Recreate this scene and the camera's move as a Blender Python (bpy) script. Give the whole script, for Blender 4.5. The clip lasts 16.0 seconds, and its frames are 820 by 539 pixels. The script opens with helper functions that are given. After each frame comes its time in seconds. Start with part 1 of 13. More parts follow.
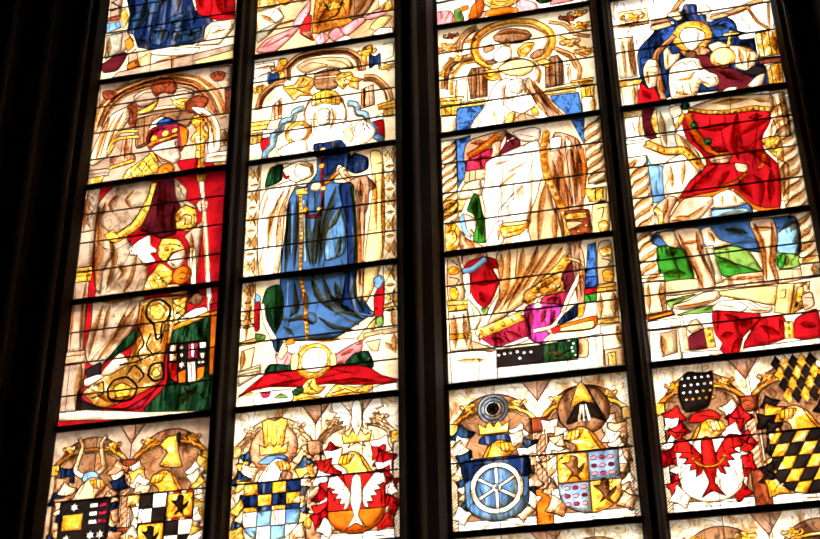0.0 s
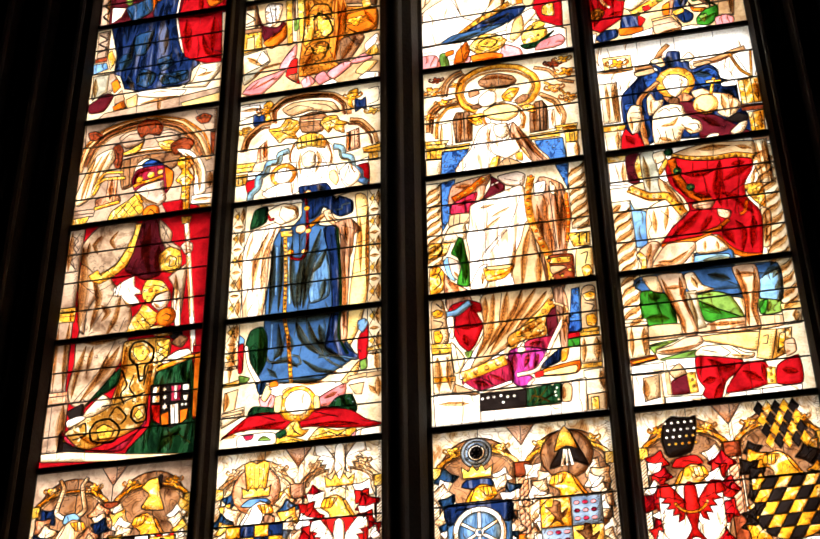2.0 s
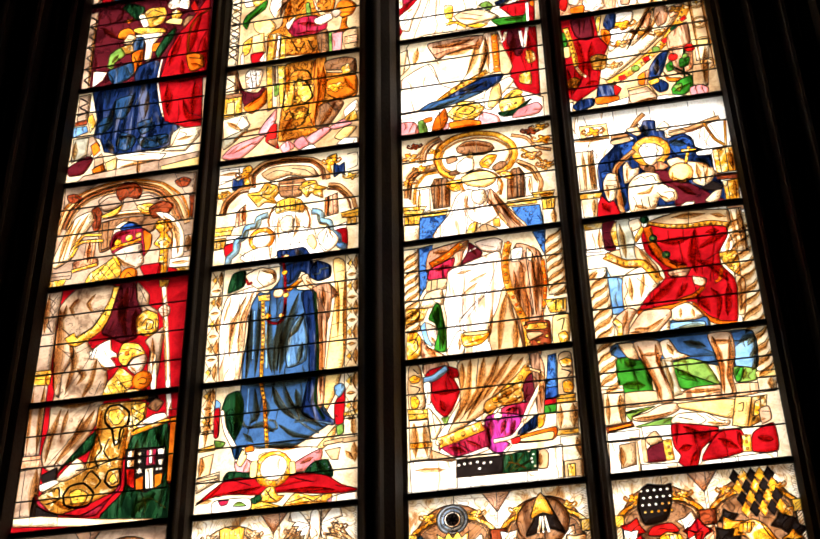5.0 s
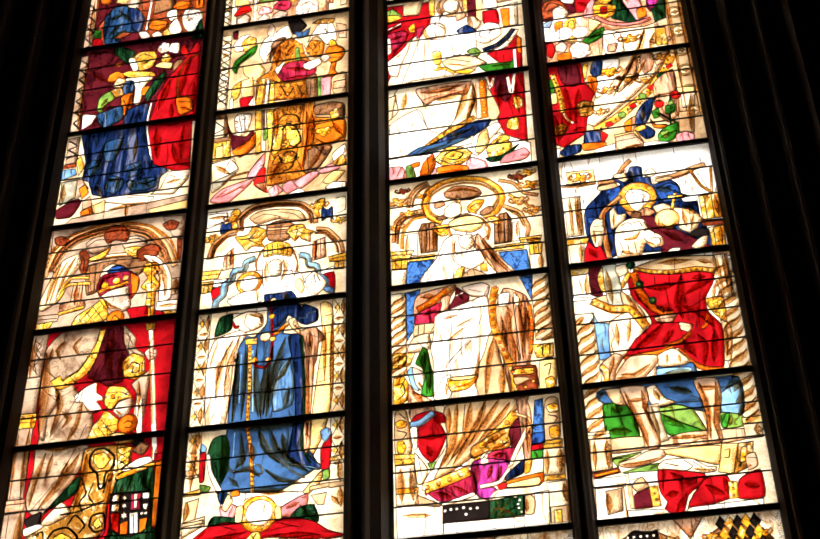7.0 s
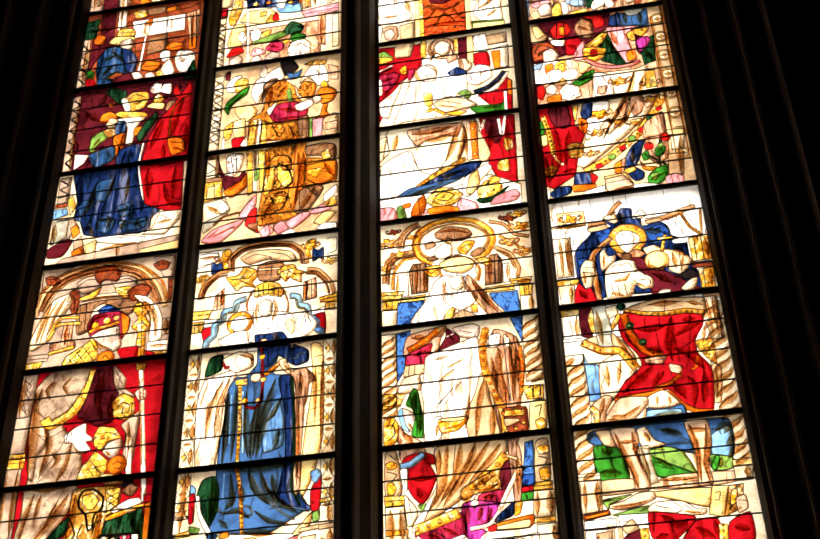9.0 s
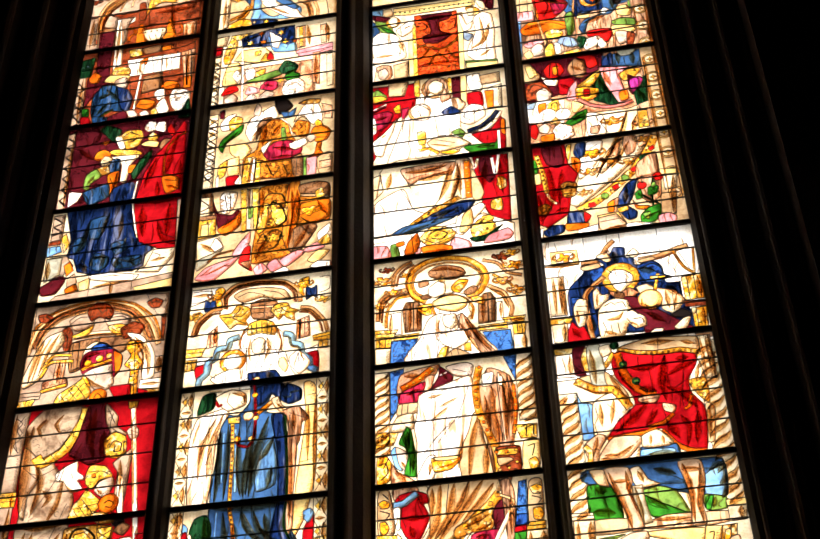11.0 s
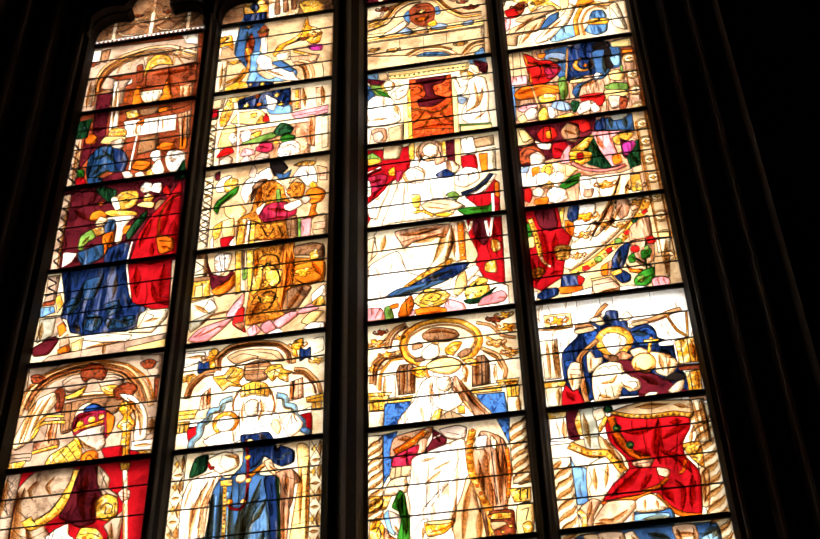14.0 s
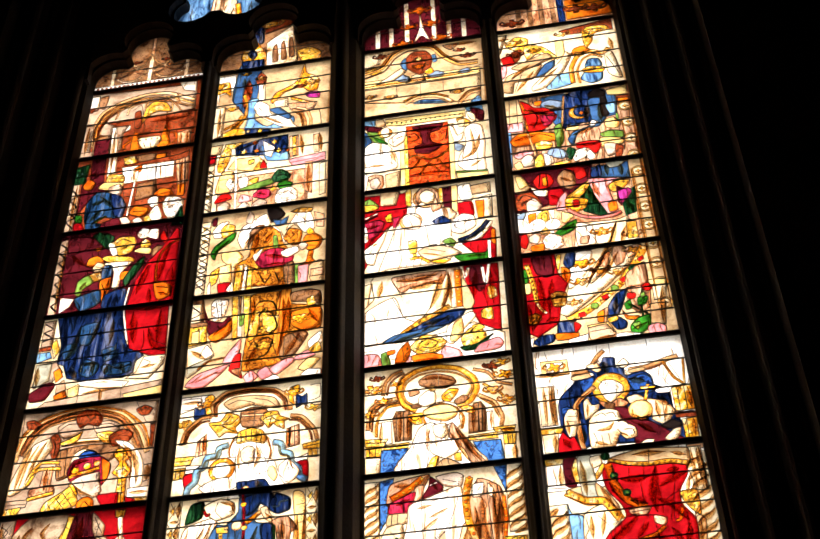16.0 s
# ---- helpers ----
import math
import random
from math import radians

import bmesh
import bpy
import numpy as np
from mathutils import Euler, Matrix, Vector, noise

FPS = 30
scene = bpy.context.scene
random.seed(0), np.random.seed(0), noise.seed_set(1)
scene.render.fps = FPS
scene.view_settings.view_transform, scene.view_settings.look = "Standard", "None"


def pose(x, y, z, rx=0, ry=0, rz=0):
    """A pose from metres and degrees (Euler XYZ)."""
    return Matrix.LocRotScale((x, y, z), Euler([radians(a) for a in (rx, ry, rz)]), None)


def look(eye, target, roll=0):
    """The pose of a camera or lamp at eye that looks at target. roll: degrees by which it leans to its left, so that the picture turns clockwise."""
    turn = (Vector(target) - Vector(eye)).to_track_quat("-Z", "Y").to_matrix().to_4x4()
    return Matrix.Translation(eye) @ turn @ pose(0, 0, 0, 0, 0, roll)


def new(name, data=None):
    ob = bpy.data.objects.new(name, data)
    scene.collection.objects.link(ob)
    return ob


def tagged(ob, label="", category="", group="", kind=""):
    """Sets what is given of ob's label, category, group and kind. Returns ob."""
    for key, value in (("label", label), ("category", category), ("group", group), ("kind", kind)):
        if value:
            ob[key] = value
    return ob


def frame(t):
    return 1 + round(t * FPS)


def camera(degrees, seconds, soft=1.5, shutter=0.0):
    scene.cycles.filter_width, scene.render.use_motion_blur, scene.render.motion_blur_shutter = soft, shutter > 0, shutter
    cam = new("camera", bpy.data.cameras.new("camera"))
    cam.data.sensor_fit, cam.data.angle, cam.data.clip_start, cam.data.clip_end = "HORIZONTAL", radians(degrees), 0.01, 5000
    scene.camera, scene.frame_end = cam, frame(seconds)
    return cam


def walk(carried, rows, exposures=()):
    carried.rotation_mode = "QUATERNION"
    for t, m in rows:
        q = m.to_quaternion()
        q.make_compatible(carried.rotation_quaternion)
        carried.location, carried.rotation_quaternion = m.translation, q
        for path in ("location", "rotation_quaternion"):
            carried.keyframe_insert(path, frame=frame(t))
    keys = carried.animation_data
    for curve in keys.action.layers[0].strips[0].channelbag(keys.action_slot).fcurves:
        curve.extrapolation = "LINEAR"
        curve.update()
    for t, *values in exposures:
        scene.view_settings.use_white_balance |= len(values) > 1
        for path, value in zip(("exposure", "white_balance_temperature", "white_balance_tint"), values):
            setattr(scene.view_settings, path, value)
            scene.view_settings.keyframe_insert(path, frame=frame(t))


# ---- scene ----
from mathutils import geometry

# ---- camera ----
STOPS = 2.12
cam = camera(34.18, 16.0, 1.5)
EYE = 1.6
ROWS = [  # seconds, x, y, z past the eye's height, yaw, pitch, roll
    (0.0, 1.6427, -6.9222, -0.0250, 12.716, 29.242, -0.924),
    (0.5, 1.6433, -6.9226, -0.0243, 12.503, 29.685, -0.946),
    (1.0, 1.6458, -6.9300, -0.0230, 12.303, 30.102, -0.941),
    (1.5, 1.6479, -6.9387, -0.0184, 12.112, 30.497, -0.949),
    (2.0, 1.6477, -6.9448, -0.0166, 11.899, 30.950, -0.977),
    (2.5, 1.6471, -6.9525, -0.0156, 11.673, 31.416, -1.025),
    (3.0, 1.6466, -6.9577, -0.0137, 11.461, 31.863, -1.030),
    (3.5, 1.6482, -6.9633, -0.0120, 11.266, 32.294, -1.080),
    (4.0, 1.6504, -6.9720, -0.0090, 11.066, 32.680, -1.139),
    (6.5, 1.6552, -6.9882, -0.0055, 10.137, 34.926, -1.288),
    (7.0, 1.6590, -6.9977, -0.0009, 9.985, 35.337, -1.324),
    (7.5, 1.6607, -7.0035, -0.0012, 9.837, 35.758, -1.393),
    (8.0, 1.6644, -7.0085, 0.0029, 9.700, 36.153, -1.373),
    (8.5, 1.6676, -7.0159, 0.0062, 9.601, 36.539, -1.422),
    (9.0, 1.6711, -7.0198, 0.0087, 9.504, 36.939, -1.467),
    (11.5, 1.6709, -7.0268, 0.0061, 8.985, 38.988, -1.608),
    (12.0, 1.6712, -7.0320, 0.0089, 8.889, 39.399, -1.608),
    (12.5, 1.6677, -7.0340, 0.0138, 8.790, 39.790, -1.621),
    (13.0, 1.6670, -7.0384, 0.0156, 8.701, 40.185, -1.652),
    (13.5, 1.6659, -7.0426, 0.0148, 8.625, 40.630, -1.658),
    (14.0, 1.6639, -7.0483, 0.0149, 8.562, 41.102, -1.648),
    (14.5, 1.6625, -7.0548, 0.0176, 8.503, 41.581, -1.677),
    (15.0, 1.6613, -7.0620, 0.0185, 8.425, 42.051, -1.692),
    (15.5, 1.6608, -7.0656, 0.0209, 8.340, 42.514, -1.755),
    (16.0, 1.6640, -7.0713, 0.0161, 8.267, 42.992, -1.766),
]
walk(cam, [(t, pose(x, y, EYE + z, 90 + pitch, 0, yaw) @ pose(0, 0, 0, 0, 0, roll)) for t, x, y, z, yaw, pitch, roll in ROWS],
     [(0.0, STOPS), (16.0, STOPS)])

# ---- world and light: bright overcast day outside, unlit church inside ----
world = bpy.data.worlds.new("overcast_sky")
scene.world = world
world.use_nodes = True
wn = world.node_tree
sky = wn.nodes.new("ShaderNodeTexSky")
sky.sky_type = "NISHITA"
sky.sun_disc = False
sky.sun_elevation, sky.sun_rotation = radians(48), radians(12)
sky.dust_density = 4.0
wn.links.new(sky.outputs[0], wn.nodes["Background"].inputs[0])
wn.nodes["Background"].inputs[1].default_value = 0.12
sun_data = bpy.data.lights.new("sun", "SUN")
sun_data.energy, sun_data.angle, sun_data.color = 1.5, radians(25), (1.0, 0.95, 0.87)
sun = new("sun", sun_data)
sun.matrix_world = look((3.0, 20.0, 24.0), (0.0, 0.0, 4.0))


# ---- materials ----
def nodes_of(name):
    m = bpy.data.materials.new(name)
    m.use_nodes = True
    nt = m.node_tree
    nt.nodes.clear()
    return m, nt, nt.nodes.new("ShaderNodeOutputMaterial")


def add(nt, kind, **values):
    n = nt.nodes.new(kind)
    for key, v in values.items():
        n.inputs[key.replace("_", " ")].default_value = v
    return n


def ramp(nt, src, stops):
    r = nt.nodes.new("ShaderNodeValToRGB")
    e = r.color_ramp.elements
    while len(e) < len(stops):
        e.new(0.5)
    for el, (p, c) in zip(e, stops):
        el.position, el.color = p, (*c, 1) if len(c) == 3 else c
    nt.links.new(src, r.inputs[0])
    return r.outputs[0]


def mixed(nt, mode, fac, a, b):
    """Mix of two colours; a and b are sockets or colours, fac a socket or number."""
    m = nt.nodes.new("ShaderNodeMix")
    m.data_type, m.blend_type = "RGBA", mode
    for sock, v in ((m.inputs[0], fac), (m.inputs[6], a), (m.inputs[7], b)):
        if isinstance(v, bpy.types.NodeSocket):
            nt.links.new(v, sock)
        else:
            sock.default_value = (*v, 1) if isinstance(v, tuple) else v
    return m.outputs[2]


def where(nt, scale):
    g = nt.nodes.new("ShaderNodeNewGeometry")
    mp = nt.nodes.new("ShaderNodeMapping")
    mp.inputs["Scale"].default_value = scale
    nt.links.new(g.outputs["Position"], mp.inputs["Vector"])
    return mp.outputs[0]


def noise_of(nt, scale, detail=4.0, size=1.0, warp=0.0, rough=0.55):
    n = add(nt, "ShaderNodeTexNoise", Scale=size, Detail=detail, Distortion=warp, Roughness=rough)
    nt.links.new(where(nt, scale), n.inputs["Vector"])
    return n.outputs["Fac"]


def solid(name, color, dark, rough=0.8, metal=0.0, size=3.0, bump=0.4):
    """Opaque stone, iron or lead: two scales of mottling and a fine relief."""
    m, nt, out = nodes_of(name)
    p = nt.nodes.new("ShaderNodeBsdfPrincipled")
    big = noise_of(nt, (1, 1, 1), 5, size)
    fine = noise_of(nt, (1, 1, 1), 8, size * 14)
    c = ramp(nt, big, [(0.3, dark), (0.7, color)])
    c = mixed(nt, "MULTIPLY", 0.6, c, ramp(nt, fine, [(0.3, (0.55, 0.53, 0.5)), (0.7, (1, 1, 1))]))
    nt.links.new(c, p.inputs["Base Color"])
    p.inputs["Roughness"].default_value, p.inputs["Metallic"].default_value = rough, metal
    b = add(nt, "ShaderNodeBump", Strength=bump, Distance=0.01)
    nt.links.new(fine, b.inputs["Height"])
    nt.links.new(b.outputs[0], p.inputs["Normal"])
    nt.links.new(p.outputs[0], out.inputs[0])
    return m


def glass(name, color, shade, kind="plain", amount=0.6):
    """Leaded church glass, lit from behind: the pot colour, and the brown paint that is fired on it.
    plain: cloudy wash; cloth: long folds; brocade: two-tone pattern; stone: streaky grisaille; stain: mottled yellow; cloud: hair and feathers."""
    m, nt, out = nodes_of(name)
    wash = noise_of(nt, (1, 1, 1), 5, 5.0, 0.4)
    grit = noise_of(nt, (1, 1, 1), 6, 70.0)
    blue = color[2] > color[1]
    lift = 0.085 if blue and color[2] > color[0] else 0.008 + 0.3 * min(color)
    pale = tuple(min(1.0, lift + 1.3 * v) for v in color)
    # thin brush contours: the level lines of a warped noise
    swirl = noise_of(nt, (1, 1, 0.8), 1.0, 7.0, 1.2, 0.4)
    level = add(nt, "ShaderNodeMath")
    level.operation = "PINGPONG"
    level.inputs[1].default_value = 0.045
    nt.links.new(swirl, level.inputs[0])
    contour = ramp(nt, level.outputs[0], [(0.0, tuple(0.55 * v for v in shade)), (0.008, tuple(0.5 + 0.5 * v for v in shade)), (0.016, (1, 1, 1))])
    if kind == "cloth":
        f = noise_of(nt, (11, 1, 2.0), 2.0, 1.0, 1.6, 0.5)
        g = noise_of(nt, (28, 1, 5), 3, 1.0, 2.2, 0.5)
        c = ramp(nt, f, [(0.37, shade), (0.47, color), (0.56, color), (0.64, pale)])
        c = mixed(nt, "MULTIPLY", amount, c, ramp(nt, g, [(0.40, shade), (0.52, (1, 1, 1))]))
    elif kind == "brocade":
        f = noise_of(nt, (1, 1, 1), 1.5, 12.0, 2.5, 0.4)
        c = ramp(nt, f, [(0.44, color), (0.48, shade), (0.53, shade), (0.57, pale)])
        c = mixed(nt, "MULTIPLY", amount, c, ramp(nt, wash, [(0.38, shade), (0.58, (1, 1, 1))]))
    elif kind == "stone":
        f = noise_of(nt, (5, 1, 3), 4, 1.4, 0.8)
        h = noise_of(nt, (1, 1, 1), 3, 11.0, 1.0)
        c = ramp(nt, f, [(0.36, shade), (0.46, color), (1.0, pale)])
        c = mixed(nt, "MULTIPLY", 0.6, c, ramp(nt, h, [(0.34, (0.50, 0.30, 0.12)), (0.43, (0.95, 0.76, 0.42)), (0.52, (1, 1, 1))]))
        c = mixed(nt, "MULTIPLY", amount, c, ramp(nt, wash, [(0.36, shade), (0.56, (1, 1, 1))]))
        c = mixed(nt, "MULTIPLY", 0.8, c, contour)
    elif kind == "stain":
        h = noise_of(nt, (1, 1, 1), 3, 15.0, 1.2)
        c = ramp(nt, h, [(0.30, shade), (0.43, color), (0.54, color), (0.66, (0.96, 0.86, 0.50))])
        c = mixed(nt, "MULTIPLY", amount, c, ramp(nt, wash, [(0.36, shade), (0.56, (1, 1, 1))]))
        c = mixed(nt, "MULTIPLY", 0.6, c, contour)
    elif kind == "cloud":
        f = noise_of(nt, (1, 1, 1), 2, 16.0, 1.5)
        c = ramp(nt, f, [(0.40, shade), (0.47, color), (1.0, color)])
        c = mixed(nt, "MULTIPLY", 0.6, c, contour)
    else:
        h = noise_of(nt, (1, 1, 1), 3, 12.0, 0.8)
        c = mixed(nt, "MULTIPLY", amount, color, ramp(nt, wash, [(0.36, shade), (0.56, (1, 1, 1))]))
        c = mixed(nt, "MULTIPLY", amount, c, ramp(nt, h, [(0.36, tuple(0.4 + 0.6 * v for v in shade)), (0.5, (1, 1, 1))]))
    c = mixed(nt, "MULTIPLY", 0.35, c, ramp(nt, grit, [(0.34, (0.45, 0.36, 0.28)), (0.5, (1, 1, 1))]))
    own = nt.nodes.new("ShaderNodeObjectInfo")
    c = mixed(nt, "MULTIPLY", 1.0, c, ramp(nt, own.outputs["Random"], [(0, (0.78, 0.76, 0.74)), (1, (1, 1, 1))]))
    t = nt.nodes.new("ShaderNodeBsdfTranslucent")
    nt.links.new(c, t.inputs["Color"])
    gl = add(nt, "ShaderNodeBsdfGlossy", Roughness=0.12)
    lw = add(nt, "ShaderNodeFresnel", IOR=1.5)
    mx = nt.nodes.new("ShaderNodeMixShader")
    nt.links.new(lw.outputs[0], mx.inputs[0])
    nt.links.new(t.outputs[0], mx.inputs[1])
    nt.links.new(gl.outputs[0], mx.inputs[2])
    nt.links.new(mx.outputs[0], out.inputs[0])
    return m


# base colour lowered so that jambs and mullions look as dark as unlit stone
STONE = solid("near_black_stone", (0.040, 0.029, 0.024), (0.022, 0.016, 0.013), 0.9)
PLASTER = solid("limewashed_wall", (0.15, 0.125, 0.11), (0.09, 0.075, 0.065), 0.9)
FLOOR = solid("floor_stone", (0.16, 0.14, 0.12), (0.08, 0.07, 0.06), 0.6)
IRON = solid("rusted_iron", (0.07, 0.05, 0.04), (0.03, 0.022, 0.018), 0.7, 0.3, 8)
LEAD = solid("weathered_lead", (0.085, 0.08, 0.078), (0.045, 0.04, 0.038), 0.6, 0.4, 20, 0.2)
PAINT = solid("fired_brown_paint", (0.07, 0.035, 0.02), (0.035, 0.018, 0.01), 0.8, 0.0, 20, 0.1)


def film(name, color):
    """Half-clear brown glass paint: what it lets through takes its colour."""
    m, nt, out = nodes_of(name)
    t = nt.nodes.new("ShaderNodeBsdfTransparent")
    grain = noise_of(nt, (1, 1, 1), 4, 55.0)
    nt.links.new(ramp(nt, grain, [(0.3, tuple(0.86 * v for v in color)), (0.7, tuple(min(1, 1.12 * v) for v in color))]), t.inputs["Color"])
    nt.links.new(t.outputs[0], out.inputs[0])
    return m


SHADING = film("brown_shading", (0.80, 0.655, 0.48))
MATTING = film("brown_matting", (0.80, 0.665, 0.53))
EARTH = solid("paved_ground", (0.2, 0.19, 0.17), (0.1, 0.095, 0.085), 0.9)

BROWN = (0.30, 0.13, 0.05)
GLASS = {
    "white": glass("white_glass", (0.97, 0.95, 0.89), (0.72, 0.56, 0.38), "plain", 0.45),
    "linen": glass("white_drapery_glass", (0.97, 0.93, 0.86), (0.52, 0.33, 0.19), "cloth", 0.4),
    "stone": glass("grisaille_glass", (0.88, 0.70, 0.46), (0.30, 0.14, 0.055), "stone", 0.6),
    "pale": glass("pale_grisaille_glass", (0.95, 0.86, 0.68), (0.48, 0.27, 0.11), "stone", 0.5),
    "shadow": glass("brown_grisaille_glass", (0.32, 0.16, 0.075), (0.10, 0.04, 0.018), "stone", 0.6),
    "russet": glass("russet_glass", (0.30, 0.06, 0.02), (0.10, 0.018, 0.006), "stone", 0.6),
    "rose": glass("rose_stone_glass", (0.72, 0.42, 0.26), (0.30, 0.12, 0.055), "stone", 0.5),
    "flesh": glass("flesh_glass", (0.66, 0.53, 0.43), (0.28, 0.17, 0.10), "plain", 0.7),
    "beige": glass("beige_drapery_glass", (0.72, 0.54, 0.38), (0.22, 0.11, 0.05), "cloth", 0.5),
    "cloak": glass("brown_drapery_glass", (0.52, 0.29, 0.17), (0.13, 0.055, 0.025), "cloth", 0.5),
    "tapestry": glass("red_tapestry_glass", (0.55, 0.07, 0.008), (0.2, 0.012, 0.004), "brocade", 0.6),
    "bronze": glass("brown_brocade_glass", (0.42, 0.17, 0.014), (0.06, 0.018, 0.004), "brocade", 0.7),
    "tan": glass("tan_flesh_glass", (0.68, 0.46, 0.27), (0.24, 0.11, 0.045), "cloth", 0.4),
    "hair": glass("curled_white_glass", (0.93, 0.90, 0.84), (0.45, 0.32, 0.22), "cloud"),
    "gold": glass("silver_stain_gold_glass", (0.86, 0.42, 0.022), (0.28, 0.08, 0.006), "stain", 0.6),
    "lemon": glass("lemon_stain_glass", (0.92, 0.62, 0.075), (0.36, 0.14, 0.012), "stain", 0.5),
    "ornament": glass("gold_ornament_glass", (0.88, 0.48, 0.05), (0.20, 0.065, 0.01), "stain", 0.7),
    "brocade": glass("gold_brocade_glass", (0.82, 0.34, 0.018), (0.17, 0.04, 0.005), "brocade", 0.7),
    "damask": glass("pale_damask_glass", (0.40, 0.275, 0.165), (0.125, 0.06, 0.026), "cloud"),
    "ochre": glass("amber_robe_glass", (0.55, 0.19, 0.02), (0.16, 0.03, 0.004), "cloth", 0.5),
    "orange": glass("orange_glass", (0.72, 0.18, 0.01), (0.30, 0.045, 0.004), "plain", 0.7),
    "red": glass("ruby_glass", (0.38, 0.004, 0.007), (0.09, 0.0012, 0.003), "cloth", 0.5),
    "scarlet": glass("scarlet_glass", (0.52, 0.012, 0.010), (0.2, 0.003, 0.004), "plain", 0.7),
    "maroon": glass("maroon_glass", (0.085, 0.007, 0.012), (0.03, 0.002, 0.004), "plain", 0.7),
    "crimson": glass("crimson_glass", (0.32, 0.014, 0.045), (0.10, 0.004, 0.013), "cloth", 0.5),
    "pink": glass("pink_glass", (0.72, 0.33, 0.36), (0.4, 0.12, 0.14), "plain", 0.6),
    "purple": glass("purple_glass", (0.36, 0.03, 0.22), (0.12, 0.008, 0.07), "cloth", 0.5),
    "blue": glass("blue_glass", (0.016, 0.055, 0.145), (0.002, 0.006, 0.018), "cloth", 0.6),
    "azure": glass("light_blue_glass", (0.085, 0.19, 0.36), (0.015, 0.045, 0.12), "cloth", 0.6),
    "navy": glass("navy_glass", (0.007, 0.02, 0.085), (0.0015, 0.003, 0.012), "cloth", 0.5),
    "cobalt": glass("cobalt_glass", (0.02, 0.07, 0.28), (0.004, 0.011, 0.06), "cloud"),
    "sky": glass("sky_blue_glass", (0.22, 0.44, 0.72), (0.05, 0.15, 0.36), "plain", 0.7),
    "steel": glass("grey_blue_glass", (0.30, 0.40, 0.54), (0.10, 0.14, 0.23), "plain", 0.7),
    "green": glass("green_glass", (0.03, 0.19, 0.015), (0.006, 0.05, 0.004), "plain", 0.8),
    "moss": glass("moss_green_glass", (0.18, 0.32, 0.06), (0.045, 0.10, 0.012), "plain", 0.8),
    "forest": glass("dark_green_glass", (0.007, 0.042, 0.013), (0.002, 0.010, 0.004), "cloth", 0.6),
    "grey": glass("grey_green_glass", (0.46, 0.45, 0.36), (0.2, 0.2, 0.15), "plain", 0.7),
    "wash": glass("brown_washed_glass", (0.62, 0.44, 0.24), (0.30, 0.155, 0.058), "plain", 0.6),
    "pearl": glass("pale_washed_glass", (0.84, 0.72, 0.51), (0.52, 0.345, 0.155), "plain", 0.6),
    "cream": glass("cream_stain_glass", (0.88, 0.66, 0.26), (0.52, 0.30, 0.09), "plain", 0.5),
    "straw": glass("straw_stain_glass", (0.74, 0.43, 0.045), (0.30, 0.115, 0.012), "stain", 0.6),
    "oldgold": glass("dark_gold_glass", (0.44, 0.21, 0.028), (0.16, 0.05, 0.008), "stain", 0.6),
    "cope": glass("brown_stippled_glass", (0.48, 0.35, 0.235), (0.20, 0.105, 0.05), "plain", 1.0),
    "skin": glass("tan_washed_glass", (0.62, 0.44, 0.29), (0.30, 0.16, 0.08), "plain", 0.6),
    "gown": glass("mid_blue_glass", (0.040, 0.105, 0.25), (0.011, 0.030, 0.085), "plain", 0.6),
    "ruby": glass("deep_red_glass", (0.36, 0.005, 0.009), (0.15, 0.002, 0.004), "plain", 0.6),
    "amber": glass("amber_brocade_glass", (0.47, 0.165, 0.012), (0.12, 0.03, 0.004), "brocade", 0.7),
    "mauve": glass("mauve_washed_glass", (0.50, 0.36, 0.255), (0.23, 0.125, 0.075), "plain", 0.6),
    "sapphire": glass("blue_figured_glass", (0.05, 0.15, 0.42), (0.008, 0.03, 0.12), "cloud"),
    "black": glass("black_enamel_glass", (0.012, 0.008, 0.007), (0.005, 0.004, 0.003), "plain", 0.5),
}

# ---- plan of the window: metres; the four lights and the height of the heavy bars ----
LIGHTS = {1: (-2.155, -1.143), 2: (-1.000, 0.003), 3: (0.295, 1.320), 4: (1.455, 2.457)}
BASE, PANEL = EYE + 3.135, 0.8815          # the bar under the four saints; from bar to bar
LEFT, RIGHT, MIDDLE = -2.305, 2.607, 0.149
FIRST, LAST = -5, 6                        # rows of panels below the heads, counted from BASE


def height(row):
    return BASE + PANEL * row


# ---- helpers for meshes ----
def part(name, bm, material, parent=None, label=""):
    me = bpy.data.meshes.new(name)
    if isinstance(bm, tuple):
        me.from_pydata(*bm)
    else:
        bm.to_mesh(me)
        bm.free()
    me.materials.append(material)
    ob = new(name, me)
    if parent:
        ob.parent = parent
    return tagged(ob, label)


def box(bm, x0, x1, y0, y1, z0, z1, bevel=0.0):
    m = Matrix.LocRotScale(((x0 + x1) / 2, (y0 + y1) / 2, (z0 + z1) / 2), None, (x1 - x0, y1 - y0, z1 - z0))
    made = bmesh.ops.create_cube(bm, size=1, matrix=m)["verts"]
    if bevel:
        bmesh.ops.bevel(bm, geom=list({e for v in made for e in v.link_edges}), offset=bevel, segments=2, affect="EDGES")


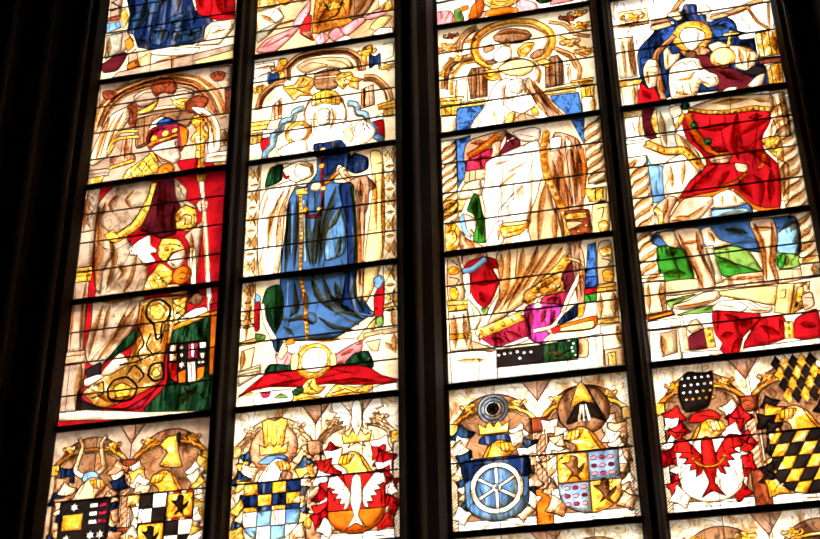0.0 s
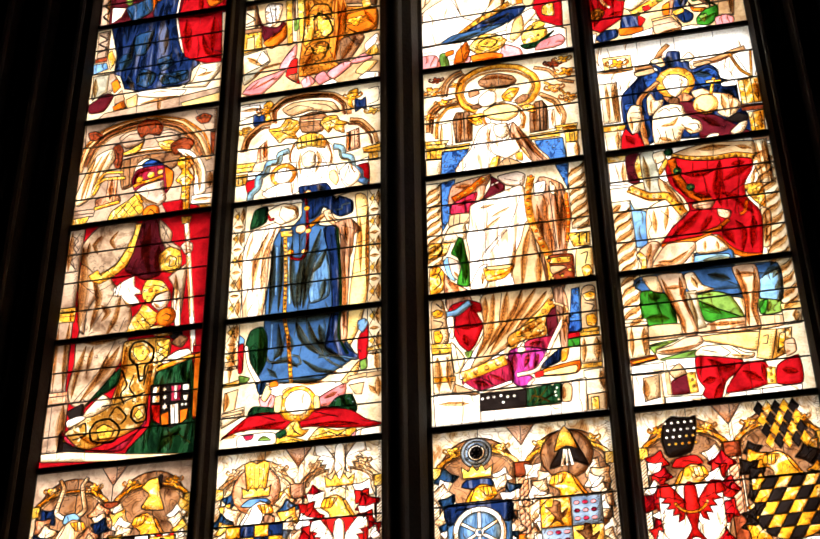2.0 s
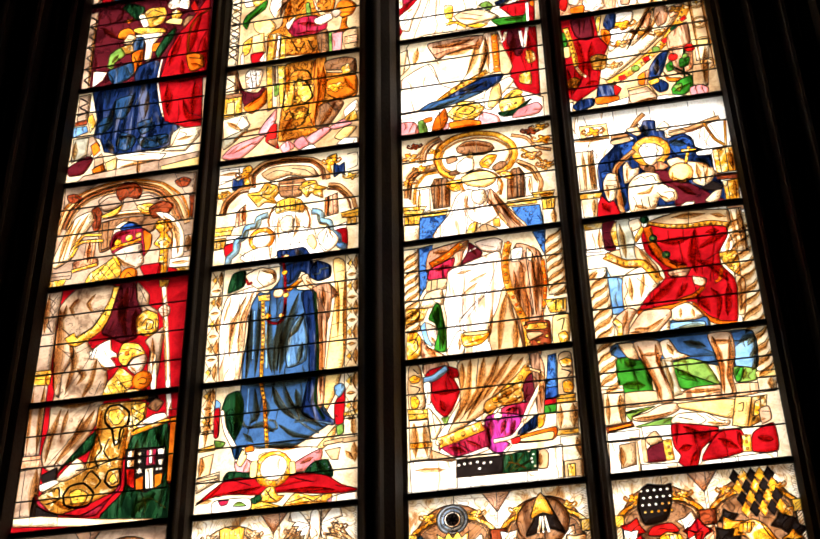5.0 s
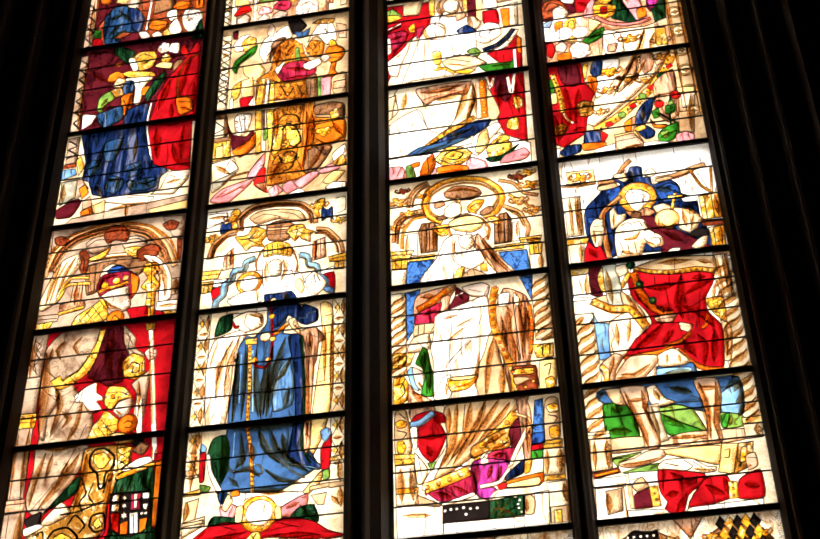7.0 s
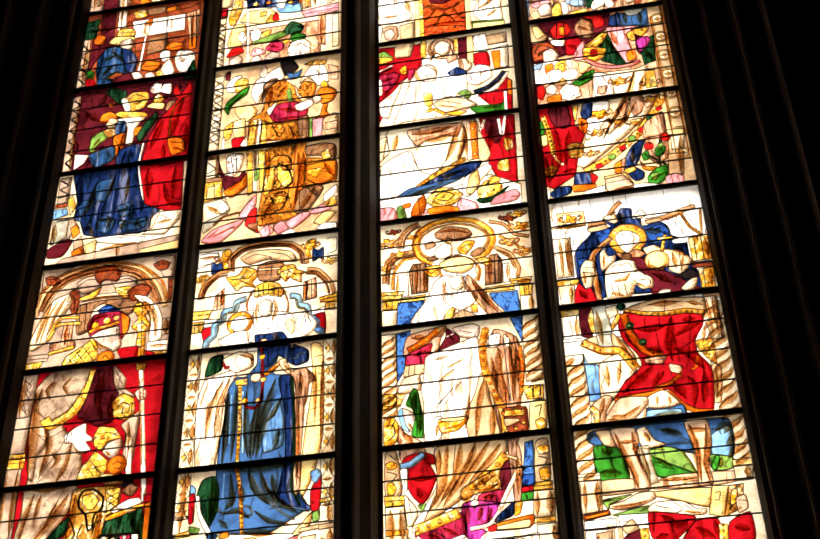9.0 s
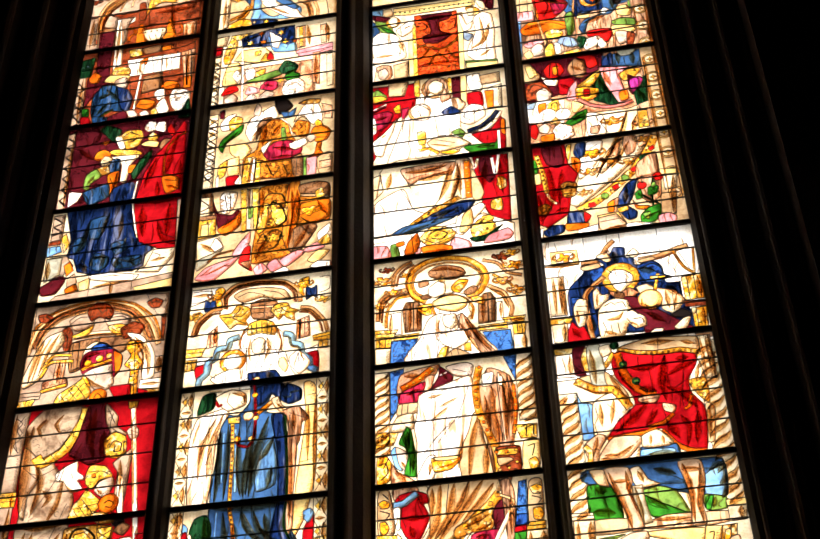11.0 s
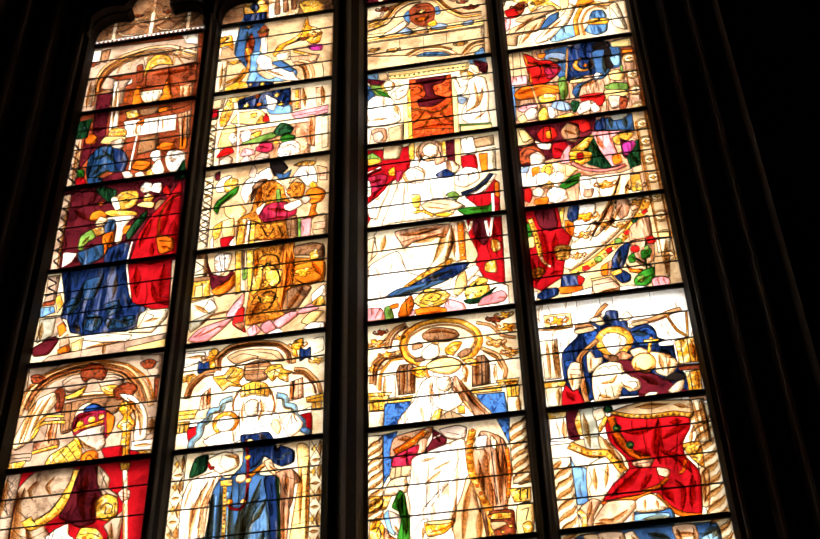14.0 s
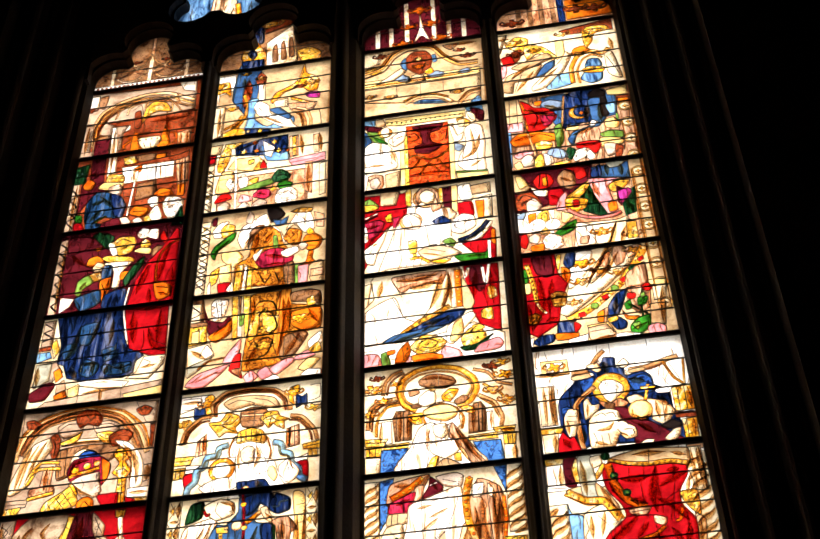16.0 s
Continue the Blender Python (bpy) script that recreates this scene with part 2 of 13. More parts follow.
def prism(profile, z0, z1):
    """A closed plan outline, raised from z0 to z1."""
    n = len(profile)
    v = [(x, y, z) for z in (z0, z1) for x, y in profile]
    return v, [], [[i, (i + 1) % n, n + (i + 1) % n, n + i] for i in range(n)] + [list(range(n))[::-1], list(range(n, 2 * n))]


def arc(cx, cy, r, a0, a1, n=8, ry=None):
    return [(cx + r * math.cos(radians(a0 + (a1 - a0) * i / n)), cy + (ry or r) * math.sin(radians(a0 + (a1 - a0) * i / n))) for i in range(n + 1)]


def smooth(points, closed=True, steps=4, ease=0.62):
    """Eased curve through the points: 1 is round, 0 straight."""
    n, out = len(points), []
    for i in range(n if closed else n - 1):
        a, b, c, d = [points[(i + k) % n] if closed else points[min(max(i + k, 0), n - 1)] for k in (-1, 0, 1, 2)]
        for s in range(steps):
            t = s / steps
            h = (2 * t ** 3 - 3 * t * t + 1, t ** 3 - 2 * t * t + t, 3 * t * t - 2 * t ** 3, t ** 3 - t * t)
            out.append(tuple(h[0] * b[k] + h[1] * ease * (c[k] - a[k]) / 2 + h[2] * c[k] + h[3] * ease * (d[k] - b[k]) / 2 for k in (0, 1)))
    return out if closed else out + [points[-1]]


# ---- the church round the window ----
def slab(name, x0, x1, y0, y1, z0, z1, material, label, kind_name):
    bm = bmesh.new()
    box(bm, x0, x1, y0, y1, z0, z1)
    return tagged(part(name, bm, material), label, kind_name, kind="structure")


TOP = 17.0
slab("floor", -9, 9, -16, 0.35, -0.3, 0.0, FLOOR, "dark worn stone floor of the church aisle", "floor")
slab("ceiling", -9, 9, -16, -0.75, TOP, TOP + 0.3, PLASTER, "dark unlit plastered vault over the aisle", "ceiling")
slab("wall_south", -9, 9, -16.4, -16, 0, TOP, PLASTER, "dark plain stone wall behind the aisle", "wall")
slab("wall_west", -9.4, -9, -16, 0.35, 0, TOP, PLASTER, "dark plain stone side wall of the aisle", "wall")
slab("wall_east", 9, 9.4, -16, 0.35, 0, TOP, PLASTER, "dark plain stone side wall of the aisle", "wall")
slab("ground", -400, 400, 0.35, 800, -0.6, -0.3, EARTH, "grey paved ground outside the church", "ground")

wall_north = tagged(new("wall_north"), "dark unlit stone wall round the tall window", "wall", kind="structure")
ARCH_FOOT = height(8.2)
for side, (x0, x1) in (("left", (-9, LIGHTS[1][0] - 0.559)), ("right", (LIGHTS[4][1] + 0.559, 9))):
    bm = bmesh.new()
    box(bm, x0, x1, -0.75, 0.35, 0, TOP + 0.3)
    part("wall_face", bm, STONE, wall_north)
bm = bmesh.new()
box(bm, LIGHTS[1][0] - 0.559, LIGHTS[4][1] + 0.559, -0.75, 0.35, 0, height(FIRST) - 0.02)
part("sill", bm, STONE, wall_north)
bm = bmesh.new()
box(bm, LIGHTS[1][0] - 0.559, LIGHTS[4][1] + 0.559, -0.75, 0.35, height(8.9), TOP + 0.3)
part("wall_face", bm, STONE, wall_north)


def jamb_profile():
    """Stepped plan of the moulded jamb: hollows and round shafts, from the glass out to the wall face."""
    out = [(0.0, 0.30), (0.0, -0.02), (0.02, -0.10)]
    for i in range(3):
        x, y = 0.03 + 0.17 * i, -0.12 - 0.19 * i
        out += arc(x + 0.06, y - 0.045, 0.045, 120, 330, 7)
        out += arc(x + 0.17, y - 0.05, 0.07, 180, 270, 5)
    return out + [(0.56, -0.752), (0.56, 0.30)]


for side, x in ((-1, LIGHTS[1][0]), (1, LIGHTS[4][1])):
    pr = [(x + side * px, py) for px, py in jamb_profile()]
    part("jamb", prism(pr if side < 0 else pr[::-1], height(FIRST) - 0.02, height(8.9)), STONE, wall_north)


def mullion(x0, x1, depth, nose, name, label):
    """Stone mullion: chamfered flanks, a hollow and a round nose towards the church, plain chamfer outside."""
    c, w = (x0 + x1) / 2, (x1 - x0) / 2
    half = [(w, 0.20), (w, -0.012), (w * 0.86, -0.03), (w * 0.72, -depth * 0.45), (nose * 1.05, -depth * 0.62)]
    half += arc(0, -depth + nose, nose, 20, -90, 6)
    pr = [(c + a, b) for a, b in half] + [(c - a, b) for a, b in half[:-1][::-1]]
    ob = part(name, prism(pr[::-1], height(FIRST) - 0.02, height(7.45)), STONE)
    return tagged(ob, label, "mullion", "mullions of the window", "structure")


# unseen block added beside the window, to take sky from the nearest light
bm = bmesh.new()
box(bm, LIGHTS[1][0] - 1.75, LIGHTS[1][0] - 0.6, 0.36, 4.4, -0.3, 13.5)
tagged(part("buttress", bm, STONE), "dark stone buttress outside beside the window", "buttress", kind="structure")

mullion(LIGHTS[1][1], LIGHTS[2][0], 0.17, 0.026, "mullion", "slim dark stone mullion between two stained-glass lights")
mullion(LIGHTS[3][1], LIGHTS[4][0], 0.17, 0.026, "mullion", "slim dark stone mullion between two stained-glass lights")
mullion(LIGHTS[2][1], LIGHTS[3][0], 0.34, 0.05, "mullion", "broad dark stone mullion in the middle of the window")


def within(points, poly):
    """Which of the points lie inside a closed outline."""
    hit = np.zeros(len(points), bool)
    px, py = points[:, 0], points[:, 1]
    for (x0, y0), (x1, y1) in zip(poly, list(poly[1:]) + list(poly[:1])):
        if y0 != y1:
            hit ^= ((y0 > py) != (y1 > py)) & (px < (x1 - x0) * (py - y0) / (y1 - y0) + x0)
    return hit


def plate(outer, holes, y0, y1):
    """A flat stone plate with openings cut through it, y0 to y1 thick, with bevelled arrises on the church side."""
    loops = [outer] + holes
    pts, faces = [], []
    for lp in loops:
        k = len(pts)
        pts += [Vector(p) for p in lp]
        faces.append(list(range(k, k + len(lp))))
    edges = [(i, j) for lp in faces for i, j in zip(lp, lp[1:] + lp[:1])]
    v, _, f, _, _, _ = geometry.delaunay_2d_cdt(pts, edges, [], 0, 1e-5, False)
    mid = np.array([sum((v[i] for i in t), Vector((0, 0))) / 3 for t in f])
    keep = within(mid, outer)
    for hole in holes:
        keep &= ~within(mid, hole)
    keep = [t for t, k in zip(f, keep) if k]
    n = len(v)
    verts = [(p.x, y0, p.y) for p in v] + [(p.x, y1, p.y) for p in v]
    out = [list(t) for t in keep] + [[i + n for i in t[::-1]] for t in keep]
    count = {}
    for t in keep:
        for a, b in zip(t, list(t[1:]) + [t[0]]):
            count[a, b] = 1
    out += [[b, a, a + n, b + n] for a, b in count if (b, a) not in count]
    return verts, [], out


# ---- tracery: one stone plate with the cusped heads and the lights above them ----
def trefoil(w):
    """Cusped head of a light, w wide, from its foot up: two low side lobes and a tall middle lobe."""
    right = arc(0.80 * w, 0.10, 0.20 * w, 0, 118, 8) + arc(0.5 * w, 0.47, 0.215 * w, -38, 90, 9)
    return [(w, 0.0)] + right + [(w - a, b) for a, b in right[:-1][::-1]] + [(0.0, 0.0)]


HEADS = {n: [(x0 + a, height(7) + b) for a, b in trefoil(x1 - x0)] for n, (x0, x1) in LIGHTS.items()}


def foil(cx, cz, r, lobes, start):
    """A round light of pointed lobes."""
    out = []
    for i in range(lobes):
        a = start + 360 * i / lobes
        out += arc(cx + 0.62 * r * math.cos(radians(a)), cz + 0.62 * r * math.sin(radians(a)), 0.40 * r, a - 105, a + 105, 9)
    return out


OVER = {"a": foil((LIGHTS[1][0] + LIGHTS[2][1]) / 2 + 0.02, height(8.22), 0.50, 4, 45), "b": foil((LIGHTS[3][0] + LIGHTS[4][1]) / 2, height(8.22), 0.50, 4, 45)}
tracery = tagged(new("tracery"), "dark carved stone tracery with cusped heads over the lights", "tracery", kind="structure")
for lo, hi, key, pair in ((LEFT + 0.15, MIDDLE, "a", (1, 2)), (MIDDLE, RIGHT - 0.15, "b", (3, 4))):
    for y0, y1, inset in ((-0.10, 0.197, 0.0), (-0.17, -0.1005, 0.035)):
        foot = height(7) + 0.0005
        outline = [(lo, height(8.92)), (lo, foot)]
        holes = [OVER[key]]
        if inset:
            holes = [[((x - sum(p[0] for p in OVER[key]) / len(OVER[key])) * 1.07 + sum(p[0] for p in OVER[key]) / len(OVER[key]),
                       (z - height(8.22)) * 1.07 + height(8.22)) for x, z in OVER[key]]]
        for n in pair:
            head = HEADS[n][::-1]
            if inset:
                c = sum(LIGHTS[n]) / 2
                head = [(c + (x - c) * 1.05, z if i in (0, len(head) - 1) else z + 0.02) for i, (x, z) in enumerate(head)]
            outline += head
        outline += [(hi, foot), (hi, height(8.92))]
        part("tracery_plate", plate(outline, holes, y0, y1), STONE, tracery)

# ---- the drawing of each light, in centimetres from its lower corner at the bar under the saints ----
ART = {n: [] for n in (1, 2, 3, 4, "a", "b")}
INK = {n: [] for n in (1, 2, 3, 4, "a", "b")}
MATT = {n: [] for n in (1, 2, 3, 4, "a", "b")}
SHADE = {n: [] for n in (1, 2, 3, 4, "a", "b")}
LEADED, THIN = 0.62, 0.26       # widths of a lead came and of a painted outline, cm


# how each tone is worked over with the brush: manner, spacing of the lines and their width, cm
BRUSH = {"linen": ("fold", 7, 0.35), "beige": ("fold", 4, 0.55), "cloak": ("fold", 4, 0.6), "red": ("fold", 6, 0.7), "blue": ("fold", 4.5, 0.7), "navy": ("fold", 5, 0.6),
         "crimson": ("fold", 5, 0.6), "purple": ("fold", 4.5, 0.6), "damask": ("curl", 10, 0.35), "pale": ("hatch", 2.0, 0.28), "stone": ("hatch", 1.8, 0.32), "rose": ("hatch", 1.8, 0.34),
         "hair": ("curl", 4, 0.45), "ornament": ("curl", 4, 0.55), "gold": ("curl", 4.5, 0.35), "lemon": ("curl", 4.5, 0.3), "tan": ("fold", 11, 0.35), "flesh": ("hatch", 1.8, 0.25),
         "pink": ("fold", 5, 0.45), "forest": ("fold", 5, 0.6), "green": ("curl", 7, 0.5), "moss": ("fold", 6, 0.4), "sky": ("fold", 6, 0.4), "steel": ("hatch", 1.8, 0.3), "white": ("fold", 8, 0.3),
         "scarlet": ("fold", 7, 0.5), "shadow": ("hatch", 1.8, 0.4), "russet": ("hatch", 1.8, 0.4), "brocade": ("curl", 5, 0.7), "bronze": ("curl", 5, 0.7), "azure": ("fold", 7, 0.4), "orange": ("hatch", 1.8, 0.35), "maroon": ("fold", 7, 0.4)}


def brush(n, outline, index, manner, gap, width):
    """Lines of brown paint inside one piece: folds along it, curls, or lines that follow its edge."""
    pts = np.array(outline)
    size = pts.max(0) - pts.min(0)
    if min(size) < (9 if manner == "hatch" else 2.5):
        return
    r = random.Random(index * 7 + 13 * (n if isinstance(n, int) else 9))
    c = pts.mean(0)
    if manner == "inset":
        for k in (1, 2)[: 2 if min(size) > 10 else 1]:
            s = 1 - 2 * gap * k / max(min(size), 2 * gap * k + 1.5)
            ring_pts = c + (pts - c) * s
            a = r.randrange(len(ring_pts))
            m = max(3, int(len(ring_pts) * (0.35 + 0.45 * r.random())))
            INK[n].append(([tuple(ring_pts[(a + i) % len(ring_pts)]) for i in range(m)], width * (1.3 - 0.3 * k), index))
    elif manner == "hatch":
        turn = 1 if sum(p[0] * q[1] - q[0] * p[1] for p, q in zip(outline, outline[1:] + outline[:1])) > 0 else -1
        side, left = radians(-35 + 50 * (r.random() - 0.5)), 0.0
        for p, q in zip(outline, outline[1:] + outline[:1]):
            d = math.hypot(q[0] - p[0], q[1] - p[1])
            if d < 1e-6:
                continue
            nx, ny = turn * (q[1] - p[1]) / d, -turn * (q[0] - p[0]) / d
            facing = nx * math.cos(side) + ny * math.sin(side)
            left = left + d if facing > 0.1 else 0.0
            if left > gap * 0.5:
                for s in range(min(40, int(left / (gap * 0.5)))):
                    t = max(0.0, 1 - (s * gap * 0.5) / d)
                    b = (p[0] + (q[0] - p[0]) * t, p[1] + (q[1] - p[1]) * t)
                    ln = min(min(size) * 0.3, (1.0 + 2.6 * facing) * (0.6 + 0.6 * r.random()))
                    INK[n].append(([b, (b[0] - nx * ln * 0.6 + ny * 0.3, b[1] - ny * ln * 0.6), (b[0] - nx * ln, b[1] - ny * ln - 0.4)], width, index))
                left = 0.0
    elif manner == "curl":
        for i in range(min(60, int(size[0] * size[1] / gap ** 2 / 1.4))):
            p = pts.min(0) + size * (r.random(), r.random())
            a, q, d = r.random() * 6.3, gap * (0.25 + 0.3 * r.random()), r.choice((-1, 1))
            INK[n].append(([(p[0] + q * (1 - 0.12 * j) * math.cos(a + d * j * 0.7), p[1] + q * (1 - 0.12 * j) * math.sin(a + d * j * 0.7)) for j in range(7)], width * (0.6 + 0.7 * r.random()), index))
    else:
        w, v = np.linalg.eigh(np.cov((pts - c).T))
        along = v[:, 1]
        if w[1] < 5 * w[0]:
            along = np.array([0.3 * (r.random() - 0.5), 1.0])
        across = np.array([along[1], -along[0]])
        ext, wid = (pts - c) @ along, (pts - c) @ across
        m = max(1, int((wid.max() - wid.min()) / gap))
        for i in range(m):
            for piece in range(1 if ext.max() - ext.min() < 25 else 2 if ext.max() - ext.min() < 60 else 4):
                o = wid.min() + (wid.max() - wid.min()) * (i + 0.15 + 0.7 * r.random()) / m
                lo = ext.min() + (ext.max() - ext.min()) * r.random() * 0.85
                ln = (6 + 22 * r.random()) * (0.5 if wid.max() - wid.min() < 15 else 1)
                bend, ph = (1.0 + 2.2 * r.random()) * r.choice((-1, 1)), r.random() * 3
                line = [tuple(c + along * (lo + ln * t / 6) + across * (o + bend * math.sin(ph + t * 0.45) * t / 6)) for t in range(7)]
                INK[n].append((line, width * (0.6 + 0.8 * r.random()), index))
                fold_film(n, line, index, (0.8 + 1.8 * r.random()) * r.choice((-1, 1)))


def matting(n, outline, index, strength):
    """Thin brown paint films along the outline of a piece, stippled away towards its middle, broader on one side."""
    pts = np.array(outline)
    size = pts.max(0) - pts.min(0)
    if min(size) < 1.5:
        return
    area = np.sum(pts[:, 0] * np.roll(pts[:, 1], -1) - np.roll(pts[:, 0], -1) * pts[:, 1])
    d = np.roll(pts, -1, 0) - np.roll(pts, 1, 0)
    inward = np.stack([-d[:, 1], d[:, 0]], 1) * (1 if area > 0 else -1) / (np.linalg.norm(d, axis=1)[:, None] + 1e-9)
    r = random.Random(index + 31)
    side = radians(145 + 60 * (r.random() - 0.5))
    lit = inward @ np.array([math.cos(side), math.sin(side)])
    reach = min(4.2, 0.30 * min(size)) * strength * (0.30 + 0.70 * np.clip(lit, 0, 1))
    for k, level in enumerate((0.3, 0.62, 1.0)):
        inner = pts + inward * (reach * level * (0.85 + 0.3 * r.random()))[:, None]
        for i in range(len(pts)):
            j = (i + 1) % len(pts)
            MATT[n].append(((tuple(pts[i]), tuple(pts[j]), tuple(inner[j]), tuple(inner[i])), k, index))


def fold_film(n, line, index, width):
    """A soft film beside one painted fold line."""
    pts = np.array(line)
    d = np.gradient(pts, axis=0)
    nrm = np.stack([-d[:, 1], d[:, 0]], 1) / (np.linalg.norm(d, axis=1)[:, None] + 1e-9)
    swell = np.sin(np.linspace(0.15, math.pi - 0.1, len(pts)))
    for k, level in enumerate((0.45, 1.0)):
        side = pts + nrm * (width * level * swell)[:, None]
        for i in range(len(pts) - 1):
            MATT[n].append(((tuple(pts[i]), tuple(pts[i + 1]), tuple(side[i + 1]), tuple(side[i])), k, index))


def shape(n, tone, *points, curve=True, line=LEADED):
    """A piece of glass of the drawing; later pieces are cut into earlier ones."""
    outline = smooth(points) if curve and len(points) > 2 else list(points)
    ART[n].append((outline, tone, line))
    matting(n, outline, len(ART[n]) - 1, 0.45 if tone in ("white", "linen") else 0.7 if tone == "pale" else 1.0)
    if tone in BRUSH:
        brush(n, outline, len(ART[n]) - 1, *BRUSH[tone])


def stroke(n, *points, width=0.6, curve=True):
    """A brush line of fired brown paint."""
    INK[n].append((smooth(points, False, 3) if curve and len(points) > 2 else list(points), width, None))


def rect(n, tone, u0, u1, w0, w1, line=LEADED):
    shape(n, tone, (u0, w0), (u1, w0), (u1, w1), (u0, w1), curve=False, line=line)


def disc(n, tone, u, w, r, line=LEADED, ry=None, k=14):
    shape(n, tone, *arc(u, w, r, 0, 360 - 360 / k, k - 1, ry), curve=False, line=line)


def star(n, tone, u, w, r, k=6, line=THIN, turn=90, inner=0.45):
    shape(n, tone, *[(u + (r if i % 2 == 0 else inner * r) * math.cos(radians(turn + 180 * i / k)), w + (r if i % 2 == 0 else inner * r) * math.sin(radians(turn + 180 * i / k))) for i in range(2 * k)], curve=False, line=line)


def band(n, tone, points, width, line=LEADED, taper=1.0, curve=True):
    """A ribbon of glass along a line."""
    pts = smooth(points, False, 4) if curve and len(points) > 2 else list(points)
    a, b = [], []
    for i, p in enumerate(pts):
        q, r = Vector(pts[max(i - 1, 0)]), Vector(pts[min(i + 1, len(pts) - 1)])
        d = (r - q).normalized()
        h = width / 2 * (1 + (taper - 1) * i / (len(pts) - 1))
        a.append((p[0] - d.y * h, p[1] + d.x * h))
        b.append((p[0] + d.y * h, p[1] - d.x * h))
    shape(n, tone, *(a + b[::-1]), curve=False, line=line)


def ring(n, tone, u, w, r0, r1, a0, a1, line=LEADED, sy=1.0, k=14):
    shape(n, tone, *(arc(u, w, r1, a0, a1, k, r1 * sy) + arc(u, w, r0, a1, a0, k, r0 * sy)), curve=False, line=line)


def leaf_scroll(n, tone, u, w, size, turn=0, rng=random.Random(5)):
    """A curled acanthus spray: a lobed leaf with two side scrolls and painted veins."""
    k = 3 + rng.randrange(3)
    pts = []
    for i in range(6 * k):
        a = radians(turn) + 2 * math.pi * i / (6 * k)
        q = size * (0.55 + 0.45 * abs(math.cos(k * a / 2 + turn))) * (0.85 + 0.3 * rng.random())
        pts.append((u + q * math.cos(a), w + 0.85 * q * math.sin(a)))
    for s in (-1, 1):
        band(n, tone, [(u, w), (u + s * size * 0.9, w - 0.3 * size), (u + s * size * 1.5, w + 0.1 * size), (u + s * size * 1.25, w + 0.55 * size), (u + s * size * 0.95, w + 0.25 * size)], size * 0.34, THIN, 0.5)
    shape(n, tone, *pts, line=THIN)
    for i in range(4):
        a = radians(turn + 90 * i + 20)
        stroke(n, (u, w), (u + 0.4 * size * math.cos(a), w + 0.35 * size * math.sin(a)), (u + 0.65 * size * math.cos(a + 0.6), w + 0.55 * size * math.sin(a + 0.6)), width=0.45)


def column(n, u0, u1, w0, w1, kind="twist", tone="pale", seed=0):
    """A painted column: base and cap bands, a shaft with spiral flutes, diamonds or rosettes."""
    rect(n, tone, u0, u1, w0, w1)
    d = u1 - u0
    if kind == "twist":
        k = int((w1 - w0) / (d * 0.55))
        for i in range(k):
            y = w0 + (w1 - w0) * i / k
            stroke(n, (u0, y), (u0 + 0.4 * d, y + 0.30 * d), (u1, y + 0.95 * d if y + 0.95 * d < w1 else w1), width=0.4)
            fold_film(n, smooth([(u0, y), (u0 + 0.4 * d, y + 0.3 * d), (u1, min(w1, y + 0.95 * d))], False), len(ART[n]) - 1, d * 0.2)
    elif kind == "flute":
        for i in range(1, 4):
            stroke(n, (u0 + d * i / 4, w0), (u0 + d * i / 4, w1), width=0.35)
            fold_film(n, [(u0 + d * i / 4, w0 + (w1 - w0) * t / 8) for t in range(9)], len(ART[n]) - 1, d * 0.16)
    elif kind == "diamond":
        k = max(1, round((w1 - w0) / (d * 1.05)))
        h = (w1 - w0) / k
        for i in range(k):
            y, c = w0 + h * (i + 0.5), (u0 + u1) / 2
            shape(n, "gold", (u0 + 1, y), (c, y - h * 0.5), (u1 - 1, y), (c, y + h * 0.5), curve=False, line=THIN)
            shape(n, "white", (c - d * 0.26, y), (c, y - h * 0.27), (c + d * 0.26, y), (c, y + h * 0.27), curve=False, line=THIN)
    elif kind == "chevron":
        k = max(1, round((w1 - w0) / (d * 0.42)))
        h, c = (w1 - w0) / k, (u0 + u1) / 2
        for i in range(k):
            y = w0 + h * i
            stroke(n, (u0, y), (c, min(y + 0.5 * d, w1)), (u1, y), width=0.8, curve=False)
    elif kind == "rosette":
        k = max(1, round((w1 - w0) / (d * 1.0)))
        h, c = (w1 - w0) / k, (u0 + u1) / 2
        for i in range(k):
            y = w0 + h * (i + 0.5)
            disc(n, "lemon", c, y, d * 0.44, THIN, h * 0.46)
            disc(n, "pale", c, y, d * 0.30, THIN, h * 0.32)
            star(n, "gold", c, y, d * 0.2, 4, THIN, 45 + 90 * (i % 2))


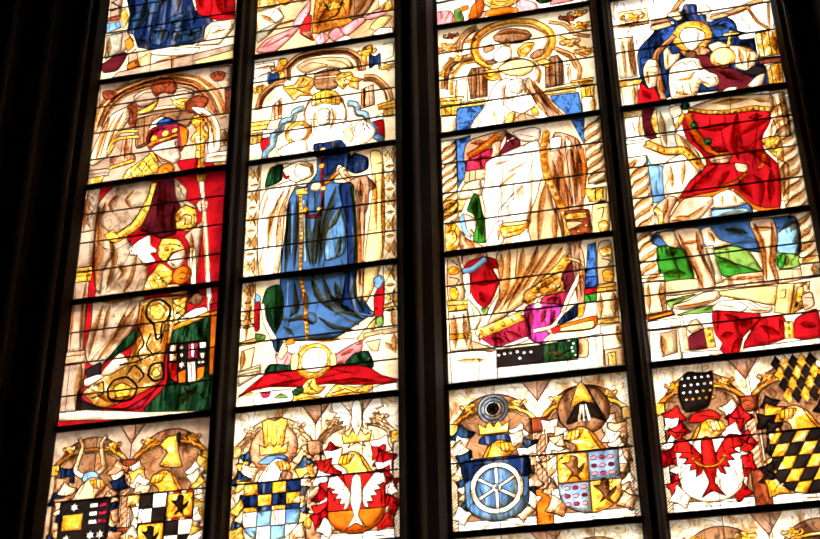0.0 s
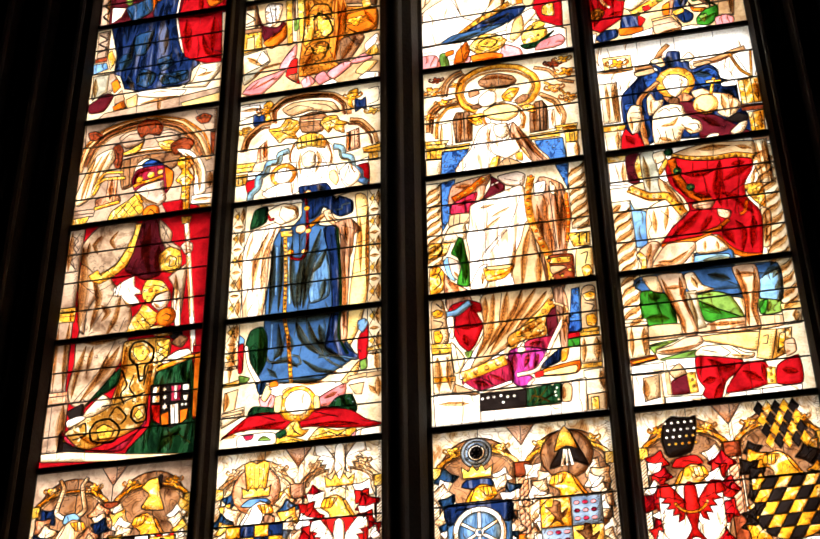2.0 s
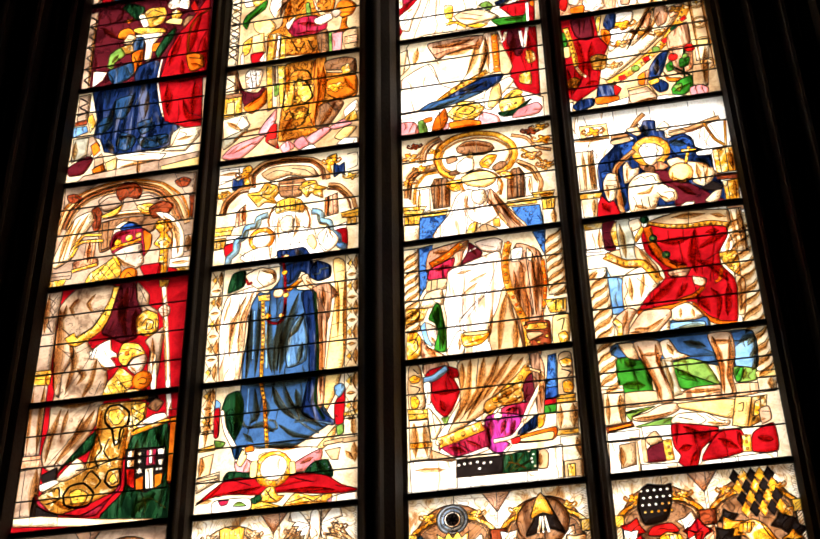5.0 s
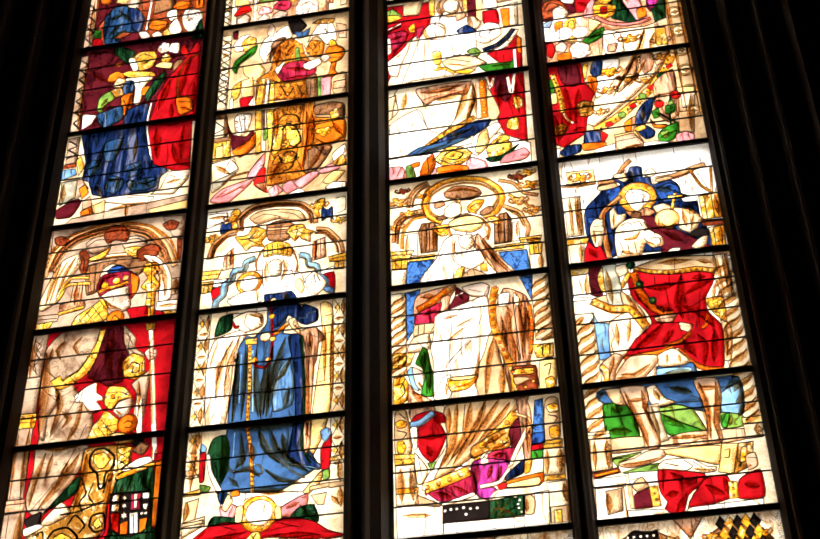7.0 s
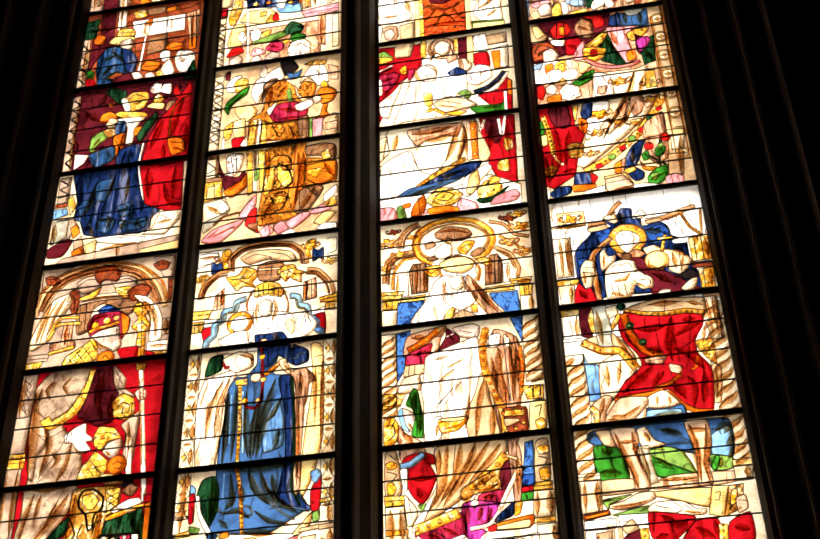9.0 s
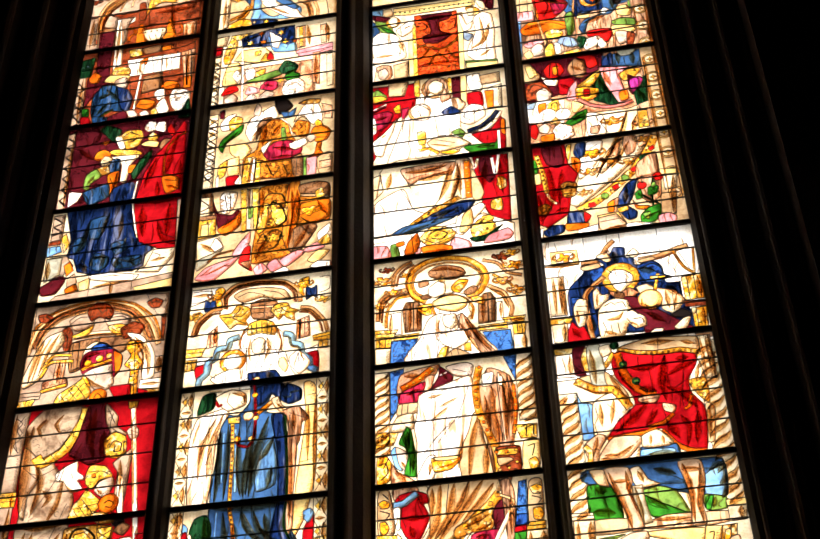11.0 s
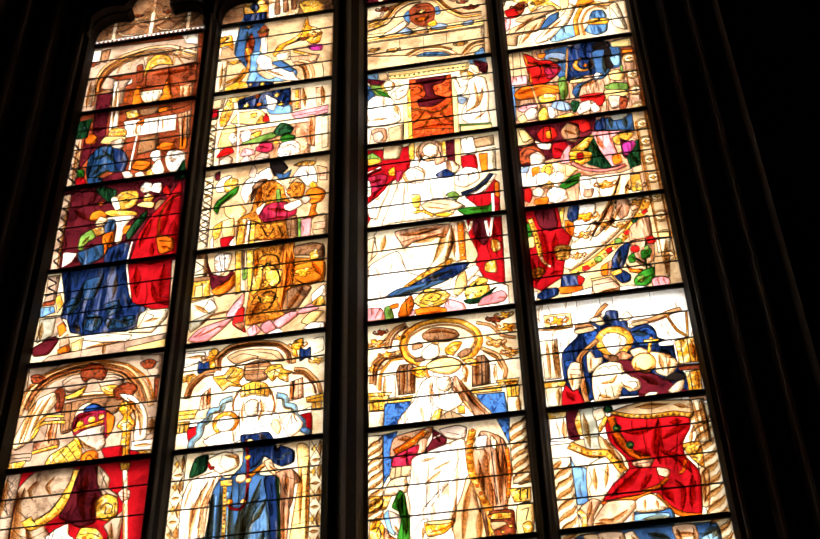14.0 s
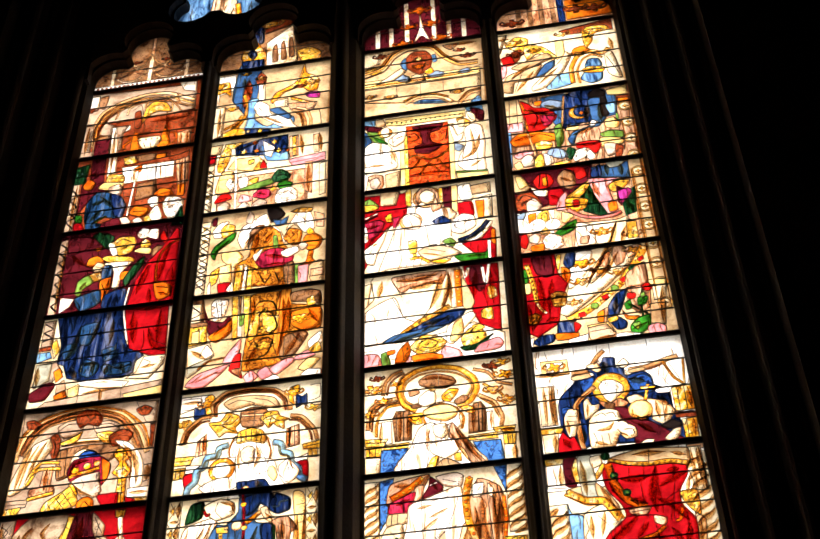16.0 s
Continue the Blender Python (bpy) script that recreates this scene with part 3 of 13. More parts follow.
# fine brushwork on the hand-painted pieces
DETAIL = {"ruby": ("fold", 8, 0.35), "navy": ("fold", 6, 0.4), "gown": ("fold", 6, 0.35), "blue": ("fold", 3.5, 0.6), "maroon": ("fold", 6, 0.4), "crimson": ("fold", 4.5, 0.45),
          "purple": ("fold", 4.5, 0.45), "white": ("fold", 8, 0.28), "hair": ("curl", 3.2, 0.45), "flesh": ("hatch", 1.5, 0.3), "cloak": ("fold", 3.5, 0.5), "beige": ("fold", 3.5, 0.5),
          "lemon": ("curl", 3.0, 0.4), "green": ("fold", 5, 0.4), "moss": ("fold", 5, 0.4), "forest": ("fold", 4.5, 0.5), "orange": ("hatch", 1.5, 0.4), "sky": ("fold", 5, 0.35),
          "pink": ("fold", 4, 0.4), "tan": ("fold", 5, 0.35), "bronze": ("curl", 4.0, 0.7), "damask": ("curl", 4.5, 0.5), "tapestry": ("curl", 4.5, 0.6), "steel": ("hatch", 1.5, 0.3),
          "straw": ("curl", 2.8, 0.45), "gold": ("curl", 3.4, 0.45), "oldgold": ("curl", 4.0, 0.6), "cope": ("curl", 5.0, 0.4), "wash": ("hatch", 1.5, 0.3), "mauve": ("hatch", 1.5, 0.32), "pearl": ("hatch", 1.5, 0.34),
          "linen": ("fold", 7, 0.3), "sapphire": ("curl", 4.0, 0.5), "russet": ("curl", 3.0, 0.5), "shadow": ("hatch", 1.6, 0.4), "rose": ("hatch", 1.5, 0.32), "cream": ("hatch", 2.0, 0.3), "skin": ("hatch", 1.6, 0.25), "brocade": ("curl", 4.0, 0.7)}


def piece(n, tone, *points, curve=True, line=0.55):
    """A piece of glass whose folds and mouldings are painted by hand: a thin wash along its edge and no set pattern."""
    outline = smooth(points) if curve and len(points) > 2 else list(points)
    ART[n].append((outline, tone, line))
    matting(n, outline, len(ART[n]) - 1, 0.6)
    if tone in DETAIL:
        brush(n, outline, len(ART[n]) - 1, *DETAIL[tone])


def ribbon(n, tone, width, *points):
    """A hand-painted strip of glass along a line."""
    band(n, tone, list(points), width, THIN)


def soft(n, width, layers, *points):
    """A broad stroke of thinned brown paint, built up in layers towards its middle and run out at both ends."""
    pts = np.array(smooth(points, False, 4) if len(points) > 2 else [tuple(np.array(points[0]) + (np.array(points[1]) - np.array(points[0])) * t / 6) for t in range(7)])
    d = np.gradient(pts, axis=0)
    nrm = np.stack([-d[:, 1], d[:, 0]], 1) / (np.linalg.norm(d, axis=1)[:, None] + 1e-9)
    r = random.Random(len(SHADE[n]))
    swell = np.sin(np.linspace(0.12, math.pi - 0.06, len(pts))) * np.array([0.8 + 0.4 * r.random() for _ in pts])
    lean = width * 0.3 * r.choice((-1, 1))
    for k in range(layers + 2):
        s = 1 - k / (layers + 2)
        a, b = pts + nrm * ((width * 0.62 * s + lean * (1 - s)) * swell)[:, None], pts + nrm * ((lean * (1 - s) - width * 0.62 * s) * swell)[:, None]
        for i in range(len(pts) - 1):
            SHADE[n].append(((tuple(a[i]), tuple(a[i + 1]), tuple(b[i + 1]), tuple(b[i])), k))
    if width > 2.2:
        INK[n].append(([tuple(q) for q in pts + nrm * (lean * 0.9 * swell)[:, None]], 0.28, None))
        INK[n].append(([tuple(q) for q in (pts - nrm * (lean * 1.3 * swell)[:, None])[1:-1]], 0.24, None))


def beads(n, tone, r, gap, *points):
    """Round jewels set along a line."""
    pts, left = smooth(points, False, 5) if len(points) > 2 else list(points), 0.0
    for p, q in zip(pts, pts[1:]):
        d = math.hypot(q[0] - p[0], q[1] - p[1])
        while left < d:
            disc(n, tone, p[0] + (q[0] - p[0]) * left / d, p[1] + (q[1] - p[1]) * left / d, r, THIN, k=7)
            left += gap
        left -= d


def lozenge_shaft(n, u0, u1, w0, w1, step=17.0):
    """A square pillar with shaded lozenges painted up its face."""
    piece(n, "pearl", (u0, w0), (u1, w0), (u1, w1), (u0, w1), curve=False)
    c, k = (u0 + u1) / 2, max(1, round((w1 - w0) / step))
    h = (w1 - w0) / k
    for i in range(k):
        y = w0 + h * i
        stroke(n, (u0, y), (u1, y + h), width=0.55, curve=False)
        stroke(n, (u1, y), (u0, y + h), width=0.55, curve=False)
        piece(n, "straw", (u0 + 1, y + h / 2), (c, y + h * 0.28), (c, y + h * 0.72), curve=False, line=THIN)
        soft(n, (u1 - u0) * 0.4, 2, (u1 - 2, y + h * 0.15), (u1 - 2, y + h * 0.85))
        soft(n, 2.5, 2, (c - 3, y), (c + 3, y))


def fluted(n, tone, u0, u1, w0, w1, lines=2):
    """A plain round shaft: soft shade along one flank and thin flutes."""
    piece(n, tone, (u0, w0), (u1, w0), (u1, w1), (u0, w1), curve=False)
    d = u1 - u0
    for i in range(lines):
        x = u0 + d * (i + 1) / (lines + 1)
        stroke(n, (x, w0), (x, w1), width=0.3)
        soft(n, d * 0.2, 2, (x + d * 0.08, w0), (x + d * 0.08, w1))
    soft(n, d * 0.35, 2, (u1 - d * 0.14, w0), (u1 - d * 0.14, w1))


def twisted(n, tone, u0, u1, w0, w1, rise=0.9):
    """A shaft with broad spiral flutes, each shaded on its lower side."""
    piece(n, tone, (u0, w0), (u1, w0), (u1, w1), (u0, w1), curve=False)
    d = u1 - u0
    y = w0 - rise * d
    while y < w1:
        line = [(u0 + d * t, y + rise * d * (t + 0.25 * math.sin(2 * math.pi * t) / 3)) for t in (0, 0.25, 0.5, 0.75, 1)]
        line = [p for p in line if w0 <= p[1] <= w1]
        if len(line) > 2:
            stroke(n, *line, width=0.45)
            soft(n, d * 0.34, 2, *[(p[0], p[1] - d * 0.14) for p in line])
        y += d * 0.62


# saint 1: bishop in a patterned cope, with a small kneeling bishop
rect(1, "ruby", 0, 101.2, 0, 176.3)
rect(1, "mauve", 0, 101.2, 176.3, 264.4)
piece(1, "mauve", (1.2, 262.8), (24, 262.1), (10.5, 252), (2.5, 239), curve=False)
piece(1, "mauve", (82.9, 262), (99.3, 261), (99.7, 239.7), (91.9, 243.2), curve=False)
ribbon(1, "pearl", 4.4, (0.5, 222.1), (5, 240.6), (16.7, 253.6), (34.1, 259.8), (53.7, 260.3), (73.8, 252.3), (87.9, 236.4), (95.5, 217.4))
ribbon(1, "gold", 1.8, (0.4, 230.2), (3.5, 244.4), (14.2, 255.1), (30.8, 260.6), (51.1, 262), (74.9, 254.8), (90.7, 240), (96.9, 222.1))
ribbon(1, "rose", 2.6, (4.5, 226.4), (9.3, 241.3), (19.9, 251.8), (36.6, 256.2), (54.4, 256.4), (72.2, 249.5), (84.2, 235.1), (90.1, 221.3))
ribbon(1, "pearl", 1.6, (7, 225), (11.5, 238.8), (21.6, 249), (37.4, 253.1), (54.6, 253.4), (71, 247.1), (81.6, 234.9), (87.3, 221.8))
soft(1, 3, 2, (2.5, 225.8), (7.1, 241.7), (18.6, 252.6), (36, 257.9), (53.9, 258.4), (73.9, 250.9), (87.2, 234.9), (93.3, 219.8))
soft(1, 2, 2, (6.3, 224.7), (10.4, 240.3), (20.8, 250.4), (37, 254.6), (54.5, 254.9), (71.6, 248.4), (82.8, 234.9), (88.7, 221.6))
piece(1, "russet", (3.4, 255.4), (9.2, 256.3), (15.4, 251.8), (11.5, 247.7), (5.3, 249.5))
piece(1, "russet", (83.3, 255.1), (89.3, 258.1), (95.6, 254.9), (93.3, 249.5), (87.7, 249.5))
stroke(1, (4, 253.9), (9.4, 253.7), (13.4, 250.1), width=0.68)
stroke(1, (85.1, 254.1), (89.4, 255), (93.9, 253.3), width=0.68)
piece(1, "shadow", (32.5, 227.6), (52.6, 229.4), (71.1, 227.7), (75.8, 222.9), (69.5, 214), (46.6, 218), (42.1, 204.9), (34, 202.4), (31.4, 214.7))
piece(1, "shadow", (33.1, 227.5), (37.8, 227.6), (38.9, 205.5), (34.7, 204.2), curve=False)
piece(1, "mauve", (27.7, 246.8), (34.8, 251.7), (44.7, 250.9), (46.5, 240.3), (33.5, 236.9))
piece(1, "mauve", (53.3, 247.3), (65.3, 248.1), (73.6, 243.1), (71.1, 235.8), (57.2, 238.4))
stroke(1, (28.4, 243.6), (35, 249), (44.9, 248.4), width=0.81)
stroke(1, (54, 245.1), (65.5, 245.9), (72.8, 241.2), width=0.81)
ribbon(1, "pearl", 3.4, (31.3, 231.8), (48.8, 233.4), (68.2, 231.9))
soft(1, 3, 2, (32.3, 230.2), (48.9, 231.7), (68.3, 230.3))
piece(1, "russet", (40.3, 256.3), (46.6, 260.6), (55.7, 258), (60.1, 251.2), (57.8, 244), (49.8, 246.9), (44.3, 244.4), (40.8, 250))
stroke(1, (42.6, 254.4), (47, 255.7), (50.9, 250.8), width=0.81)
stroke(1, (51, 249.8), (55, 254.8), (59, 249.9), width=0.81)
stroke(1, (46, 246.2), (48.2, 251.3), width=0.68)
piece(1, "russet", (23.7, 239.9), (28.2, 242), (32, 235.8), (31.4, 222.3), (27.7, 221), (24, 230.1))
stroke(1, (25.7, 237.9), (28.6, 231.3), (28.2, 223.3), width=0.81)
piece(1, "lemon", (30.8, 233.3), (39.7, 237), (46.7, 241.5), (44.5, 234.1), (36.7, 230.3))
piece(1, "straw", (56.9, 238), (65.9, 239.2), (75.3, 235.1), (72.2, 229.1), (63.1, 229.6))
stroke(1, (59.1, 236.8), (64.6, 232.9), (70.7, 233.9), width=0.68)
piece(1, "russet", (66.3, 234.3), (75, 239.6), (84, 235.5), (81, 227.6), (70.4, 225.4))
piece(1, "pearl", (7.1, 224.6), (13.1, 234.9), (23.5, 238.7), (26.5, 229.6), (20.5, 218.2), (14.8, 201.3), (3, 193.4), (-0.4, 200.3))
soft(1, 4, 2, (11.6, 232.3), (7.7, 218.8), (4.6, 197.5))
soft(1, 3, 2, (21.9, 236.6), (16.1, 223.4), (11.2, 202.3))
soft(1, 2, 2, (16.8, 234.4), (11.1, 220.2), (7.3, 197))
piece(1, "rose", (23.2, 214.1), (30.2, 214.5), (30.3, 195.1), (22.5, 194.5), curve=False)
soft(1, 3, 3, (25.9, 213.7), (26, 194.9))
ribbon(1, "lemon", 2.8, (13.4, 208.2), (20.3, 213.2), (35.7, 212))
ribbon(1, "lemon", 2.4, (15.5, 211.9), (20.8, 218.5), (34, 217))
ribbon(1, "lemon", 2.4, (13.1, 201), (16.7, 208.9))
piece(1, "mauve", (0.6, 189.9), (16, 189.7), (15.2, 183.6), (0.2, 183.4), curve=False)
piece(1, "straw", (0.2, 183.4), (12.4, 184.1), (10, 176.8), (0.1, 176.4), curve=False)
stroke(1, (0.5, 186.8), (14.6, 186.4), width=0.68)
stroke(1, (2.6, 183.7), (2.6, 177.4), width=0.54)
stroke(1, (6.1, 184), (5.4, 177.5), width=0.54)
piece(1, "rose", (15.6, 197.2), (31.5, 199.2), (33.6, 191.7), (17.8, 189.4))
ribbon(1, "straw", 3, (15.1, 189.5), (28, 192), (33.5, 192.7))
piece(1, "white", (71.5, 230.5), (81, 228), (90.2, 218.3), (94.3, 207.3), (94.9, 191.6), (87.3, 189.1), (85.1, 199.5), (85.2, 211.3), (77.6, 222.2))
soft(1, 4, 2, (77.3, 226.6), (86.6, 216), (89.9, 204.6), (90.7, 191.8))
soft(1, 2, 3, (72.4, 227.5), (80.3, 221.1), (85.7, 209.2), (86.1, 191.6))
piece(1, "mauve", (94.3, 207.3), (99.8, 207.7), (99.8, 194.7), (94.8, 193.6), curve=False)
soft(1, 5, 2, (97.1, 207.2), (97.5, 194.3))
piece(1, "white", (85.4, 189.4), (100.1, 189.8), (99.7, 181.2), (85.3, 182.7), curve=False)
soft(1, 3, 2, (86, 185.8), (99.5, 185.5))
piece(1, "straw", (90.1, 181.9), (99.7, 181.2), (99.5, 175.5), (93.3, 176.6), curve=False)
piece(1, "russet", (95.2, 240.6), (99, 240.9), (99, 220.7), (96.8, 223.1), curve=False)
piece(1, "gold", (74.1, 222.8), (82.7, 222.6), (85.3, 215.2), (81.7, 211.5), (86.7, 203.1), (83.6, 198.6), (84.1, 180.4), (79.9, 176.9), (77.3, 185.3), (77.4, 198.9), (72.7, 203.6), (76.7, 210.4), (72.4, 217.5))
stroke(1, (76, 219.8), (81.3, 217.5), (78.2, 213.5), width=0.81)
stroke(1, (75.3, 205.1), (80.4, 206.2), (84, 202.6), width=0.81)
stroke(1, (78.4, 222.4), (82, 176.9), width=0.68)
stroke(1, (77.8, 193), (83.3, 193), width=0.68)
stroke(1, (78.2, 187.1), (83.7, 187), width=0.68)
piece(1, "ruby", (63.4, 187.3), (79.4, 187.5), (79.8, 176.9), (70.7, 173.6), curve=False)
piece(1, "ruby", (84.3, 183.2), (90.8, 180.8), (94.1, 175.9), (85.1, 175.5), curve=False)
piece(1, "pearl", (41.3, 214), (43.2, 222.2), (49.4, 226.2), (58.8, 222.9), (60.9, 217.9), (46.7, 216.4))
piece(1, "cobalt", (46.4, 220.5), (52.1, 224.7), (60.6, 221.2), (62.6, 218), (50, 218.4))
piece(1, "crimson", (40.4, 208.2), (43.8, 217.3), (53.5, 218.8), (64.4, 217.9), (70.8, 210.8), (70.7, 202), (66.1, 194), (63.2, 205.2), (51.2, 203.9), (43.8, 199.7))
piece(1, "orange", (63.8, 216.6), (70.3, 211.9), (70.4, 201.6), (67.3, 196.3), (65.2, 206.9))
soft(1, 3, 2, (42.5, 204.9), (45.1, 214.3), (55.4, 216.5))
ribbon(1, "gold", 3, (42.6, 203.3), (47.6, 206), (54.8, 206.7), (63.3, 209.2))
disc(1, "gold", 46.3, 208.9, 2.8, THIN)
disc(1, "gold", 54.4, 211.5, 2.8, THIN)
disc(1, "gold", 60.9, 212.9, 2.4, THIN)
piece(1, "flesh", (44.6, 200.2), (51.2, 203.9), (63.5, 205.8), (65.1, 197.1), (67.1, 189.9), (63.4, 185.4), (55.5, 185.1), (48.8, 192))
soft(1, 3, 2, (46.9, 197.2), (52.3, 190.5), (61.2, 186.5))
stroke(1, (51.4, 201.4), (53.9, 197), (53, 193.3), width=0.47)
stroke(1, (61.6, 204.5), (62.6, 199.4), width=0.47)
piece(1, "lemon", (40, 193.1), (45.2, 196.9), (51.3, 185.8), (49.8, 179.9), (36.2, 178.3), (26.2, 178), (28.6, 185.7), (36.7, 191.1))
stroke(1, (40.2, 191.5), (48, 180.6), width=0.68)
stroke(1, (35.3, 188.5), (43, 178.5), width=0.68)
stroke(1, (30.4, 184.4), (34.5, 178), width=0.68)
stroke(1, (45.3, 192.6), (36.2, 178.7), width=0.68)
stroke(1, (39.3, 191.7), (29.2, 178.8), width=0.68)
piece(1, "gold", (42.6, 198.9), (46.9, 197.2), (50.6, 190.8), (49.4, 189))
disc(1, "orange", 57.1, 180.4, 6.4, THIN)
stroke(1, (54.1, 179.6), (56.4, 183), (60.1, 179), width=0.81)
piece(1, "mauve", (-0.5, 174), (11, 174.1), (10.1, 140.7), (0.3, 140.4), curve=False)
soft(1, 4, 2, (2.1, 173), (2.2, 141))
stroke(1, (1.5, 170.2), (6.7, 165.6), (3.5, 160.4), (7.3, 154.2), (3, 149.2), (7.1, 143), width=0.81)
stroke(1, (7.5, 171.2), (3.9, 164.1), (7.6, 157.9), (3.5, 152.9), (6.1, 145.1), width=0.68)
piece(1, "mauve", (0.2, 140.8), (10.4, 141.1), (10.8, 113), (0.3, 113.4), curve=False)
piece(1, "straw", (-0.4, 113.9), (11.8, 113.6), (11.6, 102.6), (-0.1, 102.8), curve=False)
stroke(1, (0.3, 110.9), (11.8, 110.6), width=0.68)
stroke(1, (0.3, 107.7), (11.5, 107), width=0.68)
soft(1, 3, 2, (8.8, 112.8), (9.1, 102.9))
piece(1, "mauve", (-0.2, 103.2), (10.4, 102.7), (11.5, 52.8), (0.9, 52), curve=False)
soft(1, 4, 2, (8.3, 102.7), (9.5, 53))
soft(1, 2, 2, (1.2, 103.1), (2.6, 52.2))
stroke(1, (5.7, 103), (7, 53), width=0.47)
piece(1, "rose", (0.5, 52.8), (14.2, 52.7), (15.2, 44), (0.4, 43), curve=False)
stroke(1, (0.9, 49.9), (14.2, 49.9), width=0.81)
piece(1, "mauve", (0.4, 43.1), (14.6, 44.1), (14.8, 10.8), (0.4, 11.3), curve=False)
soft(1, 5, 2, (11.4, 43.6), (11.4, 11.2))
stroke(1, (3.7, 42.9), (4.3, 11.2), width=0.54)
piece(1, "cope", (20.2, 173.9), (34.6, 176.4), (50.8, 172.3), (47.8, 162.9), (39.5, 141.8), (33.8, 131.7), (45.1, 117.4), (50.8, 104.2), (50, 85.1), (46.3, 68.5), (38, 54.5), (25.4, 39.1), (15.7, 43.9), (12.9, 54.2), (15.1, 70.9), (14.4, 84.7), (15.6, 96.7), (11.7, 120.4), (11.5, 142.4), (10.3, 161.3))
piece(1, "mauve", (11.1, 146.2), (21.4, 137.2), (25.5, 122.1), (19.3, 108.6), (19.4, 92.7), (15.3, 96.8), (11.7, 120.4))
soft(1, 7, 2, (11.4, 159.2), (14.7, 136.4), (14.9, 111), (15.6, 96.7))
soft(1, 5, 2, (22, 131.6), (26.9, 116.5), (23.2, 95.7))
soft(1, 4, 2, (41.8, 117.9), (39.9, 102.2), (34.6, 88.9))
soft(1, 5, 2, (45.2, 80.6), (37, 64.6), (21.4, 43.2))
soft(1, 4, 2, (22, 83.7), (18, 67.1), (16.1, 47.2))
soft(1, 6, 2, (15, 87.2), (49.5, 86.9))
soft(1, 3, 2, (27, 83), (24.2, 62.9))
soft(1, 3, 2, (38.9, 78), (31.4, 55.3))
stroke(1, (40.7, 128.9), (33.8, 113.7), (22.5, 94), width=0.61)
stroke(1, (46.6, 101.2), (35, 68.3), (16.6, 43), width=0.61)
stroke(1, (12.7, 131.2), (26.7, 118.3), width=0.54)
stroke(1, (37.3, 129.4), (26.1, 123.8), (17.4, 126.8), width=0.54)
soft(1, 3, 2, (23.5, 166.7), (19.1, 159.9), (22.5, 151.9))
soft(1, 3, 2, (35.4, 168.7), (30.9, 161.8), (35.1, 153.6))
soft(1, 3, 2, (15.4, 162.3), (14.8, 151.2))
soft(1, 4, 2, (28.9, 112.6), (34.5, 106.5), (30.2, 100))
ribbon(1, "lemon", 7.5, (50.8, 172.3), (48.9, 160.8), (39.6, 141.5), (25.3, 132.6), (20.4, 138.3))
stroke(1, (45.9, 165.1), (52.3, 160.3), width=0.61)
stroke(1, (47.2, 169.6), (43.8, 150.4), width=0.61)
stroke(1, (40.2, 152.8), (47.3, 149.9), width=0.61)
stroke(1, (37.3, 147.7), (42.1, 141.4), width=0.61)
stroke(1, (43.5, 154.2), (33.2, 137.3), width=0.61)
stroke(1, (29.6, 139.7), (35.3, 133.3), width=0.61)
stroke(1, (24.7, 137.6), (29.6, 131.4), width=0.61)
stroke(1, (36.1, 142.4), (25, 134.8), width=0.61)
piece(1, "maroon", (52.3, 173.9), (62.2, 174.2), (65.8, 160), (70.6, 148.1), (67.2, 135.8), (67.6, 130.3), (57.5, 127.8), (50.4, 132.5), (43, 137.3), (47.3, 149.9))
soft(1, 6, 2, (57.4, 170.8), (55.6, 150.5), (60.5, 131.4))
soft(1, 5, 2, (65.5, 152.6), (65.4, 132.4))
piece(1, "cope", (63.9, 173.9), (73.5, 162.6), (73.7, 155.1), (81.2, 148.3), (76.1, 145.4), (69.9, 150.1), (65.3, 160.1))
stroke(1, (65.9, 169.4), (71.9, 157.2), width=0.68)
stroke(1, (69.7, 165.1), (68.7, 155.9), (75.8, 149.2), width=0.68)
piece(1, "straw", (66.1, 145.1), (72.4, 151), (80.5, 146.6), (82.1, 135.4), (77.2, 130.3), (68.3, 133.5))
stroke(1, (69.9, 139.1), (72.9, 144.1), (78, 141.5), (77.6, 136.1), (73.5, 135.8), (74, 139.3), width=0.94)
stroke(1, (67.1, 143.1), (70.2, 146.4), width=0.68)
stroke(1, (79.6, 143.1), (80.2, 133.8), width=0.68)
piece(1, "mauve", (74.1, 127.2), (81.6, 133.3), (86.1, 134.8), (84.9, 101.1), (82, 89), (77.7, 103.9), (77.9, 119.8))
soft(1, 3, 2, (78.9, 128.6), (80.8, 107))
piece(1, "white", (78.4, 117), (82.6, 115.2), (84.8, 90.4), (81.3, 90))
ribbon(1, "white", 3.4, (82.9, 170.5), (88.8, 123.5), (95.2, 70.2))
soft(1, 1.6, 2, (82.3, 164.9), (87.8, 123.7), (94.1, 70.7))
piece(1, "straw", (79.2, 173.5), (86.3, 172.9), (85.6, 167.8), (80.2, 167.7), curve=False)
piece(1, "flesh", (80.7, 150.2), (84.5, 153.7), (88.7, 150.9), (88.7, 145.3), (84.2, 143.8))
stroke(1, (82.7, 150.9), (88.4, 148.1), width=0.54)
stroke(1, (82.6, 147.7), (88.3, 146.1), width=0.54)
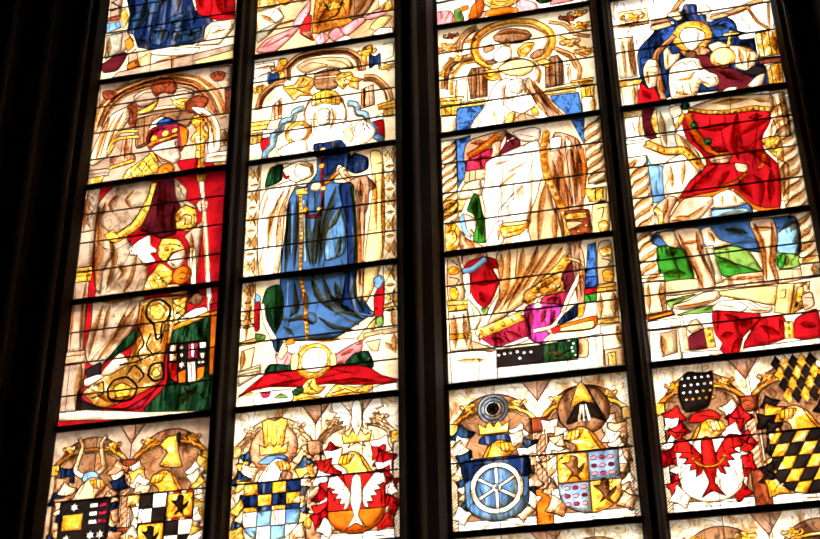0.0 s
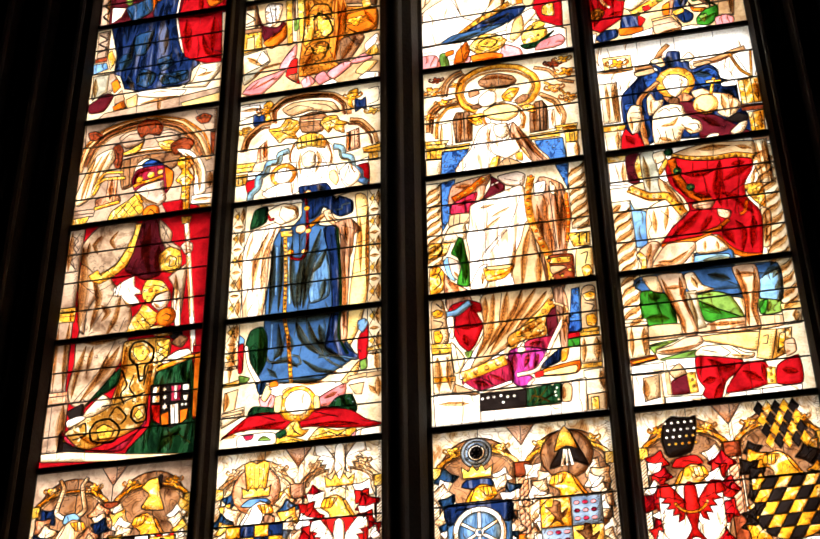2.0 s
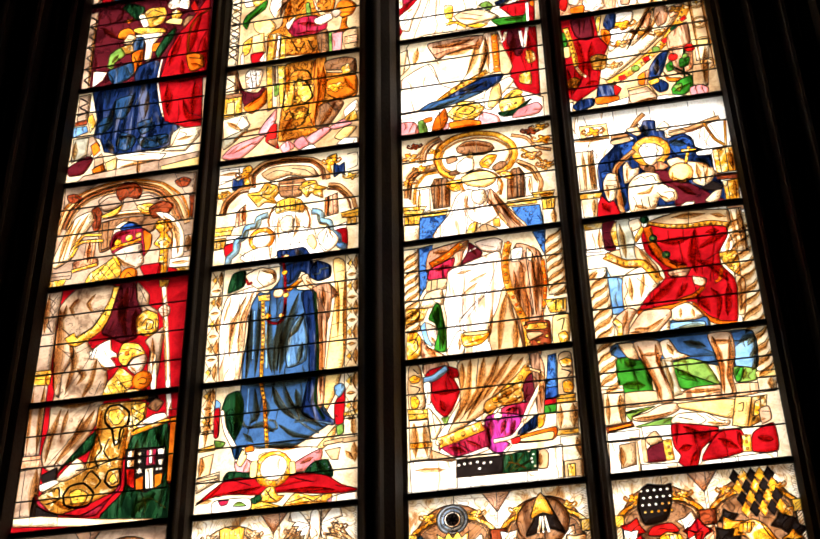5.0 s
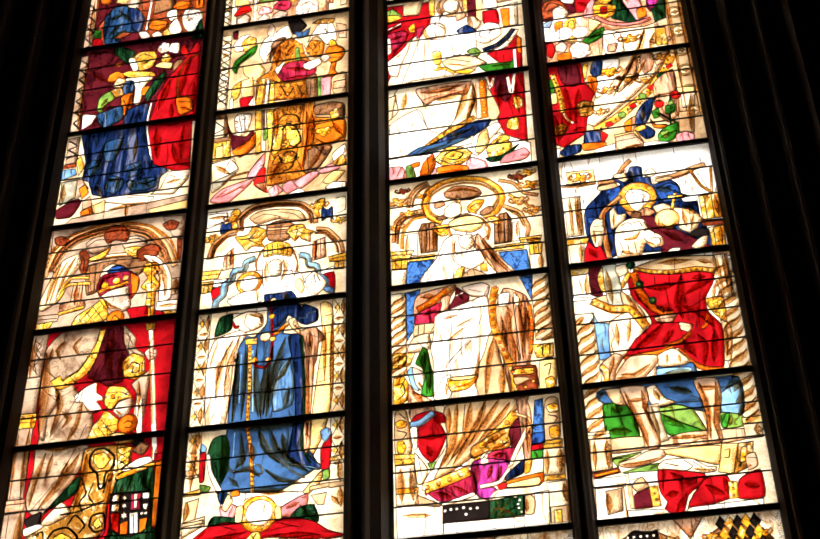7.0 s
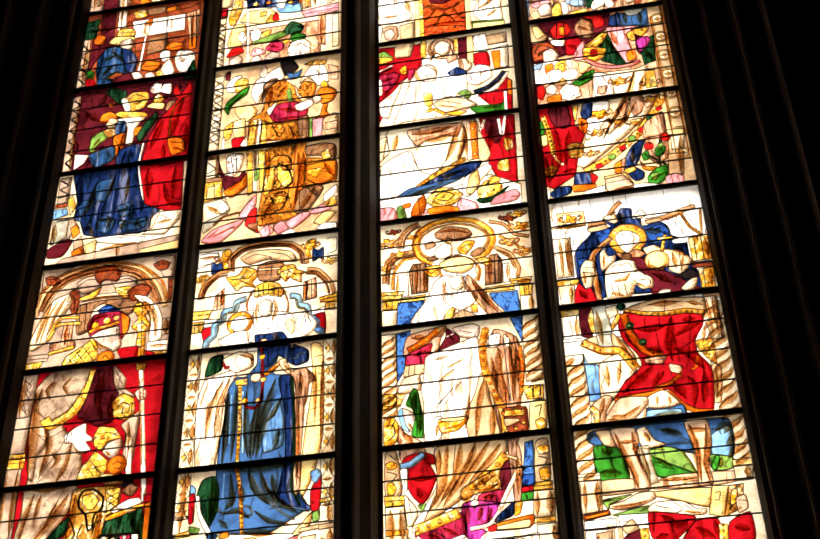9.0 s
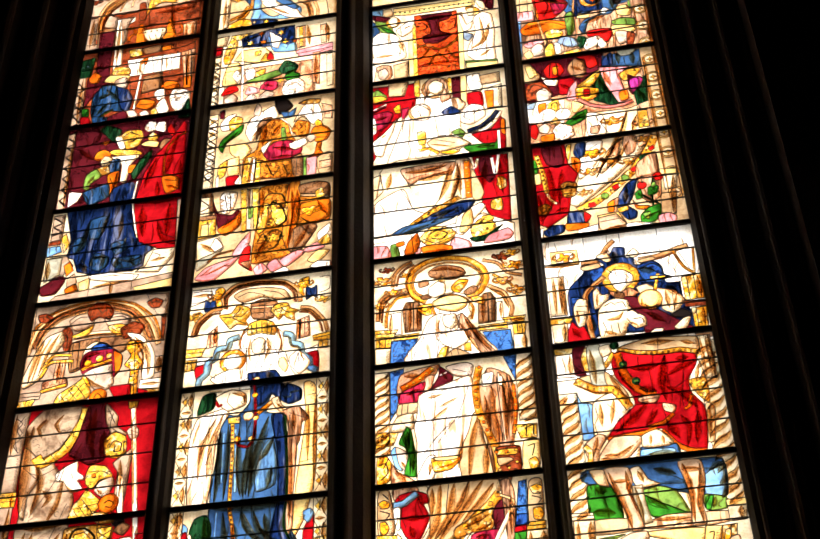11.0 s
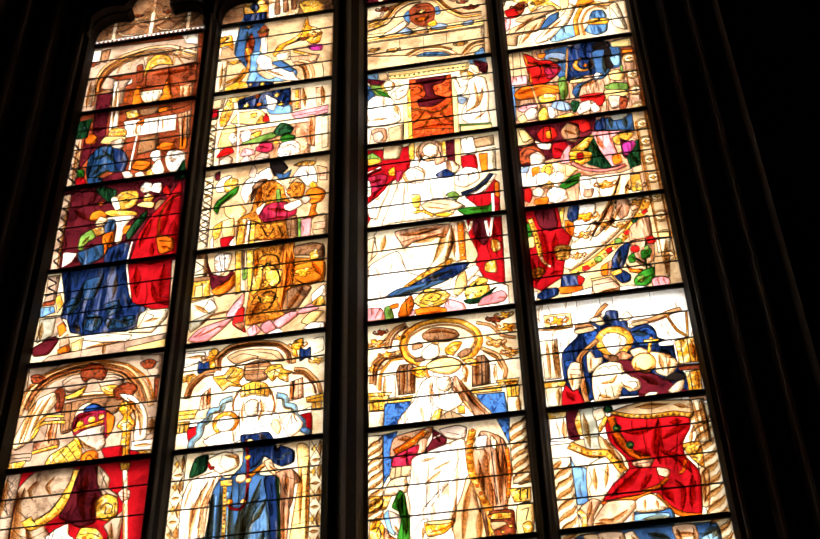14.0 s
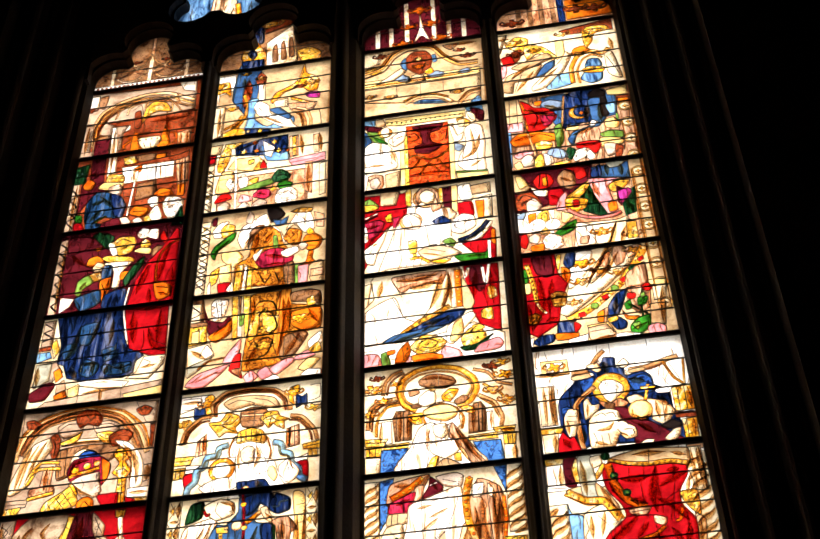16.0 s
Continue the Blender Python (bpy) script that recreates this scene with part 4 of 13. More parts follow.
piece(1, "ruby", (94.6, 74.8), (101.7, 74.7), (101.3, 69.4), (94.9, 69.7), curve=False)
piece(1, "white", (36.2, 123.7), (42.4, 128.6), (49.9, 131.5), (51.2, 123.7), (55.1, 120.4), (55.9, 117.3), (51.8, 117.2), (56, 110.5), (47.6, 108.7), (43.6, 115.5), (41.8, 117.5), (37.4, 118.2))
stroke(1, (41.1, 125.2), (39.2, 118.3), width=0.54)
stroke(1, (43.5, 126.6), (42.6, 117.8), width=0.54)
stroke(1, (47, 115.4), (52.9, 113.6), width=0.54)
soft(1, 2, 2, (43.7, 114.9), (49.1, 109.7), (54.8, 110.7))
piece(1, "lemon", (56.5, 119.7), (59.2, 127.4), (69.6, 125.5), (75.1, 117.3), (66.7, 115.7), (62.3, 109.2), (57.7, 113.5))
stroke(1, (58.8, 122.6), (67.9, 122.2), (73.4, 118.7), width=0.68)
disc(1, "orange", 62.3, 119.4, 1.6, THIN)
piece(1, "flesh", (66.8, 114.8), (74.8, 117.2), (76.8, 112.5), (73.5, 104.1), (69.4, 103), (63.7, 108.3))
soft(1, 2, 2, (65.6, 109.1), (70, 105))
piece(1, "straw", (49.3, 88.6), (51.3, 99.7), (54.9, 103.6), (59, 109.7), (70, 99.4), (65.7, 91.3), (70.6, 87.1))
stroke(1, (56.2, 103.4), (65.4, 91.7), width=0.61)
stroke(1, (55, 98.3), (61.5, 89.6), width=0.61)
stroke(1, (52, 95.2), (57.5, 88.4), width=0.61)
stroke(1, (68, 99.1), (53.5, 96.8), width=0.61)
disc(1, "orange", 74.6, 98.2, 7, THIN)
stroke(1, (71.6, 98.6), (74.4, 100.5), (77.8, 98.3), (76.4, 95.3), (73.1, 96.1), width=0.81)
piece(1, "black", (77.5, 91.4), (85, 88.1), (86.8, 84.4), (85.5, 80), (78.9, 82.6))
piece(1, "oldgold", (63.7, 91.9), (71.8, 92.5), (78.5, 88.1), (79.6, 84.2), (69.1, 84.6))
piece(1, "shadow", (80, 78.5), (85.3, 83.8), (90.6, 80.5), (86.7, 74.7))
piece(1, "black", (11.4, 24.8), (29.1, 16.4), (30.3, 5.1), (11.1, 7.3), curve=False)
piece(1, "oldgold", (47.2, 80), (49.8, 83.9), (69.2, 83.9), (79.4, 81.1), (78.8, 67.3), (72.7, 63.1), (70.2, 50.4), (67.9, 43.8), (66.3, 24.6), (45.3, 15.3), (29.6, 11.2), (15.4, 17.9), (14.1, 22.6), (19.8, 28.4), (31.9, 35.1), (42.5, 40.3), (47.1, 59.7))
soft(1, 4, 2, (50.1, 79.9), (49.5, 59.7), (45.7, 40.3))
soft(1, 4, 2, (68.4, 74.1), (67, 50.8), (65.7, 28.2))
soft(1, 4, 2, (20.2, 25.4), (33.9, 15.8), (47.9, 17.4))
piece(1, "straw", (69.1, 81.3), (79, 81.7), (78.4, 67.4), (72.4, 63.1), curve=False)
stroke(1, (69.6, 79), (78.9, 72.7), width=0.68)
stroke(1, (70.3, 73.8), (78.4, 67.7), width=0.68)
stroke(1, (78.4, 78.7), (71.5, 75.4), width=0.68)
stroke(1, (78.3, 74.5), (71.9, 70.2), width=0.68)
stroke(1, (78.2, 70.3), (72.5, 66), width=0.68)
stroke(1, (52.3, 77.6), (54.8, 81.9), (61.3, 82.2), (68.2, 76.2), (68.1, 68.7), (63.7, 64.2), (63.4, 55.9), (60.7, 54.6), (58.2, 64.9), (52.9, 70.7), (52.3, 77.6), width=1.49)
stroke(1, (31.2, 23.8), (34.9, 29.4), (43.5, 30.5), (50.8, 23.5), (48.4, 15.5), (40.3, 14.8), (33, 17.2), (31.2, 23.8), width=1.49)
stroke(1, (57.4, 30.4), (58.7, 36.8), (65.9, 37.5), (67.6, 27.6), (61.5, 25.8), (57.4, 30.4), width=1.49)
stroke(1, (48.4, 63.2), (52.6, 52.6), (49.1, 46.4), (52.1, 39.5), width=1.22)
stroke(1, (65, 46.1), (56.6, 43.1), (47.3, 40.1), (37.8, 39.6), width=1.22)
stroke(1, (43.3, 32.4), (47.5, 38.4), (54.5, 31.1), (51.7, 26.6), width=1.22)
stroke(1, (21.6, 26.9), (27.7, 29.4), (28.6, 21.2), (20.9, 18.9), width=1.08)
stroke(1, (56.8, 58.8), (54.3, 50.8), (59.7, 43.5), width=1.08)
stroke(1, (65.9, 64.3), (63.8, 51.2), width=1.08)
piece(1, "lemon", (55.1, 78.4), (61.5, 79.3), (65.9, 74.4), (63.2, 68.9), (59.2, 68.5), (55.2, 73.3))
piece(1, "lemon", (35.4, 24.5), (40.6, 27.1), (47.3, 23.1), (45.5, 17.7), (38.4, 17.7))
piece(1, "lemon", (60, 31.3), (62.8, 35), (65.6, 29.8), (62.6, 27.7))
piece(1, "forest", (73, 60), (94.7, 65.9), (97.7, 25.7), (101.9, 25.2), (103.4, 0.2), (56.8, 5.4), (70.1, 22.8), (70.2, 50.4))
soft(1, 6, 2, (76.1, 56.3), (75.2, 36.7), (69.7, 18.1))
soft(1, 6, 2, (91.2, 18.8), (82.4, 13.5), (76.9, 4.7))
soft(1, 4, 2, (86.8, 61.6), (95.6, 47.2))
ribbon(1, "moss", 0.6, (79.3, 13.8), (88.3, 16), (98, 8.6))
ribbon(1, "moss", 0.6, (81.9, 19.9), (85.6, 11.5), (84.5, 5.4))
piece(1, "orange", (96.1, 68.7), (100.5, 69.8), (101.6, 25.5), (97.2, 26), curve=False)
piece(1, "forest", (26.4, 41.8), (46.9, 65.4), (46.1, 53.1), (30.9, 44.6))
piece(1, "pearl", (25.2, 34.6), (37, 47.9), (44.5, 40.1), (32.1, 33.4))
piece(1, "black", (15.2, 38.7), (25, 42.8), (24.9, 34.6), (16.9, 33.6))
piece(1, "white", (14.9, 32.2), (23.9, 34.7), (27.7, 32.3), (16.8, 27.1))
piece(1, "crimson", (12.1, 26.4), (16.6, 17.5), (30, 11.2), (53.7, 8.5), (67.6, 27.6), (66.5, 22.9), (55.9, 14.9), (43.9, 9.6), (24.7, 13.4))
piece(1, "white", (74.1, 66.3), (84.4, 72.6), (91.7, 73), (93.7, 69.1), (78.7, 64))
piece(1, "gold", (72.1, 62.8), (93.4, 68.8), (94.7, 66.1), (72.4, 59.4))
piece(1, "black", (68.6, 50.3), (95.1, 49.8), (95.9, 32.6), (93.9, 24.8), (85, 20), (75.5, 22.7), (70.3, 29.2), curve=False)
piece(1, "white", (70, 49.1), (74.7, 49.2), (74.8, 44.6), (70.3, 44.8), curve=False)
piece(1, "white", (70.5, 42.8), (75.2, 42.9), (75.3, 38), (70.9, 38.2), curve=False)
piece(1, "crimson", (82.2, 48.6), (88.9, 48.7), (89.2, 37.9), (82.9, 38), curve=False)
piece(1, "white", (84.2, 48.7), (86.4, 48.7), (86.9, 39), (84.9, 38.9), curve=False)
piece(1, "white", (89.5, 48.7), (94.2, 48.7), (94.2, 44.1), (90.2, 44), curve=False)
piece(1, "white", (90.3, 41.4), (94.4, 41.4), (93.1, 37), (91.2, 38), curve=False)
piece(1, "scarlet", (70.2, 37), (76, 36.6), (77, 23.3), (72.1, 26.4), curve=False)
piece(1, "orange", (77, 29.7), (82, 31.4), (82.8, 21), (77.9, 22.4), curve=False)
star(1, "white", 79.1, 34.6, 2.8)
star(1, "white", 78.6, 41.2, 2)
star(1, "white", 78.2, 46.5, 2)
piece(1, "white", (82.6, 35.8), (87.9, 36.1), (89.5, 21.8), (84.1, 21.7), curve=False)
stroke(1, (85.2, 34.7), (86.7, 22.5), width=0.81)
piece(1, "orange", (89.1, 31.5), (94.4, 32), (93.9, 24.8), (89.9, 22.1), curve=False)
disc(1, "white", 90.5, 34.9, 1, THIN)
disc(1, "white", 92.9, 34.9, 1, THIN)
piece(1, "pearl", (0.4, 11.6), (18.5, 11.5), (58.3, 5.8), (103, 1.8), (103.3, -2.9), (1.1, 6), curve=False)

# saint 2: crowned figure in a blue gown on a crescent
rect(2, "pearl", 0, 100.3, 0, 264.4)
lozenge_shaft(2, 0, 9, 55, 176)
lozenge_shaft(2, 91.3, 100.3, 55, 176)
piece(2, "white", (0.3, 260), (20.3, 260), (17.4, 251), (0.6, 246), curve=False)
stroke(2, (2, 258.2), (14.8, 257.6), (13.5, 250.2), (1.6, 248.7), width=0.68)
stroke(2, (91.8, 257.9), (98.8, 258.4), (98.7, 247.1), (91.7, 244.7), width=0.68)
soft(2, 3, 2, (0.9, 254.5), (16.5, 254.4))
ribbon(2, "wash", 3.6, (24.1, 240.3), (23.5, 251.2), (32.3, 259.6), (49.6, 261), (66.9, 257.6), (76.6, 249.1), (78.5, 238.6))
ribbon(2, "rose", 1.8, (26.8, 239.8), (26.5, 250), (34.7, 256.8), (49.7, 258.1), (65.7, 255.4), (73.5, 247.8), (75.4, 238.9))
soft(2, 3, 2, (25.4, 240.1), (24.9, 250.5), (33.6, 258.2), (49.7, 259.7), (66.3, 256.6), (75.1, 248.5), (77, 238.8))
piece(2, "wash", (30.9, 250.7), (38.7, 255.3), (54.5, 254.7), (67, 251), (72, 241.9), (62.4, 242.8), (51.5, 246.4), (37.4, 243.8))
stroke(2, (34.1, 249.2), (41.9, 252.4), (53, 248.4), (49.9, 246.1), width=0.68)
stroke(2, (52.9, 252.2), (62.3, 249.4), (68.6, 243.5), width=0.68)
piece(2, "shadow", (43.7, 241.7), (53, 245), (62.8, 240.5), (59.8, 227.5), (45.6, 228.9))
stroke(2, (44.6, 237.8), (61.7, 236.4), width=0.54)
stroke(2, (44.7, 234), (61, 232.9), width=0.54)
piece(2, "rose", (44.6, 239.7), (62.2, 238.2), (62, 236.4), (44.6, 237.6), curve=False)
piece(2, "navy", (10.6, 250.4), (14.4, 247.8), (18.3, 250.5), (19, 238.8), (16.2, 241.2), (10.7, 240))
piece(2, "navy", (82.2, 250.9), (86.4, 249.1), (89.9, 251.1), (90.2, 240.3), (87.1, 242.2), (82.5, 239.7))
piece(2, "gold", (17.2, 256.8), (21.9, 260.1), (24.7, 256.5), (21.4, 251.6), (23.5, 244.2), (19.3, 243.1))
piece(2, "gold", (77.5, 257.4), (84.1, 259.4), (84.4, 251.8), (80.2, 250.3), (81.3, 242.6), (77, 247.2))
leaf_scroll(2, "gold", 19, 252, 4.5, 40)
leaf_scroll(2, "gold", 80.7, 253.4, 4.5, 40)
piece(2, "straw", (21.6, 235.2), (29.8, 235.9), (34.3, 242.5), (42.5, 239.1), (44.2, 233.2), (40.9, 228.3), (42.9, 223.8), (34.8, 225.7), (30.2, 222.5), (26.6, 227.2))
stroke(2, (24.4, 233.5), (31.4, 232.8), (36.7, 239.3), width=0.94)
stroke(2, (31.4, 232.8), (37.7, 232.6), (41.5, 236.5), width=0.81)
stroke(2, (31.5, 231.9), (36.3, 228.2), (41, 226), width=0.81)
piece(2, "straw", (57.9, 234.9), (62.5, 239.5), (69.6, 239), (72.1, 234.5), (78.2, 231.5), (74.9, 229.3), (75.2, 223.4), (69.5, 226.3), (67.2, 228.9), (64.2, 225.4), (60.7, 230.1))
stroke(2, (60.2, 233.9), (65.6, 235.7), (70.2, 236.7), width=0.94)
stroke(2, (65.6, 235.1), (69.5, 231.3), (76.4, 230.5), width=0.81)
stroke(2, (64.1, 227.6), (65.6, 233.8), width=0.81)
leaf_scroll(2, "lemon", 3.7, 236.6, 4, 40)
leaf_scroll(2, "lemon", 94.8, 238.5, 4, 40)
ribbon(2, "lemon", 1.3, (5.6, 231), (2.9, 236.8), (7.6, 239.6), (10.1, 234.9))
ribbon(2, "wash", 3, (3.7, 219.4), (6.4, 230.5), (15.5, 239.7), (23.4, 240.5))
ribbon(2, "rose", 1.4, (6.5, 219.4), (8.8, 228.6), (16.4, 236.5), (22.7, 237.2))
ribbon(2, "wash", 3, (78.8, 233.8), (87.1, 231.6), (95.6, 220.4), (97.9, 211.4))
ribbon(2, "rose", 1.4, (77.9, 230.2), (85.3, 228.3), (92.8, 218.7), (94.6, 211.1))
soft(2, 3, 2, (5.3, 219.6), (7.7, 229.7), (16.3, 238))
soft(2, 3, 2, (78.5, 232), (86.3, 229.8), (95, 218.6))
piece(2, "rose", (14.3, 208.3), (22, 209.7), (21, 226.4), (14.9, 221), curve=False)
stroke(2, (16.6, 208.8), (16.9, 222.5), width=0.68)
stroke(2, (19.4, 209.3), (19.2, 224.9), width=0.68)
piece(2, "rose", (76.5, 207.2), (86.3, 209), (85.3, 225.9), (76.7, 223.1), curve=False)
stroke(2, (79.2, 207.6), (79.2, 223.9), width=0.68)
stroke(2, (82.5, 207.9), (81.9, 224.7), width=0.68)
soft(2, 4, 3, (20.4, 211.8), (20.1, 224.7))
soft(2, 4, 3, (78, 208.7), (78, 222.9))
piece(2, "lemon", (0.2, 209.6), (13.8, 209.3), (11.4, 202.5), (-0.2, 202.4), curve=False)
piece(2, "white", (8.8, 201.9), (20.3, 201), (19.5, 195.4), (8.6, 195.5), curve=False)
piece(2, "straw", (-0.1, 200.6), (8.6, 200.3), (8, 192), (0.6, 191.5), curve=False)
stroke(2, (0.4, 206.3), (12.4, 206), width=0.68)
stroke(2, (2.2, 199.6), (2.1, 192.5), width=0.68)
stroke(2, (5.3, 200), (4.9, 192.4), width=0.68)
piece(2, "straw", (87.7, 208.8), (99.9, 210.9), (99.8, 203.7), (88.6, 204.7), curve=False)
piece(2, "straw", (91.9, 204.1), (98.5, 204), (98.4, 197.6), (92.3, 197.9), curve=False)
stroke(2, (88.3, 206.9), (99.4, 208.1), width=0.68)
stroke(2, (94.6, 203.6), (94.8, 198.5), width=0.68)
piece(2, "white", (81.4, 197.4), (91.6, 200.9), (91.5, 195.6), (81.8, 193.8), curve=False)
piece(2, "ruby", (7.6, 193.9), (19, 196.2), (17.8, 186.8), (9.9, 182.8))
piece(2, "ruby", (80.8, 193.6), (91.8, 195.9), (92.4, 179.3), (85.5, 184.3))
ribbon(2, "sky", 5, (37.4, 215.1), (30.8, 213.2), (29.9, 207.4), (22.9, 206.8), (21.3, 199.4), (16.3, 196.3), (16.2, 188.3), (11.7, 183.7), (10.9, 177.7))
ribbon(2, "sky", 5, (67.3, 213.4), (73.1, 211.4), (74.4, 204.7), (79.8, 202.3), (81.1, 194.8), (85.8, 190.2), (86.4, 184.1), (91.5, 180.1))
soft(2, 2, 2, (36.7, 212.9), (30.5, 211.5), (28.8, 205.2), (22.4, 204.2), (20.4, 198.3), (15.7, 193.7))
soft(2, 2, 2, (67.7, 210.9), (72.2, 209.4), (73.8, 202.3), (78.9, 200), (80.8, 192.5), (85.5, 187.8))
disc(2, "white", 52.5, 207.5, 16, THIN)
ribbon(2, "straw", 1.2, (39.3, 201.2), (37.8, 210.5), (41.1, 220.9), (51.8, 224.4), (62.7, 218.7), (66.6, 207.2), (65.7, 198.4))
piece(2, "white", (36.9, 204.9), (40.3, 190.4), (25.4, 178.8), (20.3, 172.3), (63.2, 172.1), (81.8, 175.9), (72.1, 189.8), (67.5, 199.8))
piece(2, "straw", (42.1, 218.5), (43.5, 225), (51.8, 227.4), (59.9, 224.2), (62.7, 217.8), (61.5, 213.1), (52, 216.1), (43.4, 215))
stroke(2, (44.9, 223.8), (45.5, 217.3), width=0.81)
stroke(2, (48.4, 225), (48.9, 217.2), width=0.81)
stroke(2, (52.1, 225.8), (52.6, 216.9), width=0.81)
stroke(2, (55.9, 224.4), (56.3, 215.9), width=0.81)
stroke(2, (59.3, 222.1), (59.1, 215.4), width=0.81)
ribbon(2, "lemon", 1.2, (42.8, 215.4), (52, 216.7), (61.8, 213.4))
piece(2, "pearl", (45.7, 208.7), (50.5, 212.8), (55.2, 210.1), (55.6, 200.1), (50.8, 198), (46.8, 201.4))
soft(2, 3, 2, (56.7, 211.7), (58.6, 203.2), (55.4, 193.1))
soft(2, 2, 2, (45.1, 212.8), (44.6, 202.1), (46, 192.9))
stroke(2, (43.1, 213.2), (42.4, 204.3), (43.6, 191.6), width=0.54)
stroke(2, (58.2, 211.4), (62.9, 200.7), (65.2, 196.7), width=0.54)
stroke(2, (53.9, 195.1), (58.5, 189), (66, 191.2), width=0.54)
stroke(2, (55.9, 209.1), (54.5, 203.9), (55.6, 201), width=0.54)
stroke(2, (51, 188.5), (58.5, 189), width=0.54)
piece(2, "cream", (65.3, 193.1), (69, 194.2), (72.1, 186.6), (69.9, 181.8), (65.3, 187.8))
disc(2, "gold", 33.7, 195.9, 9.3, THIN)
disc(2, "white", 33.6, 195.1, 6.6, THIN)
piece(2, "white", (28.9, 188.4), (38.8, 188.8), (40.9, 179.3), (46.9, 182.2), (45.5, 176.3), (27, 176.4), (19.1, 183))
stroke(2, (28.2, 187.1), (27.2, 178.5), width=0.54)
stroke(2, (39.6, 186.9), (40.6, 179.7), width=0.54)
stroke(2, (17.4, 187.2), (23.8, 181.7), width=0.54)
piece(2, "white", (72.3, 193.3), (78.3, 198.3), (84.4, 192.4), (86.6, 187.6), (84.1, 182.5), (78.1, 178.3), (73.6, 184.3))
stroke(2, (78, 196.2), (79.6, 188.9), width=0.61)
stroke(2, (81.1, 193.9), (82.6, 187.5), width=0.61)
stroke(2, (73.6, 186.4), (78.1, 180.3), width=0.61)
piece(2, "navy", (44.4, 184), (52.6, 184.4), (63.1, 184.7), (67.1, 178.7), (68.5, 171.6), (48.3, 171.5))
soft(2, 4, 2, (58.6, 183.7), (63.2, 175.9))
piece(2, "forest", (12.3, 155.8), (15, 170), (23.8, 172.1), (23.3, 159.7))
piece(2, "cream", (82.9, 171.7), (91.4, 167.4), (92.6, 111), (91.1, 95.3), (86.8, 75.6), (78.5, 59.2), (79.8, 97), (84.8, 145.1))
stroke(2, (85.5, 161.8), (91.4, 162.6), width=0.54)
stroke(2, (85.5, 148.3), (91.6, 149), width=0.54)
stroke(2, (84, 135.2), (92, 136.4), width=0.54)
stroke(2, (82.6, 122.3), (92.1, 124.1), width=0.54)
stroke(2, (81.9, 112.6), (91.2, 114.5), width=0.54)
soft(2, 3, 2, (86.2, 154.9), (86.9, 111.9))
soft(2, 3, 2, (91.4, 160.9), (91.1, 95.3))
piece(2, "linen", (8.3, 132), (12.7, 152.9), (30.6, 158.9), (34, 153.2), (27.1, 137.4), (25.4, 111.3), (23.3, 88.4), (10.9, 89))
soft(2, 4, 2, (24.8, 151.3), (18.1, 130.5), (16.1, 106.2))
soft(2, 3, 2, (30.7, 155.4), (23.2, 133), (22, 105.3))
soft(2, 2, 2, (14.3, 149.5), (10.6, 131.6))
stroke(2, (26.2, 152.7), (13.6, 129.5), width=0.54)
stroke(2, (29.3, 150.6), (20.1, 117), width=0.54)
piece(2, "pearl", (23.9, 168.2), (34.7, 172.9), (44.1, 168.7), (44.6, 160), (33.6, 156.3), (27.5, 160.8))
soft(2, 3, 2, (34.8, 170.3), (43.1, 167.1), (44, 161.8))
stroke(2, (33.2, 170.5), (31.9, 163.8), (36.6, 157.9), width=0.54)
ribbon(2, "ruby", 1.8, (24.3, 165.1), (26.3, 160.9), (28.6, 162.3))
piece(2, "gown", (27.3, 120.8), (28.8, 143.9), (33.7, 153.2), (39.7, 152.3), (47, 161.3), (48.2, 173.2), (68.4, 174.2), (70, 160.6), (61.8, 165.8), (59, 152.6), (70.1, 149.1), (72.5, 130.4), (74.2, 88.3), (75.7, 71), (84, 55.9), (81.3, 52), (73, 47.1), (62, 40.8), (50.9, 40.7), (34.1, 42.8), (23.5, 43.7), (21.1, 43.2), (24.6, 51.8), (27.1, 62.2), (25, 81.1), (25.6, 104.8))
piece(2, "navy", (51.3, 172.4), (69.2, 173.2), (70.8, 158.8), (61.8, 165.8), (57.5, 159.6), (52.3, 157.9))
piece(2, "navy", (62, 148.7), (70.1, 149.1), (73.3, 120.4), (74.2, 88.3), (78.5, 62.2), (86.4, 54.4), (84, 51.7), (73, 56.1), (64.5, 62.6), (68.5, 90.7), (67, 123))
piece(2, "azure", (56.8, 124.6), (63.7, 133.4), (67.1, 114.9), (66.4, 98.9), (54.8, 95), (53.2, 107.2))
soft(2, 4, 3, (29.3, 142.1), (29.4, 110.7), (28.1, 88.5))
soft(2, 3, 3, (33.9, 146.4), (34.7, 119.7), (33.8, 90.9))
soft(2, 4, 3, (41.5, 141.9), (42.5, 110.4), (45, 92.4))
soft(2, 5, 3, (48.4, 130.8), (47.3, 109.7), (46.3, 92.3))
soft(2, 4, 3, (52.5, 143.5), (50, 120.7), (48.4, 93.5))
soft(2, 6, 3, (60.6, 148.9), (55, 128.1), (52.4, 108.9), (49.9, 91.7))
soft(2, 4, 3, (65.1, 134.8), (59.5, 122.5), (55.2, 116.6))
soft(2, 4, 2, (63.9, 112.1), (61.3, 96.5))
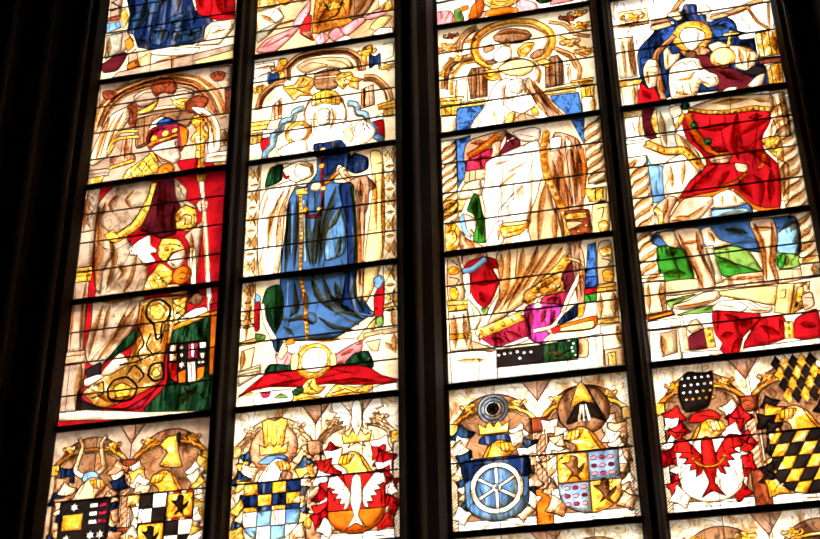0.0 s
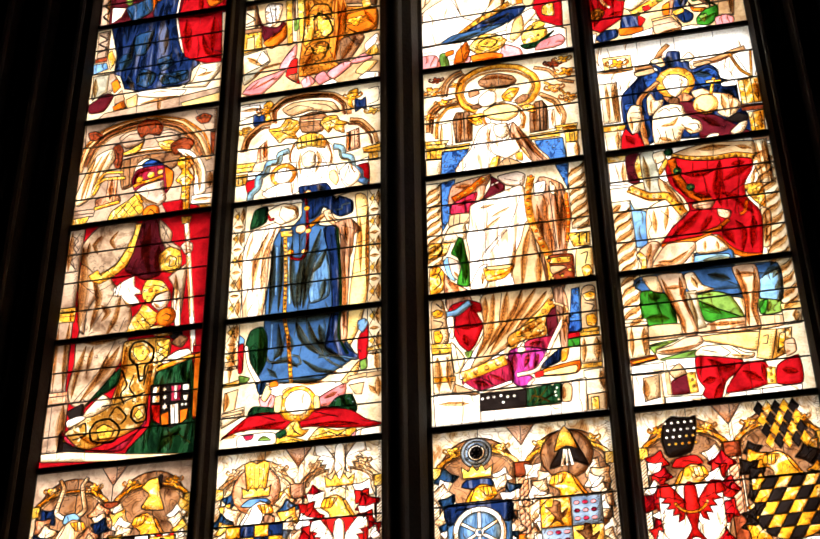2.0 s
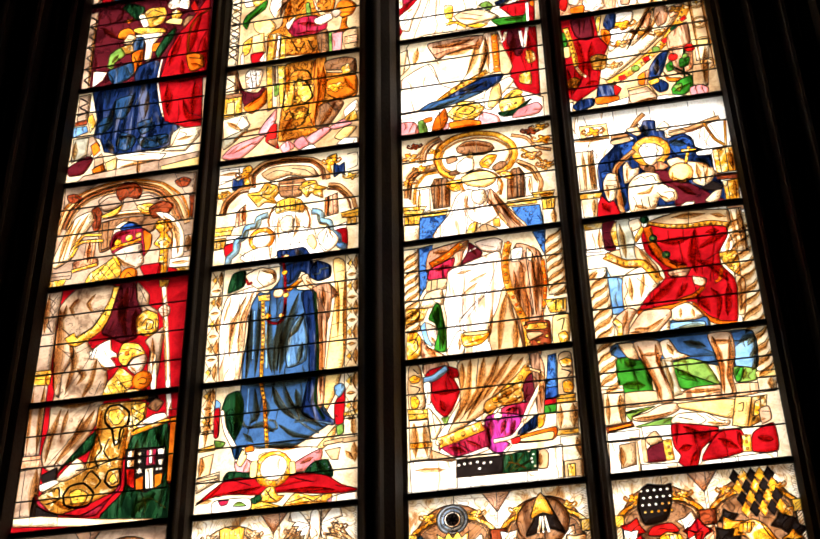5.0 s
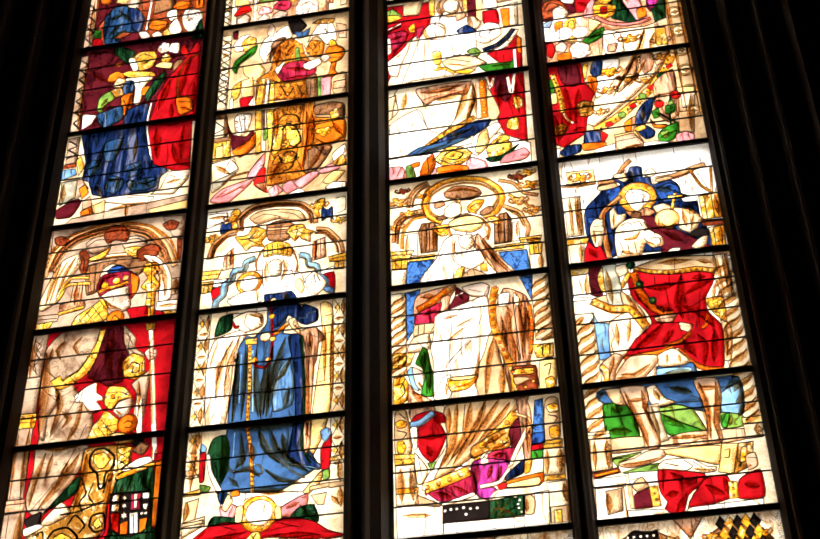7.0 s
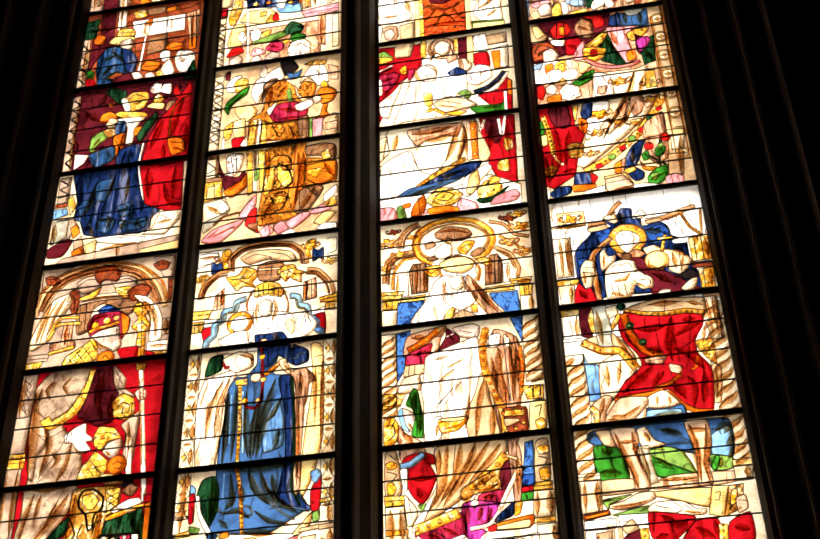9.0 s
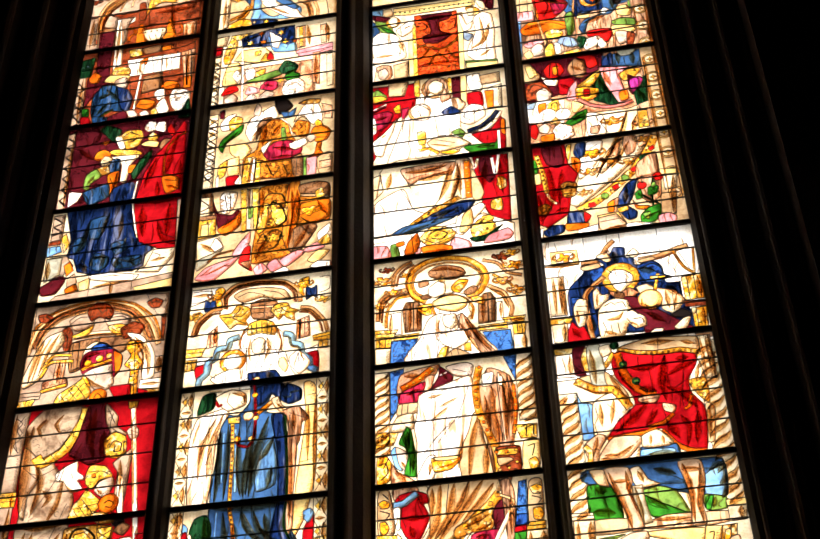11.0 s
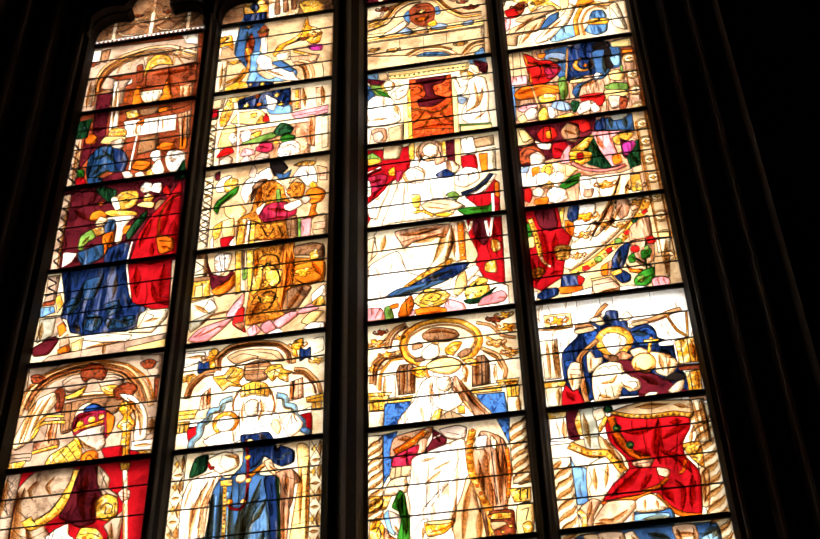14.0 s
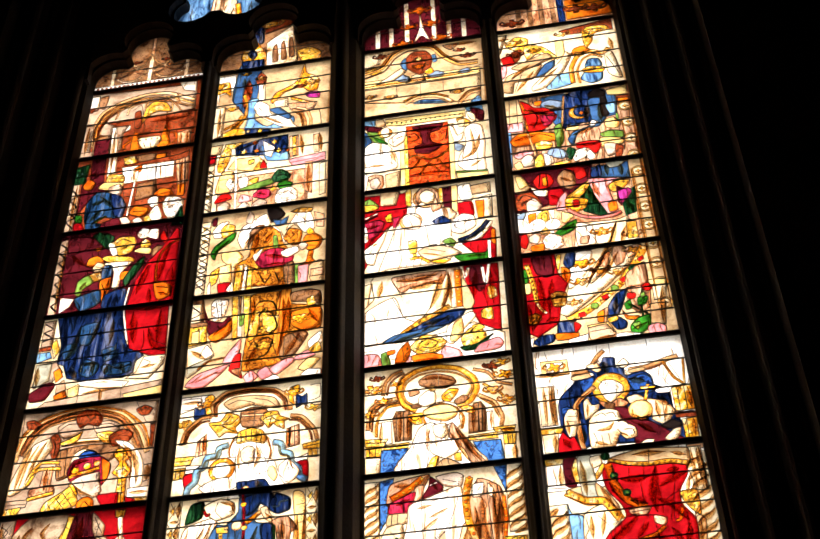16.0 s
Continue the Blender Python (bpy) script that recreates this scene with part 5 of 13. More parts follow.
# shade of the heavy bar, put on the gown as a brown film
soft(2, 7, 3, (26.3, 86.9), (50, 85.4), (72.8, 84.6))
soft(2, 4, 3, (34.3, 82.9), (36, 64.1), (32.2, 58.5))
soft(2, 4, 3, (45.8, 82.9), (50.3, 69.8), (60.4, 58.6))
soft(2, 5, 3, (53.7, 81.8), (57.1, 68.9), (67.4, 58.7), (78.5, 50.9))
soft(2, 4, 3, (60.8, 79.2), (64.5, 62.6))
soft(2, 4, 3, (30.6, 55.6), (40.7, 57.3), (47.9, 51.1))
soft(2, 3, 3, (50.6, 56), (60.5, 48), (73, 44.9))
soft(2, 5, 3, (43.9, 42.6), (64.8, 39.5))
soft(2, 3, 2, (28.1, 52.9), (35.4, 45.2))
soft(2, 4, 3, (41.7, 74.1), (43.4, 61.6))
stroke(2, (51.9, 140.2), (50.1, 117.4), (47.7, 93.6), width=0.68)
stroke(2, (27.5, 137.4), (27.8, 104.5), width=0.68)
ribbon(2, "sky", 1.1, (27.8, 61.3), (29.4, 57.3), (35.4, 55.8))
ribbon(2, "sky", 1, (40.6, 60.7), (48, 58.7), (49.5, 53.5), (42.3, 52.3))
ribbon(2, "sky", 1.2, (47.6, 80.3), (56.1, 65.2), (68.8, 52.2), (76.1, 47.5))
ribbon(2, "sky", 1, (54.7, 78.5), (61.7, 64), (63.5, 58.1), (60.4, 56.3))
ribbon(2, "sky", 1.8, (38.8, 142.3), (40.3, 118.9), (41.2, 96.2))
ribbon(2, "sky", 1, (31.4, 140.1), (31.9, 103.9))
ribbon(2, "sky", 1, (60.4, 56.6), (70.2, 56.8), (83.5, 52.9))
ribbon(2, "sky", 1.1, (30.3, 83.5), (30.2, 66.4))
ribbon(2, "lemon", 2.4, (36.5, 150.8), (37.9, 119.2), (38.2, 87.1), (41.1, 71.1), (43.9, 41.1))
beads(2, "bronze", 0.6, 3.2, (36.5, 150.8), (37.9, 119.2), (38.2, 87.1), (41.1, 71.1), (43.9, 41.1))
ribbon(2, "crimson", 2, (48.9, 180.1), (50.7, 163.8), (51.7, 146.6), (51.2, 133.7), (47.7, 128.3), (41.8, 129.8), (39.4, 135.5))
disc(2, "gold", 51.1, 178.8, 2.2, THIN)
disc(2, "gold", 50.5, 166.6, 2, THIN)
disc(2, "gold", 52, 149.1, 2, THIN)
disc(2, "gold", 49.8, 133.4, 2.2, THIN)
disc(2, "gold", 40.6, 134.5, 2.2, THIN)
ribbon(2, "gold", 3.4, (52.8, 152.2), (62.2, 159.9))
piece(2, "straw", (33, 151.3), (41.5, 151.3), (41.4, 146.3), (33.9, 146.8), curve=False)
disc(2, "pearl", 46.9, 151.1, 3.6, THIN)
piece(2, "navy", (67.5, 166.2), (72.2, 172.7), (81.4, 167.7), (81.4, 159.1), (73.8, 156.6), (68.3, 160.2))
ribbon(2, "sky", 0.9, (69.3, 162.5), (74, 162.4), (74.5, 165.4), (79.9, 166.2))
piece(2, "pearl", (61.6, 162), (66.3, 163.3), (69.6, 155.9), (78.5, 152), (72.3, 148.4), (64.6, 154.7))
soft(2, 2, 2, (64.9, 158.4), (70.9, 151.5))
piece(2, "cloak", (69.4, 152.2), (79.9, 154.3), (87.3, 144.7), (82.6, 141.7), (81.4, 129), (75.7, 116.8), (73.9, 133.5), (72.4, 147))
soft(2, 3, 2, (76.7, 151.4), (78.2, 136.1))
stroke(2, (73.8, 150.2), (84.1, 145.2), width=0.54)
piece(2, "cloak", (73.8, 143.1), (79.7, 125.6), (78.4, 89.3), (78.7, 69.1), (75, 63.1), (73.4, 97.9))
soft(2, 3, 2, (76.1, 129.8), (76.4, 69.4))
ribbon(2, "forest", 1.6, (71.2, 148.6), (73.7, 113.9), (74.2, 88.3), (73.1, 69.8), (79.2, 56.5))
piece(2, "sky", (9.4, 77.8), (12.7, 74.8), (12.1, 68.4), (9.6, 69.9))
piece(2, "ruby", (8.9, 70), (12.3, 71.4), (12.8, 52.9), (9.7, 52.3))
piece(2, "ruby", (85.4, 65.9), (91.9, 76.1), (91.2, 53.3), (86.1, 52.2))
piece(2, "sky", (85.2, 78.2), (89.6, 79.8), (92, 76), (88.5, 70.1), (85.4, 73.6))
piece(2, "moss", (10.5, 49.9), (17.3, 47.8), (15.7, 44.7), (11.1, 45.3))
piece(2, "moss", (86.8, 50.6), (91.2, 51.8), (91.2, 45.9), (87.5, 44.6))
piece(2, "forest", (13.6, 69.4), (16.4, 80.2), (24.2, 82.3), (27.8, 72.5), (27.3, 57.2), (22.6, 48.4), (16.7, 55.5))
soft(2, 5, 2, (22.9, 80.9), (24.9, 65.1), (22.5, 51.7))
piece(2, "white", (12.9, 69.5), (15.4, 69.5), (17.3, 58.5), (22.6, 48.4), (25.2, 43.5), (21.4, 44), (15.7, 55.6))
piece(2, "cream", (86.4, 51.3), (85.7, 43.6), (78.8, 36.8), (74.2, 37.4), (81.3, 45.6))
piece(2, "wash", (0.7, 60.3), (9.3, 61), (9.4, 57), (0.6, 56.5), curve=False)
piece(2, "straw", (0.7, 45.1), (10.7, 47.1), (11.2, 43.3), (0.8, 42.8), curve=False)
soft(2, 4, 2, (5.2, 86.5), (4.3, 44.9))
piece(2, "wash", (2, 38.9), (10.5, 40.9), (8.9, 26.5), (1.7, 25.6), curve=False)
soft(2, 4, 2, (3.2, 39.1), (2.7, 26.5))
piece(2, "pearl", (1, 25.7), (14.9, 28.7), (15.2, 22.8), (1.2, 15.7), curve=False)
piece(2, "wash", (1, 25.2), (14.3, 26.6), (13.7, 24.5), (1.1, 23), curve=False)
piece(2, "straw", (91, 59.1), (100.1, 60.9), (100.3, 57.2), (90.9, 56.8), curve=False)
piece(2, "wash", (79.2, 41.4), (90.9, 42.9), (90.9, 40), (78.6, 38.6), curve=False)
piece(2, "wash", (79.9, 35.5), (89.5, 36.5), (88.1, 28.6), (84, 29.1), curve=False)
piece(2, "wash", (90.9, 42.6), (101.1, 43.1), (101.2, 39.8), (90.9, 39.2), curve=False)
soft(2, 4, 2, (97.1, 57), (98, 42))
soft(2, 4, 2, (97.7, 39.1), (98.2, 25.9))
soft(2, 3, 2, (92.2, 33.9), (97.6, 27.4))
piece(2, "white", (26.8, 41.8), (49.5, 40.5), (74.4, 38.4), (77.5, 32.5), (65, 23.8), (38.7, 27), (24.4, 30.2))
piece(2, "pink", (23.9, 33.3), (30.1, 35.7), (36.1, 32.1), (33.2, 26.2), (26.3, 25.6))
piece(2, "pink", (62.2, 30), (77.5, 37.2), (77.5, 29.6), (67.7, 23.5), (62.2, 23.4))
soft(2, 3, 2, (64.9, 28.5), (73.1, 31.9))
piece(2, "blue", (21.9, 42.4), (28, 43.5), (26.6, 35.9), (23.8, 36.2))
piece(2, "orange", (30.3, 42.9), (34.8, 44.1), (35.9, 40.2), (30.7, 39.8))
piece(2, "cream", (25.3, 33.1), (28.5, 41.6), (31.8, 36.7), (28.2, 30.5))
piece(2, "cream", (38.5, 36.2), (43.3, 38.6), (44.1, 34), (40, 33.1))
piece(2, "forest", (17.7, 22.2), (20.6, 28), (33.2, 25.8), (35, 21.6))
piece(2, "forest", (67.7, 22.1), (73.1, 28.7), (81.6, 29.4), (85, 21.7), (84, 17.9))
beads(2, "steel", 0.6, 4, (71.8, 26.2), (81.3, 26.5), (83.4, 20.5))
soft(2, 3, 2, (73.1, 30.4), (84, 17.5))
piece(2, "ruby", (1.2, 8.2), (8.6, 14.9), (18, 21.8), (27.7, 23.5), (40.3, 21.3), (48.6, 17.1), (56.8, 20.8), (67.7, 22.4), (81.3, 19.3), (90.8, 12.4), (101.1, 8.3), (90.7, 7.1), (73.3, 8.5), (57, 11.1), (41.9, 10.7), (21.2, 13.1), (8.7, 11.6))
soft(2, 3, 3, (21.1, 14.1), (32.2, 14.3), (41.8, 16))
soft(2, 3, 3, (57, 12.1), (73.2, 11.6), (86.7, 9.3))
soft(2, 2, 2, (16.7, 19.7), (10, 13.2))
stroke(2, (25, 21.7), (34.9, 17.6), width=0.68)
stroke(2, (62.3, 19.4), (73.2, 15.9), width=0.68)
disc(2, "gold", 48.2, 26.9, 12, THIN)
beads(2, "lemon", 1.2, 4, (40.8, 27.1), (43.4, 33.4), (48.3, 35), (54.6, 31.3), (56.7, 25.1), (54.1, 18.9), (47.9, 18.2), (42.3, 21.8), (40.8, 27.1))
disc(2, "white", 48.7, 27.6, 8.5, THIN)
piece(2, "cream", (58.3, 30.1), (61.5, 30.4), (62.5, 23), (58.8, 22.3))
piece(2, "cream", (34.1, 32.3), (38.6, 33.2), (38.2, 23), (34, 23.2))
piece(2, "straw", (39.9, 9.5), (44.6, 15), (49, 15.6), (51.8, 9.8), (55.9, 9.3), (51.6, 5.3), (43.4, 6.2))
piece(2, "straw", (57.1, 4.7), (62.4, 10), (73.3, 7), (84.3, 7.5), (83, 1.7), (70.6, 1.7), (55.8, 2))
piece(2, "straw", (35.2, 5.7), (42, 6.7), (54.7, 2.1), (54.7, -0.7), (36.8, -0.1))
stroke(2, (44.6, 13.5), (47.5, 8.9), (50.9, 6.4), width=0.81)
stroke(2, (47.3, 14.7), (45.4, 10.6), width=0.81)
stroke(2, (59.8, 4.6), (67.9, 6.5), (73.3, 3.8), width=0.81)
stroke(2, (73.3, 3.8), (78.7, 6.7), width=0.81)
stroke(2, (38, 2.8), (46.2, 4), (53.1, 0.9), width=0.68)
soft(2, 2.5, 2, (57.1, 2.8), (70.6, 2.7), (82.7, 2.7))
piece(2, "forest", (35.1, 8.6), (40.6, 11.1), (42.3, 8.1), (38, 5.4))
piece(2, "pink", (81.8, 3.2), (85.4, 5.5), (87.6, 2.1), (84, -0.6))
piece(2, "white", (85.4, 5.6), (100.9, 6.9), (100.8, -1.8), (85.4, -1.4))
piece(2, "white", (12.7, 9.7), (34, 9.7), (34.8, 1.5), (13.1, 1.1))
piece(2, "moss", (24.6, 5.5), (28.3, 8.2), (32.8, 4.9))
piece(2, "crimson", (15.5, 9.4), (21.6, 9.7), (20.7, 7), (17.3, 6.3))
soft(2, 3, 2, (1.8, 9.8), (11.6, 10.2))

# saint 3: veiled figure in a white gown with a kneeling beggar
rect(3, "pearl", 0, 102.5, 0, 264.4)
twisted(3, "pearl", 0, 10, 110, 172)
twisted(3, "pearl", 91, 102.5, 125, 176)
ribbon(3, "wash", 3, (2.6, 213.5), (4.2, 229.4), (11.1, 235.9), (23.7, 237.3))
ribbon(3, "rose", 1.4, (5.3, 212), (7, 226.6), (12.8, 232.6), (24.4, 234.3))
ribbon(3, "lemon", 2, (8.2, 207.3), (9.3, 220.8), (15.9, 230.7), (25.4, 231.8))
ribbon(3, "wash", 3, (13.1, 240.9), (14.7, 250.8), (19.7, 257.3), (27, 260.7))
ribbon(3, "rose", 1.4, (15.9, 240.8), (17.5, 249.3), (22, 254.9), (28.4, 258))
ribbon(3, "wash", 3, (77.6, 232.2), (88, 224.8), (92.6, 212.6), (91.1, 205))
ribbon(3, "lemon", 1.8, (81.3, 241.1), (92.8, 231.5), (96.8, 220.8))
ribbon(3, "wash", 2.6, (75.2, 254.4), (85, 250.5), (91.3, 241.4), (100.9, 237.6))
ribbon(3, "rose", 1.4, (81.6, 257.1), (88.2, 251.8), (89.2, 244.8))
soft(3, 3, 2, (4.1, 214.1), (5.8, 228.2), (12.3, 234.1))
soft(3, 3, 2, (78.2, 229.6), (86.9, 223.1), (90.5, 211.1))
piece(3, "shadow", (19.2, 220.5), (22, 226.4), (29.8, 226.1), (32.7, 221.7), (31.9, 201.9), (20.8, 201.7), curve=False)
soft(3, 3, 2, (24.8, 225.5), (23.9, 201.5))
soft(3, 3, 2, (30.7, 224.4), (29.4, 202))
stroke(3, (21.9, 224.1), (21.4, 201.9), width=0.68)
stroke(3, (27.1, 225.4), (26.5, 202.1), width=0.68)
piece(3, "shadow", (70.4, 220.2), (74.1, 226), (79.1, 226.5), (82, 221.2), (81.1, 202.1), (69.5, 201.6), curve=False)
soft(3, 3, 2, (74.1, 224.7), (72.9, 202.3))
stroke(3, (77.2, 226), (76, 202.3), width=0.68)
stroke(3, (79.8, 224.5), (78.6, 202.2), width=0.68)
piece(3, "white", (9.7, 218.4), (18.6, 219), (18.9, 201.1), (9.2, 200.6), curve=False)
piece(3, "white", (82.4, 217.4), (86.3, 217.9), (86.4, 202.6), (81.9, 202.3), curve=False)
soft(3, 3, 2, (12.1, 218.4), (11.2, 201.2))
soft(3, 2, 2, (84.9, 216.9), (84.6, 202.9))
ribbon(3, "straw", 4.4, (35.7, 225), (27.8, 230.3), (24.3, 240.7), (27.1, 251.9), (37.2, 258.8), (51.4, 260.1), (65.3, 256.5), (74.8, 247.5), (76.9, 238.1), (72, 228.3), (61.8, 224.7))
ribbon(3, "cream", 1.4, (36.6, 228.1), (29.5, 233.3), (27, 240.9), (29.7, 249.4), (38.6, 254.9), (51.2, 256.2), (63.5, 252.9), (72, 245.7), (73.8, 238.7), (69.9, 231.8), (61.3, 228.1))
soft(3, 2, 2, (34.4, 223.7), (25.8, 230.7), (22.7, 241), (25.6, 253.4), (36.5, 260.7), (51.5, 261.8))
piece(3, "shadow", (37.6, 249.8), (43.2, 254), (51.1, 254.2), (60.6, 250.5), (63.4, 245.1), (56.6, 241.1), (45.8, 242.3), (38.9, 245.6))
soft(3, 3, 2, (39.9, 250.7), (50.9, 251.1), (61.6, 246.4))
piece(3, "shadow", (30.6, 242.4), (36.5, 243.6), (38.2, 239.3), (31.5, 237.3))
piece(3, "shadow", (61.1, 229.7), (67, 233.7), (71, 231.9), (68.4, 227.7), (63.5, 226.3))
piece(3, "shadow", (31.7, 229.6), (38.3, 231.6), (39.2, 227.6), (33.4, 227.3))
piece(3, "white", (37.7, 236.1), (44.2, 241.1), (49, 238.2), (48.6, 230.2), (42, 227.6), (37.5, 230.4))
piece(3, "gold", (52.9, 235.1), (58.1, 240.3), (64.6, 239.4), (62.7, 234.5), (58.3, 229.2), (53.7, 231.1))
stroke(3, (54.7, 234.2), (58.7, 237.2), (62.6, 237.5), width=0.81)
piece(3, "gold", (64.6, 224.2), (71, 224.7), (75.3, 220.6), (73.9, 217.1), (67.7, 220.2))
piece(3, "straw", (44.3, 243), (48.2, 244.2), (48.8, 240.2), (45.7, 239.8))
piece(3, "gold", (29.3, 222.4), (40.2, 222.6), (40.4, 214.9), (35.1, 213.7), (30.7, 217.3))
stroke(3, (30.8, 220.5), (34.5, 217), (39.3, 220.5), width=0.81)
leaf_scroll(3, "gold", 5.8, 246.6, 5.5, 40)
leaf_scroll(3, "russet", 9.3, 255.8, 3.5, 40)
leaf_scroll(3, "gold", 13.4, 236, 4, 40)
leaf_scroll(3, "gold", 4.5, 225.9, 4, 40)
leaf_scroll(3, "gold", 87.7, 235, 4.5, 40)
leaf_scroll(3, "gold", 96.6, 226, 4.5, 40)
leaf_scroll(3, "gold", 96.3, 247.2, 5, 40)
leaf_scroll(3, "russet", 88.5, 255.7, 4.5, 40)
leaf_scroll(3, "gold", 94.8, 257.9, 4, 40)
leaf_scroll(3, "gold", 21.8, 249.4, 3, 40)
piece(3, "straw", (0.5, 206.1), (16.6, 205), (13, 199), (1, 200.2), curve=False)
piece(3, "straw", (1.4, 200.1), (11.8, 199.2), (11.5, 191.1), (1.2, 191.8), curve=False)
stroke(3, (1.5, 203.3), (14.7, 202.4), width=0.81)
stroke(3, (3.7, 199.2), (3.8, 192.1), width=0.68)
stroke(3, (7.6, 198.8), (7.7, 191.8), width=0.68)
piece(3, "straw", (85.2, 204.3), (100.7, 204.5), (99.3, 199.3), (87.4, 200.2), curve=False)
piece(3, "straw", (91.8, 199.3), (100.7, 199), (99.6, 190), (91.9, 190.2), curve=False)
stroke(3, (86.4, 202.9), (100.1, 202.2), width=0.81)
stroke(3, (94.8, 198.8), (94.7, 190.4), width=0.68)
stroke(3, (97.7, 198.6), (97.7, 190.4), width=0.68)
soft(3, 3, 2, (90.5, 201.8), (100.2, 201.9))
piece(3, "pearl", (0.7, 191.3), (11.2, 190.4), (10.5, 177.7), (0.8, 177.6), curve=False)
piece(3, "pearl", (91.9, 190.2), (99.7, 189.6), (99.8, 177.1), (91.6, 177.2), curve=False)
soft(3, 4, 2, (98.5, 189.3), (98.7, 177.3))
piece(3, "straw", (13.8, 199.8), (30.3, 200.3), (29.1, 195.3), (12.9, 196.4), curve=False)
piece(3, "straw", (69.1, 199.9), (88.2, 200.4), (88.7, 195.7), (69.6, 196.1), curve=False)
stroke(3, (13.7, 198.1), (29.2, 197.9), width=0.68)
piece(3, "sapphire", (11.4, 195.9), (29.3, 196), (21.4, 177.2), (10.5, 177.3), curve=False)
piece(3, "sapphire", (71.8, 194.9), (90.3, 194.5), (91.9, 177.5), (79.8, 176.9), curve=False)
disc(3, "white", 52.9, 216.4, 14, THIN)
ribbon(3, "straw", 1.8, (41.6, 212.8), (40, 219.2), (43.7, 225.7), (52.8, 228.4), (61.8, 224.2), (66.9, 215.6), (65.3, 206.2))
piece(3, "cream", (40.8, 220.2), (40.3, 224.5), (48.2, 227.9), (57.4, 227.3), (63.5, 221.9), (61.7, 216.6), (55.1, 213.7), (46, 216.3))
piece(3, "linen", (44.4, 214.2), (36.5, 210), (30.5, 195.8), (20.4, 177.4), (79.8, 176.4), (74.6, 188.2), (66.5, 200.7), (59.6, 211.9), (53.4, 210.2))
piece(3, "cloak", (58.8, 212.4), (65.1, 202.8), (73.1, 188.1), (80.8, 176.6), (71, 177.6), (65.8, 189.8), (58.8, 198.1), (56, 202.3))
soft(3, 4, 2, (60.8, 207.4), (67.6, 195), (77, 178.7))
soft(3, 3, 2, (57.6, 204.2), (64.3, 190.1), (69.6, 179.1))
stroke(3, (60.2, 209.4), (68.7, 189.3), (75.4, 178.1), width=0.54)
piece(3, "pearl", (46.3, 211.6), (55, 212.2), (56.4, 204.4), (52.2, 200.2), (46.9, 204))
stroke(3, (45.1, 212.2), (43.1, 203.2), (46.2, 198), width=0.61)
stroke(3, (56.8, 211.5), (57.2, 202.4), (54.2, 198.3), width=0.61)
soft(3, 2, 2, (44.1, 208.6), (42.2, 201.5), (45.1, 197.2))
stroke(3, (38, 207.9), (31.2, 192.4), (24.5, 178.9), width=0.54)
stroke(3, (40.6, 198.1), (43.2, 190.2), (41.2, 179.6), width=0.54)
piece(3, "white", (43.6, 197.1), (60.3, 198.2), (63.1, 189.9), (53.5, 184.3), (44.7, 189.6))
piece(3, "lemon", (44.5, 185.9), (49.4, 186.7), (45.8, 176.6), (41.1, 177.4))
piece(3, "lemon", (59.3, 186.9), (63.5, 187.6), (64, 181), (59.6, 182.3))
piece(3, "wash", (46.8, 178.2), (53.5, 184.7), (63.9, 178.3), (58.9, 175.7))
stroke(3, (50.4, 183.4), (51.6, 177.8), width=0.54)
stroke(3, (54.9, 183.5), (56.1, 177.3), width=0.54)
piece(3, "sapphire", (10.3, 171.9), (19.5, 173.4), (14.1, 141.5), (10.2, 134.8), curve=False)
piece(3, "sapphire", (84, 173.8), (92.4, 174.5), (90.5, 155), curve=False)
piece(3, "rose", (17.3, 168.9), (36.4, 173.2), (43.1, 173.1), (37.3, 161.9), (22, 153.9), (14.5, 153.3))
soft(3, 4, 2, (19.5, 167.1), (30.1, 167.1))
ribbon(3, "orange", 5, (38.5, 171.4), (28.4, 163.4), (17.4, 157.6))
beads(3, "lemon", 1, 5, (37.7, 170.8), (28.4, 163.4), (18, 158.4))
piece(3, "maroon", (42.8, 172.1), (51.1, 163.5), (49.3, 158.1), (37, 154.9), (41.9, 164.7))
soft(3, 2, 2, (43.6, 168.3), (47.7, 160.5))
ribbon(3, "white", 1, (42.7, 164.9), (47.3, 166.8))
piece(3, "cloak", (33, 164.8), (39, 165.6), (37, 156.1), (31.7, 152.6))
piece(3, "crimson", (16.8, 154.7), (32.8, 161.6), (32.3, 155.7), (26.9, 146), (15.8, 147))
soft(3, 3, 2, (20.5, 152.7), (29.6, 156.5))
piece(3, "wash", (15.8, 146.4), (28.7, 146.1), (27.4, 139), (14.7, 137.5))
stroke(3, (18, 146.1), (17.3, 138.3), width=0.68)
stroke(3, (21.7, 146.2), (21.1, 138.6), width=0.68)
piece(3, "pearl", (14.7, 137.5), (24.4, 138.9), (24.8, 127.6), (12.1, 125.9), (10.7, 129.9))
stroke(3, (16.8, 134.1), (21, 128.3), width=0.54)
piece(3, "flesh", (46.7, 171), (58.8, 172.9), (64.5, 169.7), (62.5, 161.5), (52.3, 163.3))
stroke(3, (51.1, 168.8), (59.8, 165.5), width=0.54)
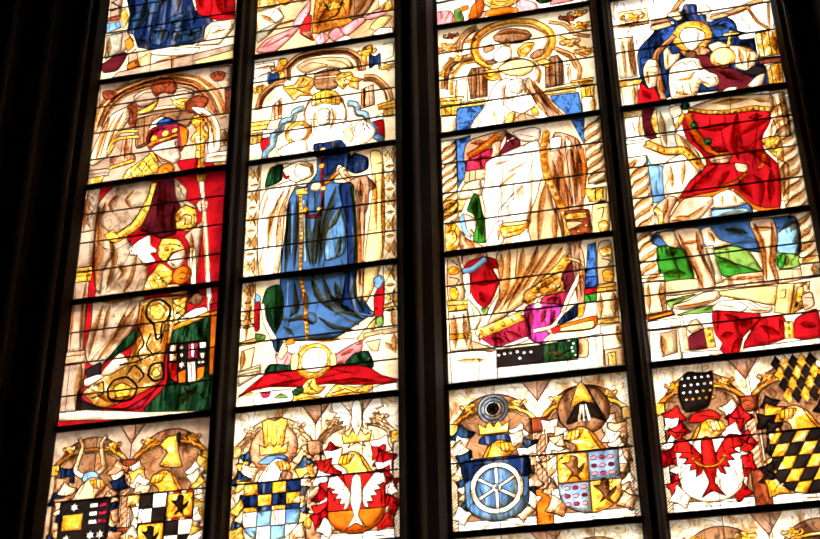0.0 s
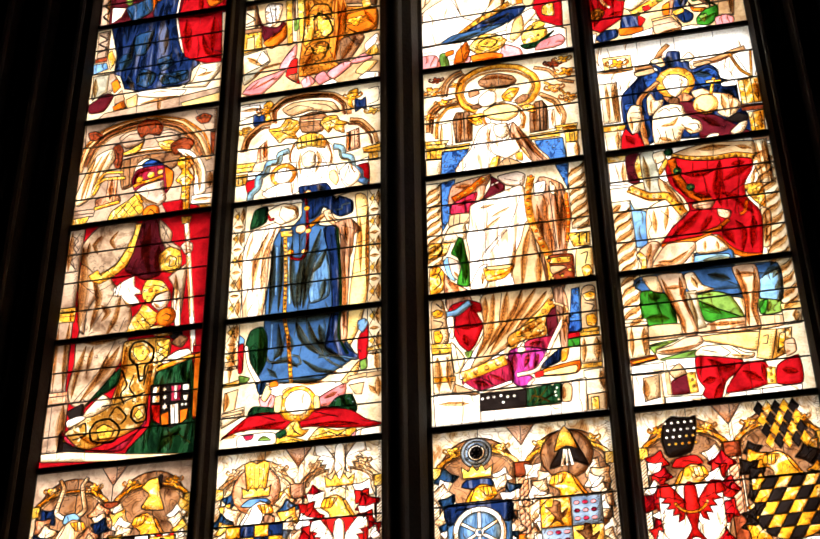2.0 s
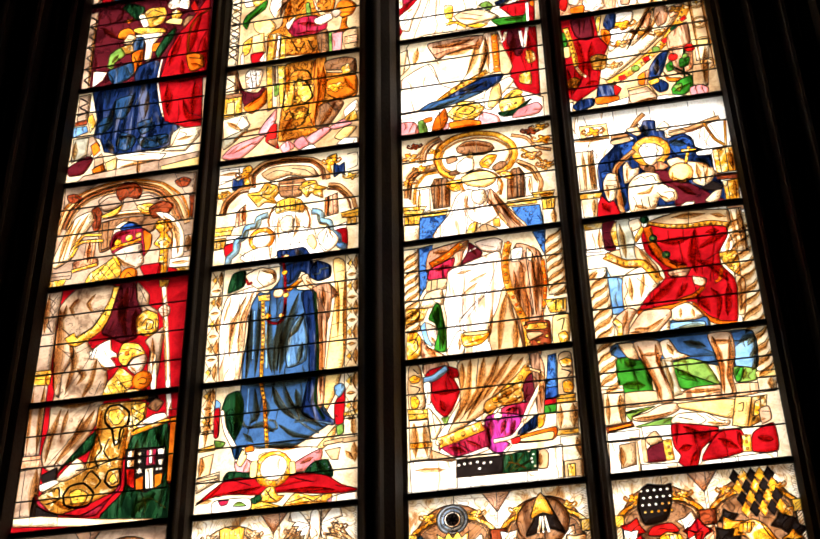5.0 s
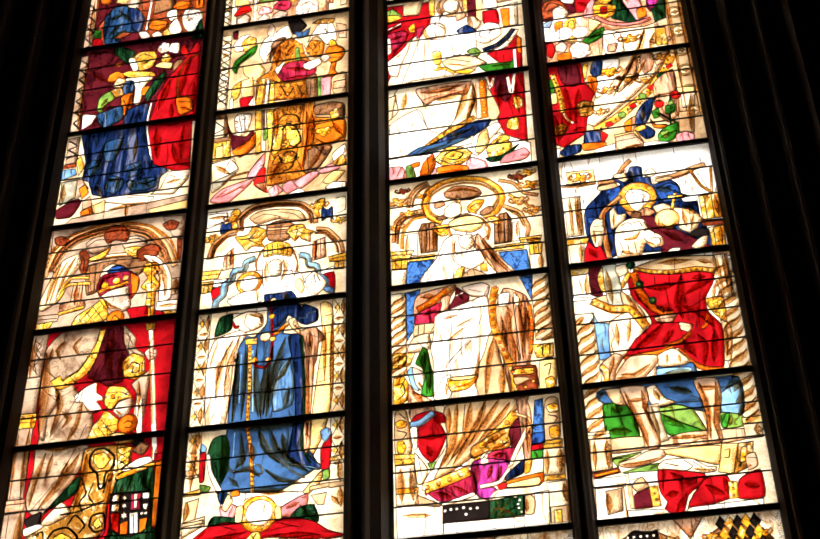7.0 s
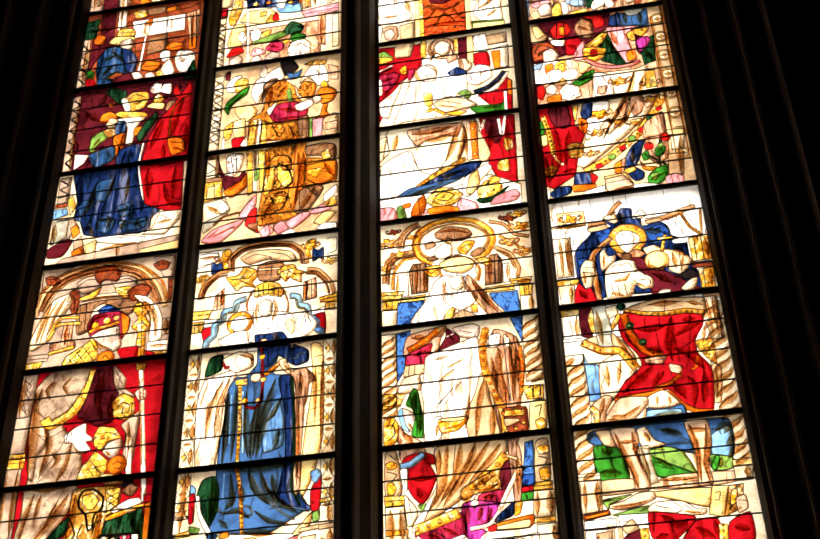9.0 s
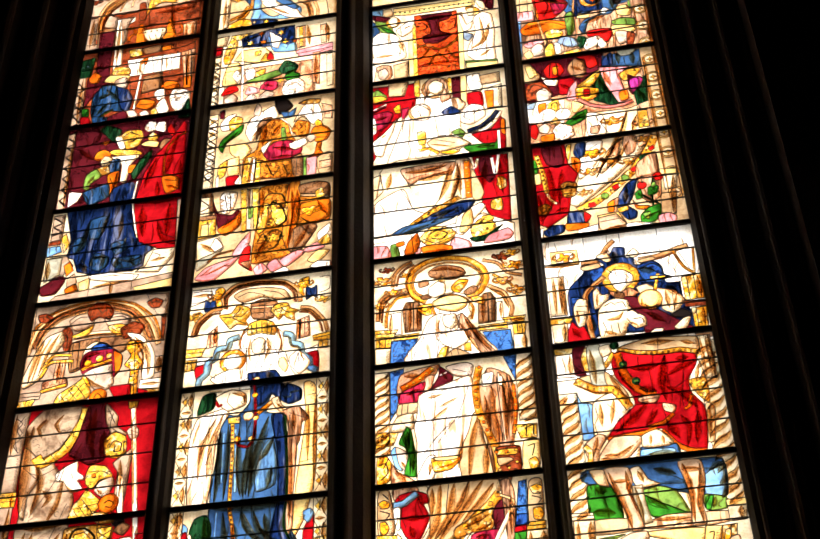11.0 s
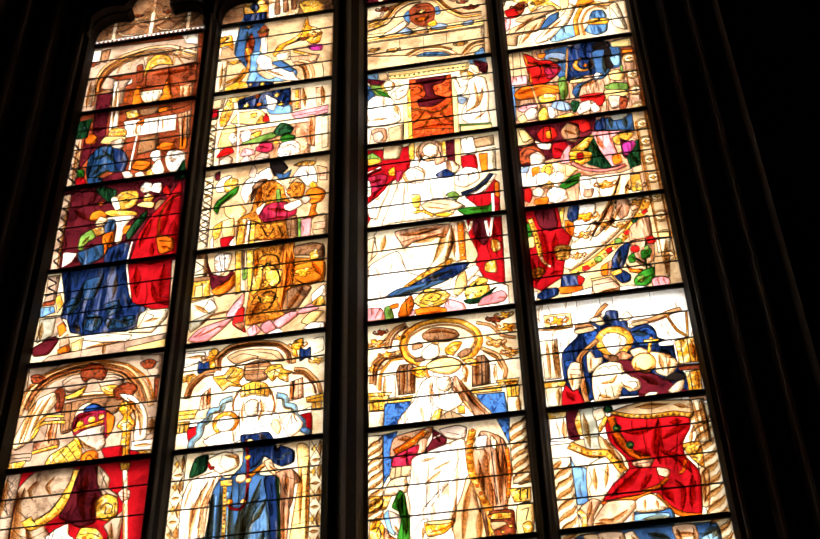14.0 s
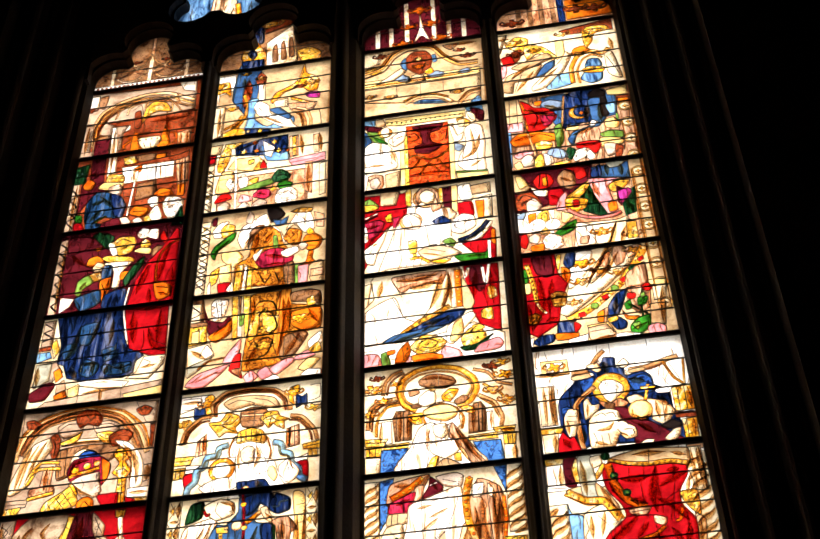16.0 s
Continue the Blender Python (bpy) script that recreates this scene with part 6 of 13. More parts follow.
piece(3, "linen", (50.9, 159.6), (37, 154.9), (28.6, 151.3), (27.4, 139), (25.1, 127.6), (26.5, 117.2), (26.1, 92.2), (33.6, 83), (32.5, 59.2), (18.2, 36.2), (20.3, 31), (54.2, 48.1), (74.2, 78.7), (76.1, 84.9), (58.7, 87.4), (63.2, 103.2), (65.1, 133.2), (62.8, 161.5))
piece(3, "wash", (51.9, 104.9), (58.6, 120.6), (62.3, 133.6), (65.9, 133.1), (69.4, 110.5), (75.9, 101.2), (74.7, 85.1), (57.9, 86.7), (53.8, 88.2))
soft(3, 4, 2, (64.9, 129.8), (60.9, 111.8), (58, 87.6))
soft(3, 4, 2, (69.4, 110.5), (67.8, 86.1))
soft(3, 3, 2, (55.7, 121.1), (51.3, 95.1))
stroke(3, (35.1, 115.8), (47.4, 127.5), (58.7, 134.2), width=0.54)
stroke(3, (36.8, 151.7), (54.8, 155.8), width=0.54)
stroke(3, (30.4, 108.2), (39.7, 120.2), (47.5, 129.2), width=0.54)
stroke(3, (60.6, 154.8), (53.6, 135.1), (39.5, 115.2), width=0.54)
soft(3, 2.5, 1, (33.7, 148.7), (44.2, 150.5))
soft(3, 2.5, 1, (40.7, 140.6), (54.3, 147.1))
soft(3, 3, 1, (35.9, 131), (48.1, 141.1))
piece(3, "cloak", (73.2, 166.4), (87.3, 158.7), (90, 142.9), (87.9, 126.1), (86.7, 110.8), (83.3, 83.8), (73.6, 85.3), (69, 122), (65.9, 144.8))
soft(3, 5, 2, (75.1, 152.3), (75.1, 131.6), (77.7, 107.6))
soft(3, 5, 2, (82.8, 158), (84.2, 136.9), (82.3, 111.8))
soft(3, 4, 2, (70.3, 146.1), (72.8, 118.4))
soft(3, 4, 2, (86.6, 150.4), (86, 123))
stroke(3, (78.5, 158.8), (79.7, 134.2), (80.9, 112.1), width=0.68)
piece(3, "white", (69.6, 161.7), (76.9, 162.6), (75.5, 153.7), (69.3, 152.9))
piece(3, "pearl", (79.5, 162.1), (82.8, 158), (83.8, 150.9), (79.6, 153.3))
ribbon(3, "straw", 5, (68.1, 167.7), (65, 153.7), (66.1, 136.1), (71.4, 118.3), (75.8, 104.5), (76.5, 90.5))
beads(3, "orange", 1.3, 6, (68.1, 167.7), (65, 153.7), (66.1, 136.1), (71.4, 118.3), (75.8, 104.5), (76.5, 90.5))
ribbon(3, "orange", 2.6, (88.9, 151.7), (89.3, 132.3), (86.9, 115.8))
beads(3, "lemon", 0.8, 5, (88.9, 151.7), (89.3, 132.3), (86.9, 115.8))
piece(3, "straw", (1, 127.4), (15.3, 126.1), (11.8, 117.1), (0.7, 115.5), curve=False)
stroke(3, (1.6, 123.3), (5.4, 125.3), (4.5, 119.5), width=0.94)
stroke(3, (6.1, 123.5), (9.8, 124.9), (8.9, 118.8), width=0.94)
stroke(3, (0.9, 118.3), (12.6, 118.7), width=0.68)
piece(3, "gold", (1.5, 108.9), (7.1, 109.8), (10.6, 104.2), (9.5, 92.8), (1.4, 89.8))
stroke(3, (2.6, 103.7), (7, 104.8), (8.2, 97.9), (3.7, 93.6), width=0.94)
stroke(3, (8.6, 107.9), (5.4, 101.6), width=0.81)
piece(3, "straw", (87.9, 122.1), (101.5, 121.6), (100.9, 111.7), (90.8, 112.2), curve=False)
stroke(3, (91.5, 120.2), (95.1, 121.3), (94.1, 113.9), width=0.94)
stroke(3, (96.4, 120.2), (99.3, 120.9), (98.7, 114), width=0.94)
piece(3, "cream", (92.3, 109.7), (101.9, 109.8), (100.4, 89.1), (91.1, 89.2))
piece(3, "gold", (94.5, 96.5), (98.8, 98.3), (100.8, 93.9), (98.7, 89.4), (95.4, 90.7))
stroke(3, (94.6, 106.3), (98.9, 107.3), (96.8, 99.4), width=0.81)
piece(3, "wash", (2, 84.8), (9.3, 84.6), (11.9, 57), (1.9, 56.7))
piece(3, "gold", (2.1, 77.5), (5.5, 79.5), (9, 77.3), (8.2, 74.2), (3.9, 74))
piece(3, "gold", (2.9, 64.5), (6.5, 64.9), (8.5, 60.6), (6.9, 56.9), (3.4, 56.9))
stroke(3, (3.1, 72.5), (8.8, 70.1), (5.8, 65.7), width=0.81)
stroke(3, (4.9, 83.6), (8.4, 79.9), width=0.81)
piece(3, "straw", (0.9, 56.6), (14.3, 55.4), (13.2, 49), (1.6, 49.4), curve=False)
stroke(3, (1.1, 53.4), (13.6, 52.4), width=0.68)
piece(3, "pearl", (1.6, 48.9), (13, 48.7), (15.6, 22.6), (1.9, 22.7), curve=False)
soft(3, 5, 2, (4.5, 47), (5.2, 23.9))
soft(3, 4, 2, (10.8, 46.2), (12.2, 24.5))
piece(3, "straw", (1.7, 34.2), (15.3, 33.6), (15.1, 30.2), (1.9, 30.4), curve=False)
piece(3, "wash", (93.3, 82.1), (101.2, 82.2), (100.1, 55.1), (91, 54.8))
piece(3, "gold", (93.6, 78.1), (97.9, 79.8), (101.2, 77.7), (100.1, 73.9), (95.3, 73.8))
piece(3, "gold", (94.5, 63.7), (98.7, 64.7), (101, 60.4), (98.6, 56.1), (94.6, 57.4))
stroke(3, (94.5, 72.4), (99.8, 70), (96.7, 65.7), width=0.81)
piece(3, "straw", (89.6, 55.5), (101.5, 55.4), (101.1, 50.3), (89.4, 50.4), curve=False)
stroke(3, (89.6, 53), (101, 53), width=0.68)
piece(3, "pearl", (89.7, 50), (102.4, 49.8), (101.2, 32.8), (88.5, 32.6), curve=False)
soft(3, 5, 2, (99.3, 49), (98.6, 33.1))
soft(3, 3, 2, (91.9, 49.3), (90.8, 33.4))
piece(3, "straw", (87.7, 32.7), (101.4, 32.8), (101.1, 29.5), (87.7, 29.3), curve=False)
piece(3, "pearl", (90.1, 28.2), (102.2, 28.9), (101.6, 0.3), (89.7, -0.5), curve=False)
piece(3, "wash", (91.1, 12.9), (102.2, 13.3), (101.5, -0), (90.7, -0.2), curve=False)
piece(3, "straw", (93, 10.8), (97.3, 11), (97, 0.8), (92.7, 0.6), curve=False)
soft(3, 4, 2, (100, 26.9), (100.9, 14.9))
piece(3, "wash", (33.7, 86), (75, 86.1), (74.3, 75.3), (48.7, 50.1), (24.4, 36.4), (32.2, 53.9), (33.2, 68.3))
soft(3, 5, 2, (40.2, 86.3), (36.8, 61.5), (27.3, 43.2))
soft(3, 5, 2, (48.7, 86.2), (44.6, 63.6), (34.8, 49.2))
soft(3, 5, 2, (57.9, 86.5), (51.2, 69), (36, 45.2))
soft(3, 4, 2, (66.4, 86.9), (57, 72.1), (46.4, 57))
soft(3, 4, 2, (35.1, 84.1), (34.2, 65))
soft(3, 4, 2, (72.5, 83.5), (64, 71.9), (52.1, 59.4))
stroke(3, (56.5, 85.9), (52.8, 71.9), (31.8, 45), width=0.61)
stroke(3, (45.1, 85.6), (42.7, 67), width=0.61)
piece(3, "white", (25.8, 91.7), (32.5, 105.9), (37.9, 106.8), (38.9, 98.3), (35.4, 90.3))
soft(3, 2, 2, (34.5, 102.3), (34, 92.4))
piece(3, "gold", (35.8, 105.1), (53.6, 105.2), (52.7, 101.2), (47.1, 95.9), (37, 95), (35.2, 101.8))
piece(3, "cream", (37.2, 105.2), (52.9, 104.8), (49.2, 102.5), (39.1, 102.9))
soft(3, 2, 2, (38.6, 97.5), (47.2, 98.7), (51.7, 102.2))
piece(3, "russet", (74.9, 107.4), (89.3, 107.2), (90.2, 100.4), (89.2, 88.8), (75.1, 90.1), (77, 93.9))
piece(3, "straw", (74.5, 105.8), (87.8, 105.7), (87.4, 101.5), (75.9, 102.3))
beads(3, "orange", 1.2, 6, (75.4, 104.3), (87.3, 103.8))
beads(3, "lemon", 1, 6, (76.6, 91.9), (82.3, 92.6), (88.9, 97.3))
piece(3, "wash", (75.8, 100.2), (82.8, 99.9), (85.5, 97.9), (76.8, 94.6))
ribbon(3, "straw", 6.5, (75.5, 76.4), (69.4, 69.3), (53.1, 54.2), (48.4, 48.6))
beads(3, "oldgold", 1.7, 7, (74, 75.3), (69.4, 69.6), (53.1, 54.2), (49.4, 49.6))
piece(3, "oldgold", (48.1, 56.5), (70.9, 67.5), (70.2, 53.8), (57.2, 52.1), (48, 48.7))
soft(3, 3, 2, (53.3, 56.1), (69, 63.3))
soft(3, 3, 2, (60, 53.6), (69.9, 56.9))
disc(3, "gold", 54, 56.8, 2, THIN)
piece(3, "maroon", (75.1, 71.6), (79.4, 69.8), (77.5, 54), (70.3, 42.6), (68.1, 50.6), (71.1, 53.7), (70.7, 64.3))
piece(3, "crimson", (57.1, 50.6), (74, 52.9), (70.6, 42.6), (58.6, 32))
soft(3, 3, 2, (59.7, 49), (68, 49.4))
piece(3, "purple", (47.5, 45.7), (55.5, 48), (70.7, 44.1), (67.3, 35.4), (57.2, 30.6), (61.3, 27.1), (56.6, 20.9), (50, 24), (46.7, 32))
soft(3, 4, 2, (51.2, 45.5), (48.9, 29))
soft(3, 3, 2, (59.3, 42.9), (56, 34.1))
soft(3, 3, 2, (64.8, 42.1), (61.5, 33.4))
piece(3, "cloak", (76, 84.3), (81.7, 85.4), (84.5, 73.5), (83, 45.5), (78.6, 44.6), (77.6, 58.7), (76.7, 74.6))
soft(3, 3, 2, (82.2, 74.1), (80.9, 47.7))
ribbon(3, "white", 2.8, (83.4, 67.6), (73.8, 49.9), (68.6, 38.6), (62.7, 31.4), (51.4, 29.9))
ribbon(3, "pearl", 1.8, (75.6, 75.1), (82.7, 71.2), (83.7, 66.8))
disc(3, "pearl", 55, 45.7, 2.6, THIN)
piece(3, "crimson", (19.3, 30.9), (46.8, 41.1), (49, 25.6), (30.6, 20.4), (23.9, 22.7))
soft(3, 4, 2, (25.5, 28.9), (35, 24.7))
soft(3, 3, 2, (35.3, 32.2), (44.7, 26.5))
stroke(3, (29.8, 31.4), (39, 24.2), width=0.68)
ribbon(3, "straw", 7, (19.1, 32.4), (30, 35.6), (45.7, 40.8))
beads(3, "oldgold", 1.6, 7, (20.4, 32.9), (30, 35.6), (45.2, 40.4))
ribbon(3, "white", 2.4, (19.9, 27.8), (29.3, 21.3), (48.3, 26))
ribbon(3, "white", 2, (56.6, 21.2), (61.3, 26.6))
piece(3, "sapphire", (87.1, 82.7), (92.1, 83.6), (91.2, 54), (83.4, 54), curve=False)
piece(3, "cobalt", (84, 61.2), (91.5, 61.1), (91.2, 54), (83.2, 54), curve=False)
piece(3, "ruby", (82.8, 53.3), (90, 53.9), (89.7, 50.2), (82.5, 49.6), curve=False)
piece(3, "green", (82.5, 49.5), (89.7, 50), (89.2, 44.7), (82.1, 44.1), curve=False)
piece(3, "navy", (66.8, 35.5), (78.6, 44.9), (76.8, 35.7), (66.8, 32.4))
piece(3, "gold", (78.2, 43.1), (82.9, 44.3), (81, 36.6), (77.9, 35.5))
piece(3, "orange", (64.7, 31.2), (88.2, 35.2), (86.2, 27.2), (65.1, 27.3))
piece(3, "cream", (66.7, 29.7), (85.8, 32.5), (85.4, 27.6), (67.9, 27.8))
piece(3, "scarlet", (61.8, 30), (66.8, 31.2), (66.8, 27.4), (62.4, 26.9))
piece(3, "sky", (10.2, 112.3), (13.2, 115.9), (15.8, 105.1), (17.2, 97.9), (12.7, 101.9))
piece(3, "flesh", (13.2, 115.6), (20.4, 111.1), (22.5, 102.4), (18.4, 98.5), (15, 103.6))
soft(3, 2, 2, (16.5, 105), (19.2, 99.6))
piece(3, "green", (15.2, 118.3), (20.3, 129.5), (23.4, 125.9), (24.6, 117.2), (26.3, 106.8), (25.5, 93.4), (18.3, 96.1), (21, 107.7), (19, 114.7))
soft(3, 3, 2, (21, 126.3), (20.3, 109.4))
soft(3, 3, 2, (24.2, 115.6), (23.4, 95.7))
stroke(3, (22.1, 126.1), (21.9, 95.9), width=0.68)
piece(3, "rose", (10.6, 103.9), (14.8, 97.8), (25.6, 89.6), (10.8, 86.8))
soft(3, 4, 2, (12.6, 98.9), (19.5, 89.7))
piece(3, "cloak", (10.7, 85.7), (25.2, 86.4), (26.4, 81.8), (13.3, 76.4))
piece(3, "ruby", (24.3, 83.7), (32, 80.5), (32.8, 74.8), (29.6, 74.1), (33, 65.2), (28, 52.9), (23.6, 48.8), (18.2, 54.2), (14.9, 62.6), (16, 72.3), (11.9, 77.4), (14.9, 81.8))
soft(3, 4, 2, (26.4, 82.1), (28.9, 73.7))
soft(3, 4, 2, (17.2, 65.8), (31.3, 65.4))
soft(3, 4, 2, (21.2, 60.4), (23.7, 52.3))
ribbon(3, "sky", 4.5, (11.1, 75.1), (17.6, 76.1), (26, 82.2))
piece(3, "white", (11, 72.7), (15.3, 73.2), (15.1, 59.4), (12.7, 59.7))
piece(3, "pearl", (13.3, 56.5), (21.3, 44.8), (17.7, 35.7), (14.7, 36.1), (13.6, 45.8))
stroke(3, (15.4, 54.9), (17.6, 39.1), width=0.54)
piece(3, "moss", (21.2, 48.4), (26, 48.8), (24, 43.3))
piece(3, "white", (1.7, 22.5), (29.3, 20.9), (29.1, -0.2), (2.4, 0.3), curve=False)
soft(3, 3, 2, (4.3, 16.4), (23.5, 14.8))
piece(3, "white", (29.4, 9.4), (75.9, 8.9), (75.1, -1.2), (29.1, -0.2), curve=False)
piece(3, "wash", (14.4, 28.8), (29.3, 20.9), (26.5, 19.7), (12.8, 22.9), curve=False)
piece(3, "black", (29.3, 20.6), (56.6, 20.5), (55.8, 9.1), (28.8, 9.4), curve=False)
piece(3, "forest", (56.6, 20.5), (76.4, 22.2), (75.4, 9.7), (55.8, 9.1), curve=False)
ribbon(3, "moss", 0.9, (57.3, 11.5), (61.7, 16.9), (60.6, 20.7))
ribbon(3, "moss", 0.9, (60, 10.4), (65.7, 16.4), (68.7, 20.5))
ribbon(3, "moss", 0.9, (62.7, 10.8), (69.6, 14.4), (72.4, 15.5))
ribbon(3, "oldgold", 0.9, (59, 15.7), (64.2, 14.3), (69.4, 10.7))
beads(3, "white", 1, 3.4, (30.5, 17), (36.7, 17.7), (38.6, 16))
beads(3, "white", 1, 4, (41.4, 17.9), (46.8, 16.5), (51.6, 17.4))
beads(3, "white", 1, 4, (42.6, 13.6), (46, 14.3))
beads(3, "white", 0.9, 3.5, (71.5, 21.6), (74.6, 18.2), (71.7, 15.6), (74.9, 13), (74, 10.6))
piece(3, "white", (76.9, 22.1), (91.1, 23.6), (90, -0.1), (75.2, 0.2), curve=False)
piece(3, "wash", (76.4, 10.3), (77.2, 20.6), (80.2, 22), (82.9, 18.7), (81.6, 10))
soft(3, 3, 2, (78, 19.3), (77.4, 11.2))
rect(3, "white", 0, 102.5, -1, 3, THIN)

# saint 4: giant with a child on his shoulders, standing in a landscape
rect(4, "white", 0, 100.2, 150, 264.4)
rect(4, "pearl", 0, 100.2, 0, 150)
twisted(4, "pearl", 0, 12, 55, 140)
twisted(4, "pearl", 87, 100.2, 55, 168)
piece(4, "cream", (4.7, 253.4), (23, 253), (23.5, 240.2), (5.2, 241.6), curve=False)
piece(4, "white", (8.4, 251.5), (19.8, 251.1), (19.7, 242.9), (8.4, 243.6), curve=False)
leaf_scroll(4, "gold", 13.6, 247.1, 5, 40)
stroke(4, (0.1, 252.8), (5.2, 241.6), width=0.54)
soft(4, 3, 2, (-0.9, 241.2), (23.2, 240.2))
ribbon(4, "wash", 3.4, (24.5, 240.6), (35.7, 241.2), (42.5, 251.5), (47.9, 256.7))
ribbon(4, "wash", 2.6, (23.6, 236.9), (36.4, 237.2))
ribbon(4, "rose", 1.2, (25.4, 238.8), (36.3, 239.1), (43, 248.9))
ribbon(4, "wash", 4, (61.8, 237.8), (75.2, 238.9), (86.3, 242.8), (95.4, 244.8))
ribbon(4, "rose", 1.3, (63.1, 236.4), (76.5, 237.1), (87.2, 240.7))
ribbon(4, "straw", 2, (84.6, 243.2), (89.9, 228.2), (96.5, 221.2))
ribbon(4, "straw", 1.6, (98.4, 242.2), (96.2, 221.7))
stroke(4, (85.6, 239.1), (90.2, 230.5), width=0.54)
stroke(4, (88.7, 240.4), (93.9, 225.9), width=0.54)
stroke(4, (79.3, 236.5), (86.1, 221.8), width=0.54)
stroke(4, (9.3, 237.2), (14.4, 226.6), (3.7, 224.9), width=0.54)
piece(4, "navy", (15.4, 222.2), (25.8, 233), (24.5, 237.7), (39.4, 236.6), (34.1, 243.5), (42, 244.2), (45, 247.1), (47, 251), (54.3, 249.5), (54.1, 241.3), (59.2, 240.3), (59.8, 233.8), (70.5, 236), (75.8, 231.5), (77.2, 223.6), (85.9, 218.1), (86.4, 203.1), (90.5, 189.4), (90.3, 178.3), (34.7, 181.3), (25.8, 179.3), (14.2, 194.3), (13.1, 213.5))
piece(4, "cobalt", (29.3, 233.2), (39.3, 236), (38.2, 225.7), (31.8, 222.2))
piece(4, "cobalt", (60.7, 228.8), (70.1, 233.6), (76.1, 228.6), (75.5, 218.3), (65.3, 218.4))
piece(4, "cobalt", (15.3, 213.1), (23.3, 211.6), (22.5, 196.8), (16.4, 201.7))
soft(4, 6, 2, (46.5, 247.2), (48.4, 237.1))
soft(4, 5, 2, (60.9, 230.7), (72.2, 226.5))
soft(4, 5, 2, (26.1, 196.1), (27, 183.1))
soft(4, 6, 2, (76.4, 214.3), (83.9, 205.4))
piece(4, "white", (77.1, 219.5), (84.5, 220.6), (86.4, 216.1), (78.1, 216.4))
piece(4, "pearl", (34.8, 245.3), (42.3, 247.1), (44.6, 240.7), (41.1, 239.1))
piece(4, "pearl", (54.7, 243.1), (60.1, 248.3), (63.5, 242.7), (59.2, 240.3))
piece(4, "wash", (24.5, 237.7), (35.5, 239.3), (37, 235.5), (25.6, 234.3))
piece(4, "wash", (61.8, 237.8), (70.9, 239.2), (73.5, 236.6), (63, 235.3))
piece(4, "pearl", (57.7, 215.8), (65.2, 217.5), (70.5, 213.6), (81.8, 209.5), (87.2, 201.1), (79.4, 191.2), (71.9, 196.3), (72.6, 207.2), (61.2, 208.5))
soft(4, 3, 2, (75.9, 210.7), (76.8, 195.7))
soft(4, 2, 2, (82.6, 206.6), (79.4, 193.4))
stroke(4, (80.2, 209.9), (79.4, 193.4), width=0.54)
piece(4, "shadow", (54.6, 216.8), (58.6, 211.3), (55.2, 207.3), (51, 209))
disc(4, "straw", 48.8, 225.1, 12.6, THIN)
stroke(4, (41.2, 232.8), (44.5, 229.2), width=0.68)
stroke(4, (54, 228.3), (58.7, 230.2), width=0.68)
piece(4, "white", (40.9, 226.7), (44.8, 232), (52.1, 230.9), (57, 225.8), (56.3, 220.2), (51.9, 216.9), (48.5, 212.9), (44.2, 216.5))
stroke(4, (44.4, 228.3), (47.5, 229.6), (46.4, 226), width=0.54)
stroke(4, (51.7, 227.8), (54.3, 224.4), (51.9, 223), width=0.54)
stroke(4, (43.1, 223.8), (45, 220.5), width=0.54)
piece(4, "rose", (39.7, 215.5), (47.1, 213.1), (53.3, 216.1), (58.9, 211.2), (52.3, 207.5), (43.4, 209.2))
piece(4, "maroon", (48, 208.6), (59.6, 207.3), (61.3, 198.3), (71, 195), (81.5, 185.7), (90.2, 177.4), (60.2, 177.6), (58.8, 189.6))
soft(4, 5, 2, (62.3, 194.8), (72.6, 185.6))
stroke(4, (61.8, 202.3), (67.3, 188.4), width=0.54)
piece(4, "shadow", (44.3, 214.1), (49.9, 212), (48.6, 207.6), (43, 209.6))
disc(4, "cream", 65.5, 204.7, 8, THIN)
soft(4, 3, 2, (60.3, 201.6), (65.5, 196.9), (71, 200.5))
soft(4, 2, 2, (60.2, 206.3), (60.2, 200.7), (62.7, 197.5))
piece(4, "gold", (68.3, 211.8), (72, 225), (74.3, 224.6), (70.5, 211.4), curve=False)
piece(4, "gold", (67.9, 223.2), (77.5, 222.4), (77.1, 219.5), (67.7, 220.4), curve=False)
piece(4, "black", (76.1, 190), (83.9, 194.7), (89.9, 190.5), (87.2, 186.1))
piece(4, "pearl", (77.4, 180.7), (84.2, 187), (88.8, 187.4), (86.5, 180.8), (81.4, 177.2))
piece(4, "pearl", (61.4, 178.2), (65.7, 181.4), (70.9, 180.8), (69.1, 178.1))
piece(4, "pearl", (29.7, 215.6), (33, 219.1), (35.3, 213), (40, 213), (37.8, 206.5), (29.6, 201.6))
soft(4, 2, 2, (32.4, 213.6), (31.3, 203.5))
ribbon(4, "wash", 3.6, (38.4, 227.6), (28.9, 219.5), (24.5, 213.2), (24.7, 196.4), (25.8, 179.3))
soft(4, 1.6, 2, (37.4, 225.8), (28.1, 218.2), (25.1, 212.1), (25.7, 194.4))
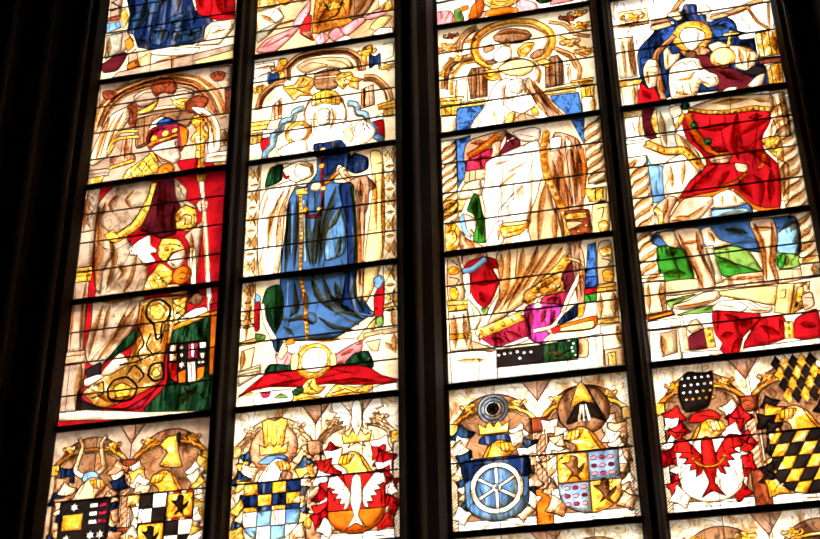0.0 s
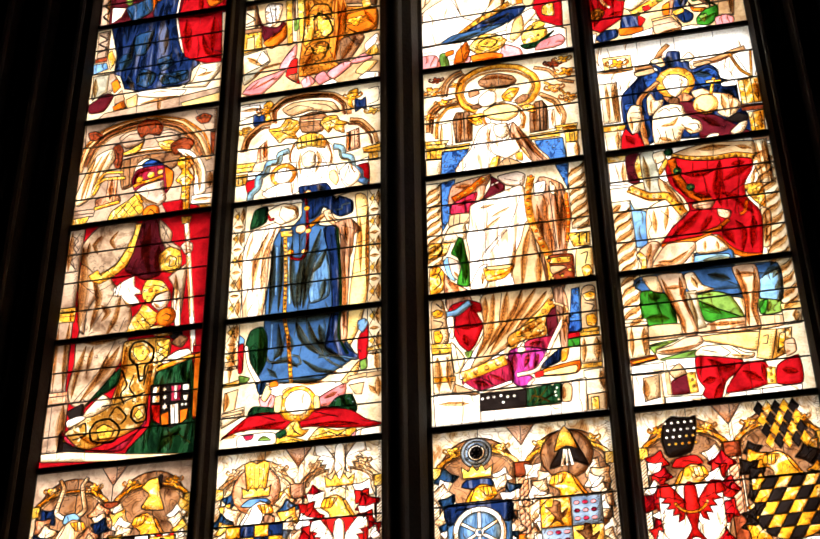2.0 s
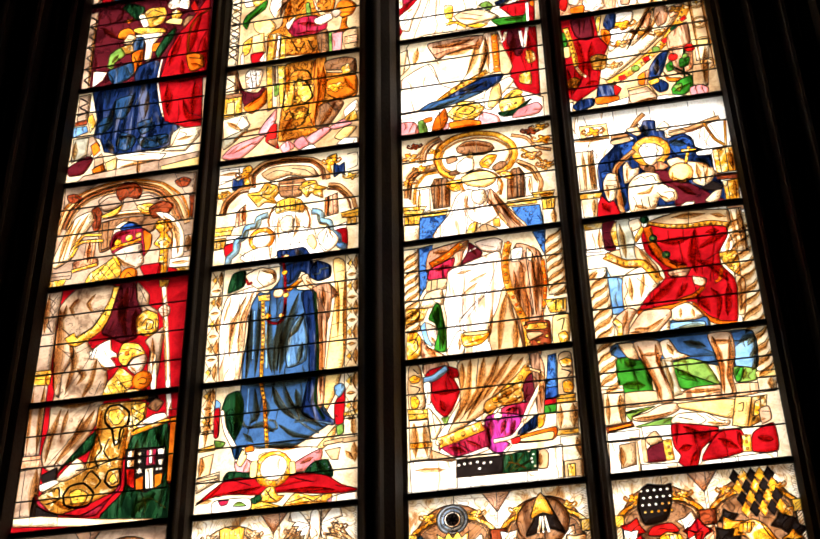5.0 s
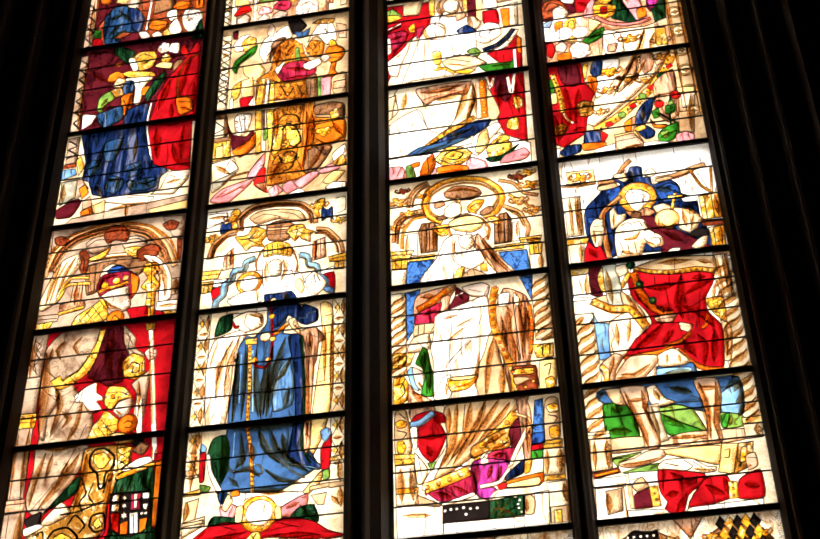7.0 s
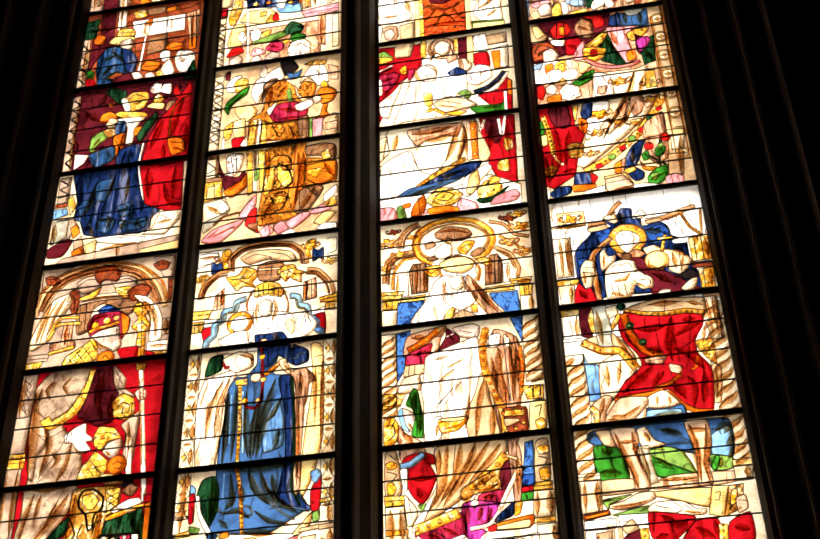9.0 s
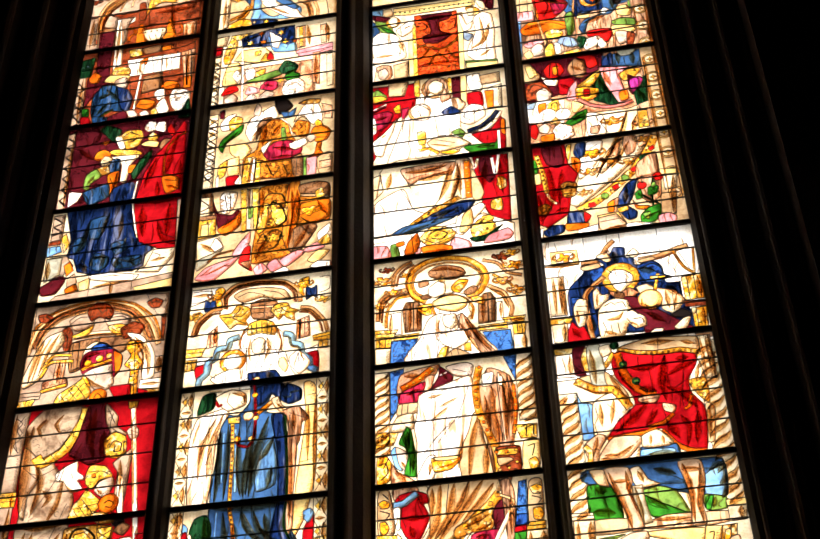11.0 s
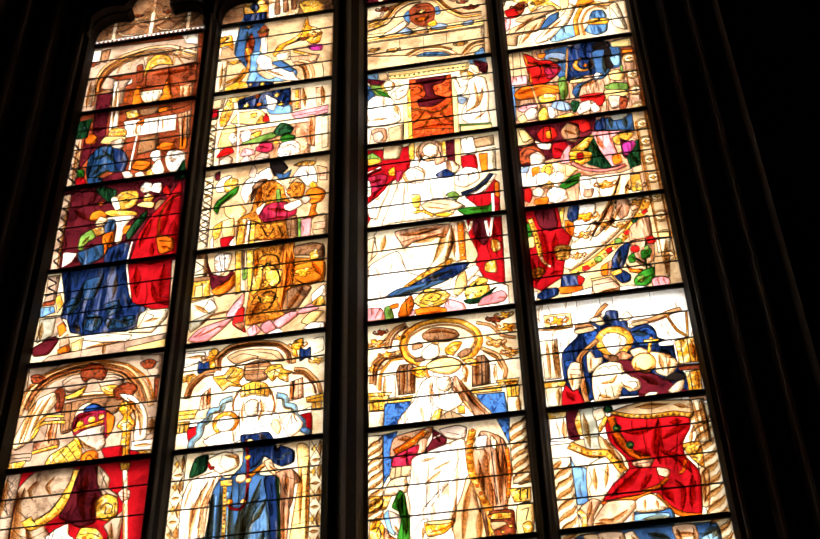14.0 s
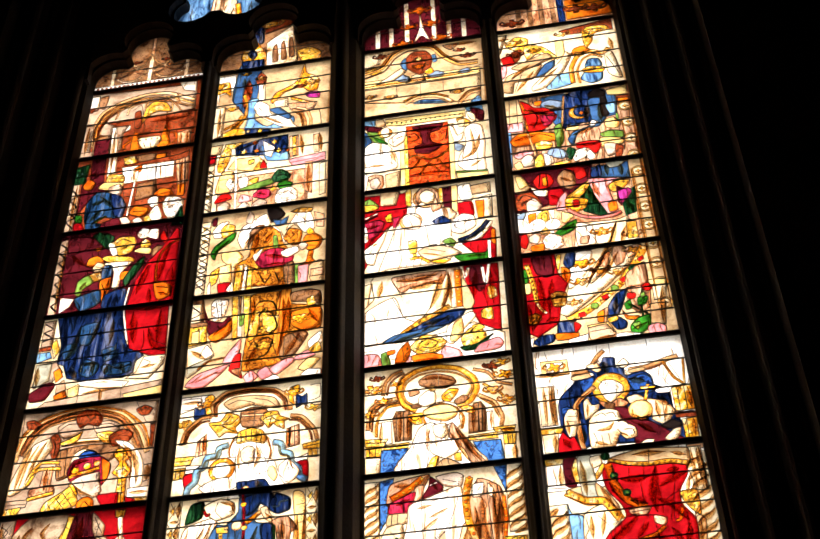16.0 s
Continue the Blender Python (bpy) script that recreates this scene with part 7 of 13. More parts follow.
piece(4, "pearl", (31.7, 200.2), (36, 206.3), (43.7, 208.9), (51, 206.2), (52.9, 198.4), (60.5, 191.8), (60.6, 184.7), (53.7, 183.3), (49.9, 187.6), (46.3, 179.2), (38.8, 178.8), (31.5, 178.3), (30.4, 188))
stroke(4, (35.7, 203.6), (40.4, 206), (43, 203.1), width=0.81)
stroke(4, (43.2, 204.9), (47.7, 205.4), (49.3, 201), width=0.81)
stroke(4, (49.6, 197.2), (54.1, 198.2), (56.5, 194.1), width=0.81)
stroke(4, (53.2, 191), (58.3, 191), (59.2, 187.2), width=0.81)
stroke(4, (49, 191.8), (51.4, 187.7), width=0.68)
stroke(4, (33.6, 191), (35.2, 185.3), (33.2, 180.2), width=0.68)
stroke(4, (38.4, 188.3), (39, 180.9), width=0.68)
stroke(4, (42.9, 189.3), (43.4, 181), width=0.68)
stroke(4, (33.7, 198.4), (36.8, 199.6), width=0.68)
soft(4, 3, 2, (36, 192.4), (43.3, 192.9), (47.5, 197.6))
soft(4, 3, 2, (33.6, 183.7), (41.9, 180.4))
soft(4, 2, 2, (50.1, 188.9), (55.4, 185.1))
piece(4, "pearl", (16, 205.1), (19.6, 211.7), (25.7, 210.2), (25.5, 201.4), (21.7, 189.2), (18.1, 189), (16, 197.6))
stroke(4, (18.3, 206), (24.9, 205.6), width=0.61)
stroke(4, (17.2, 202.4), (24, 201.1), width=0.61)
soft(4, 2, 2, (18, 203.2), (18.3, 191.1))
piece(4, "ruby", (10.4, 185.8), (14.2, 194.6), (18, 188.8), (21.4, 189.6), (24.5, 177.8), (10.4, 177.6))
soft(4, 4, 2, (13.7, 189.2), (18.7, 181))
fluted(4, "pearl", 0, 12, 200, 232)
piece(4, "straw", (-0.5, 198.3), (14.8, 197.3), (12.9, 193.1), (-0.4, 193.7), curve=False)
piece(4, "pearl", (0.8, 193.5), (11.4, 193.3), (10, 178.1), (1.6, 177.6), curve=False)
soft(4, 3, 2, (8.9, 192.9), (7.9, 178.4))
piece(4, "gold", (87.2, 219.3), (99.9, 220.9), (99.8, 200.5), (87.5, 200.6), curve=False)
stroke(4, (90.8, 219), (90.5, 201.2), width=0.68)
stroke(4, (95.3, 220), (95, 201), width=0.68)
soft(4, 3, 2, (97.4, 219.5), (97.8, 200.8))
piece(4, "russet", (86.7, 199.9), (101, 199.3), (100.6, 194.4), (86.8, 195.3), curve=False)
piece(4, "gold", (90.1, 193.7), (99.7, 194.1), (98.9, 178.8), (90.2, 179.2), curve=False)
stroke(4, (92.9, 193.5), (92.7, 179.3), width=0.68)
soft(4, 3, 2, (97.2, 193.6), (96.5, 179.3))
piece(4, "white", (-2.1, 219.3), (1.3, 219.2), (1.2, 198), (-1, 197.9), curve=False)
piece(4, "straw", (0.5, 174.3), (13, 173.9), (12.6, 169.5), (0.8, 169.4), curve=False)
piece(4, "white", (0.8, 169.4), (12.6, 169.5), (11.7, 151.5), (0.7, 152.5), curve=False)
soft(4, 3, 2, (10.2, 169), (9.3, 152.3))
piece(4, "rose", (89.4, 174), (100.9, 174), (101, 170.4), (90.3, 170.2), curve=False)
fluted(4, "pearl", 87, 98, 140, 172)
piece(4, "maroon", (12.1, 172.8), (20.5, 173.8), (17.5, 161.5), (19, 152.4), (12.3, 153.2))
piece(4, "straw", (18.3, 155.7), (16.8, 165.1), (20.1, 173), (22.7, 167.7), (22.1, 155.4))
piece(4, "straw", (29.6, 157.2), (36.4, 167.4), (37.3, 163.3), (32.2, 155.9))
piece(4, "wash", (12, 149.7), (21.8, 151.9), (30.8, 143), (42.8, 127.3), (29.8, 136.6), (16.2, 142.4))
piece(4, "grey", (20.8, 173), (29.6, 173.6), (30.7, 142.5), (22, 142.8))
soft(4, 4, 2, (22.8, 171.2), (24.3, 144.5))
stroke(4, (21.9, 152.8), (30.1, 152.6), width=0.68)
piece(4, "wash", (30.2, 153.6), (35.6, 147.8), (42.4, 136.2), (43, 127.3), (30.8, 143))
soft(4, 3, 2, (32.7, 150), (40.6, 133.1))
piece(4, "sky", (11.4, 139.7), (14.1, 132.4), (20.8, 129.6), (19.4, 109.2), (19.5, 106.2), (12.5, 105.7), (12.1, 115.7))
piece(4, "pearl", (20.7, 131), (34.1, 137.6), (42.6, 123.9), (29.6, 107.6), (19.5, 106.2))
soft(4, 3, 2, (24.9, 130.6), (24.5, 113.8))
soft(4, 3, 2, (33.6, 132.6), (30.1, 114.5))
stroke(4, (21.8, 127.7), (22.7, 120.8), (20.3, 116.1), (21.2, 109.3), width=0.61)
stroke(4, (29.1, 129.9), (35.2, 122.1), width=0.54)
ribbon(4, "straw", 5.5, (11.6, 148.8), (23.2, 141.2), (34.6, 139.3), (42.8, 125.1))
beads(4, "oldgold", 0.8, 4, (12.2, 147.6), (23.2, 140.9), (34.5, 138.6), (42.6, 125.6))
soft(4, 2, 2, (12.3, 145.7), (22.9, 138.7), (34, 136.8))
piece(4, "pearl", (28.7, 172), (35.3, 173.5), (36.3, 167), (30, 164.2))
piece(4, "white", (80.9, 143.1), (88.3, 154.2), (90.4, 139.7), (82.7, 135.9))
soft(4, 3, 2, (87.6, 150.9), (84.3, 137.7))
piece(4, "straw", (79.8, 139.8), (90.9, 140.5), (90.6, 122.7), (84.4, 128.8))
beads(4, "oldgold", 0.8, 5, (81.5, 137.3), (89.5, 126.6))
piece(4, "wash", (87.5, 121.9), (92.8, 119.3), (89.4, 96.5), (84.6, 97.3))
soft(4, 3, 2, (89.3, 119.9), (86.6, 97.3))
piece(4, "wash", (40.6, 169.5), (54, 173.7), (65.5, 174.6), (89.2, 172.1), (90.7, 166.1), (89, 159.4), (63.9, 161.8))
soft(4, 4, 2, (55.1, 170.8), (76.3, 170.5))
soft(4, 3, 2, (79, 170), (88.4, 166.5))
stroke(4, (66.2, 174.1), (64.8, 163.7), width=0.54)
ribbon(4, "straw", 3.6, (39.8, 168.7), (51.5, 164.8), (64, 163), (78.4, 163.4), (89.6, 160.1))
beads(4, "oldgold", 0.8, 3.5, (40.5, 168.4), (51.5, 164.7), (64, 162.8), (78.4, 163.2), (88.9, 160.3))
piece(4, "ruby", (35.3, 160.1), (40.4, 167.7), (49.9, 163.9), (63.8, 161.4), (77.9, 161.4), (87.6, 158.7), (86.5, 151.1), (80.7, 141.4), (80.7, 131.5), (86.4, 122.1), (87.2, 113.6), (83.9, 90.9), (74.9, 90.7), (66.6, 96.9), (59.7, 108.1), (40.7, 107.5), (29.2, 106), (26.3, 104.8), (34.6, 116.8), (45.8, 126.8), (44.1, 136), (36.7, 147.6))
soft(4, 6, 3, (68.6, 160.4), (65.1, 141), (65, 127.3))
soft(4, 5, 3, (45.9, 153.8), (55.7, 153), (65.8, 154.7))
soft(4, 5, 3, (68.7, 145.5), (79.3, 151.5), (86.7, 154.5))
soft(4, 6, 3, (66.3, 137.3), (76.4, 130.5), (83, 119.3))
soft(4, 5, 3, (49.7, 138.4), (60.4, 134.9))
soft(4, 5, 3, (53.9, 127.5), (44.3, 117.3), (32.2, 108.4))
soft(4, 5, 3, (63.2, 114.2), (69.5, 100))
soft(4, 5, 3, (82.8, 117.7), (78.9, 95.2))
soft(4, 4, 3, (71.7, 116.1), (75.9, 107.2), (72.6, 93))
soft(4, 4, 3, (38.7, 152.5), (46.7, 137.2))
soft(4, 4, 3, (74.4, 156.7), (82.9, 157))
soft(4, 4, 2, (58.7, 121.6), (50.5, 111.3))
stroke(4, (80.7, 141.7), (71.7, 136.4), width=0.68)
stroke(4, (46.9, 127), (62, 126.1), width=0.68)
ribbon(4, "orange", 5, (39.5, 166.4), (42.1, 151.5), (48.3, 138.7), (58.9, 131.8))
stroke(4, (41.4, 164.3), (44.2, 151.5), (50, 141), width=0.54)
stroke(4, (49.9, 140.1), (54.6, 133.3), width=0.54)
disc(4, "forest", 42.3, 157.1, 2.6, THIN)
disc(4, "forest", 48.7, 143.8, 2.6, THIN)
disc(4, "moss", 42.3, 157.1, 1.2, THIN)
disc(4, "moss", 48.7, 143.8, 1.2, THIN)
piece(4, "cloak", (48.6, 131.4), (61.8, 132.5), (58.3, 126.8), (49.8, 127.8))
stroke(4, (50, 129.8), (59.8, 130.2), width=0.68)
piece(4, "rose", (62.7, 126), (70.2, 123.1), (68.1, 118.1), (62.7, 120.6))
ribbon(4, "orange", 2.6, (51.7, 109.9), (61.6, 112.5), (68.1, 117.6))
ribbon(4, "orange", 2, (75, 120.3), (77.9, 121.5), (80.4, 129.5))
disc(4, "forest", 38.5, 172, 3, THIN)
ribbon(4, "orange", 3.6, (26.9, 104.4), (40.2, 105.6), (49.9, 106.4), (57.3, 108.5))
ribbon(4, "orange", 3.4, (59.6, 107), (66.6, 96.5), (75, 91.2), (83.8, 89.8))
piece(4, "gown", (44.3, 96.7), (66.6, 96.9), (66.4, 85.2), (41.2, 85.9))
piece(4, "gown", (12, 85.4), (65.1, 85.4), (91.5, 83.7), (90.5, 59.6), (77.2, 60), (62.4, 65.2), (11.5, 75.8))
soft(4, 5, 2, (49.4, 91.4), (65.6, 91.3))
soft(4, 5, 2, (50.8, 81.5), (63.6, 76.4))
piece(4, "sky", (79.2, 73.8), (90.9, 79.5), (89.2, 59.8), (78.7, 61.3))
piece(4, "sky", (45.8, 95.2), (64.6, 93.9), (64, 89.2), (43.8, 89.8))
soft(4, 4, 2, (82.3, 76.8), (91, 81.8))
piece(4, "skin", (12.1, 101.8), (21.2, 109), (26.7, 106.4), (21.3, 97.4), (20.1, 89.9), (15, 89.8))
soft(4, 3, 2, (21, 107.3), (16.7, 93.2))
ribbon(4, "straw", 3.6, (12.5, 101.7), (16, 96.5), (14.4, 88.3))
piece(4, "pearl", (34.4, 91.8), (44.6, 97), (44.1, 90.6), (38, 87.2))
piece(4, "pearl", (46.9, 104.6), (57.2, 108.2), (65.5, 98.3), (60.8, 95.8), (47.3, 96.3))
soft(4, 2, 2, (52.4, 104.8), (51.5, 97.6))
soft(4, 2, 2, (59.1, 103.8), (59.6, 97.1))
piece(4, "skin", (19.6, 90.8), (22.7, 97.2), (30.5, 105.8), (45.6, 105.1), (46.6, 100), (38.8, 91.4), (31.3, 88.2), (23.1, 88.6))
soft(4, 4, 2, (23.7, 93.7), (31.8, 92.5), (42.1, 99.1))
soft(4, 3, 2, (20.7, 91.7), (30.1, 89.5))
piece(4, "green", (11, 74.3), (18.9, 75.1), (26.8, 70.7), (30, 51.2), (13.7, 51.9), (10.7, 55.7))
soft(4, 6, 2, (12.9, 57), (26.1, 55.1))
soft(4, 6, 2, (15.9, 72.3), (22.4, 69.8))
piece(4, "moss", (42.4, 68.1), (53.4, 70), (62.4, 65.5), (68.2, 50.4), (55.3, 53.8), (46.9, 61.2))
piece(4, "green", (43.2, 65.2), (53.3, 58.7), (68.1, 49.7), (46.9, 50.3), (44, 58.8))
soft(4, 4, 2, (45.9, 63.2), (55.4, 54.9))
piece(4, "moss", (77.4, 61.5), (89.6, 58.5), (88.6, 51.4), (77.3, 51.5))
piece(4, "green", (77.8, 59.4), (82.5, 60.3), (80, 52.2), (77.1, 51.8))
soft(4, 3, 2, (83.6, 59.3), (81.3, 52))
piece(4, "wash", (13.3, 84.7), (22.6, 84.1), (24.1, 72.7), (17.5, 75.3))
piece(4, "pearl", (37.5, 83.2), (43.1, 84.3), (47.4, 75.3), (53.8, 71.2), (41.3, 69.9), (37.9, 75.1))
soft(4, 3, 2, (41.4, 81.3), (44.4, 72.9))
piece(4, "wash", (13.7, 51.9), (32.4, 51.1), (33, 43), (12.7, 42.7))
piece(4, "tan", (41.1, 46.5), (54.9, 51.1), (88.7, 49.7), (89.3, 43.2), (74.6, 41.9), (43.3, 43.2))
soft(4, 3, 2, (46.6, 48.4), (67.6, 47.8))
piece(4, "cream", (42.9, 41.7), (74.4, 40.7), (71.7, 28.8), (58.1, 33.6), (42.8, 38.7))
ribbon(4, "grey", 6.5, (40.2, 71.9), (40.7, 59.3), (43.1, 46.6))
soft(4, 3, 2, (38.7, 70.6), (41.4, 46.8))
piece(4, "skin", (22, 84.7), (36.3, 84.5), (38.2, 75.4), (36.1, 69.1), (39.7, 54.4), (41, 43.5), (32.8, 43.1), (31.6, 54), (27.5, 67.1))
soft(4, 4, 3, (24.5, 82.3), (28.9, 67.3), (33.2, 52.6), (34.1, 43.2))
soft(4, 3, 3, (34.7, 82.3), (35.4, 71.1), (38.2, 55))
soft(4, 3, 2, (25.8, 75.6), (36.6, 75.6))
piece(4, "skin", (65.4, 84.6), (78.7, 84.5), (79.6, 70.5), (75.9, 55.5), (76.3, 43.2), (68.2, 42.8), (69.2, 59.6), (68.1, 70.7))
soft(4, 5, 3, (67.8, 82.9), (69.7, 67.6), (69.7, 44.4))
soft(4, 4, 3, (77.7, 82.2), (76.8, 68.1), (74, 56.1), (74.8, 43.7))
soft(4, 4, 2, (66.6, 79.1), (78.5, 78.1))
piece(4, "skin", (16.7, 36.1), (25.6, 38.3), (32.9, 41.8), (41.9, 42.1), (42.9, 37.4), (34.3, 33.8), (23.5, 32.2), (17.1, 33.8))
soft(4, 2.5, 2, (17.2, 34.8), (27.7, 34.2), (38.6, 36.5))
piece(4, "moss", (13.1, 39.6), (29.9, 41.5), (22.9, 38.6), (16.7, 36.4), (15.7, 33.2))
piece(4, "moss", (18, 29.9), (38.2, 33.5), (37.8, 28.3), (23.1, 28.4))
stroke(4, (13.7, 39.1), (23.1, 40.1), width=0.68)
piece(4, "pearl", (0.1, 57.7), (12.9, 57.3), (13.3, 53), (0.3, 53.1), curve=False)
stroke(4, (0.3, 55.6), (13.3, 55.4), width=0.68)
piece(4, "pearl", (1, 53), (13.3, 52.2), (12.5, 32.4), (0.2, 32.2), curve=False)
soft(4, 4, 2, (11, 51.8), (10.3, 32.7))
soft(4, 3, 2, (3.6, 52.3), (2.6, 33))
piece(4, "russet", (0.6, 31.4), (15.7, 33.5), (16.9, 30), (1.1, 27.5), curve=False)
piece(4, "orange", (2.1, 30.4), (14.9, 32.4), (15.7, 30.5), (2.1, 28.5), curve=False)
piece(4, "white", (1.1, 27.5), (19.3, 27.7), (18.6, 21.1), (0.9, 21.9), curve=False)
piece(4, "white", (1.2, 21.5), (17.3, 21.3), (17.6, 0.3), (0.3, 0.2), curve=False)
piece(4, "wash", (6.9, 19.3), (16.3, 20.3), (15.6, 6.4), (6.7, 4.6), curve=False)
soft(4, 4, 2, (8.1, 18), (8.1, 5.4))
piece(4, "white", (20.6, 29.5), (37.6, 28.8), (36.7, 21.7), (21.1, 22.3), curve=False)
piece(4, "cream", (88.9, 56.7), (100.8, 56.9), (100.2, 52.7), (88.9, 52.9), curve=False)
piece(4, "pearl", (89.1, 52.4), (100.1, 52.4), (98.7, 43.4), (89, 43), curve=False)
soft(4, 4, 2, (96.8, 52.1), (96.2, 43.8))
piece(4, "cream", (75.2, 41.8), (84.4, 40.9), (79, 21.9), (70.8, 24.4), curve=False)
piece(4, "oldgold", (84.4, 40.9), (92.8, 41.2), (89.9, 26.3), (79, 21.9), curve=False)
stroke(4, (76.5, 37.4), (79.2, 37.8), (77.8, 32.7), (75.6, 33), width=0.68)
piece(4, "gold", (85.6, 37.7), (88.8, 38), (87, 30), (83.6, 29))
piece(4, "skin", (87.1, 32.7), (92.7, 34), (93, 26.2), (87.3, 23.7))
stroke(4, (88.5, 31.3), (92.8, 30.7), width=0.54)
piece(4, "pearl", (37.7, 31.8), (42.4, 35.2), (52.8, 34.9), (58.1, 33.9), (65.2, 28.4), (70.2, 27.8), (68.5, 24.7), (51.5, 25.5), (38.9, 28.6))
stroke(4, (52.6, 33.9), (57.3, 29.5), (53.1, 27.1), width=0.68)
stroke(4, (57.7, 32.4), (62.3, 28.1), width=0.68)
stroke(4, (42.1, 33), (49.6, 30.5), width=0.68)
soft(4, 2, 2, (57.1, 28), (67.1, 25.9))
piece(4, "ruby", (37.7, 29.1), (51.8, 27.2), (63.2, 23.9), (60.9, 18.3), (52.6, 12), (48.3, 0.9), (43.1, 0.1), (38.6, 5), (40.4, 9.2), (37.3, 15.4))
soft(4, 5, 3, (43.9, 26.8), (53.4, 19.6), (58.8, 21.8))
soft(4, 4, 3, (39.5, 12.5), (47.5, 14.4))
soft(4, 3, 2, (44.6, 1.7), (49.7, 11.2))
piece(4, "ruby", (62.6, 21), (75.4, 21.1), (75, 7.7), (51.4, 4.9))
soft(4, 5, 2, (62, 17), (72.5, 9.8))
soft(4, 3, 2, (74, 19.9), (73.7, 9.6))
piece(4, "maroon", (23, 15.8), (33.8, 19.1), (33.9, 7.3), (20.7, 7.2))
piece(4, "ruby", (81.4, 18.6), (93.6, 23.5), (93.5, 6.8), (79.7, 7.1))
soft(4, 5, 2, (83.5, 15.7), (92, 13.1))
ribbon(4, "straw", 5, (33.9, 19.6), (34.5, 7))
ribbon(4, "straw", 5, (77.5, 17.6), (76.8, 7.5))
beads(4, "oldgold", 0.9, 4, (34.1, 19.1), (34.5, 7.3))
beads(4, "oldgold", 0.9, 4, (77.5, 17.3), (76.8, 7.8))
piece(4, "wash", (22.1, 21.8), (28.1, 26.1), (31.5, 19.4), (24.4, 17.1))
ribbon(4, "wash", 2.6, (20.7, 21.3), (20.9, 7.2))
piece(4, "white", (18, 6.1), (38.6, 5), (43.1, 0.1), (48.6, 0.9), (51.6, 4.6), (92.7, 5.8), (91.8, 0.2), (18, 0.6), curve=False)
stroke(4, (62.3, 5.6), (61.9, -0.5), width=0.54)
stroke(4, (71.2, 5.6), (70.7, -0.8), width=0.54)

# adoration, first light: kneeling courtiers before a draped table
rect(1, "maroon", 0, 101.2, 264.4, 528.9)
rect(1, "pale", 0, 101.2, 264.4, 285)
rect(1, "stone", 0, 101.2, 528.9, 617)
rect(1, "shadow", 0, 101.2, 617, 700)
rect(1, "white", 0, 101.2, 617, 624)
[rect(1, "russet", 2.5 + 4 * i, 4.5 + 4 * i, 618.5, 622.5, THIN) for i in range(24)]
[ring(1, "pale", u, 640, 13, 15.5, 180, 360, THIN) for u in (32, 68)]
[ring(1, "rose", u, 650, 16, 18, 190, 350, THIN) for u in (20, 50, 80)]
[band(1, "pale", [(u, 624), (u, 662)], 3.5, THIN) for u in (16, 50, 84)]
[ring(1, "pale", u, 662, 20, 22, a0, a0 + 75, THIN) for u, a0 in ((28, 285), (72, 180), (50, 200), (50, 265))]
[leaf_scroll(1, "russet", u, 652, 3.5) for u in (36, 64)]
band(1, "rose", [(50, 662), (50, 690)], 3, THIN)
rect(1, "russet", 0, 101.2, 440.7, 617.1)
rect(1, "maroon", 0, 101.2, 352.6, 440.7)
rect(1, "pearl", 0, 101.2, 264.4, 352.6)
piece(1, "mauve", (-3.7, 614.4), (95.9, 609.5), (96.9, 574.7), (34.2, 571.5), (-4.8, 574.3), curve=False)
piece(1, "white", (-4.7, 611.6), (7.5, 611.8), (7.8, 595.8), (-3.6, 595.4), curve=False)
piece(1, "white", (79.8, 614.6), (95.1, 614.1), (95.8, 599.3), (84.8, 603.2), curve=False)
piece(1, "shadow", (8, 608.8), (15.7, 610), (14, 592.9), (8.8, 595.5))
ribbon(1, "pearl", 4, (8.2, 543.8), (7.6, 568.8), (13.8, 587.3), (28.9, 598.3), (49.7, 603.8), (71.4, 601.9), (95.8, 587.7))
ribbon(1, "cream", 2, (11.9, 537.6), (10.4, 565.4), (16.4, 582.4), (30.5, 593.6), (50.3, 598.7), (71.9, 596.8), (95.3, 583))
ribbon(1, "rose", 2, (14.7, 542.5), (14.1, 563.2), (19.4, 578.9), (32, 589), (50.8, 594), (70.4, 591.9), (90.7, 580.3))
soft(1, 3, 2, (10, 540.7), (9, 567.1), (15.1, 584.7), (29.6, 595.8), (50, 601.1))
soft(1, 3, 2, (13.5, 540), (12.2, 564.5), (18, 580.6), (31.3, 591.4), (50.6, 596.4))
leaf_scroll(1, "russet", 1.3, 592.9, 4.5, 40)
ribbon(1, "pearl", 1.8, (25.9, 576.1), (30, 589.4), (39.5, 591.6))
ribbon(1, "pearl", 2, (36.1, 579.5), (37, 587.9), (41.5, 591.2))
ribbon(1, "pearl", 2, (51.9, 584.6), (54.4, 597), (65.8, 598.7), (75.5, 589.4), (75.8, 576.5))
ribbon(1, "pearl", 1.8, (79.3, 600.1), (82.5, 586.4), (95.6, 579.2))
ribbon(1, "pearl", 1.6, (70.1, 594.9), (78.7, 585.8), (85.5, 574.3))
stroke(1, (40.3, 584.3), (47.3, 591.3), (50.9, 576.3), width=0.81)
piece(1, "straw", (50.2, 565.2), (51.9, 584.6), (58.7, 593.1), (70.7, 589), (75.8, 576.5), (64, 579.1), (56.8, 575))
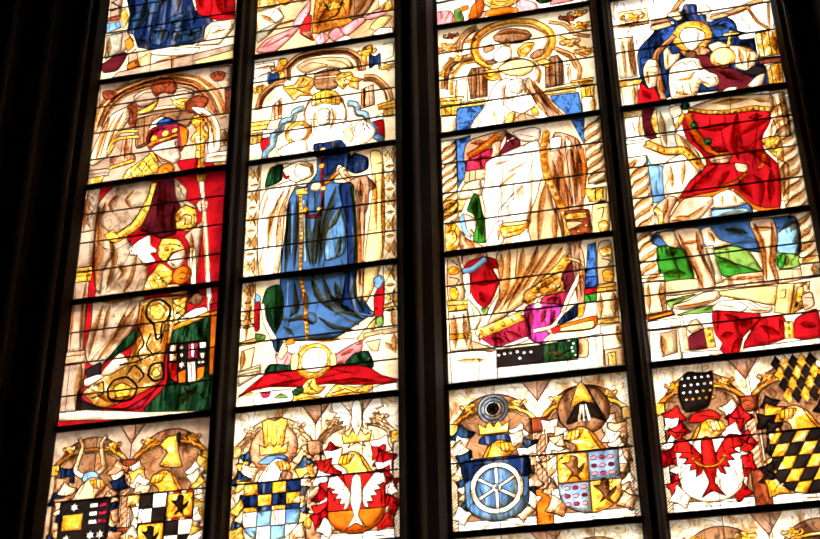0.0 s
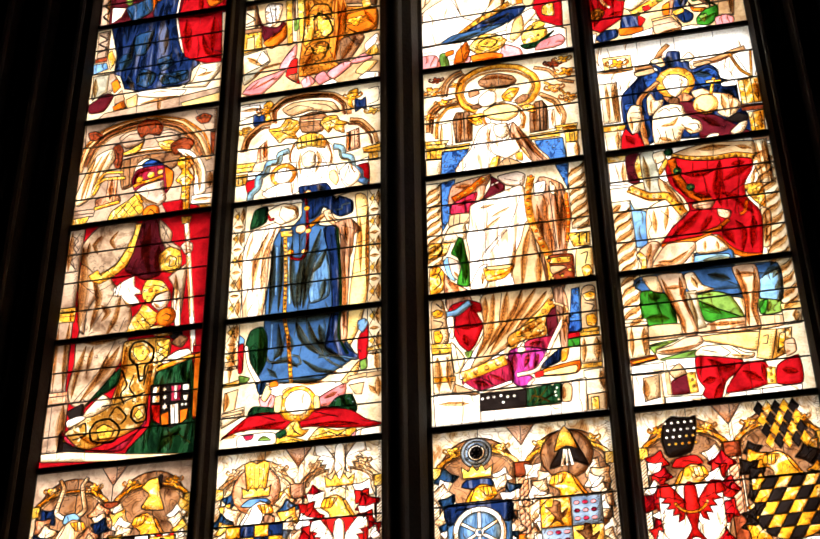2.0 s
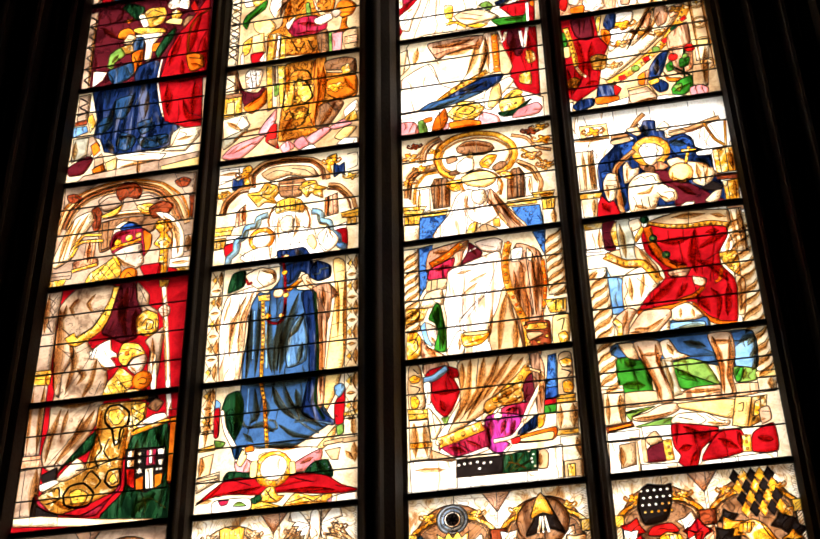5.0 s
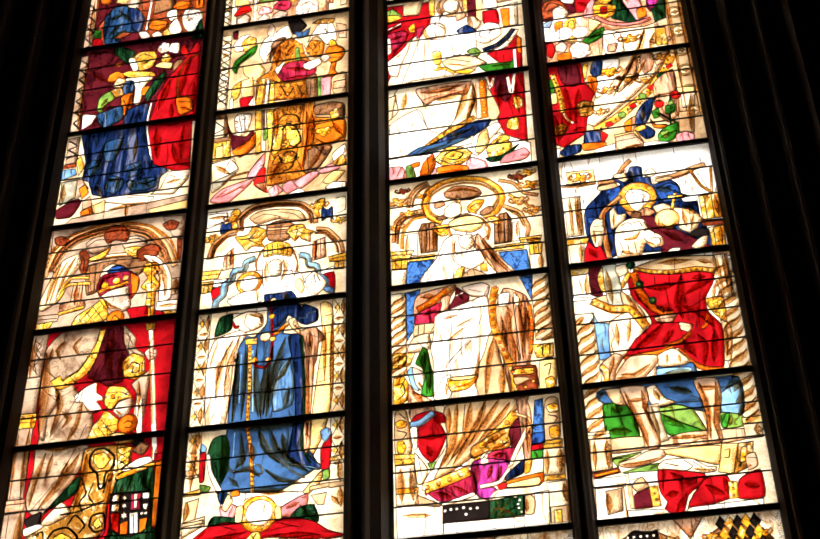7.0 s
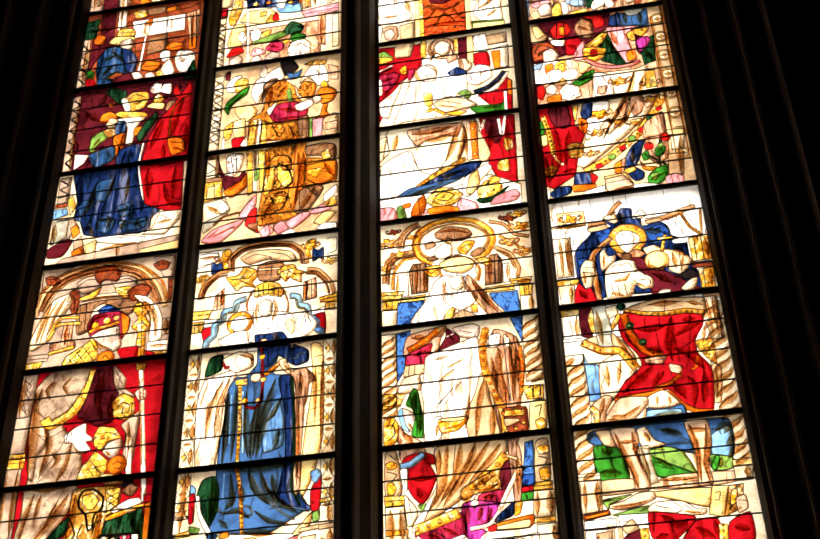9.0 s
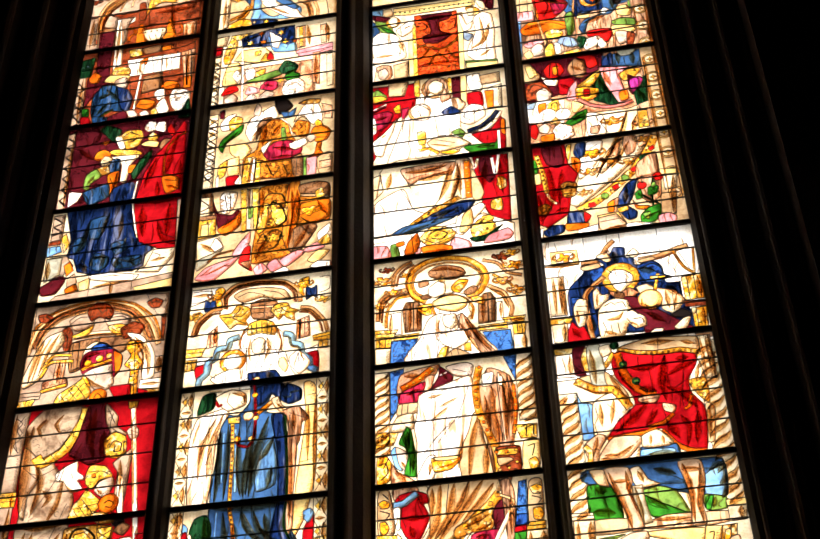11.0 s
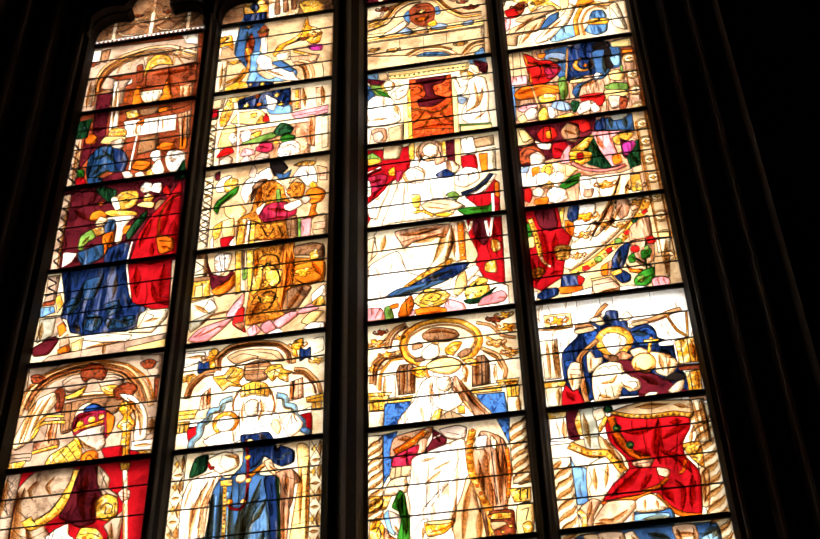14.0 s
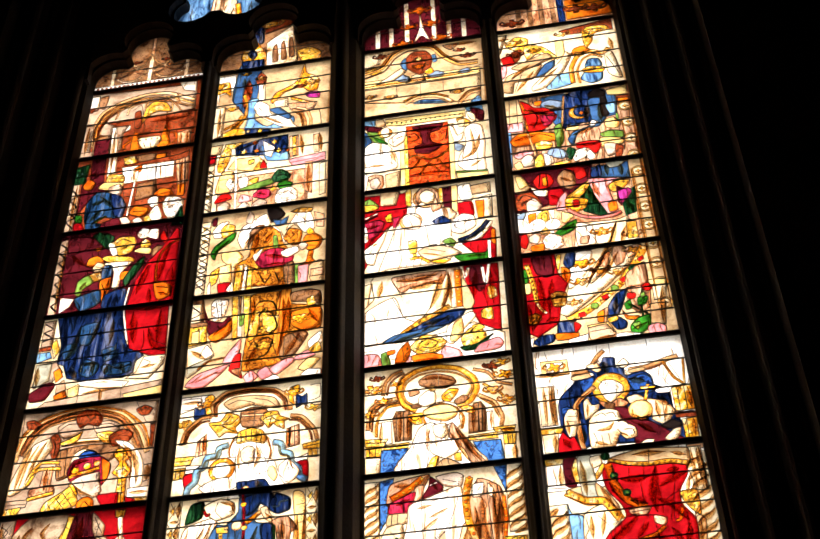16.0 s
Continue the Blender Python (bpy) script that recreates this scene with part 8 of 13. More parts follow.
stroke(1, (54.2, 572.7), (55.7, 585.2), (65.1, 587.4), width=0.81)
piece(1, "russet", (52.4, 571.7), (96.8, 576.1), (98.6, 543.8), (53.5, 553.4), curve=False)
soft(1, 5, 2, (57.7, 566.4), (93.8, 566.9))
soft(1, 4, 2, (71.9, 577.3), (77.2, 542.9))
piece(1, "russet", (42.7, 580.9), (48.3, 582.5), (50.6, 562.3), (45, 560.7))
piece(1, "shadow", (8.6, 554.7), (24.5, 556.8), (26.8, 531.8), (11.1, 529.7), curve=False)
piece(1, "maroon", (10.9, 551.5), (24.3, 551.4), (25.4, 500.5), (13.8, 497.7), curve=False)
piece(1, "mauve", (13.7, 559.1), (16.7, 572.4), (26, 567.6), (24.7, 555.4))
piece(1, "white", (25, 565.1), (40.6, 565.9), (41.3, 560.2), (32.4, 555.2), (35.1, 503.8), (27.9, 502.6), curve=False)
soft(1, 3, 2, (27.6, 563.1), (30.6, 503.4))
piece(1, "mauve", (28.2, 565.8), (39.7, 565.2), (35.9, 557.2), (35.8, 535.4), (32.3, 533.4), curve=False)
piece(1, "mauve", (-4.4, 571.4), (7.2, 571.7), (8.4, 535.7), (-1.5, 532.3), curve=False)
soft(1, 4, 2, (3.6, 569.7), (3.9, 533.9))
piece(1, "mauve", (-3.3, 538.1), (11.9, 537.6), (12.3, 528.2), (-2.9, 528.6), curve=False)
ribbon(1, "orange", 2.6, (36, 548.9), (39.4, 552.3), (43.2, 544.6), (38, 540.3), (38.7, 534.7))
piece(1, "orange", (44.8, 530.8), (44.1, 544.4), (45.7, 555.1), (49.8, 552.8), (52.2, 540), (54.1, 531.5))
piece(1, "orange", (67.2, 531.5), (69.5, 544.5), (72.6, 560.3), (75.7, 548.7), (78.7, 537.1), (78.5, 530.5))
ribbon(1, "orange", 1.6, (77.6, 548.2), (82.4, 547.2), (84.2, 538.7), (79.9, 534.2))
stroke(1, (45.1, 544.2), (51.2, 543.5), width=0.94)
stroke(1, (69.3, 547.3), (75.8, 547.3), width=0.94)
stroke(1, (68.2, 539.4), (77.6, 538.7), width=0.81)
piece(1, "pearl", (49.8, 544.6), (52.3, 546.8), (67.5, 546.3), (70.8, 541.5), (67, 532.9), (58, 530.2), (52.7, 535.9))
beads(1, "shadow", 0.8, 5, (51.8, 543.6), (60.2, 543.8), (69.7, 543.1))
stroke(1, (55.1, 539.4), (57.9, 531.3), width=0.68)
stroke(1, (60.7, 539.6), (62.5, 531.1), width=0.68)
stroke(1, (66.3, 539.8), (65.3, 531.9), width=0.68)
piece(1, "rose", (84.3, 546.8), (96.3, 549.7), (96.3, 528), (86.2, 527.5), curve=False)
soft(1, 3, 2, (87.2, 546.2), (87.9, 528.5))
soft(1, 3, 2, (92.8, 546.4), (93.1, 528.7))
piece(1, "straw", (40.1, 523.8), (49.3, 524.5), (52.2, 516), (43.1, 513.9))
piece(1, "shadow", (51.2, 524.1), (67.9, 524.6), (67.2, 514.2), (55.9, 515.2))
piece(1, "orange", (68.2, 521.9), (76.4, 522.9), (78.2, 514.6), (70.8, 514.8))
piece(1, "russet", (41.2, 514.3), (88.8, 519), (96.8, 522.6), (97.1, 468.5), (45.9, 476.1), curve=False)
piece(1, "white", (39.6, 512), (84.9, 511.9), (85.9, 492.2), (44, 491.7), curve=False)
stroke(1, (47.2, 510.4), (50.3, 493), width=0.68)
stroke(1, (54.5, 511.6), (55.7, 493.2), width=0.68)
stroke(1, (61, 511.5), (64, 492.8), width=0.68)
stroke(1, (69.3, 511.1), (70.4, 492.8), width=0.68)
stroke(1, (76.7, 511.5), (79.5, 492.7), width=0.68)
soft(1, 2, 2, (50.9, 511), (52.7, 492.5))
soft(1, 2, 2, (73.1, 510.4), (74.9, 493.2))
piece(1, "rose", (85.8, 511.7), (97.5, 514.5), (98.7, 480.7), (90.5, 482.4), curve=False)
stroke(1, (89.6, 510.9), (93.3, 471.8), width=1.08)
stroke(1, (94, 512.6), (97.3, 471), width=1.08)
soft(1, 3, 3, (91.6, 513.1), (94.2, 471.6))
piece(1, "orange", (90.5, 482.4), (97.7, 482.2), (97.1, 468.5), (90.9, 468.5), curve=False)
piece(1, "forest", (-1.4, 519), (11.3, 521.7), (9.9, 498.5), (-0.2, 497.9), curve=False)
beads(1, "steel", 0.8, 4, (1.7, 510.5), (8, 511.8))
piece(1, "maroon", (7.5, 496.4), (24.3, 508.5), (28.8, 482), (16.7, 476.8), (8.1, 461), curve=False)
piece(1, "orange", (8.4, 496.2), (13, 503), (19.5, 496.6), (16.8, 489.4), (11.1, 490.5))
soft(1, 4, 2, (10.3, 508.8), (21.8, 506.4))
piece(1, "mauve", (-2.1, 498.3), (5.9, 498), (8.6, 439), (-0.2, 438.3), curve=False)
soft(1, 3, 2, (3.7, 497.1), (5, 439.7))
stroke(1, (-0.3, 492.8), (5.6, 484), (-0.2, 480.1), (6.6, 471.2), (-0.2, 467.5), (7, 458.8), (-0.1, 455.2), (6.6, 446.6), (0.9, 442.9), width=1.62)
piece(1, "orange", (51.2, 508.3), (57.2, 512.3), (57.2, 504.5), (53.7, 502.6))
ribbon(1, "white", 1.8, (54.3, 505.1), (52.7, 479.8), (51.5, 452.7))
piece(1, "straw", (27.6, 497.5), (30.2, 506), (42.7, 502.2), (43.7, 494.3), (28.8, 496))
stroke(1, (29, 501.1), (42.2, 499.2), width=0.68)
piece(1, "cream", (22.3, 489.6), (26.9, 496.4), (43.8, 493), (42.6, 488.1), (33.7, 486.1))
piece(1, "flesh", (31.5, 489), (40.2, 492.4), (43.7, 486.6), (42.8, 479.2), (34.4, 480.9))
ribbon(1, "white", 1.6, (37.2, 480.3), (41, 472))
piece(1, "blue", (15, 457.2), (15.2, 474.5), (22.8, 485.7), (32.2, 483.8), (42.5, 474.2), (47.8, 460.8), (45.4, 451.4), (28.8, 454.6), (19.9, 441.7))
piece(1, "navy", (34.4, 480.9), (44.1, 476.4), (49, 465.5), (47.2, 451.1), (39.2, 457.5))
soft(1, 5, 2, (19.3, 471.3), (29.8, 474.2))
soft(1, 4, 2, (20.3, 451.3), (29.3, 464.3))
soft(1, 4, 2, (25.4, 480.1), (40.4, 462.2))
piece(1, "maroon", (29.8, 447.1), (41.7, 452.1), (47.2, 451.1), (46.6, 441.5), (32.3, 441.8))
piece(1, "flesh", (45.4, 451.4), (51.6, 451.5), (56, 444.6), (50.3, 440.8))
ribbon(1, "moss", 1.6, (34, 456.1), (25.8, 450.3), (18, 442.1))
piece(1, "green", (7.1, 461.2), (12.7, 460.1), (13.8, 452.6), (8.5, 452.4))
piece(1, "ruby", (6.8, 451.5), (14, 451.3), (17.3, 441), (9.4, 440.1))
piece(1, "shadow", (56.2, 489.2), (71.4, 491.3), (75.2, 472.8), (55.8, 469.1), curve=False)
piece(1, "orange", (53, 454.9), (56.5, 462.8), (67.7, 459.4), (70, 454), (63.5, 449.2))
stroke(1, (55.4, 456.9), (66.3, 456), width=0.94)
piece(1, "orange", (71.5, 473.6), (76.2, 480.2), (85.6, 477.1), (88, 470.3), (79.1, 469.6))
stroke(1, (73.4, 473.2), (84, 474.9), width=0.94)
piece(1, "hair", (66.8, 467), (70, 471.4), (75.5, 470.3), (76.5, 460.2), (71.3, 458.7))
piece(1, "white", (69.1, 446.9), (71.6, 456.2), (76.5, 460.2), (81.4, 447), (78.5, 441.5))
piece(1, "hair", (80.2, 459.5), (82.8, 468.8), (93.7, 466.7), (97.8, 460.9), (95.8, 444.2), (87.1, 443.5), (83, 449.1))
stroke(1, (83.8, 458.7), (88.8, 462.7), (94.4, 459.1), width=0.81)
stroke(1, (86.6, 448.4), (93.3, 452), width=0.81)
piece(1, "forest", (89.6, 435.8), (96.5, 456.3), (100.1, 436.2), (96.8, 434.5))
piece(1, "flesh", (56.6, 446.9), (61.7, 449.6), (65.8, 443.9), (60.8, 441.2))
piece(1, "straw", (65.4, 447.6), (69.6, 450.5), (73.1, 442.5), (68.7, 442.2))
piece(1, "mauve", (-0.3, 433.2), (6.3, 434.4), (8.2, 351.5), (1.2, 352.7), curve=False)
stroke(1, (1.2, 429.4), (6.5, 423.7), (0.9, 420), (6.7, 413.1), (1.3, 409.5), (7.1, 402.7), (1.7, 397.9), (7.1, 391.3), (2.1, 386.6), (7.7, 380), (2.7, 375.3), (8, 368.9), (2.8, 364.3), (8, 358), width=1.62)
soft(1, 3, 2, (5, 431.1), (6.6, 353.9))
piece(1, "mauve", (1.1, 348.4), (10.3, 349), (11, 323.7), (1.9, 323.1), curve=False)
stroke(1, (2.3, 346.1), (8.7, 340.8), (2.5, 337.6), (8.7, 332.4), (2.6, 329.2), width=1.49)
piece(1, "russet", (1.1, 323.2), (10, 324.2), (10.4, 319.6), (0.8, 319.5), curve=False)
piece(1, "sky", (0.2, 318.2), (10.2, 318.2), (12.3, 312.2), (1, 308.9), curve=False)
piece(1, "blue", (16.8, 450.5), (29.7, 448), (28.9, 441), (20.1, 440.2))
piece(1, "forest", (26.3, 434.3), (31.1, 438.2), (44.4, 430.9), (40.9, 417.4), (32.7, 426))
piece(1, "maroon", (6.5, 435.6), (26.4, 433), (26.1, 422.5), (9.4, 416.1))
piece(1, "orange", (25.6, 401.7), (26.2, 409.6), (32.9, 411.9), (38.9, 406.2), (38, 399.5))
leaf_scroll(1, "orange", 32.8, 418.9, 3, 40)
soft(1, 5, 2, (11.2, 415.8), (25.6, 401.7))
piece(1, "straw", (42.4, 419.5), (48.2, 429), (60.6, 427.9), (63.3, 420.3), (60.8, 411.4), (50.7, 408.7))
stroke(1, (47.1, 423.3), (51.9, 427.1), (59.6, 422.2), width=0.94)
stroke(1, (51.6, 415.4), (58.2, 418.9), width=0.81)
piece(1, "white", (40.3, 422.2), (44.3, 425), (49.5, 411.2), (45.4, 409.6))
piece(1, "lemon", (36.9, 407.7), (41.8, 410.3), (61.5, 405.5), (63.8, 400.5), (48.2, 401.1))
piece(1, "white", (38.5, 402.8), (62.1, 400.9), (56.3, 391.7), (54.2, 374.2), (49, 375.1), (48.4, 393.1))
piece(1, "blue", (38.9, 399.3), (46.8, 399), (47.4, 387.6), (39.7, 386.7))
piece(1, "pearl", (30.5, 397.4), (33.8, 404.8), (40.4, 401.3), (38.7, 394.8), (32.6, 394.7))
stroke(1, (32.7, 400.4), (39.1, 398.1), width=0.81)
piece(1, "orange", (38.5, 383.6), (47.5, 386.5), (47.3, 368.8), (42.2, 362))
stroke(1, (40.5, 381), (45.5, 369.1), width=0.94)
soft(1, 3, 2, (46.1, 384.5), (43.5, 365))
piece(1, "orange", (54.7, 390.8), (60.7, 390.9), (60.8, 383), (54.8, 382.9))
piece(1, "oldgold", (27.1, 391.2), (37, 394), (39.9, 385.6), (33.2, 384.5))
piece(1, "moss", (20.2, 373.4), (20.8, 386.7), (28.7, 392), (33.3, 383.4), (25.7, 376.9), (24.9, 370.4))
soft(1, 3, 2, (23, 377.3), (27.9, 385.4))
piece(1, "forest", (57.4, 382.5), (64.3, 397), (72, 404.8), (71.3, 395.8), (64.4, 381.3), (60, 375.4))
piece(1, "hair", (63, 429.8), (66.7, 436.3), (72.2, 434), (73.2, 425.5), (66.3, 424.5))
piece(1, "hair", (72.3, 425.7), (74, 433.7), (80.3, 432.5), (80.6, 421.8))
piece(1, "straw", (66.8, 419.7), (70.8, 423.6), (75.7, 418), (73.7, 412.6), (68.4, 413.5))
piece(1, "cream", (62.6, 411.1), (67.4, 414.9), (76.4, 412.1), (75.3, 406.5))
piece(1, "scarlet", (82.1, 423.9), (84.9, 430.5), (89.7, 417.8), (86.4, 416.1))
piece(1, "shadow", (76.8, 408.5), (81.3, 414.7), (88.6, 411), (81.5, 396.2))
piece(1, "ruby", (95.2, 432.1), (97.8, 426.8), (98.9, 393.1), (99.8, 348.9), (63.6, 352.9), (67.9, 380.6), (76, 399.5), (85.1, 411.6), curve=False)
soft(1, 5, 2, (91.4, 417.5), (87.2, 390.7), (85.2, 377.6))
soft(1, 5, 2, (76.5, 394.8), (69.7, 364.9))
soft(1, 4, 2, (79.3, 369.8), (81.1, 353.2))
soft(1, 4, 2, (95.9, 389.1), (97.5, 355.8))
stroke(1, (73.8, 388.6), (66.5, 363.2), width=0.68)
ribbon(1, "orange", 1.6, (98.3, 418.5), (90.1, 413), (84.9, 404.8), (82.9, 391.4), (83.7, 375.6))
piece(1, "orange", (82.4, 372.6), (85.3, 376.5), (96, 371.3), (97.1, 360.2), (89.1, 356.1), (85.4, 360))
stroke(1, (85, 371), (94.6, 368.2), width=0.94)
soft(1, 3, 2, (86.6, 364.2), (95.4, 360.5))
piece(1, "blue", (20.8, 368.9), (33, 373.4), (40.6, 374.3), (41.5, 361), (27.2, 354.8))
piece(1, "navy", (44.6, 369.2), (60.3, 373.1), (63.4, 354), (44, 355.2))
piece(1, "white", (9.2, 372), (20.8, 368.9), (17.8, 360.7), (10.1, 355.5), curve=False)
piece(1, "navy", (10.8, 351.1), (22, 355.7), (44, 355.2), (62.6, 354.2), (64.8, 329.5), (68.8, 316.4), (83.3, 304), (77.4, 298.9), (76.9, 289), (69.4, 285.3), (51.5, 287), (47.1, 283.8), (37, 287.3), (26.8, 290.9), (22.4, 303.5), (17, 306.4), (17.8, 322.6), curve=False)
piece(1, "blue", (19.3, 318.2), (23.4, 323.7), (30.2, 322.6), (29.7, 314.5), (22.6, 307.5))
piece(1, "blue", (31.1, 339.2), (44.2, 341.3), (40.3, 321), (31.9, 322.4))
piece(1, "blue", (49.6, 313.4), (59.1, 315.9), (63.5, 307.1), (54.3, 302.5))
piece(1, "blue", (35.2, 299.5), (39, 306.9), (49.6, 301.2), (49.1, 293.4), (43.2, 289.3), (36.1, 293.4))
piece(1, "blue", (51.5, 298.9), (61.2, 299.4), (74.1, 299.4), (75.1, 291.3), (65.7, 288.8), (55.9, 290.3))
soft(1, 4, 2, (30.8, 341.4), (27.4, 319), (22.6, 307.5))
soft(1, 4, 2, (45.3, 345.3), (40.3, 321))
soft(1, 4, 2, (55.5, 343.6), (55.5, 318.6))
soft(1, 4, 2, (38.3, 301), (44.6, 302), (46, 291.8))
soft(1, 4, 2, (56.5, 298.2), (55.9, 290.3))
soft(1, 4, 2, (66.1, 298.6), (70.4, 290))
soft(1, 4, 2, (27.2, 298.7), (35, 289.6))
ribbon(1, "sky", 0.7, (19.6, 316.1), (29.1, 318.7), (28.9, 331.2))
ribbon(1, "sky", 0.7, (36.6, 295.3), (38, 303.1), (47.9, 301.5))
ribbon(1, "sky", 0.8, (51, 309.1), (59.6, 311.8), (60.5, 317.8))
ribbon(1, "sky", 0.8, (52.9, 300.7), (65, 294.8), (74.3, 297.4))
ribbon(1, "sky", 0.6, (45.9, 328.4), (47.9, 338.5))
ribbon(1, "sky", 0.6, (28.2, 302.6), (34.4, 293.6))
piece(1, "ruby", (62.9, 352), (97.1, 351.5), (99.6, 301.4), (86.5, 303.4), (71, 312), (66.5, 329.2), curve=False)
soft(1, 6, 2, (70.1, 347.6), (73.8, 315.6))
soft(1, 6, 2, (91.8, 346), (92, 312.7))
soft(1, 5, 2, (83.6, 330.5), (88.7, 313.2), (99.2, 305.4))
soft(1, 5, 3, (64.7, 350.6), (96.4, 349.5))
stroke(1, (83.8, 328.4), (88.3, 317.4), (98.6, 311.6), width=0.68)
ribbon(1, "white", 1.6, (63.6, 373.6), (62.1, 351), (68.4, 319.6))
piece(1, "pearl", (83.4, 302.9), (99.5, 302.4), (98.8, 293.5), (89, 281.3), (71.1, 284), (78.6, 288.8), curve=False)
soft(1, 3, 2, (81.4, 292.3), (94, 294.3))
stroke(1, (83.7, 299.9), (88.8, 297.1), (86, 293.5), width=0.81)
piece(1, "lemon", (9.8, 325.9), (13.4, 329.5), (17.6, 318.5), (13.8, 310.9), curve=False)
piece(1, "mauve", (4.5, 307.3), (16.9, 307.4), (23.3, 297.4), (15.8, 288.6), (1.4, 286.9), curve=False)
piece(1, "grey", (1.3, 306.8), (13.6, 306.9), (13.8, 290.9), (2.6, 284.7), curve=False)
soft(1, 4, 2, (3.4, 304.5), (4.8, 286.3))
piece(1, "maroon", (0.8, 281.1), (14.1, 288.9), (19.4, 286.1), (13.4, 273.4), (2.2, 273.1))
piece(1, "orange", (15.8, 298.5), (20.2, 301.8), (24, 293.3), (19.1, 288.1), curve=False)
piece(1, "orange", (19.3, 276.3), (27.5, 280.9), (30.2, 273.7), (20.9, 271.3), curve=False)
piece(1, "skin", (20.2, 285.9), (25.3, 290.1), (28.3, 280.8), (20.7, 278.1), curve=False)
piece(1, "cream", (29.1, 280.7), (37.4, 284.3), (38.2, 273.5), (31.1, 272.6), curve=False)
piece(1, "white", (35.3, 287.6), (51.5, 287), (74.6, 281.5), (70.6, 275.3), (52.7, 278.1), (37.7, 282.3), curve=False)
piece(1, "mauve", (13.7, 271.4), (100.2, 279.5), (101, 264), (5.5, 263), curve=False)
soft(1, 3, 2, (40.4, 275.1), (68.7, 277.6))
soft(1, 3, 2, (54.5, 276.8), (55.1, 266.1))
stroke(1, (37.9, 281.3), (38, 263.9), width=0.54)
stroke(1, (53.6, 277.9), (54.5, 265.3), width=0.54)
stroke(1, (69.7, 276.5), (70.2, 265.8), width=0.54)
piece(1, "cream", (71.2, 270.4), (99.9, 274.7), (100.4, 266), (73.3, 266.3), curve=False)

# adoration, second light: a king in brocade holding a covered cup
rect(2, "white", 0, 100.3, 264.4, 352)
rect(2, "pale", 0, 100.3, 352, 530)
rect(2, "pale", 0, 100.3, 529, 617)
rect(2, "shadow", 0, 100.3, 617, 700)
shape(2, "navy", (19.2, 627.3), (40.3, 624.6), (40.3, 606.1), (20, 608.6), curve=False)
shape(2, "navy", (24.7, 668.1), (35.3, 691.9), (38.1, 655.1), (29.7, 653.3))
shape(2, "gold", (18.4, 633.7), (19.9, 646.6), (28.2, 660.7), (41, 638.5), (39.7, 625.7), (27.3, 625.4))
shape(2, "navy", (23.9, 640.9), (29.1, 646.1), (33, 637.2), (29, 631.3))
star(2, "gold", 27.6, 670.6, 5.4)
shape(2, "pale", (40.9, 652.9), (64.3, 674.2), (70.2, 622.3), (42.2, 608.8), curve=False)
shape(2, "shadow", (47.3, 624.5), (46.8, 643.5), (50.1, 649.1), (52.4, 625.8))
shape(2, "shadow", (54.8, 626.5), (54.2, 648.1), (56.9, 652.3), (59.9, 627.2))
shape(2, "shadow", (62, 628.9), (61.1, 652.9), (64.4, 655.3), (67, 629.3))
shape(2, "russet", (37.2, 683.1), (66.6, 694.3), (65.7, 675.2), (39.1, 666.2), curve=False)
shape(2, "ornament", (68.8, 634.5), (80.6, 638.7), (91.2, 629.9), (89.1, 617.3), (75.3, 617.4))
band(2, "pale", [(-1, 617.4), (95.4, 618)], 2.9, curve=False)
shape(2, "stone", (-1, 620.8), (19.6, 621.6), (18.5, 612.6), (-1, 614), curve=False)
leaf_scroll(2, "ornament", 42.5, 680.2, 8.3, 60)
rect(2, "wash", 0, 100.3, 528.9, 617.1)
rect(2, "wash", 0, 100.3, 264.4, 440.7)
rect(2, "pearl", 0, 100.3, 440.7, 528.9)
rect(2, "rose", 10, 84, 440.7, 480)
piece(2, "white", (-3.5, 612.9), (19, 613.5), (19.3, 593.6), (0.4, 586.7), curve=False)
piece(2, "pearl", (-4.9, 571.3), (8.9, 571), (8.8, 533.6), (-2.5, 529.4), curve=False)
soft(2, 3, 2, (4.4, 569.2), (4.5, 531.9))
piece(2, "white", (-3.8, 593.2), (2.6, 594.5), (2.3, 572.4), (-4, 571.1), curve=False)
piece(2, "gold", (-4.5, 601.8), (10.3, 604.1), (12.6, 583.9), (7.5, 590.6), (0.2, 589.5))
leaf_scroll(2, "gold", 2.2, 600.3, 4, 40)
piece(2, "gown", (18.3, 625.2), (39.1, 623.3), (36, 575.9), (30.2, 550.1), (13.9, 578.1), (13.9, 592), curve=False)
piece(2, "navy", (18.9, 630.9), (39.7, 630.4), (39.5, 614.5), (20.7, 616), curve=False)
soft(2, 4, 2, (23.2, 606.8), (30.5, 577.2))
piece(2, "russet", (23, 578.8), (24.8, 595.1), (28.1, 602.9), (31.5, 590.8), (29.7, 574.6), (25.7, 564.5))
piece(2, "russet", (33.7, 601.6), (37.8, 612), (42.8, 605.1), (42.4, 593.9), (37, 592.4))
leaf_scroll(2, "gold", 24.7, 612.2, 3, 40)
leaf_scroll(2, "oldgold", 38.2, 603.4, 3.4, 40)
piece(2, "white", (36.8, 595.2), (42.3, 596.8), (43.4, 574.3), (38.1, 571.3), curve=False)
